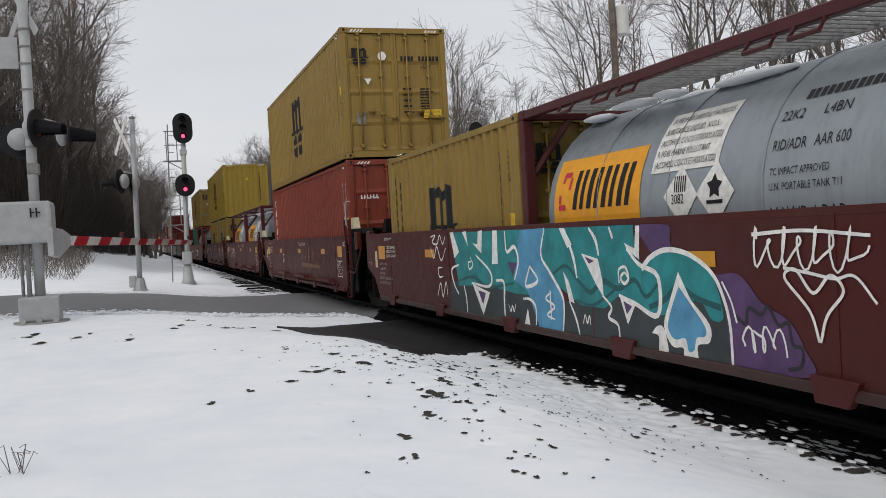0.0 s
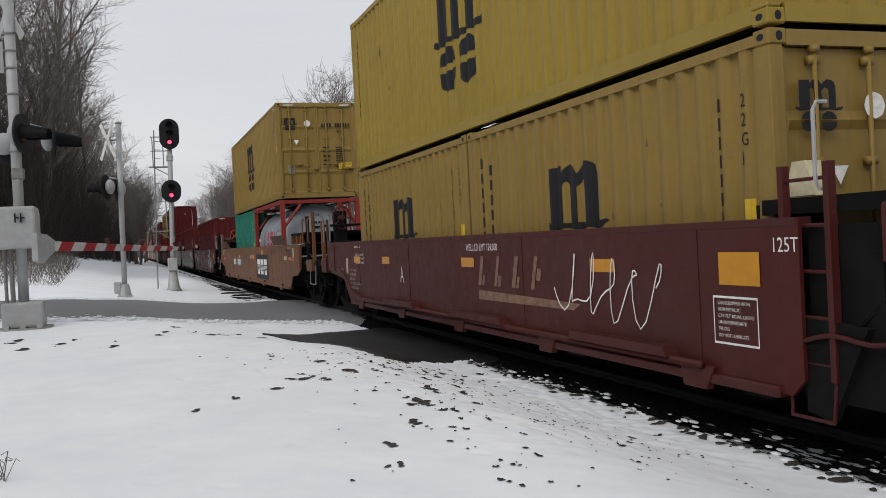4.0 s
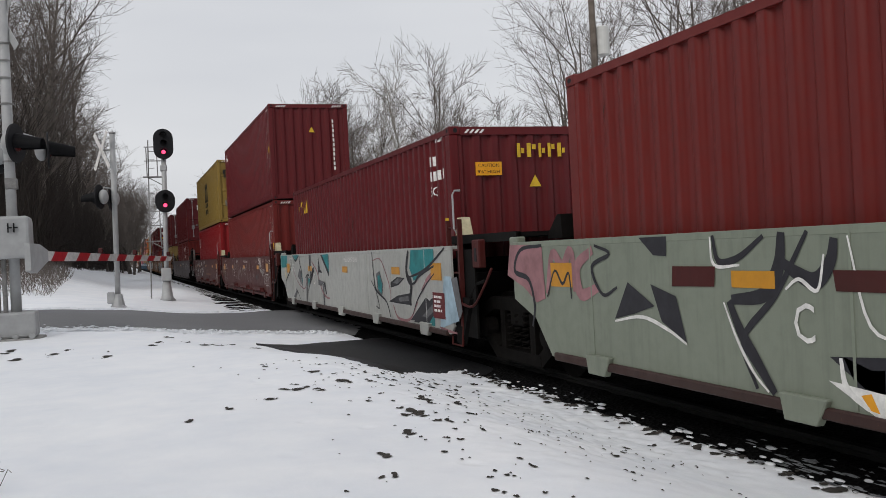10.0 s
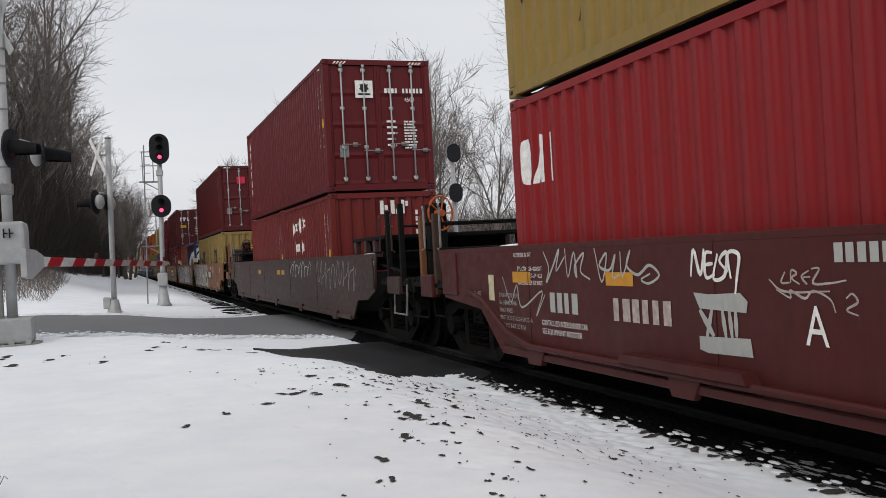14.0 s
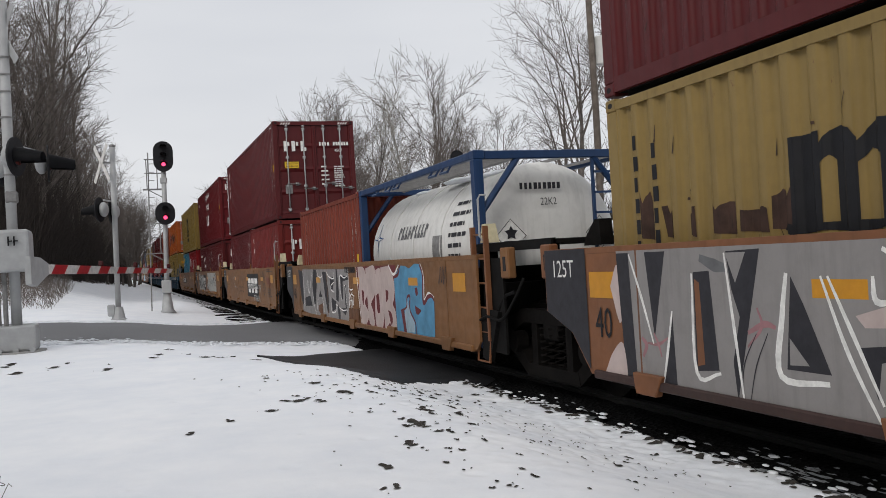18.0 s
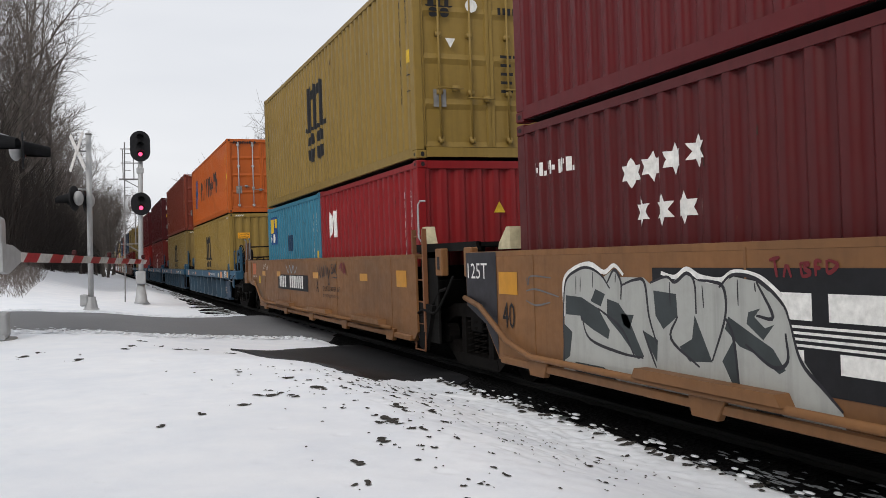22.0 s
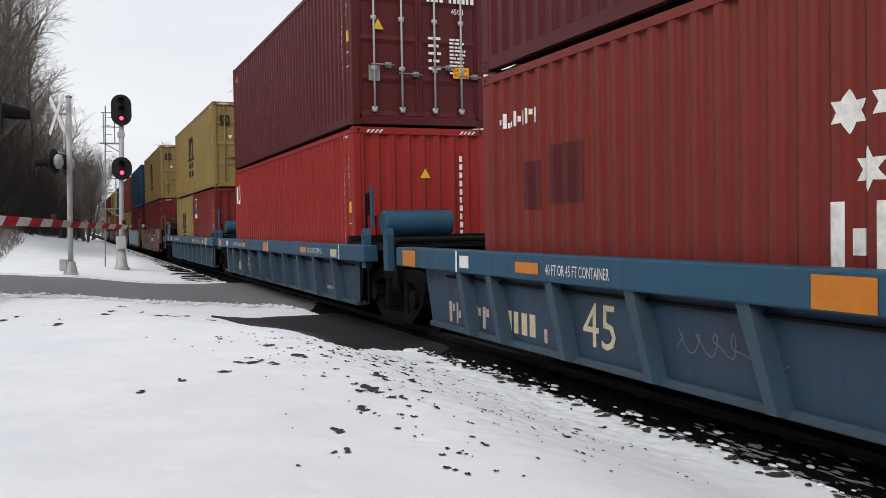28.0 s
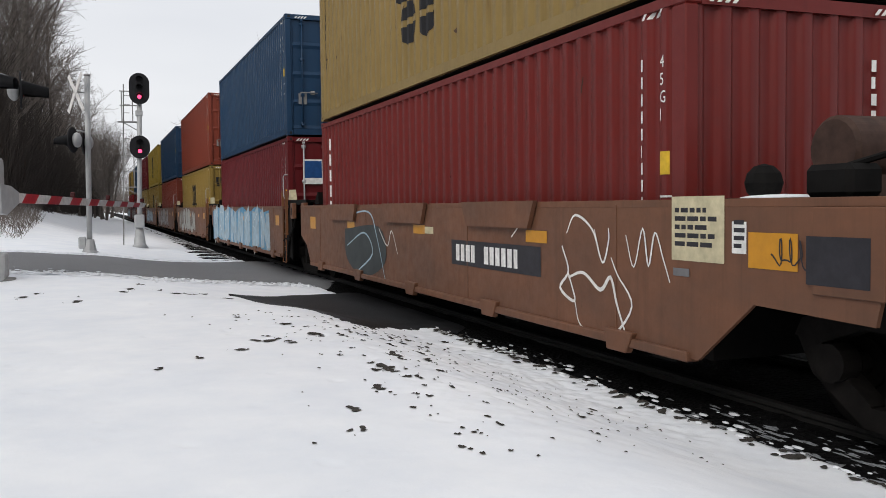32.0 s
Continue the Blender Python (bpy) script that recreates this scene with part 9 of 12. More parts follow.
fill(put, "chalk", 2.2, ((0.27, 0.85), (0.08, 0.87), (0.10, 0.68), (0.29, 0.65)))
fill(put, "car_yellow", 2.2, ((-0.47, 1.05), (-0.83, 1.05), (-0.81, 0.90), (-0.48, 0.91)))
fill(put, "car_grey", 2.1, ((0.21, 1.21), (-0.42, 1.23), (-0.41, 1.15), (0.22, 1.13)))
fill(put, "car_grey", 2.1, ((0.08, 1.07), (-0.26, 1.08), (-0.25, 0.99), (0.09, 0.98)))
fill(put, "car_grey", 2.3, ((-0.70, 0.93), (-0.96, 0.92), (-0.77, 0.71), (-0.59, 0.61)))
line(put, "ghost", 2.2, 0.02, ((-0.06, 1.45), (-0.54, 1.45)))
line(put, "ghost", 2.2, 0.02, ((-0.05, 1.42), (-0.53, 1.41)))
line(put, "car_grey", 2.0, 0.05, ((-0.57, 1.50), (-0.56, 1.09), (-0.53, 0.51)))
line(put, "car_grey", 2.0, 0.03, ((-1.26, 1.49), (-1.24, 1.12)))
line(put, "car_grey", 2.0, 0.03, ((-1.58, 1.54), (-1.55, 1.13)))
mustard(200.5, "blank", FLOOR, L20, LOW, 0.0, 45, "mustard_old")
mustard(200.5, "blank", FLOOR, L20, LOW, 6.13, 46, "mustard_old")
top = steel_box(200.5, "maroon", "door", "maroon forty-foot steel container with dull doors", stack_z(LOW), seed=47, mat="white")
end_paint("brand_mark", flat([rect(0, 0, 0.36, 0.30)]), M["logo_red"], top, -0.44, -0.006, 2.1)

car = carry(well_car(216.1, "car_yellow", pipe=False, label="orange-yellow well car unit with silver, white and blue graffiti"), 216.1, 0)
put = on_side(car)
fill(put, "silver_paint", 1.4, ((10.91, 1.58), (6.21, 1.55), (6.26, 0.50), (7.29, 0.50), (9.58, 0.50), (11.05, 0.58)))
fill(put, "ink", 2, ((11.47, 1.57), (10.91, 1.54), (10.92, 0.69), (11.16, 0.82), (11.36, 1.30)))
fill(put, "ink", 2, ((10.73, 0.90), (10.08, 0.96), (9.87, 0.73), (10.69, 0.70)))
fill(put, "ink", 2, ((9.58, 1.57), (9.19, 1.56), (9.31, 1.16), (9.53, 0.77), (9.65, 0.77), (9.78, 1.21)))
fill(put, "ink", 2, ((9.10, 0.96), (8.92, 1.10), (8.75, 0.95)))
fill(put, "car_dun", 2, ((9.17, 0.76), (8.75, 0.82), (8.71, 0.52), (9.22, 0.64)))
fill(put, "ink", 2, ((8.63, 1.51), (8.27, 1.51), (8.09, 1.09), (8.11, 0.63), (8.25, 0.62), (8.44, 0.97), (8.53, 1.25)))
fill(put, "ink", 2, ((7.92, 1.40), (7.54, 1.40), (7.52, 1.29), (7.67, 1.13), (7.85, 1.14)))
fill(put, "ink", 2, ((7.81, 0.97), (7.53, 0.91), (7.37, 0.90), (7.44, 0.73), (7.79, 0.68)))
fill(put, "ink", 2, ((7.29, 1.56), (7.18, 1.56), (7.10, 1.09), (7.17, 0.89), (7.38, 0.93), (7.31, 1.24)))
fill(put, "ink", 2, ((6.92, 1.42), (6.31, 1.42), (6.25, 1.35), (6.72, 1.31), (6.75, 0.96), (6.87, 0.94)))
fill(put, "ink", 2, ((6.58, 1.23), (6.45, 1.24), (6.43, 0.94), (6.42, 0.77), (6.59, 0.64), (7.09, 0.76), (6.58, 0.78)))
fill(put, "ink", 2, ((7.26, 0.87), (7.05, 0.68), (7.07, 0.50), (7.24, 0.50)))
line(put, "white", 3, 0.03, ((10.89, 1.54), (10.80, 1.16), (10.79, 0.91), (10.97, 0.61)))
line(put, "white", 3, 0.03, ((10.46, 1.13), (10.31, 1.31), (10.23, 1.00), (9.88, 1.36), (9.72, 1.53)))
line(put, "white", 3, 0.03, ((9.78, 1.05), (9.68, 0.77), (9.56, 0.61)))
line(put, "white", 3, 0.03, ((9.24, 1.56), (9.05, 1.41), (8.71, 1.40), (8.63, 1.55)))
line(put, "white", 3, 0.03, ((9.19, 0.92), (9.34, 0.72), (9.50, 0.52)))
line(put, "white", 3, 0.03, ((8.75, 0.95), (8.65, 0.80), (8.55, 0.55)))
line(put, "white", 3, 0.03, ((8.23, 1.51), (7.94, 1.40), (7.52, 1.37), (7.48, 1.50)))
line(put, "white", 3, 0.03, ((7.52, 1.29), (7.79, 1.22), (7.82, 1.13), (7.52, 1.08)))
line(put, "white", 3, 0.03, ((7.87, 0.96), (7.84, 0.67), (7.46, 0.69), (7.39, 0.83), (7.26, 0.81)))
line(put, "white", 3, 0.03, ((6.31, 1.42), (6.59, 1.38), (6.92, 1.43), (6.98, 1.19), (6.87, 0.92)))
line(put, "white", 3, 0.03, ((6.61, 1.23), (6.52, 1.21), (6.48, 1.07), (6.47, 0.91), (6.44, 0.72)))
line(put, "white", 3, 0.03, ((7.11, 0.78), (6.82, 0.73), (6.49, 0.75)))
line(put, "white", 3, 0.03, ((6.21, 1.54), (6.23, 1.09), (6.26, 0.50)))
line(put, "white", 3, 0.03, ((6.19, 1.17), (6.05, 1.15), (5.88, 1.17)))
line(put, "white", 3, 0.03, ((6.19, 1.09), (6.16, 1.01), (6.05, 1.07), (5.82, 1.03)))
line(put, "white", 3, 0.03, ((6.21, 0.93), (6.03, 0.95), (5.95, 0.86), (5.86, 0.98)))
fill(put, "oxide", 1.6, ((5.57, 1.59), (2.99, 1.59), (3.07, 0.52), (3.55, 0.51), (4.31, 0.50), (5.40, 0.50)))
blot(put, "blush", 2.2, ((5.45, 1.58), (5.03, 1.57), (4.82, 1.35), (4.82, 1.10), (5.05, 0.94), (4.83, 0.78), (4.84, 0.65), (5.10, 0.50), (5.30, 0.52), (5.39, 0.87)))
blot(put, "oxide", 2.6, ((5.22, 1.17), (5.07, 1.11), (5.16, 0.88), (5.22, 1.00)))
blot(put, "blush", 2.5, ((4.88, 1.55), (4.27, 1.58), (4.29, 1.14), (4.60, 0.93), (4.48, 0.78), (4.45, 0.55), (4.77, 0.58), (4.84, 0.94)))
blot(put, "blush", 2.8, ((4.20, 1.52), (3.90, 1.53), (3.80, 1.17), (3.83, 0.67), (4.01, 0.50), (4.29, 0.51), (4.36, 0.81)))
blot(put, "oxide", 3.1, ((4.24, 1.08), (4.07, 1.10), (4.05, 0.81), (4.21, 0.80)))
blot(put, "blush", 2.4, ((3.88, 1.56), (3.32, 1.56), (3.11, 1.32), (3.12, 1.10), (3.23, 0.95), (3.10, 0.83), (3.09, 0.52), (3.31, 0.51), (3.47, 0.64), (3.75, 0.53), (3.80, 0.85)))
blot(put, "oxide", 3, ((3.63, 1.19), (3.47, 1.16), (3.51, 1.04), (3.62, 0.99)))
blot(put, "oxide", 3, ((3.54, 0.85), (3.37, 0.82), (3.29, 0.71), (3.39, 0.61)))
fill(put, "spray_blue", 1.8, ((2.75, 1.58), (2.47, 1.57), (2.26, 1.53), (1.98, 1.60), (1.75, 1.59), (1.63, 1.42), (1.62, 1.04), (1.43, 1.11), (1.26, 1.13), (1.16, 1.07), (1.20, 0.55), (1.88, 0.52), (2.52, 0.51), (3.05, 0.54), (3.08, 0.87), (3.10, 1.37)))
blot(put, "oxide", 2.4, ((2.03, 1.23), (1.92, 1.24), (1.89, 1.15), (1.98, 1.12)))
blot(put, "oxide", 2.4, ((2.06, 0.98), (1.92, 0.94), (1.77, 0.91), (1.91, 0.84), (2.03, 0.86)))
fill(put, "ice", 2.3, ((2.44, 1.06), (2.32, 0.86), (2.12, 0.71), (2.13, 0.56), (2.53, 0.54), (2.62, 0.81)))
line(put, "oxide", 2.7, 0.05, ((2.81, 0.87), (2.50, 0.93), (2.44, 1.08), (2.29, 1.10), (2.32, 0.89), (2.08, 0.71), (2.07, 0.54)))
fill(put, "oxide", 2.5, ((2.80, 0.87), (2.63, 0.88), (2.54, 0.53), (2.66, 0.50)))
line(put, "oxide", 2.7, 0.06, ((3.10, 1.39), (2.87, 1.44), (2.74, 1.58)))
line(put, "oxide", 2.7, 0.07, ((1.75, 1.59), (1.62, 1.42), (1.65, 1.03), (1.43, 1.11), (1.26, 1.13), (1.16, 1.07)))
line(put, "white", 2.6, 0.05, ((3.40, 1.60), (3.11, 1.44), (2.80, 1.59)))
line(put, "white", 2.6, 0.05, ((1.71, 1.60), (1.58, 1.40), (1.60, 1.07), (1.39, 1.17), (1.15, 1.11)))
line(put, "white", 2.6, 0.04, ((5.57, 1.59), (5.47, 1.04), (5.36, 0.50)))
tag_line(put, 106, 6.25, 0.75, 0.4, 0.4, 4, "white", 0.02)
tag_line(put, 107, 0.9, 1.25, 0.3, 0.3, 2, "ink", 0.025)
put("patch_panel", flat([rect(0, 0, 0.8, 0.36)]), "car_tan", 6.3, 0.44, 8)
put("serial_number", bars(random.Random(6), 0.11, 10), "black", 6.5, 1.48, 2)
put("patch", flat([[(0.02, 0.0), (0.55, -0.19), (0.88, -0.52), (0.88, 0.62), (0.02, 0.62)]]), "ink", 13.17, 1.05, 4)
put("stencil", letters("125T", 0.17, 0.42), "white", 12.95, 1.40, 6)
put("length_mark", letters("40", 0.28, 0.3), "black", 12.15, 0.85, 6)
carry(tank("blue_frame", "tank_white", "white tank container in a dark blue frame with a star mark", "star"), 216.1, FLOOR)
top = steel_box(216.1, "triton_red", "blank", "brick-red twenty-foot steel container with a white column mark", FLOOR, L20, LOW, 6.13, 49)
brand_column(top, L20, LOW, 6, "white", 0.26)

car = carry(well_car(231.8, "car_yellow", pipe=False, label="faded tan well car unit with dark tags and a brand board"), 231.8, 0)
put = on_side(car)
panel_brand(put, 5.64, 0.72, 2.75, 0.78)
line(put, "ink", 3, 0.025, ((11.69, 1.50), (11.17, 1.32), (10.86, 1.53), (10.53, 1.25), (10.00, 1.53), (10.01, 0.79)))
line(put, "ice", 3, 0.025, ((9.80, 1.33), (9.14, 1.39), (9.41, 1.04), (8.70, 1.00)))
line(put, "ink", 3, 0.028, ((8.51, 1.55), (8.10, 1.22), (7.88, 1.51), (7.75, 1.23), (7.47, 1.48), (7.51, 1.17)))
line(put, "ink", 3.1, 0.028, ((7.35, 1.18), (6.99, 1.54), (6.89, 1.13), (6.56, 1.45), (6.38, 1.25), (6.83, 1.08)))
line(put, "ink", 3, 0.03, ((2.33, 1.57), (2.04, 1.37), (1.95, 1.51)))
line(put, "ink", 3.1, 0.035, ((1.95, 1.51), (1.81, 1.54), (1.90, 1.42), (1.73, 1.37), (1.67, 1.51), (1.61, 1.36), (1.42, 1.39), (1.52, 1.28)))
line(put, "ink", 3.2, 0.035, ((1.78, 1.31), (1.97, 1.22), (1.82, 1.13), (1.64, 1.25), (1.70, 1.12), (1.50, 1.21), (1.35, 1.10), (1.49, 1.06)))
line(put, "ink", 3.3, 0.032, ((1.65, 1.10), (1.94, 1.02), (1.97, 0.95), (1.57, 0.99), (1.40, 1.06), (1.41, 0.93), (1.67, 0.93)))
line(put, "ink", 3.4, 0.03, ((1.67, 0.93), (1.80, 0.82), (1.60, 0.86), (1.53, 0.79)))
line(put, "ink", 3.4, 0.03, ((1.96, 1.57), (1.84, 1.54), (1.71, 1.58)))
line(put, "oxide", 3, 0.04, ((1.00, 1.36), (1.13, 1.32), (0.97, 1.21), (1.06, 1.13)))
line(put, "oxide", 3.1, 0.04, ((0.94, 1.15), (0.88, 1.37), (0.82, 1.18), (0.75, 1.37)))
line(put, "oxide", 3.2, 0.04, ((0.73, 1.13), (0.66, 1.38), (0.62, 1.13), (0.52, 1.36), (0.52, 1.11)))
line(put, "oxide", 3.3, 0.04, ((0.49, 1.36), (0.39, 1.25), (0.32, 1.37), (0.42, 1.14), (0.28, 1.22), (0.24, 1.13), (0.31, 1.06)))
fill(put, "car_dun", 1.6, ((2.63, 1.32), (2.13, 1.31), (2.14, 1.18), (2.64, 1.18)))
put("notice", small_print(random.Random(3), 1.1, 2, 0.03), "ink", 1.1, 1.60, 2)
put("notice", small_print(random.Random(5), 0.8, 5, 0.03), "ink", 0.95, 1.02, 2)
put("graffiti_tag", letters("718", 0.24, 0.50), "chalk", 2.85, 0.90, 4)
put("graffiti_tag", letters("PITHON", 0.19, 1.32), "chalk", 4.0, 0.60, 4)
put("unit_letter", letters("D", 0.24), "black", 8.75, 0.9, 4)
put("stencil", letters("LD LMT 124,400 PER UNIT", 0.08, 1.35), "black", 7.94, 0.98, 2)
put("stencil", letters("20 FT CONTAINER LIMIT 61,500 LB EACH", 0.055, 1.35), "black", 7.94, 0.84, 2)
put("patch", flat([[(0.02, 0.0), (0.55, -0.19), (0.88, -0.52), (0.88, 0.62), (0.02, 0.62)]]), "ink", 13.17, 1.05, 4)
put("stencil", letters("125T", 0.17, 0.42), "white", 12.95, 1.40, 6)
put("length_mark", letters("40", 0.28, 0.3), "black", 12.15, 0.85, 6)
put("stencil", small_print(random.Random(2), 0.9, 5, 0.06), "smoke", 3.6, 1.0, 2)
low = steel_box(231.8, "rust_red", "door", "dull red twenty-foot steel container with white brand shapes", FLOOR, L20, LOW, 0.0, 51)
end_word(low, -0.85, 1.72, 0.30, 3, "white", 13)
brand_column(low, L20, LOW, 3, "white", 0.42)
low = steel_box(231.8, "maroon", "door", "maroon twenty-foot steel container", FLOOR, L20, LOW, 6.13, 52)
brand_column(low, L20, LOW, 3, "white", 0.30)
top = steel_box(231.8, "maroon", "door", "maroon forty-foot steel container with white brand shapes", stack_z(LOW), seed=53)
end_word(top, -0.92, 2.0, 0.30, 3, "white", 13)
brand_column(top, L40, TALL, 3, "white", 0.30)
caution(top, -0.92, 1.50)

car = carry(well_car(247.6, "car_yellow", label="orange-tan well car unit with white and silver graffiti"), 247.6, 0)
put = on_side(car)
panel_brand(put, 9.3, 0.72, 2.75, 0.78)
fill(put, "chalk", 1.6, ((5.51, 1.58), (1.15, 1.58), (1.22, 1.28), (1.12, 1.17), (1.12, 0.68), (1.88, 0.70), (4.52, 0.64), (5.38, 0.79)))
line(put, "ink", 3, 0.035, ((5.50, 1.58), (5.34, 1.12), (5.12, 0.69)))
line(put, "ink", 3, 0.035, ((5.01, 1.50), (4.97, 1.18), (4.76, 1.12), (4.64, 1.55), (4.45, 1.34)))
line(put, "ink", 3, 0.035, ((4.38, 1.35), (4.58, 0.98), (4.54, 0.65), (4.15, 0.67)))
line(put, "ink", 3, 0.035, ((3.78, 1.50), (4.22, 1.32), (4.29, 1.15), (3.97, 1.16), (4.30, 0.98), (4.17, 0.77)))
line(put, "ink", 3, 0.04, ((3.28, 1.49), (3.71, 1.36), (3.53, 1.22), (3.26, 1.16), (3.71, 0.94), (3.76, 0.70)))
fill(put, "ink", 3, ((3.86, 1.17), (3.57, 1.13), (3.73, 0.96), (3.85, 1.00)))
line(put, "ink", 3, 0.035, ((3.08, 1.46), (2.96, 1.26), (2.97, 0.94), (2.85, 1.14), (2.51, 1.24), (2.34, 1.07), (2.32, 0.76)))
fill(put, "ink", 3.2, ((2.49, 1.35), (1.93, 1.35), (2.17, 1.21), (1.91, 1.11), (2.06, 0.99), (2.25, 1.16)))
line(put, "ink", 3, 0.045, ((2.20, 1.18), (2.09, 0.98), (2.06, 0.77)))
line(put, "ink", 3, 0.04, ((2.26, 1.57), (1.95, 1.46), (1.69, 1.46), (1.62, 1.57)))
line(put, "ink", 3, 0.05, ((1.88, 1.39), (1.81, 1.12), (1.73, 0.97), (1.61, 1.01), (1.51, 1.17)))
line(put, "ink", 3, 0.05, ((1.22, 1.28), (1.59, 1.26), (1.56, 1.41), (1.38, 1.54), (1.24, 1.50), (1.22, 1.28)))
line(put, "ink", 3, 0.05, ((1.52, 1.22), (1.18, 1.20), (1.10, 0.94), (1.15, 0.68)))
line(put, "ink", 3, 0.025, ((1.51, 1.15), (1.50, 0.98), (1.40, 1.07), (1.40, 1.16)))
line(put, "ink", 3, 0.025, ((1.36, 1.11), (1.39, 0.96), (1.27, 1.00), (1.29, 1.11)))
line(put, "ink", 3, 0.025, ((1.07, 1.46), (1.04, 1.29)))
line(put, "ink", 3, 0.03, ((0.78, 1.44), (0.65, 1.17), (0.50, 1.14), (0.46, 1.26)))
line(put, "ink", 3, 0.03, ((0.51, 1.50), (0.51, 1.20), (0.54, 1.06)))
line(put, "ink", 3, 0.03, ((0.33, 1.52), (0.31, 1.20), (0.13, 1.01)))
line(put, "ink", 3, 0.03, ((0.60, 1.24), (0.29, 1.19), (0.12, 1.18), (0.19, 1.31), (-0.02, 1.43)))
line(put, "ink", 3, 0.025, ((-0.16, 1.17), (-0.33, 1.05), (-0.54, 0.89)))
line(put, "ink", 3, 0.025, ((0.93, 0.73), (0.72, 0.88), (0.48, 0.96), (0.31, 0.79), (-0.18, 0.85)))
fill(put, "chalk", 1.8, ((5.85, 0.88), (5.51, 1.12), (5.36, 0.93), (5.63, 0.76)))
line(put, "ink", 3, 0.03, ((5.85, 0.88), (5.51, 1.12), (5.36, 0.93), (5.63, 0.76), (5.85, 0.88)))
fill(put, "chalk", 3.4, ((10.76, 1.04), (10.74, 1.36), (10.61, 1.45), (10.31, 1.50), (10.03, 1.42), (9.89, 1.48), (9.76, 1.42), (9.42, 1.42), (9.33, 1.37), (9.15, 1.43), (9.03, 1.40), (8.86, 1.45), (8.73, 1.41), (8.47, 1.38), (8.32, 1.44), (8.09, 1.41), (7.89, 1.30), (7.80, 1.19), (7.74, 0.98), (7.56, 0.79), (7.37, 0.63), (7.35, 0.53), (7.87, 0.50), (8.25, 0.52), (9.82, 0.50), (10.80, 0.54)))
fill(put, "slate_spray", 3.8, ((10.72, 1.24), (10.43, 1.23), (10.14, 1.14), (9.96, 0.96), (9.99, 0.88), (10.25, 0.95), (10.45, 1.02), (10.46, 1.06), (10.73, 1.06)))
fill(put, "slate_spray", 3.8, ((10.77, 0.97), (10.62, 0.90), (10.68, 0.67), (10.82, 0.61)))
fill(put, "slate_spray", 3.8, ((10.18, 1.31), (10.02, 1.27), (10.10, 1.16), (10.27, 1.20)))
fill(put, "slate_spray", 3.8, ((9.99, 1.23), (9.81, 1.20), (9.67, 1.09), (9.45, 0.78), (9.54, 0.75), (9.79, 0.94), (10.00, 1.07)))
fill(put, "slate_spray", 3.8, ((9.78, 1.11), (9.58, 1.11), (9.65, 0.99), (9.74, 1.02)))
fill(put, "slate_spray", 3.8, ((9.45, 0.99), (9.25, 0.93), (9.27, 0.75), (9.38, 0.88)))
fill(put, "slate_spray", 3.8, ((9.29, 1.32), (8.99, 1.30), (8.98, 1.13), (9.17, 1.02), (9.27, 1.12)))
fill(put, "slate_spray", 3.8, ((8.77, 1.15), (8.58, 0.82), (8.85, 0.80), (8.97, 0.90), (8.81, 0.97)))
fill(put, "slate_spray", 3.8, ((8.39, 1.16), (8.16, 1.06), (7.95, 0.97), (7.84, 0.84), (7.90, 0.81), (8.11, 0.92), (8.28, 0.96), (8.43, 1.07)))
fill(put, "slate_spray", 3.8, ((8.18, 1.20), (8.06, 1.23), (8.12, 1.17), (8.02, 1.10), (7.93, 1.13), (8.04, 1.02), (8.20, 1.12)))
fill(put, "slate_spray", 3.8, ((8.34, 1.00), (8.29, 0.66), (8.36, 0.68), (8.47, 0.84)))
fill(put, "slate_spray", 3.8, ((10.58, 0.63), (10.08, 0.63), (9.77, 0.50), (10.09, 0.50), (10.59, 0.51)))
fill(put, "slate_spray", 3.8, ((8.21, 0.61), (7.96, 0.58), (7.77, 0.50), (8.08, 0.50)))
line(put, "ink", 4.2, 0.03, ((10.79, 0.61), (10.78, 1.04), (10.72, 1.36), (10.52, 1.47), (10.29, 1.50), (10.07, 1.43), (9.94, 1.32)))
line(put, "ink", 4.25, 0.03, ((9.98, 1.37), (9.86, 1.48), (9.76, 1.38), (9.77, 1.23)))
line(put, "ink", 4.3, 0.03, ((9.76, 1.35), (9.55, 1.40), (9.41, 1.38), (9.36, 1.11), (9.26, 0.89)))
line(put, "ink", 4.35, 0.03, ((9.33, 1.38), (9.11, 1.43), (9.00, 1.39), (8.85, 1.46), (8.76, 1.39), (8.75, 1.16)))
line(put, "ink", 4.4, 0.03, ((8.72, 1.41), (8.55, 1.40), (8.43, 1.36), (8.42, 1.16), (8.58, 0.83)))
line(put, "ink", 4.45, 0.03, ((8.48, 1.36), (8.34, 1.45), (8.14, 1.44), (7.98, 1.37), (7.84, 1.26), (7.79, 1.16)))
line(put, "ink", 4.5, 0.03, ((7.79, 1.16), (7.70, 0.91), (7.52, 0.76), (7.37, 0.64)))
line(put, "ink", 4.55, 0.03, ((10.44, 1.06), (10.30, 0.86), (9.80, 0.78), (9.46, 0.77)))
line(put, "ink", 4.6, 0.03, ((10.14, 1.14), (9.78, 0.99), (9.58, 0.76)))
line(put, "ink", 4.65, 0.03, ((9.45, 0.99), (9.28, 0.71)))
line(put, "ink", 4.7, 0.03, ((8.98, 1.13), (9.07, 0.95), (8.73, 0.77)))
line(put, "ink", 4.75, 0.03, ((8.42, 1.15), (8.34, 1.01), (8.29, 0.62)))
line(put, "ink", 4.8, 0.03, ((8.09, 1.41), (7.94, 1.18), (8.10, 1.18)))
line(put, "ink", 4.85, 0.03, ((7.83, 1.08), (7.82, 0.90), (7.96, 0.85), (8.22, 0.98)))
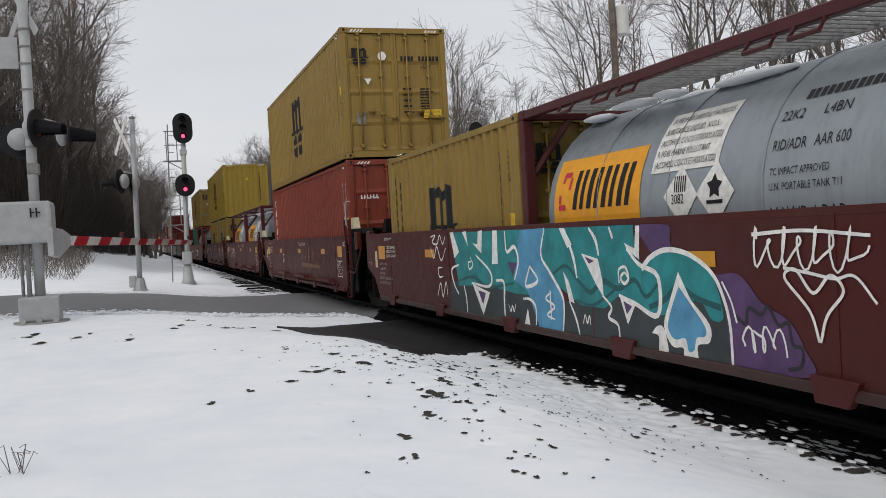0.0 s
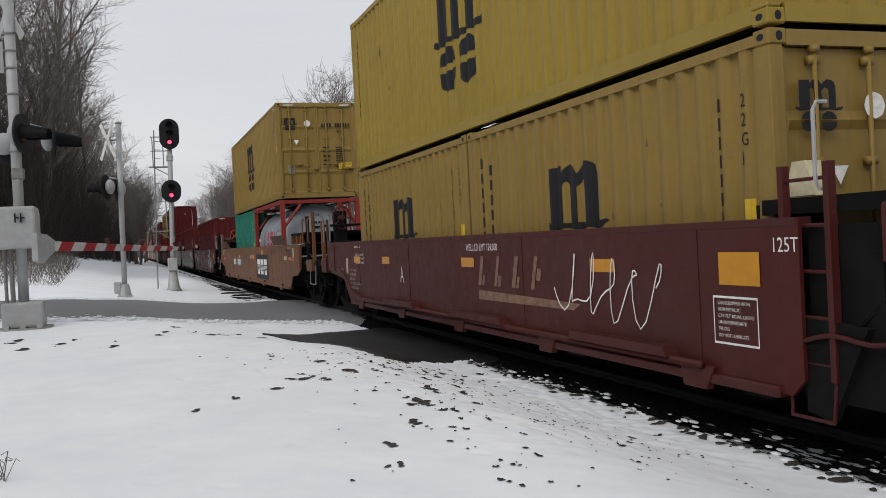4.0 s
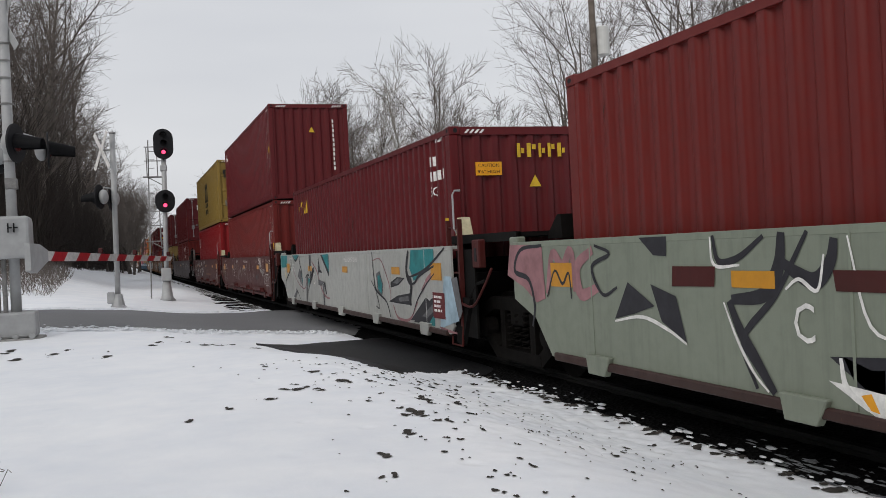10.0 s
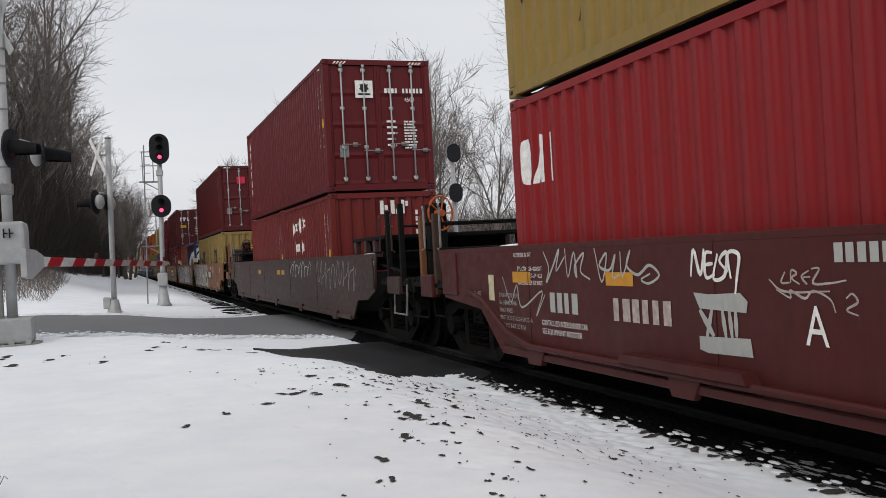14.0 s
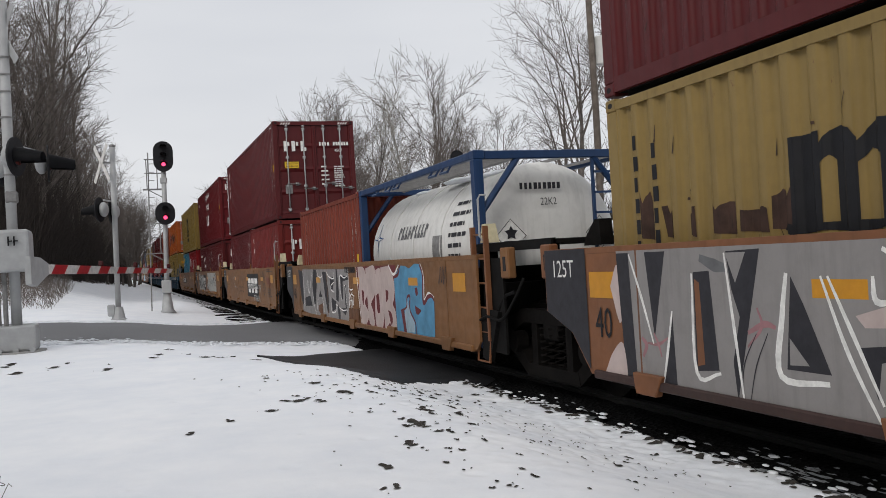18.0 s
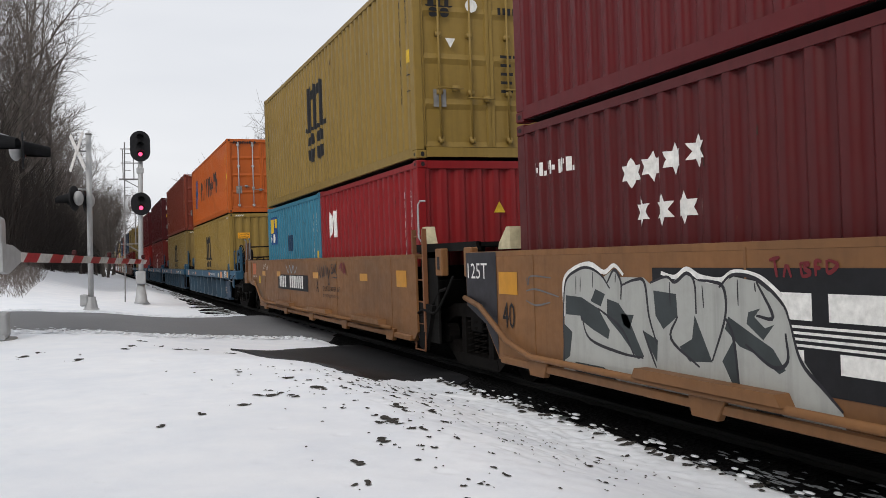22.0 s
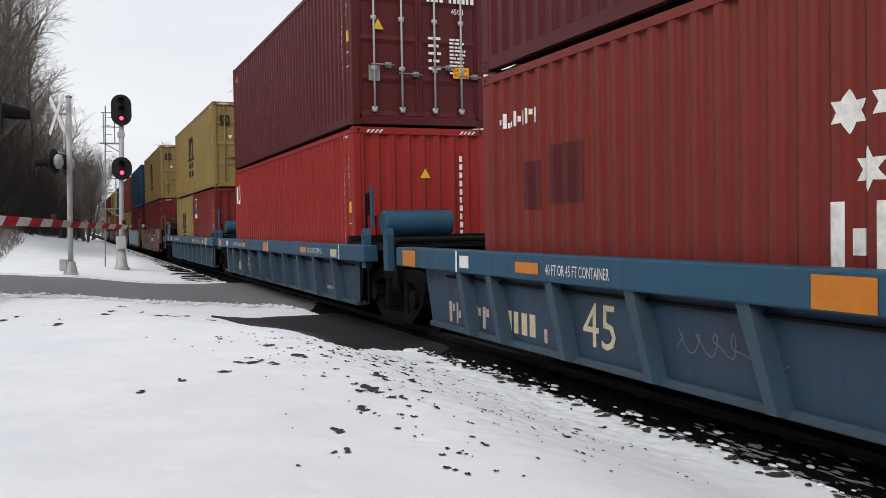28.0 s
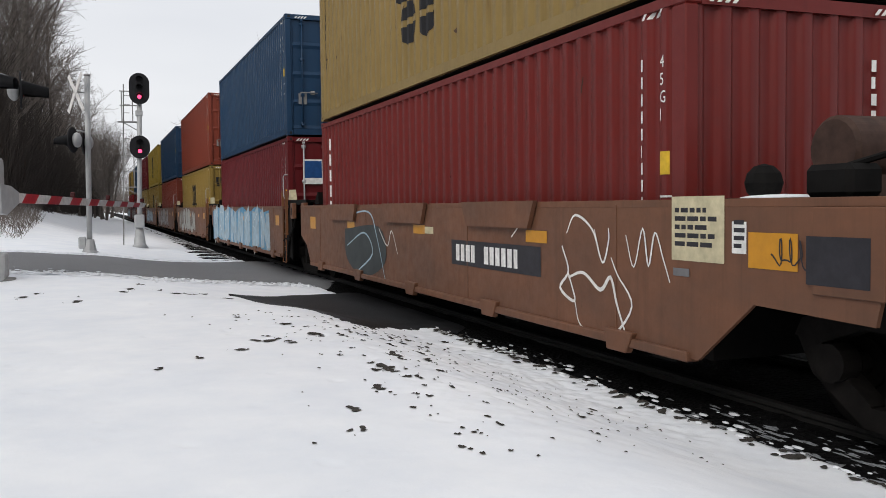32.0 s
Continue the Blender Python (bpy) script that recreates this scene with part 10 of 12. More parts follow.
line(put, "ink", 4.0, 0.016, ((10.52, 1.42), (10.53, 1.26)))
line(put, "ink", 4.0, 0.016, ((10.44, 1.41), (10.45, 1.28)))
line(put, "ink", 4.0, 0.016, ((10.22, 1.46), (10.23, 1.32)))
line(put, "ink", 4.0, 0.016, ((9.84, 1.45), (9.85, 1.37)))
line(put, "ink", 4.0, 0.016, ((9.07, 1.39), (9.07, 1.21)))
line(put, "ink", 4.0, 0.016, ((8.67, 1.37), (8.66, 1.21)))
line(put, "ink", 4.0, 0.016, ((8.28, 1.42), (8.28, 1.24)))
line(put, "ink", 4.0, 0.016, ((8.11, 1.40), (8.10, 1.34)))
line(put, "white", 3.2, 0.05, ((10.76, 1.04), (10.76, 1.36), (10.58, 1.48), (10.27, 1.53), (10.03, 1.46), (9.86, 1.52), (9.72, 1.44)))
line(put, "white", 3.25, 0.05, ((9.18, 1.46), (9.00, 1.43), (8.85, 1.49), (8.69, 1.43), (8.46, 1.41), (8.31, 1.47), (8.06, 1.44), (7.85, 1.32)))
line(put, "oxide", 4.3, 0.03, ((7.96, 1.55), (7.86, 1.57)))
line(put, "oxide", 4.3, 0.03, ((7.91, 1.55), (7.89, 1.44)))
line(put, "oxide", 4.3, 0.03, ((7.83, 1.44), (7.80, 1.52), (7.76, 1.44)))
line(put, "oxide", 4.3, 0.03, ((7.68, 1.53), (7.66, 1.45), (7.59, 1.47), (7.65, 1.50), (7.60, 1.53), (7.68, 1.53)))
line(put, "oxide", 4.3, 0.03, ((7.55, 1.45), (7.55, 1.54), (7.50, 1.54)))
line(put, "oxide", 4.3, 0.03, ((7.55, 1.50), (7.51, 1.50)))
line(put, "oxide", 4.3, 0.03, ((7.46, 1.55), (7.45, 1.47), (7.37, 1.52), (7.45, 1.55)))
line(put, "smoke", 4.3, 0.02, ((11.55, 1.40), (11.51, 1.32), (11.45, 1.41), (11.01, 1.40)))
line(put, "smoke", 4.3, 0.02, ((11.56, 1.26), (11.33, 1.28), (10.86, 1.22)))
line(put, "smoke", 4.3, 0.02, ((11.57, 1.16), (11.34, 1.12), (11.04, 1.16)))
line(put, "ink", 4.8, 0.03, ((6.19, 1.40), (6.10, 1.21), (6.01, 1.34), (5.94, 1.19), (5.84, 1.36)))
line(put, "ink", 4.8, 0.03, ((6.18, 1.03), (6.12, 1.15), (6.05, 1.03), (5.96, 1.14), (5.86, 1.05), (5.76, 1.08)))
line(put, "ink", 4.8, 0.03, ((6.13, 0.97), (5.86, 0.96), (6.02, 0.94), (5.96, 0.84), (6.13, 0.84)))
line(put, "ink", 4.8, 0.03, ((5.83, 0.99), (5.72, 0.96), (5.81, 0.90), (5.87, 0.95)))
fill(put, "chalk", 3, ((5.57, 1.07), (5.38, 1.13), (5.24, 0.90), (5.38, 0.79)))
line(put, "ink", 3.3, 0.05, ((5.57, 1.07), (5.38, 1.13), (5.24, 0.90), (5.38, 0.79), (5.57, 1.07)))
fill(put, "chalk", 3, ((5.63, 0.80), (5.51, 0.92), (5.40, 0.82), (5.48, 0.72)))
line(put, "ink", 3.3, 0.045, ((5.63, 0.80), (5.51, 0.92), (5.40, 0.82), (5.48, 0.72), (5.63, 0.80)))
tag_line(put, 126, 6.5, 0.7, 0.5, 0.8, 4, "oxide", 0.02)
put("patch", flat([[(0.02, 0.0), (0.55, -0.19), (0.88, -0.52), (0.88, 0.62), (0.02, 0.62)]]), "ink", 13.17, 1.05, 4)
put("stencil", letters("125T", 0.18, 0.56), "white", 13.10, 1.37, 6)
put("length_mark", letters("40", 0.28, 0.3), "black", 12.15, 0.85, 6)
low = steel_box(247.6, "maroon", "blank", "maroon twenty-foot steel container with white brand shapes", FLOOR, L20, LOW, 0.0, 55)
end_word(low, -0.85, 1.85, 0.32, 3, "white", 13)
brand_column(low, L20, LOW, 3, "white", 0.42)
low = steel_box(247.6, "maroon", "blank", "maroon twenty-foot steel container with white stars", FLOOR, L20, LOW, 6.13, 56)
stars_mark(low, 3.85, 1.52, 0.56)
block_word(low, L20 - 0.4, 2.0, 0.14, 7, "white", 4)
top = steel_box(247.6, "wine_red", "door", "wine-red forty-foot steel container with white stars", stack_z(LOW), seed=57)
stars_mark(top, 6.9, 1.95, 0.8)
block_word(top, 7.0, 1.0, 0.5, 3, "white", 11)
block_word(top, L40 - 0.5, 2.3, 0.12, 6, "white", 4)
end_word(top, -0.95, 2.3, 0.26, 3, "white", 11)

car = carry(well_car(263.1, "car_yellow", "joint", "end", label="orange-tan well car unit with dark tags and a number board"), 263.1, 0)
put = on_side(car)
put("serial_board", flat([rect(0, 0, 3.3, 0.34)]), "black", 9.6, 0.98, 2)
put("serial_number", bars(random.Random(5), 0.26, 4), "white", 9.41, 1.03, 3)
put("serial_number", bars(random.Random(7), 0.27, 7), "white", 8.2, 1.03, 3)
put("unit_letter", letters("A", 0.24), "black", 5.55, 1.0, 2)
put("stencil", letters("LD LMT 124,400 PER UNIT", 0.09, 1.35), "black", 5.0, 1.04, 2)
put("stencil", letters("20 FT CONTAINER LIMIT 61,505 LB EACH", 0.055, 1.25), "black", 5.0, 0.92, 2)
line(put, "ink", 3, 0.03, ((5.47, 1.53), (5.24, 1.35), (5.15, 1.30)))
line(put, "ink", 3.1, 0.035, ((5.25, 1.57), (5.18, 1.28), (5.06, 1.50), (4.98, 1.29), (4.86, 1.53), (4.90, 1.31)))
line(put, "ink", 3.2, 0.035, ((4.82, 1.32), (4.68, 1.53), (4.64, 1.34), (4.53, 1.50), (4.52, 1.30), (4.36, 1.47), (4.54, 1.22), (4.45, 1.16), (4.37, 1.29)))
line(put, "ink", 3.3, 0.035, ((4.16, 1.55), (4.29, 1.52), (4.18, 1.44), (4.28, 1.38), (4.14, 1.40), (4.12, 1.53)))
line(put, "ink", 3.4, 0.035, ((4.03, 1.56), (4.08, 1.39), (3.99, 1.47), (3.90, 1.56), (3.99, 1.45), (3.85, 1.31), (4.19, 1.31)))
fill(put, "oxide", 3, ((3.73, 1.46), (3.60, 1.56), (3.43, 1.58), (3.47, 1.50), (3.44, 1.39), (3.53, 1.43), (3.58, 1.48)))
fill(put, "oxide", 3, ((3.38, 1.58), (3.30, 1.58), (3.20, 1.34), (3.30, 1.40), (3.41, 1.36)))
line(put, "ice", 3, 0.03, ((8.62, 1.56), (8.33, 1.37), (8.15, 1.53), (8.00, 1.36), (7.77, 1.53), (7.63, 1.36), (7.37, 1.51)))
line(put, "white", 3, 0.02, ((11.67, 1.59), (11.55, 1.44), (11.34, 1.58), (11.12, 1.43), (10.89, 1.59)))
side_paint("stencil", letters("A-END", 0.09, 0.26), M["ink"], car, -1.433, 15.08, 1.10)
put("patch", flat([rect(0, 0, 0.5, 0.30)]), "orange", 13.30, 1.29, 2)
put("stencil", letters("2 INCH TREAD COND. SHOES", 0.045, 0.53), "white", 13.26, 1.21, 3)
put("plate", flat([rect(0, 0, 0.19, 0.20)]), "yellow", 12.31, 1.06, 3)
put("notice", flat(ribbon([Vector(p) for p in ((0, 0), (0.22, 0), (0.22, 0.14), (0, 0.14))], 0.02, True)), "ink", 14.02, 1.31, 14)
low = steel_box(263.1, "bright_red", "blank", "crimson twenty-foot steel container with white brand shapes", FLOOR, L20, LOW, 0.0, 61)
wall_paint("brand_mark", mark_trio(0.52), M["white"], low, 5.5, 1.62, 0.005)
low = steel_box(263.1, "sky_blue", "blank", "sky-blue twenty-foot steel container with a pale badge", FLOOR, L20, LOW, 6.13, 62)
wall_paint("brand_plate", flat([rect(0, 0, 0.95, 0.72)]), M["logo_blue"], low, 5.7, 1.62, 0.005, "blue and pale brand plate")
wall_paint("brand_plate", flat([rect(0.05, 0.30, 0.40, 0.36), rect(0.5, 0.42, 0.4, 0.24)]), M["yellow"], low, 5.7, 1.62, 0.008)
wall_paint("brand_plate", mark_word(random.Random(4), 5, 0.22), M["white"], low, 5.65, 1.67, 0.009)
wall_paint("patch", flat([rect(0, 0, 0.40, 0.38)]), M["navy"], low, 3.4, 1.42, 0.005, "dark blue repair patch")
mustard(263.1, "door", stack_z(LOW), seed=63)


# blue ribbed five-unit car
def blue_marks(car, seed, words, big="45", text_at=10.23, near_at=2.29, wide=1.10):
    def put(name, bm, mat, start, z, x=-SIDE - 0.027):
        return side_paint(name, bm, M[mat], car, x, start, z)
    middle = near_at < 3
    put("stencil", letters(words, 0.10, wide), "white", text_at, BLUE_TOP - 0.19)
    put("stencil", letters(words, 0.10, 1.08 if middle else 1.45), "white", near_at, BLUE_TOP - 0.19)
    put("plate", flat([rect(0, 0, 0.42 if middle else 0.28, 0.13)]), "cream", 0.62 if middle else 1.26, BLUE_TOP - 0.22)
    put("plate", flat([rect(0, 0, 0.26, 0.14)]), "white", 12.29, BLUE_TOP - 0.20)
    put("stripe", flat([rect(0, 0, 0.05, 0.25)]), "white", 12.41, BLUE_TOP - 0.255)
    put("stripe", flat([rect(0, 0, 0.05, 0.25)]), "white", 6.18, BLUE_TOP - 0.255)
    put("stripe", flat([rect(0, 0, 0.05, 0.25)]), "white", 0.08, BLUE_TOP - 0.255)
    x = -SIDE + 0.155
    r = random.Random(seed)
    put("serial_number", mark_word(r, 2, 0.25), "faded", 13.05 if middle else 12.45, 0.46, x)
    put("serial_number", mark_word(r, 2, 0.25), "faded", 12.28 if middle else 12.0, 0.47, x)
    put("serial_number", bars(r, 0.23, 4), "cream", 11.45, 0.50, x)
    put("serial_number", bars(r, 0.14, 1), "faded", 10.60, 0.47, x)
    if big == "45":
        put("length_mark", letters(big, 0.40, 0.54), "cream", 9.86, 0.54, x)
        put("brand_mark", bars(r, 0.06, 9), "faded", 1.56, 0.53, x)
    elif big:
        for a, b, w, h in ((8.40, 0.62, 0.24, 0.19), (8.14, 0.62, 0.20, 0.19), (8.40, 0.52, 0.46, 0.085), (7.89, 0.66, 0.15, 0.12)):
            put("notice", flat(ribbon([Vector(p) for p in ((0, 0), (w, 0), (w, h), (0, h))], 0.012, True)), "white", a, b, x)
        put("notice_board", flat([rect(0, 0, 0.23, 0.18), rect(0.26, 0, 0.19, 0.18)]), "ink", 8.40, 0.625, x + 0.001)
        put("notice", small_print(r, 0.36, 1, 0.03), "white", 8.36, 0.56, x)
    else:
        put("stencil", letters("LD LMT 102000", 0.10, 0.95), "white", 9.85, 0.62, x)
        put("stencil", letters("PER UNIT", 0.10, 0.52), "white", 8.41, 0.61, x)
    if not middle:
        put("stencil", letters("L 277-0", 0.06, 0.40), "white", 2.14, 0.63, x)
        put("notice", flat(ribbon([Vector(p) for p in ((0, 0), (0.18, 0), (0.18, 0.18), (0, 0.18))], 0.014, True)), "white", 1.43, 0.59, x)
        put("notice", small_print(r, 0.6, 4, 0.03), "faded", 0.72, 0.74, x)
    tags = random.Random(seed)
    put("graffiti_tag", stroke(bmesh.new(), scribble(tags, 1.2, 0.20, 6), (0.011, 0.011), 0, 0.00002), "smoke", 8.5 if big == "45" else 4.9, 0.66, x)


car = carry(well_car(282.9, "car_blue", "end", "joint", True, label=BLUE, brake="car_blue"), 282.9, 0)
blue_marks(car, 141, "40 FT CONTAINER ONLY", "40", 10.88, 3.66, 1.25)
for y, z, w, h, mat in ((-1.08, 1.135, 0.48, 0.20, "amber"), (-0.55, 1.13, 0.13, 0.22, "white")):
    side_paint("plate", flat([rect(0, 0, w, h)]), M[mat], car, -SIDE - 0.027, y, z)
side_paint("stencil", letters("B-END", 0.07, 0.24), M["white"], car, -SIDE - 0.027, -2.85, 1.20)
side_paint("stencil", small_print(random.Random(3), 0.3, 3, 0.04), M["white"], car, -SIDE - 0.027, -0.72, 1.30)
side_paint("notice", flat(ribbon([Vector(p) for p in ((0, 0), (0.20, 0), (0.20, 0.14), (0, 0.14))], 0.02, True)), M["ink"], car, -SIDE - 0.027, -1.84, 1.16)
plate = part("eye_plate", prism(bmesh.new(), ((-1.82, 1.08), (-1.58, 1.08), (-1.58, 1.52), (-1.64, 1.60), (-1.76, 1.60), (-1.82, 1.52)), -SIDE - 0.05, -SIDE - 0.022), M["car_blue"], car)
# Solid plate; a black block is painted dark in place of a hole.
part("slot", bevelled(box(bmesh.new(), -SIDE - 0.056, -SIDE - 0.045, -1.74, -1.66, 1.38, 1.52), 0.02), M["black"], plate)
part("bracket", prism(bmesh.new(), ((-2.53, 1.12), (-2.22, 1.12), (-2.24, 0.86), (-2.50, 0.82)), -SIDE, -SIDE + 0.03), M["car_blue"], car)
part("bracket", prism(bmesh.new(), ((-1.55, 1.12), (-1.50, 1.12), (-1.50, 0.68), (-1.55, 0.68)), -SIDE, -SIDE + 0.03), M["car_slate"], car)
part("brake_valve", bevelled(box(bmesh.new(), -SIDE + 0.02, -SIDE + 0.12, -1.42, -1.20, 0.84, 1.06), 0.02), M["dark_steel"], car)
for y in (-2.20, -2.95):
    part("grab_handle", tube(bmesh.new(), ((-SIDE - 0.03, y, 1.22), (-SIDE - 0.07, y - 0.04, 1.20), (-SIDE - 0.08, y + 0.14, 1.10), (-SIDE - 0.08, y + 0.16, 1.04)), 0.012, 6), M["black"], car)
part("grab_handle", tube(bmesh.new(), ((-SIDE - 0.08, -2.06, 1.05), (-SIDE - 0.08, -2.79, 1.03)), 0.012, 6), M["steel_dull"], car)
low = mustard(282.9, "blank", FLOOR, seed=65)
end_paint("warning_sign", flat([rect(0, 0, 0.42, 0.2)]), M["tape"], low, -0.92, 0.022, 2.02)
end_paint("warning_text", letters("CAUTION", 0.06, 0.36), M["black"], low, -0.89, 0.018, 2.13)
end_paint("warning_text", letters("HIGH TRAILER", 0.05, 0.36), M["black"], low, -0.89, 0.018, 2.04)
top = steel_box(282.9, "orange", "door", "orange forty-foot steel container with dark blue brand shapes", stack_z(TALL), tall=LOW, seed=66, mat="yellow")
wall_paint("brand_mark", flat([rect(0.0 + i * 0.17, 0.1 * (i % 2), 0.10, 1.35 - 0.2 * (i % 2), 0.10) for i in range(4)] + [[(0, 0.5), (0.85, 0.75), (0.85, 0.9), (0, 0.65)]]), M["logo_blue"], top, 10.6, 0.75, 0.005, "dark blue brand badge")
block_word(top, 8.5, 0.95, 0.8, 9, "ink", 15, 0.05)
end_word(top, -0.98, 2.42, 0.10, 10, "ink", 15)

car = carry(well_car(299.2, "car_blue", "joint", "joint", True, label=BLUE, span=0.7), 299.2, 0)
blue_marks(car, 143, "40 FT OR 45 FT CONTAINER")
low = mustard(299.2, "blank", FLOOR, seed=67, colour="mustard_old")
end_paint("warning_sign", flat([rect(0, 0, 0.42, 0.2)]), M["yellow"], low, -0.78, 0.022, 1.95)
end_paint("warning_text", letters("CAUTION", 0.06, 0.36), M["black"], low, -0.75, 0.018, 2.06)
end_paint("warning_text", letters("HIGH TRAILER", 0.05, 0.36), M["black"], low, -0.75, 0.018, 1.97)
top = steel_box(299.2, "triton_red", "door", "faded brick-red forty-foot steel container", stack_z(TALL), seed=68)
brand_column(top, L40, TALL, 6)
caution(top, 0.55, 0.95, "tape", 0.4)

car = carry(well_car(316.5, "car_blue", "joint", "joint", True, label=BLUE, span=1.4), 316.5, 0)
blue_marks(car, 145, "40 FT OR 45 FT CONTAINER")
low = steel_box(316.5, "flag_red", "blank", "red forty-foot steel container with white stars", FLOOR, seed=69)
stars_mark(low, 6.90, 1.50, 0.58)
block_word(low, 7.05, 0.85, 0.46, 3, "white", 11)
block_word(low, L40 - 0.4, 2.25, 0.16, 7, "white", 4)
wall_paint("patch", flat([rect(0, 0, 0.42, 0.5), rect(0.55, 0.05, 0.7, 0.58)]), M["maroon"], low, L40 - 0.95, 1.35, 0.004, "darker repainted patches")
end_word(low, 0.1, 2.3, 0.26, 3, "white", 11)
top = steel_box(316.5, "maroon", "door", "maroon forty-foot steel container with white brand shapes", stack_z(TALL), seed=70)
end_word(top, -0.92, 2.05, 0.30, 3, "white", 13)
caution(top, -0.92, 1.55)

car = carry(well_car(333.9, "car_blue", "joint", "joint", True, label=BLUE, span=0.9), 333.9, 0)
blue_marks(car, 147, "40 FT OR 45 FT CONTAINER", text_at=11.13, wide=1.36)
low = steel_box(333.9, "scarlet", "blank", "scarlet forty-foot steel container with white brand shapes", FLOOR, seed=71)
wall_paint("brand_mark", mark_trio(0.52), M["white"], low, 11.98, 1.90, 0.005)
top = steel_box(333.9, "maroon", "door", "maroon forty-foot steel container on a scarlet one", stack_z(TALL), seed=72)
end_paint("warning_sign", flat([[(0, 0), (0.2, 0), (0.1, 0.18)]]), M["yellow"], top, -0.85, -0.004, 1.62)
caution(top, 0.62, 0.85, "tape", 0.3)
block_word(top, L40 - 0.4, 2.45, 0.14, 5, "yellow", 4)

car = carry(well_car(350.5, "car_blue", "joint", "end", True, label=BLUE), 350.5, 0)
blue_marks(car, 149, "20 FT OR 40 FT CONTAINER", "", 10.18, 3.66, 1.46)
side_paint("graffiti_tag", stroke(bmesh.new(), scribble(random.Random(4), 0.6, 0.16, 4), (0.03, 0.03), 0, 0.00002), M["green"], car, -SIDE - 0.028, 2.05, BLUE_TOP - 0.21, "green scrawled tag")
low = steel_box(350.5, "rust_red", "blank", "red twenty-foot steel container with a blue and yellow badge", FLOOR, L20, LOW, 0.0, 73)
wall_paint("brand_plate", flat([rect(0, 0, 0.55, 0.75)]), M["white"], low, 5.3, 1.62, 0.005, "blue and yellow brand plate")
wall_paint("brand_plate", flat([rect(0.03, 0.17, 0.49, 0.55)]), M["logo_blue"], low, 5.3, 1.62, 0.008)
wall_paint("brand_plate", flat([[(0.1, 0.25), (0.2, 0.28), (0.25, 0.42), (0.42, 0.5), (0.44, 0.6), (0.22, 0.5)]]), M["yellow"], low, 5.3, 1.62, 0.011)
mustard(350.5, "door", FLOOR, L20, LOW, 6.13, 74, "mustard_old")
mustard(350.5, "door", stack_z(LOW), seed=75, colour="mustard_old")

# second orange car and what follows it
car = carry(well_car(370.8, "car_clay", "end", "joint", pipe=False, brake="car_brown", label="faded orange well car unit with white tags and folded guides"), 370.8, 0)
put = on_side(car)
put("serial_board", flat([rect(0, 0, 2.4, 0.30)]), "ink", 4.4, 0.93, 2)
put("serial_number", bars(random.Random(8), 0.2, 4), "white", 4.25, 0.98, 3)
put("serial_number", bars(random.Random(9), 0.2, 6), "white", 3.4, 0.98, 3)
line(put, "white", 3, 0.025, ((1.47, 1.38), (1.31, 1.55), (1.01, 1.43), (0.87, 1.18)))
line(put, "white", 3.1, 0.035, ((1.56, 1.26), (1.44, 1.03), (1.60, 0.86), (1.32, 0.76), (1.44, 1.01)))
line(put, "white", 3.2, 0.025, ((1.32, 0.76), (1.20, 0.54), (0.73, 0.50), (0.37, 0.80), (0.59, 1.05), (0.69, 1.19)))
line(put, "white", 3.3, 0.04, ((1.44, 0.97), (1.16, 1.03), (0.87, 0.90), (0.70, 1.02), (0.60, 0.80), (0.48, 0.59)))
line(put, "white", 3.4, 0.025, ((0.97, 1.43), (0.83, 1.14), (0.73, 1.33), (0.73, 1.44)))
line(put, "white", 3.5, 0.022, ((0.46, 1.39), (0.34, 1.13), (0.21, 1.45), (0.13, 1.15), (0.04, 1.42), (-0.07, 1.22), (-0.16, 1.04)))
line(put, "white", 3.4, 0.03, ((4.01, 1.57), (3.82, 1.45), (3.56, 1.58), (3.39, 1.43)))
line(put, "white", 3.4, 0.03, ((3.09, 1.60), (2.98, 1.44), (2.77, 1.60), (2.51, 1.45), (2.67, 1.31)))
blot(put, "slate_spray", 2.5, ((9.50, 1.26), (7.46, 1.33), (7.16, 0.79), (8.34, 0.50), (9.39, 0.74)))
line(put, "ice", 3, 0.035, ((9.48, 1.48), (8.03, 1.56), (7.58, 1.17), (7.17, 0.53)))
line(put, "ice", 3.1, 0.035, ((9.37, 0.97), (8.29, 1.22), (7.83, 0.89), (8.85, 0.50), (7.97, 0.50)))
line(put, "white", 3.2, 0.025, ((7.46, 1.30), (7.04, 1.05), (6.82, 1.28), (6.54, 0.95)))
fill(put, "cream", 2, ((5.52, 1.37), (5.04, 1.37), (5.04, 1.28), (5.50, 1.28)))
put("notice_board", flat([rect(0, 0, 0.62, 0.48)]), "cream", -0.18, 1.22, 2)
put("notice", small_print(random.Random(4), 0.5, 5, 0.035), "ink", -0.22, 1.58, 3)
put("notice_board", flat([rect(0, 0, 0.50, 0.30)]), "ink", -1.60, 1.14, 22)
put("notice_board", flat([rect(0, 0, 0.15, 0.22)]), "white", -0.88, 1.30, 2)
put("notice", small_print(random.Random(5), 0.11, 4, 0.03), "ink", -0.90, 1.50, 3)
tag_line(put, 155, -1.3, 1.22, 0.36, 0.2, 3, "ink", 0.02)
put("plate", flat([rect(0, 0, 0.2, 0.06)]), "smoke", -0.2, 1.10, 2)
for k in range(3):
    bm = prism(bmesh.new(), ((-0.95, 0), (0.95, 0), (0.80, -0.28), (-0.80, -0.28)), -SIDE - 0.06, -SIDE - 0.015)
    ob = part("guide_flap", bm, M["car_clay"], car)
    ob.location = (0, (3.0, 6.2, 9.6)[k], CHORD + 0.02)
low = steel_box(370.8, "rust_red", "blank", "dull red forty-foot steel container with a white column mark", FLOOR, seed=77)
brand_column(low, L40, TALL, 6)
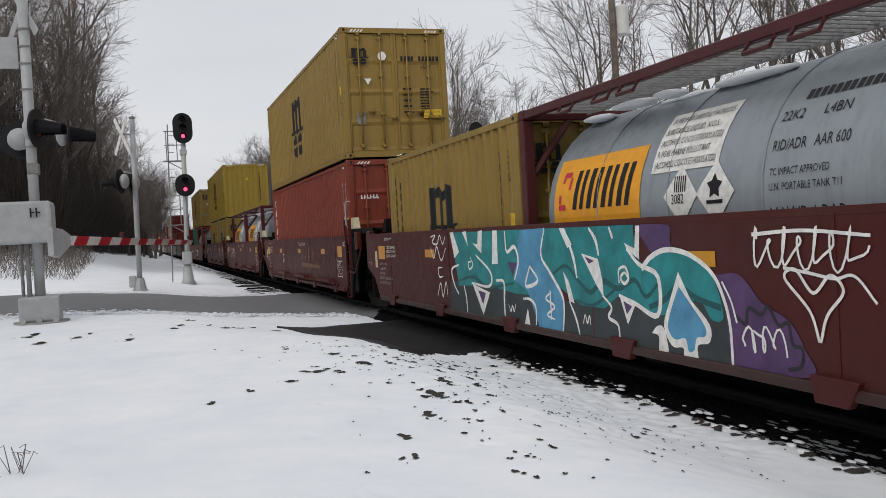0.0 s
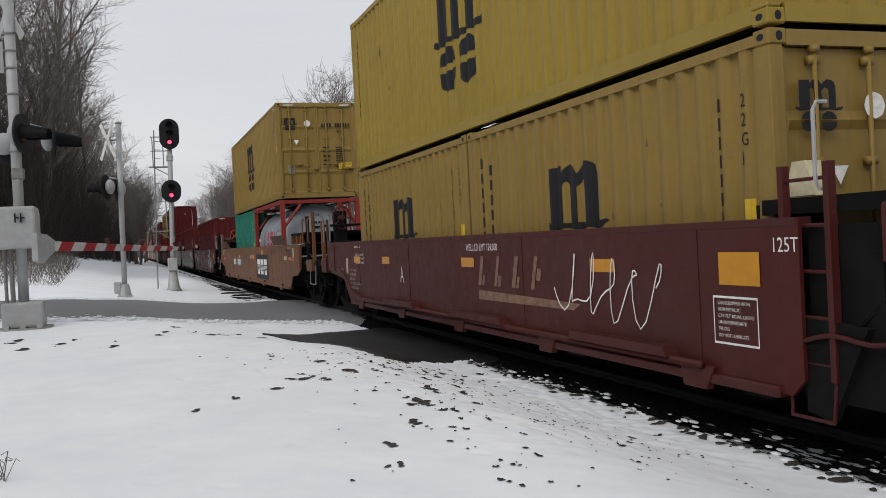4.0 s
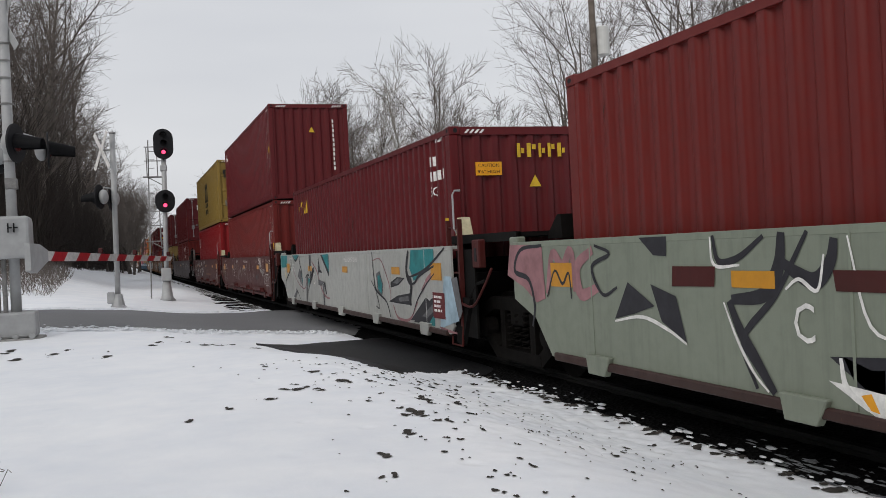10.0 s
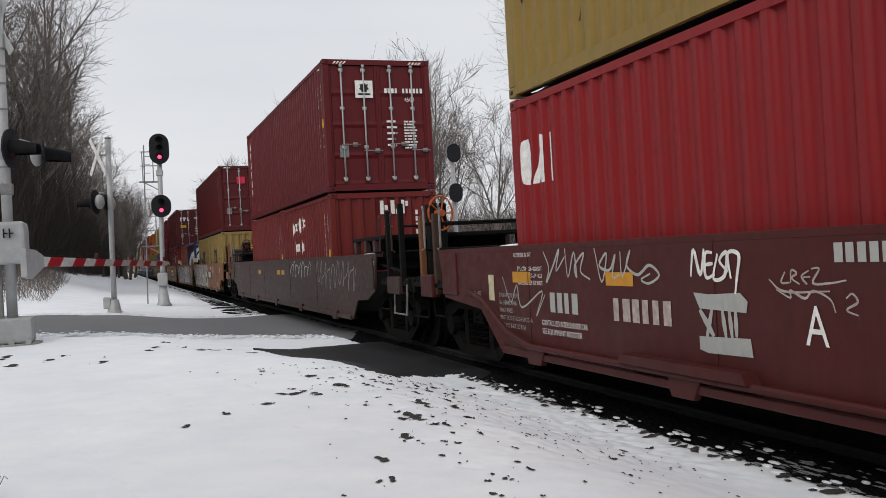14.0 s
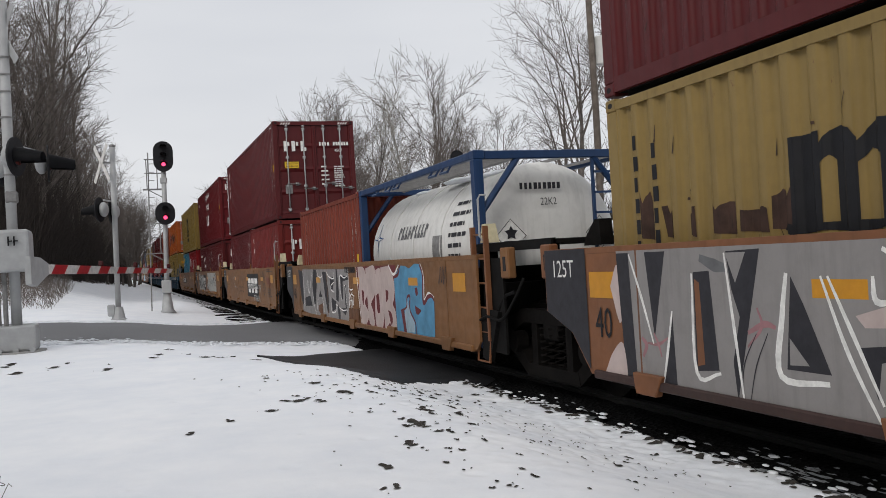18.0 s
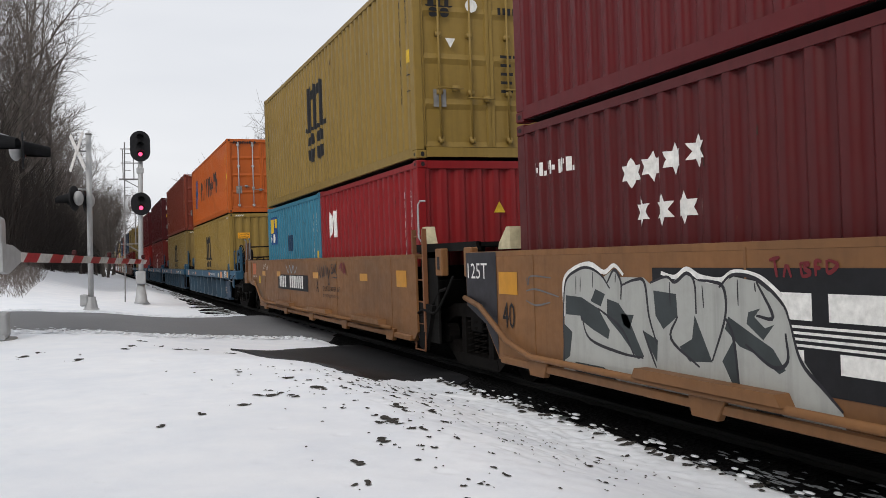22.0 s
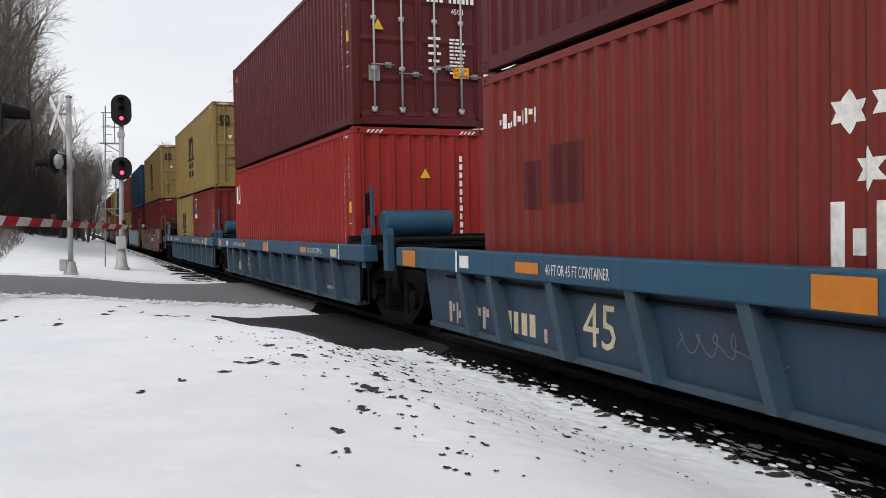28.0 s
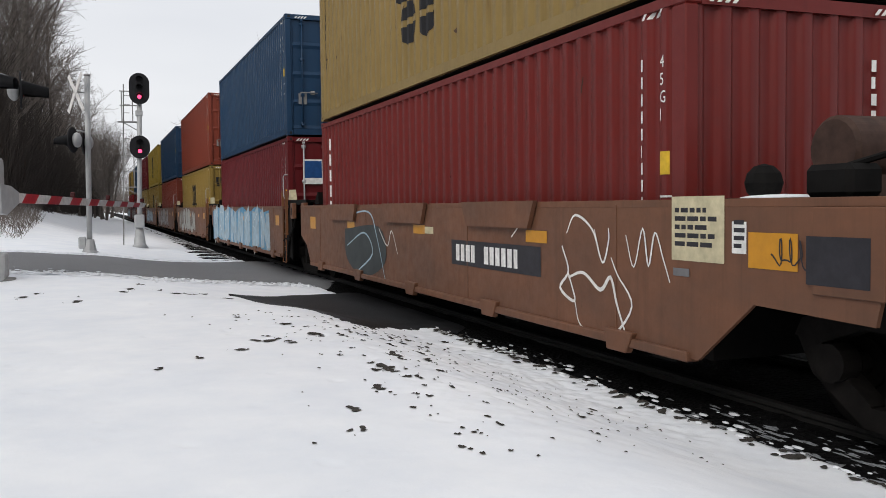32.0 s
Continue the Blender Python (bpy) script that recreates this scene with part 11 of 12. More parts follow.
mustard(370.8, "door", stack_z(TALL), seed=78, colour="mustard_old")

car = carry(well_car(386.5, "car_clay", pipe=False, label="steel well car unit sprayed over in pale blue and white"), 386.5, 0)
put = on_side(car)
spray(put, 161, 12.6, 0.51, 11.5, 1.12, 8, "ice", "chalk", "white", 0.05, "spray_blue")
low = steel_box(386.5, "wine_red", "door", "red forty-foot steel container with a white brand plate", FLOOR, seed=79)
end_paint("brand_plate", flat([rect(0, 0, 0.5, 0.6)]), M["white"], low, -0.85, -0.006, 1.75)
end_paint("brand_plate", flat([rect(0.04, 0.15, 0.42, 0.41)]), M["logo_blue"], low, -0.85, -0.009, 1.75)
steel_box(386.5, "navy", "door", "navy blue forty-foot steel container on a red one", stack_z(TALL), seed=80)

FOLLOW = (("triton_red", "mustard"), ("navy", "triton_red"), ("mustard_bright", "mustard"), ("wine_red", "mustard_old"), ("navy", "maroon"), ("mustard", "bright_red"))
for i, (up, down) in enumerate(FOLLOW):
    u = 402.2 + i * 15.65
    car = carry(well_car(u, "car_clay" if i < 3 else "car_brown", "joint", "joint" if i < 5 else "end", pipe=False, label=ORANGE if i < 3 else BROWN), u, 0)
    put = on_side(car)
    spray(put, 170 + i, 11.5, 0.6, 8, 0.95, 7, ("chalk", "silver_paint", "ice")[i % 3], "ink", None, 0.04)
    for colour, z in ((down, FLOOR), (up, stack_z(TALL))):
        if colour.startswith("mustard"):
            mustard(u, "door", z, seed=90 + i, colour=colour)
        else:
            steel_box(u, colour, "door", colour.replace("_", " ") + " forty-foot steel container far down the train", z, seed=95 + i)


# ---- the level crossing: gate, masts and signals ----
def flasher(parent, at, turn, back="black"):
    """A crossing lamp: round background, hood, lens. It looks along +x before turning."""
    m = Matrix.Translation(at) @ pose(0, 0, 0, 0, 0, turn)

    def disc():
        bm = tube(bmesh.new(), ((-0.02, 0, 0), (0.01, 0, 0)), 0.335, 28)
        tube(bm, ((0.005, 0, 0), (0.03, 0, 0)), 0.17, 20)
        return bm

    def hood():
        bm = bmesh.new()
        n = 18
        rows = []
        for x, drop in ((0.02, 0.0), (0.20, 0.02), (0.46, 0.05)):
            rows.append([bm.verts.new((x, (0.175 - 0.13 * x) * math.cos(a), (0.175 - 0.13 * x) * math.sin(a) - drop)) for a in [math.radians(-35 + 250 * i / n) for i in range(n + 1)]])
        for p, q in zip(rows, rows[1:]):
            for i in range(n):
                bm.faces.new((p[i], p[i + 1], q[i + 1], q[i]))
        bmesh.ops.solidify(bm, geom=bm.faces[:], thickness=0.008)
        return bm
    piece("lamp_disc", shared("lamp_disc", disc), M["black"], parent, m)
    piece("lamp_hood", shared("lamp_hood", hood), M["black"], parent, m)
    piece("lamp_lens", shared("lamp_lens", lambda: ball(bmesh.new(), (0.03, 0, 0), 0.03, 0.15, 0.15, 16, 8), True), M["lens_dark"], parent, m, "unlit dark red lens")
    piece("lamp_housing", shared("lamp_housing", lambda: ball(bmesh.new(), (-0.12, 0, 0), 0.115, 0.20, 0.20, 16, 8), True), M["steel"], parent, m, "silver lamp housing")


def crossbuck(parent, at, turn, long=1.2, half=0.11, mat="gate_white"):
    for k in (-1, 1):
        bm = bevelled(box(bmesh.new(), -0.008, 0.008, -long / 2, long / 2, -half, half), 0.004)
        ob = part("crossbuck_board", bm, M[mat], parent, "white crossing board")
        ob.matrix_basis = Matrix.Translation((at[0] + 0.012 * k, at[1], at[2])) @ pose(0, 0, 0, 0, 0, turn) @ pose(0, 0, 0, k * 52, 0, 0)
        for w in (-0.28, 0.28):
            t = flat([rect(-0.2 + w, -0.04, 0.4, 0.08)])
            for v in t.verts:
                v.co = (0.012, v.co.x, v.co.y)
            mark = part("crossbuck_mark", t, M["black"], ob)


def base_z(x, y):
    return height(x, y)


gx, gy = -1.76, 17.26
gz = base_z(gx, gy)
gate = new("crossing_gate")
gate.location = (gx, gy, gz)
tagged(gate, "silver crossing gate mast with lowered red and white striped arm", "crossing gate")
part("mast", tube(bmesh.new(), ((0, 0, 0.35), (0.01, 0, 6.2)), 0.088, 16), M["steel"], gate, smooth=True)
for z in (3.05, 4.05, 4.5, 4.8, 5.1):
    part("clamp", tube(bmesh.new(), ((0.0, 0, z), (0.0, 0, z + 0.03)), 0.105, 16), M["steel_dull"], gate)
bm = bevelled(box(bmesh.new(), -0.33, 0.33, -0.33, 0.33, 0.02, 0.46), 0.04, 2)
for a, b in ((-0.26, -0.34), (0.26, -0.34), (0.0, -0.34)):
    tube(bm, ((a, b, 0.05), (a, b - 0.06, 0.05)), 0.05, 8)
part("base_casting", bm, M["steel"], gate, "silver cast base")
part("foundation", tube(bmesh.new(), ((0, 0, -0.2), (0, 0, 0.02)), 0.46, 20), M["concrete"], gate, "grey concrete foundation")
bm = bevelled(prism(bmesh.new(), ((-0.45, 1.38), (-0.45, 2.10), (0.22, 2.10), (0.34, 2.02), (0.34, 1.46), (0.26, 1.38)), -0.62, 0.30), 0.05, 2)
part("gate_machine", bm, M["steel"], gate, "silver gate machine housing")
for x in (-0.02, 0.07):
    bm = bmesh.new()
    box(bm, x - 0.012, x + 0.012, -0.495, -0.475, 1.82, 1.98)
    box(bm, x - 0.012, x + 0.06, -0.495, -0.475, 1.89, 1.91)
    part("hinge", bm, M["black"], gate)
part("conduit", tube(bmesh.new(), ((-0.16, -0.06, 0.4), (-0.16, -0.06, 1.4)), 0.04, 8), M["steel_dull"], gate)
part("conduit", tube(bmesh.new(), ((-0.27, 0.02, 0.3), (-0.27, 0.02, 1.4)), 0.03, 8), M["steel_dull"], gate)
# arm from the machine across the road
tip = Vector((1.35 - gx, 27.5 - gy, 1.74 - gz))
root = Vector((0.38, 0.0, 1.87 - gz))
run = tip - root
across = Vector((run.y, -run.x, 0)).normalized()
# the bracket that carries the arm
bm = bmesh.new()
for side in (-0.05, 0.05):
    v = []
    for k, h in ((-0.045, 0.22), (0.0, 0.20), (0.035, 0.10), (0.035, -0.09), (-0.02, -0.30), (-0.045, -0.26)):
        p = root + run * k + across * side
        v.append(bm.verts.new((p.x, p.y, p.z + h)))
    bm.faces.new(v if side < 0 else v[::-1])
bm.verts.ensure_lookup_table()
for k in range(6):
    q = (k + 1) % 6
    bm.faces.new((bm.verts[q], bm.verts[k], bm.verts[6 + k], bm.verts[6 + q]))
part("arm_bracket", bm, M["steel"], gate, "silver arm bracket")
stripes = 15
for i in range(stripes):
    a, b = root + run * (i / stripes), root + run * ((i + 1) / stripes)
    h0, h1 = 0.090 - 0.03 * i / stripes, 0.090 - 0.03 * (i + 1) / stripes
    skew = run * 0.012
    bm = bmesh.new()
    for side in (-0.02, 0.02):
        off = across * side
        vs = [bm.verts.new(p) for p in (a + off - skew + Vector((0, 0, -h0)), b + off - skew + Vector((0, 0, -h1)), b + off + skew + Vector((0, 0, h1)), a + off + skew + Vector((0, 0, h0)))]
        bm.faces.new(vs if side < 0 else vs[::-1])
    bm.verts.ensure_lookup_table()
    for k in range(4):
        j = (k + 1) % 4
        bm.faces.new((bm.verts[j], bm.verts[k], bm.verts[4 + k], bm.verts[4 + j]))
    part("arm_stripe", bm, M["gate_red"] if i % 2 else M["gate_white"], gate)
for k in (0.35, 0.62, 0.97):
    p = root + run * k
    part("arm_lamp", bevelled(box(bmesh.new(), p.x - 0.05, p.x + 0.05, p.y - 0.05, p.y + 0.05, p.z + 0.08, p.z + 0.20), 0.02), M["lens_dark"], gate, "small unlit red lamp")
flasher(gate, (0.16, -0.36, 3.34), -20)
flasher(gate, (0.58, 0.84, 3.36), 4)
flasher(gate, (-0.20, 0.42, 3.24), 84)
part("lamp_arm", tube(bmesh.new(), ((0.05, -0.4, 3.56), (0.35, 0.9, 3.60)), 0.028, 8), M["steel"], gate)
part("lamp_box", bevelled(box(bmesh.new(), -0.08, 0.12, -0.1, 0.1, 2.58, 2.78), 0.02), M["steel_dull"], gate)
crossbuck(gate, (-0.02, 0.14, 5.52), 38, 1.25, 0.075, "steel")
part("sign_plate", bevelled(box(bmesh.new(), -0.50, -0.12, 0.10, 0.115, 4.45, 5.0), 0.005), M["steel"], gate, "small grey sign plate")

mx, my = -0.15, 26.3
mz = base_z(mx, my)
mast = new("crossing_signal")
mast.location = (mx, my, mz)
tagged(mast, "silver crossing mast with crossbuck and dark flashing lamps", "crossing signal")
part("mast", tube(bmesh.new(), ((0, 0, 0.1), (0.06, 0, 4.75)), 0.072, 14), M["steel"], mast, smooth=True)
part("base_casting", bevelled(tube(bmesh.new(), ((0, 0, 0), (0, 0, 0.04), (0, 0, 0.35)), 0.24, 8, 0.5), 0.01), M["steel"], mast, "silver cast base")
part("junction_box", bevelled(box(bmesh.new(), -0.28, -0.08, -0.12, 0.10, 0.1, 0.42), 0.03), M["steel"], mast)
crossbuck(mast, (-0.24, 0.0, 4.28), 28, 1.25, 0.062)
part("sign_arm", tube(bmesh.new(), ((-0.26, 0, 4.3), (0.05, 0, 4.3)), 0.02, 6), M["steel_dull"], mast)
flasher(mast, (-0.34, -0.35, 3.0), 158)
flasher(mast, (-0.06, 0.30, 2.98), 168)
part("lamp_arm", tube(bmesh.new(), ((-0.22, -0.4, 3.25), (0.1, 0.5, 3.25)), 0.024, 8), M["steel"], mast)
part("cap", ball(bmesh.new(), (0.06, 0, 4.76), 0.09, 0.09, 0.05, 12, 6), M["steel_dull"], mast)

sx, sy = 1.47, 33.8
sz = base_z(sx, sy)
signal = new("railway_signal")
signal.location = (sx, sy, sz)
tagged(signal, "silver railway signal mast with two black oval red heads", "railway signal")
part("mast", tube(bmesh.new(), ((0, 0, 0.3), (0.12, 0, 5.5)), 0.085, 14), M["steel"], signal, smooth=True)
part("base_casting", tube(bmesh.new(), ((0, 0, -0.02), (0, 0, 0.1), (0, 0, 0.75)), 0.30, 12, 0.4), M["steel"], signal, "silver cast base", True)
part("relay_box", bevelled(box(bmesh.new(), -0.17, 0.17, -0.22, 0.02, 0.70, 1.16), 0.03), M["steel"], signal)


def oval(top, low, x, r=0.34):
    out = []
    for i in range(13):
        a = math.pi * i / 12
        out.append((x + r * math.cos(a), top - r + r * math.sin(a)))
    for i in range(13):
        a = math.pi + math.pi * i / 12
        out.append((x + r * math.cos(a), low + r + r * math.sin(a)))
    bm = bmesh.new()
    a = [bm.verts.new((p, -0.20, q)) for p, q in out]
    b = [bm.verts.new((p, -0.17, q)) for p, q in out]
    bm.faces.new(a[::-1])
    bm.faces.new(b)
    for i in range(len(a)):
        j = (i + 1) % len(a)
        bm.faces.new((a[i], a[j], b[j], b[i]))
    return bm


for top, low, x, lamps in ((6.40 - sz, 5.31 - sz, 0.11, 3), (4.22 - sz, 3.41 - sz, 0.08, 2)):
    head = part("signal_head", oval(top, low, x), M["black"], signal, "black oval signal background")
    for k in range(lamps):
        z = low + 0.26 + k * 0.29
        part("signal_lens", tube(bmesh.new(), ((x, -0.215, z), (x, -0.205, z)), 0.070, 16), M["red_light"] if k == 0 else M["rubber"], head, "lit red lens" if k == 0 else "")
        bm = bmesh.new()
        rows = []
        for y in (-0.20, -0.34, -0.46):
            rows.append([bm.verts.new((x + 0.125 * math.cos(a), y, z + 0.125 * math.sin(a))) for a in [math.radians(10 + 160 * i / 12) for i in range(13)]])
        for p, q in zip(rows, rows[1:]):
            for i in range(12):
                bm.faces.new((p[i], p[i + 1], q[i + 1], q[i]))
        part("signal_hood", bm, M["rubber"], head)
    part("signal_housing", bevelled(box(bmesh.new(), x - 0.16, x + 0.16, -0.17, 0.10, low + 0.12, top - 0.14), 0.03), M["rubber"], signal)
part("junction_box", bevelled(box(bmesh.new(), -0.03, 0.21, -0.1, 0.1, 4.62, 4.84), 0.03), M["steel"], signal)
for s in (-0.46,):
    part("ladder_rail", tube(bmesh.new(), ((s - 0.08, 0.12, 0.0), (s + 0.06, 0.10, 5.75)), 0.022, 6), M["steel_dull"], signal)
for i in range(9):
    z = 2.95 + i * 0.3
    part("rung", tube(bmesh.new(), ((-0.53 + z * 0.024, 0.115, z), (-0.33 + z * 0.024, 0.115, z)), 0.012, 5), M["steel_dull"], signal)
for z in (4.45, 2.15):
    bm = bmesh.new()
    box(bm, -0.62, 0.1, 0.0, 0.35, z - 0.03, z)
    part("platform", bm, M["steel_dull"], signal, "grated signal platform")
    for x in (-0.48, -0.12):
        part("cage_rail", tube(bmesh.new(), ((x, 0.04, z), (x, 0.04, z + 1.05)), 0.018, 6), M["steel_dull"], signal)
    for k in (0.55, 1.05):
        part("cage_rail", tube(bmesh.new(), ((-0.55, 0.04, z + k), (0.05, 0.04, z + k)), 0.018, 6), M["steel_dull"], signal)
    part("brace", tube(bmesh.new(), ((-0.5, 0.1, z), (0.08, 0.02, z - 0.35)), 0.018, 6), M["steel_dull"], signal)

# a second railway signal beyond the train, seen from behind
far_signal = new("railway_signal")
far_signal.location = (10.5, 27.8, 0.0)
tagged(far_signal, "silver railway signal mast beyond the train with black heads", "railway signal")
part("mast", tube(bmesh.new(), ((0, 0, -0.3), (0, 0, 4.6)), 0.075, 12), M["steel"], far_signal, smooth=True)
for top, low in ((5.16, 4.54), (3.86, 3.24)):
    part("signal_head", oval(top, low, 0.0, 0.23), M["black"], far_signal, "black oval signal background")
    part("signal_housing", bevelled(box(bmesh.new(), -0.14, 0.14, -0.17, 0.10, low + 0.14, top - 0.14), 0.03), M["rubber"], far_signal)

# the crossing mast on the other side of the track
ox, oy = 12.6, 14.0
oz = 0.45
other = new("crossing_signal")
other.location = (ox, oy, oz)
tagged(other, "silver crossing mast beyond the train with crossbuck and lamps", "crossing signal")
part("mast", tube(bmesh.new(), ((0, 0, -0.5), (-0.05, 0, 4.1)), 0.075, 14), M["steel"], other, smooth=True)
part("base_casting", bevelled(box(bmesh.new(), -0.3, 0.3, -0.3, 0.3, -0.5, 0.3), 0.04), M["steel"], other)
part("gate_machine", bevelled(box(bmesh.new(), -0.2, 0.28, -0.25, 0.25, 0.9, 1.36), 0.05), M["steel"], other)
crossbuck(other, (0.30, 0.0, 3.4), 126, 1.3, 0.07, "steel")
flasher(other, (0.42, -0.2, 2.05), -60)
flasher(other, (-0.35, 0.1, 2.05), 120)
flasher(other, (0.55, 0.3, 2.05), 120)
part("lamp_arm", tube(bmesh.new(), ((-0.4, 0, 2.3), (0.6, 0, 2.3)), 0.026, 8), M["steel"], other)

# a utility pole with its can, beyond the track
pole = new("utility_pole")
pole.location = (14.2, 25.0, 0.0)
tagged(pole, "tall grey utility pole with a pale transformer can", "utility pole")
part("post", tube(bmesh.new(), ((0, 0, -0.5), (0.05, 0, 6), (-0.02, 0, 13.5)), 0.12, 12, 0.75), M["wood"], pole, smooth=True)
part("transformer", bevelled(tube(bmesh.new(), ((0.36, 0, 7.45), (0.36, 0, 8.35)), 0.21, 16), 0.03), M["siding"], pole, "pale grey transformer can")
part("bracket", box(bmesh.new(), 0.05, 0.36, -0.03, 0.03, 7.7, 7.76), M["steel_dull"], pole)
part("crossarm", bevelled(box(bmesh.new(), -0.06, 0.06, -1.1, 1.1, 12.2, 12.32), 0.01), M["wood"], pole)


# buildings far behind the train
def house(x, y, w, d, h, roof, wall_mat, words):
    top = new("house")
    top.location = (x, y, height(x, y) - 0.2)
    tagged(top, words, "house")
    bm = box(bmesh.new(), 0, w, 0, d, 0, h)
    part("wall", bm, M[wall_mat], top)
    bm = bmesh.new()
    out = [(-0.35, h - 0.05), (d / 2, h + roof), (d + 0.35, h - 0.05), (d + 0.35, h + 0.1), (d / 2, h + roof + 0.18), (-0.35, h + 0.1)]
    prism(bm, out, -0.3, w + 0.3)
    part("roof", bm, M["snow_cap"], top, "snow-covered roof")
    for k in range(3):
        a = w * (0.15 + 0.27 * k)
        win = part("window", box(bmesh.new(), a, a + 0.8, -0.04, 0.0, h * 0.42, h * 0.42 + 1.1), M["black"], top, "dark window")
        part("frame", box(bmesh.new(), a - 0.06, a + 0.86, -0.06, -0.042, h * 0.42 - 0.08, h * 0.42 - 0.01), M["gate_white"], win)
    return top


house(21.9, 37.0, 3.5, 3.0, 2.7, 0.35, "siding", "small pale shed with a snowy roof")


# ---- bare trees ----
def grow(seed, tall, wide, limbs=11, upright=0.55, trunk=0.17, thick=1.0, tips=4):
    """A leafless tree: the trunk with its limbs, and the crown of finer branches and twigs."""
    r = random.Random(seed)
    wood = ([], [])
    fine = ([], [])

    def shoot(store, start, way, length, radius, steps, sides, wander, lift, end=0.25):
        verts, faces = store
        p, d = start.copy(), way.normalized()
        path = [(p.copy(), radius)]
        base = len(verts)
        for i in range(steps + 1):
            rad = radius * (1 - (1 - end) * i / steps)
            a = d.orthogonal().normalized()
            b = d.cross(a)
            for k in range(sides):
                q = k * math.tau / sides
                verts.append(p + rad * (math.cos(q) * a + math.sin(q) * b))
            path.append((p.copy(), rad))
            d = (d + Vector((r.gauss(0, wander), r.gauss(0, wander), r.gauss(0, wander) + lift))).normalized()
            p = p + d * (length / steps)
        for i in range(steps):
            for k in range(sides):
                j = (k + 1) % sides
                o = base + i * sides
                faces.append((o + k, o + j, o + sides + j, o + sides + k))
        return path[1:]

    def branch(path, k, angle):
        f = k * (len(path) - 1)
        i = min(int(f), len(path) - 2)
        p = path[i][0].lerp(path[i + 1][0], f - i)
        d = (path[i + 1][0] - path[i][0]).normalized()
        rad = path[i][1]
        side = d.orthogonal().normalized()
        side.rotate(Matrix.Rotation(r.uniform(0, math.tau), 3, d))
        return p, (d * math.cos(angle) + side * math.sin(angle)), rad

    stem = shoot(wood, Vector((0, 0, -0.3)), Vector((r.uniform(-0.05, 0.05), r.uniform(-0.05, 0.05), 1)), tall * 0.92, trunk, 12, 7, 0.045, 0.03, 0.10)
    for i in range(limbs):
        k = 0.30 + 0.68 * i / limbs + r.uniform(-0.02, 0.02)
        p, d, rad = branch(stem, min(k, 0.99), radians(r.uniform(24, 52)))
        size = wide * (0.62 + 0.62 * k - 1.5 * max(0.0, k - 0.68)) * r.uniform(0.8, 1.15)
        limb = shoot(wood, p, d, size, rad * 0.62, 7, 5, 0.10, 0.085 * upright * 2, 0.15)
        for j in range(7):
            q, e, rad2 = branch(limb, 0.22 + 0.76 * j / 7, radians(r.uniform(25, 55)))
            bough = shoot(fine, q, e, size * r.uniform(0.32, 0.5) * (1 - 0.045 * j), max(0.016 * thick, rad2 * 0.5), 3, 3, 0.15, 0.07, 0.3)
            for n in range(5):
                q2, e2, rad3 = branch(bough, 0.2 + 0.78 * n / 5, radians(r.uniform(22, 50)))
                spray_ = shoot(fine, q2, e2, size * r.uniform(0.16, 0.27) * (1 if tips > 2 else 1.25), 0.0115 * thick, 2, 3, 0.16, 0.06, 0.5)
                for w in range(tips):
                    q3, e3, _ = branch(spray_, 0.25 + 0.7 * w / tips, radians(r.uniform(20, 48)))
                    shoot(fine, q3, e3, size * r.uniform(0.08, 0.15), 0.008 * thick, 1, 3, 0.18, 0.04, 0.6)
    meshes = []
    for name, (verts, faces) in (("trunk", wood), ("crown", fine)):
        me = bpy.data.meshes.new(name)
        me.from_pydata([tuple(v) for v in verts], [], faces)
        meshes.append(me)
    return meshes


KINDS = [grow(11, 16, 6.0, 10, 0.55, 0.22, 1.0, 2), grow(12, 16, 4.8, 11, 0.7, 0.16, 1.0, 2), grow(13, 15, 6.6, 9, 0.45, 0.25, 1.0, 2), grow(14, 18, 5.4, 10, 0.7, 0.22, 1.0, 2), grow(15, 14, 5.4, 9, 0.5, 0.19, 1.0, 2), grow(16, 17, 5.6, 10, 0.6, 0.21, 1.0, 2),
         # fuller crowns of the woods
         grow(21, 16, 6.4, 12, 0.55, 0.24, 1.45, 1), grow(22, 17, 6.0, 12, 0.65, 0.22, 1.45, 1), grow(23, 15, 7.0, 11, 0.5, 0.26, 1.45, 1), grow(24, 16, 6.4, 12, 0.6, 0.22, 1.35, 1)]
WOODS = (6, 7, 8, 9)


def tree(kind, x, y, scale=1.0, turn=0.0, bark="bark", group="bare trees", words="leafless grey-brown tree in the snow"):
    top = new("tree")
    top.matrix_basis = Matrix.Translation((x, y, height(x, y) - 0.1)) @ pose(0, 0, 0, 0, 0, turn) @ Matrix.Diagonal((scale, scale, scale, 1))
    tagged(top, words, "tree", group)
    trunk_mesh, crown_mesh = KINDS[kind]
    piece("trunk", trunk_mesh, M[bark], top)
    piece("crown", crown_mesh, M["twig"] if bark == "bark" else M["pale_bark"], top)
    return top


rng = random.Random(21)
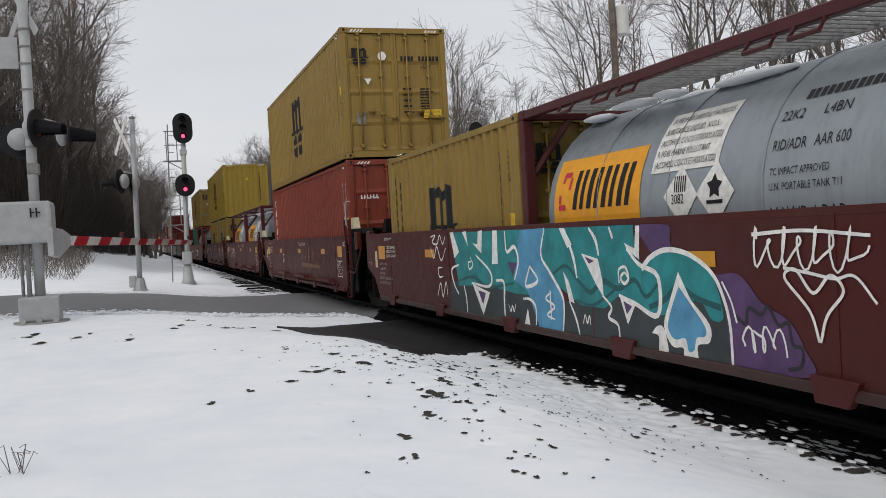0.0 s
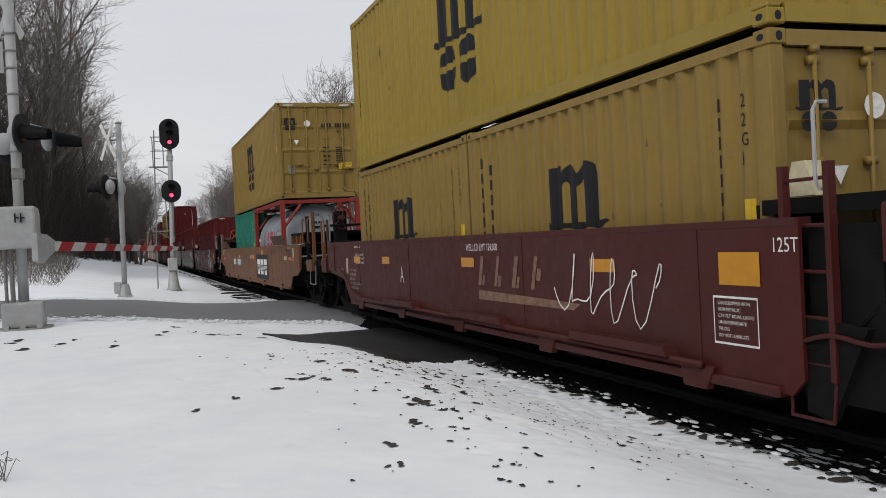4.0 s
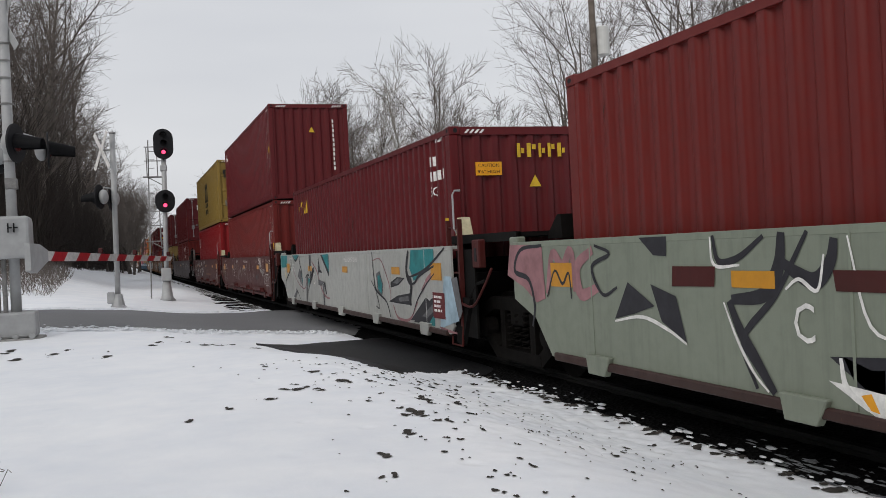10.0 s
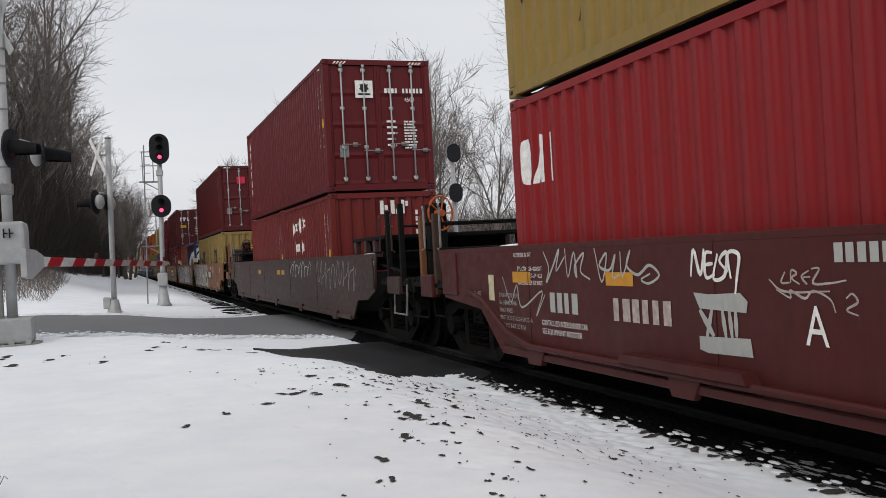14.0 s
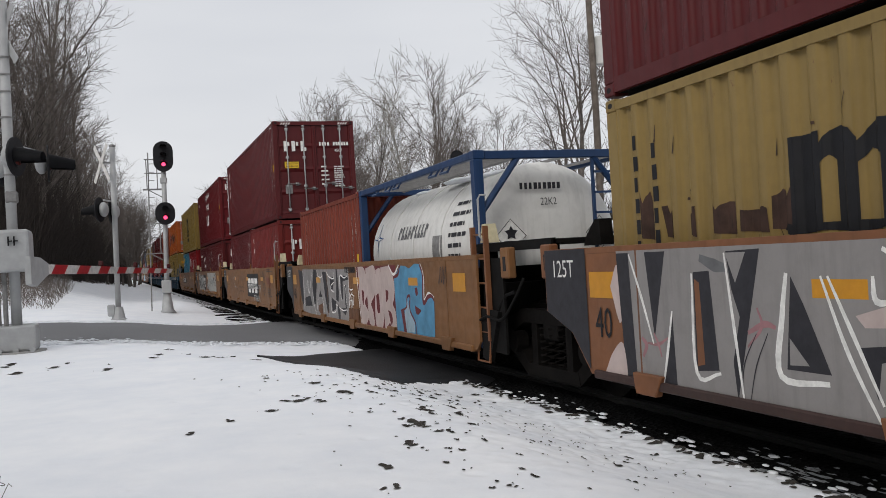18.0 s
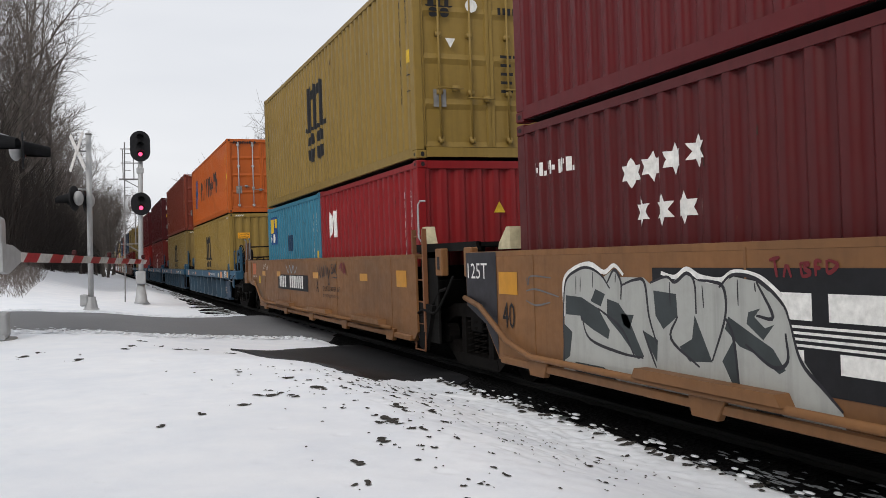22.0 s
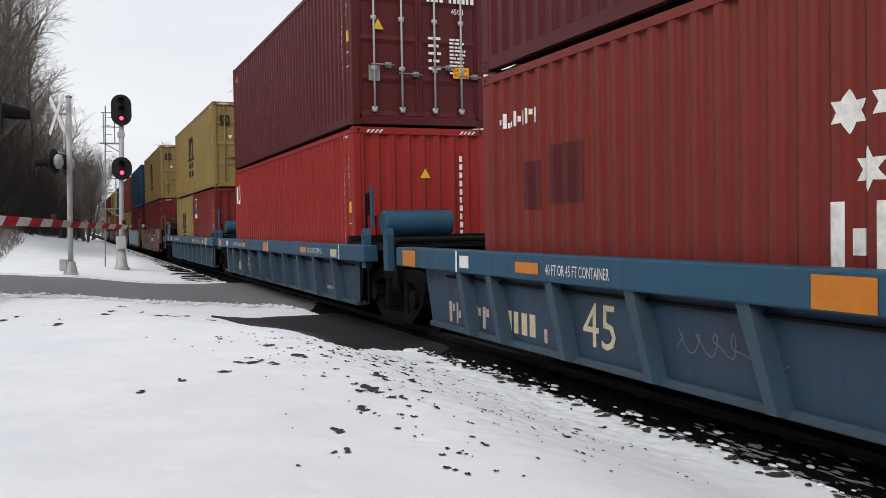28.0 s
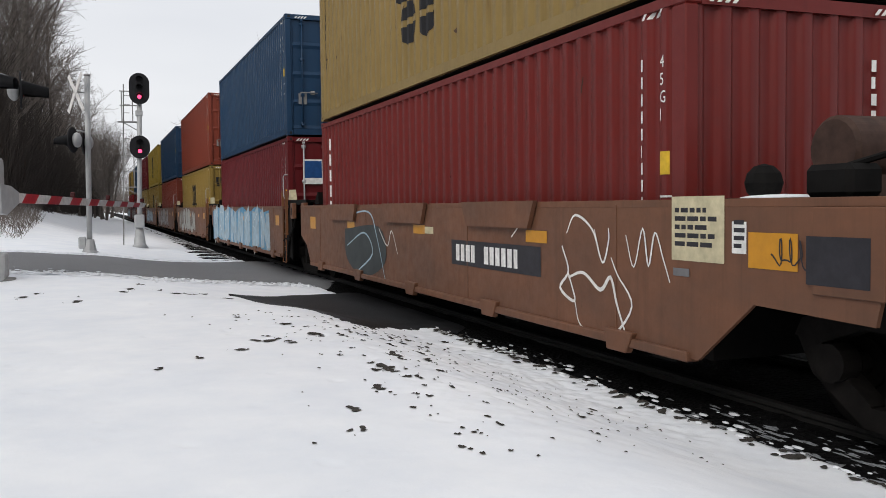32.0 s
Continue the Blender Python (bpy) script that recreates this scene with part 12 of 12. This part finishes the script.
# beyond the track, near the crossing
for x, y, s in ((25.5, 43, 0.9), (26.5, 38, 1.0), (29.5, 33, 1.1), (22.0, 24.5, 0.92), (27, 26, 1.05), (25, 20.5, 0.95), (30, 21, 1.1), (35, 30, 1.15), (36, 23, 1.1),
                (24.5, 16.5, 0.9), (34, 17, 1.1), (40, 26, 1.2), (33, 39, 1.1), (38, 48, 1.1), (44, 36, 1.2), (27, 12, 1.0), (46, 20, 1.2)):
    tree(rng.randrange(6), x, y, s * rng.uniform(0.92, 1.08), rng.uniform(0, 360), group="bare trees beyond the track", words="tall leafless tree standing behind the railway")
for x, y, s in ((20.5, 57, 0.62), (22.5, 60, 0.66), (24.0, 54, 0.60), (26.0, 62, 0.7)):
    tree(rng.choice(WOODS), x, y, s, rng.uniform(0, 360), group="bare trees beyond the track", words="small leafless tree standing behind the railway")
for x, y, s in ((18.8, 38, 0.85), (23.5, 36.5, 0.95), (28, 37, 1.0), (20.5, 43, 0.8)):
    tree(rng.choice((0, 2, 5)), x + 1.5, y, s, rng.uniform(0, 360), group="bare trees beyond the track", words="tall leafless tree standing behind the railway")
tree(1, 17.3, 55.0, 0.88, 40, "pale_bark", words="pale leafless sycamore standing behind the railway")
# along the track into the distance
for i in range(44):
    y = 64 + i * 4.4
    x = 14.5 + 6.5 * rng.random() + 0.010 * y
    tree(rng.choice(WOODS), x, y, rng.uniform(0.80, 0.98), rng.uniform(0, 360), group="bare trees along the track", words="leafless tree in the row along the track")
for i in range(18):
    y = 96 + i * 6
    tree(rng.choice(WOODS), 24 + 14 * rng.random(), y, rng.uniform(0.8, 0.95), rng.uniform(0, 360), group="bare trees along the track", words="leafless tree in the row along the track")


# the wood on the hillside
def wood_edge(y):
    return -3.4 + 0.036 * (y - 55)


for i in range(20):
    y = 40 + i * 2.4
    x = wood_edge(y) - 1.0 - (i % 3) * 2.6 - 1.6 * rng.random()
    tree(rng.choice((0, 1, 3, 5, 6, 7)), x, y, rng.uniform(0.95, 1.12) * (0.84 if i % 3 == 0 else 1.0), rng.uniform(0, 360), group="bare trees of the hillside wood", words="leafless tree of the dense hillside wood")
for x, y, k in ((-2.9, 50, 1.08), (-3.7, 56, 1.12), (-3.2, 61, 1.10), (-2.6, 67, 1.08), (-2.0, 74, 1.05)):
    tree(rng.choice((0, 3, 5)), x - 0.6, y, k, rng.uniform(0, 360), group="bare trees of the hillside wood", words="tall leafless tree at the edge of the hillside wood")
for i in range(22):
    y = 84 + i * 5.2
    x = wood_edge(min(y, 150)) - 0.8 - 7 * rng.random() ** 1.4
    tree(rng.choice((0, 3, 5, 6)), x, y, rng.uniform(0.92, 1.1), rng.uniform(0, 360), group="bare trees of the hillside wood", words="leafless tree of the dense hillside wood")
far = random.Random(77)
for i in range(26):
    y = 96 + i * 3.6
    x = 0.0256 * y - 1.0 - 3.6 * far.random() - 0.5 * (i % 2)
    tree(far.choice(WOODS), x, y, far.uniform(0.86, 1.0) * (0.42 + 0.0022 * y), far.uniform(0, 360), group="bare trees of the hillside wood", words="leafless tree of the dense hillside wood")
for i in range(18):
    y = 70 + i * 9.0
    tree(far.choice(WOODS), 17 + 8 * far.random() + 0.010 * y, y, far.uniform(0.74, 0.9), far.uniform(0, 360), group="bare trees along the track", words="leafless tree in the row along the track")
# at the end of the cutting
for i in range(16):
    tree(rng.randrange(6), rng.uniform(-14, 24), 330 + 60 * rng.random(), rng.uniform(0.8, 1.0), rng.uniform(0, 360), group="far bare trees", words="leafless tree at the far end of the line")


def thicket(name, seed, count, spot, tall, thick, mat, words):
    """A dense stand of bare stems and twigs, each a thin three-sided spike."""
    r = random.Random(seed)
    verts, faces = [], []
    for i in range(count):
        x, y = spot(r)
        z = height(x, y) - 0.1
        h = tall(r, x, y)
        lean = Vector((r.gauss(0, 0.42), r.gauss(0, 0.42), 1)).normalized()
        p = Vector((x, y, z + h * r.uniform(0, 0.55)))
        q = p + lean * h * r.uniform(0.35, 0.8)
        a = lean.orthogonal().normalized() * thick * r.uniform(0.5, 1.4)
        b = lean.cross(a)
        o = len(verts)
        verts += [p + a, p - a * 0.5 + b * 0.8, p - a * 0.5 - b * 0.8, q]
        faces += [(o, o + 1, o + 3), (o + 1, o + 2, o + 3), (o + 2, o, o + 3)]
    me = bpy.data.meshes.new(name)
    me.from_pydata([tuple(v) for v in verts], [], faces)
    return tagged(piece(name, me, M[mat]), words, "brush", kind="stuff")


def under_wood(r):
    y = 42 + 110 * r.random() ** 1.2
    return wood_edge(y) + 0.6 - abs(r.gauss(0, 1)) * 4.5, y


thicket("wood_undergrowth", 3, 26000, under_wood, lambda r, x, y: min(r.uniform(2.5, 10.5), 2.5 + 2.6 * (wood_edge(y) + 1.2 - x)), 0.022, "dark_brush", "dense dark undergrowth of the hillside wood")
thicket("brush", 4, 5200, lambda r: (r.uniform(-9, -2.2) , r.uniform(31.5, 46)), lambda r, x, y: r.uniform(0.3, 1.3), 0.009, "twig", "low brown brush at the foot of the wooded hill")
thicket("far_woods", 5, 60000, lambda r: (38 + 60 * r.random() ** 1.6, r.uniform(18, 190)), lambda r, x, y: r.uniform(2, 6.5), 0.045, "dark_brush", "far grey-brown woods behind the houses")
thicket("trackside_brush", 6, 22000, lambda r: (12 + abs(r.gauss(0, 1)) * 7, r.uniform(50, 230)), lambda r, x, y: r.uniform(1.0, 6.5), 0.032, "twig", "grey-brown brush under the trees along the track")
thicket("far_woods", 8, 6000, lambda r: (r.uniform(-30, 60), r.uniform(330, 420)), lambda r, x, y: r.uniform(4, 13), 0.12, "twig", "far grey-brown woods closing the view along the track")
thicket("trackside_brush", 9, 7000, lambda r: (r.uniform(20, 44), r.uniform(14, 52)), lambda r, x, y: r.uniform(0.3, 0.9), 0.012, "dark_brush", "low brown brush under the trees beyond the track")

# Added out of view, to cut the sky light on the nearest cars.
thicket("rear_woods", 10, 15000, lambda r: (-14 - 22 * r.random() ** 1.5, r.uniform(-45, 13)), lambda r, x, y: r.uniform(5, 15), 0.10, "dark_brush", "unseen bare stems added to block low sky light")

hill = sheet("forest_floor", spread((38, 120, 41)), spread((0, 200, 60)), lambda x, y: height(x, y) + 0.10 + 0.5 * min(1.0, (x - 38) / 6) * (0.6 + 0.4 * wob(x, y, 0.3)), M["litter_dark"])
tagged(hill, "dark leaf litter under the far woods", "forest floor", kind="structure")
# forest floor over the hillside
sheet("forest_floor", spread((-60, -12, 24), (-12, -2.6, 30)), spread((41, 70, 30), (70, 220, 40)), lambda x, y: height(x, y) + 0.05 - 0.12 * max(0, x + 3.4 + 0.5 * wob(x, y, 0.5)), M["litter"])
tagged(bpy.data.objects["forest_floor"], "leaf litter and thin snow on the wooded hillside", "forest floor", kind="structure")


# ---- small things on the ground ----
def lie(x, y):
    """The top of what lies at x, y: snow, or ballast beyond its edge."""
    return max(ground_top(x, y), float(np.interp(x, bed_x, bed_z)) if x > EDGE - 0.3 else -1)


def clods(name, seed, places, mat, words, cat="soil", lift=0.10):
    """Ragged flat scraps of earth and dead grass, each a low fan with an uneven rim."""
    r = random.Random(seed)
    verts, faces = [], []
    for x, y, s in places(r):
        turn = r.gauss(0.1, 0.4)
        c, d = math.cos(turn), math.sin(turn)
        long, wide = s * r.uniform(0.8, 1.5), min(s * r.uniform(0.9, 1.7), r.uniform(0.04, 0.07))
        n = 11
        o = len(verts)
        verts.append((x, y, lie(x, y) + 0.012 + lift * s))
        for i in range(n):
            a = i * math.tau / n
            k = r.uniform(0.6, 1.12)
            u, v = long * k * math.cos(a), wide * k * math.sin(a)
            p, q = x + u * c - v * d, y + u * d + v * c
            verts.append((p, q, lie(p, q) + 0.006 + 0.05 * s * r.uniform(-1.0, 1.0)))
        faces += [(o, o + 1 + i, o + 1 + (i + 1) % n) for i in range(n)]
    me = bpy.data.meshes.new(name)
    me.from_pydata(verts, [], faces)
    return tagged(piece(name, me, M[mat]), words, cat, kind="stuff")


def bed_top(x):
    return float(np.interp(x, bed_x, bed_z))


def cluster(r, x, y, spread_x, spread_y, count, small, large):
    for i in range(count):
        yield x + r.gauss(0, spread_x), y + r.gauss(0, spread_y), r.uniform(small, large)


def verge_spots(r):
    for x, y, w in PRINTS:
        for i in range(4):
            yield x + r.gauss(0, 0.24) * w, y + r.gauss(0, 0.5) * w, w * r.uniform(0.22, 0.46)
        if w > 0.07:
            yield from cluster(r, x, y, 0.7 * w, 0.7 * w, 3, 0.004, 0.010)
    for i in range(70):
        x = 3.75 - abs(r.gauss(0, 1)) * 0.8
        yield x, 4.4 + abs(r.gauss(0, 1)) * 2.6, r.uniform(0.004, 0.013)
    yield from cluster(r, 2.9, 9.4, 0.45, 0.6, 80, 0.008, 0.026)
    yield from cluster(r, 2.6, 7.9, 0.45, 0.8, 50, 0.005, 0.015)
    yield from cluster(r, 2.2, 10.6, 0.5, 0.8, 34, 0.008, 0.024)
    yield from cluster(r, 3.0, 6.2, 0.35, 0.9, 50, 0.004, 0.011)


def edge_spots(r):
    for i in range(190):
        y = 3.0 + 9.0 * r.random() ** 0.8
        yield EDGE + 0.06 + r.gauss(0, 0.06), y, r.uniform(0.010, 0.05)
    for i in range(160):
        y = r.uniform(28, 80)
        yield EDGE - 0.3 + r.gauss(0, 0.22), y, r.uniform(0.03, 0.10)


clods("bare_earth", 1, verge_spots, "bare", "dark clods and tufts showing through the snow")


clods("bare_earth", 2, edge_spots, "bare", "dark clods and stones along the edge of the snow")


def snow_flecks(r):
    for i in range(210):
        y = 2.4 + 3.6 * r.random()
        yield EDGE + 0.14 + abs(r.gauss(0, 0.20)), y, r.uniform(0.006, 0.026)
    for i in range(40):
        yield EDGE + r.uniform(0.12, 0.4), r.uniform(6, 14), r.uniform(0.008, 0.022)


verts, faces = [], []
r = random.Random(7)
for x, y, s in snow_flecks(r):
    o = len(verts)
    n = 8
    verts.append((x, y, bed_top(x) + 0.014))
    for i in range(n):
        a = i * math.tau / n
        k = r.uniform(0.5, 1.2)
        verts.append((x + s * 0.7 * k * math.cos(a), y + s * 4.5 * k * math.sin(a), bed_top(x) + 0.004))
    faces += [(o, o + 1 + i, o + 1 + (i + 1) % n) for i in range(n)]
me = bpy.data.meshes.new("snow_flecks")
me.from_pydata(verts, [], faces)
tagged(piece("snow_flecks", me, M["grey_snow"]), "scraps of snow lying on the black ballast", "snow", kind="stuff")

# a dry weed close to the camera
weed = new("dry_weed")
wx, wy = -0.78, 5.9
weed.location = (wx, wy, height(wx, wy))
tagged(weed, "small dry weed poking out of the snow", "weed")
r = random.Random(3)
for i in range(9):
    p = Vector((r.gauss(0, 0.05), r.gauss(0, 0.05), 0))
    q = p + Vector((r.gauss(0, 0.06), r.gauss(0, 0.06), r.uniform(0.08, 0.17)))
    part("stem", tube(bmesh.new(), (p, q, q + Vector((r.gauss(0, 0.03), 0, -0.02))), 0.003, 4), M["twig"], weed)

# plough tracks and bare ground where the verge meets the line beyond the road
bm = bmesh.new()
r = random.Random(31)
for i in range(46):
    y = 29 + i * 0.55 + r.uniform(-0.2, 0.2)
    x = 4.1
    w = r.uniform(0.25, 1.1) * (1.2 - i / 60)
    pts = [(x, y), (x - w * 0.5, y + 0.10), (x - w, y + r.uniform(0.05, 0.4)), (x - w * 0.5, y + r.uniform(0.25, 0.38)), (x, y + 0.40)]
    bm.faces.new([bm.verts.new((a, b, height(a, b) + 0.035)) for a, b in pts][::-1])
tagged(part("bare_patches", bm, M["bare"], None), "dark streaks of bare ground between snow beside the track", "soil", kind="stuff")


# ---- what moves: the whole train rolls past, and its wheels turn ----
def motions():
    for ob, u, z in MOVERS:
        walk(ob, [(0.0, pose(TRACK, u, z)), (32.0, pose(TRACK, u - SPEED * 32.0, z))])
    step = 1 / 15
    per = math.degrees(SPEED * step / 0.46)
    half = per / 2
    for wheel, u in WHEELS:
        home = wheel.matrix_basis.translation.copy()
        pass_t = (u + home.y - 4.0) / SPEED
        first, last = max(0.0, pass_t - 2.6), min(32.0, pass_t + 0.5)
        if last <= first:
            first, last = 0.0, 0.2
        rows = [] if first <= 0.05 else [(0.0, Matrix.Translation(home))]
        count = int((last - first) * 30)
        for k in range(count + 1):
            rows.append((first + k / 30, Matrix.Translation(home) @ Matrix.Rotation(radians(half * k), 4, "X")))
        if rows[-1][0] < 31.95:
            rows.append((32.0, rows[-1][1]))
        walk(wheel, rows)


motions()
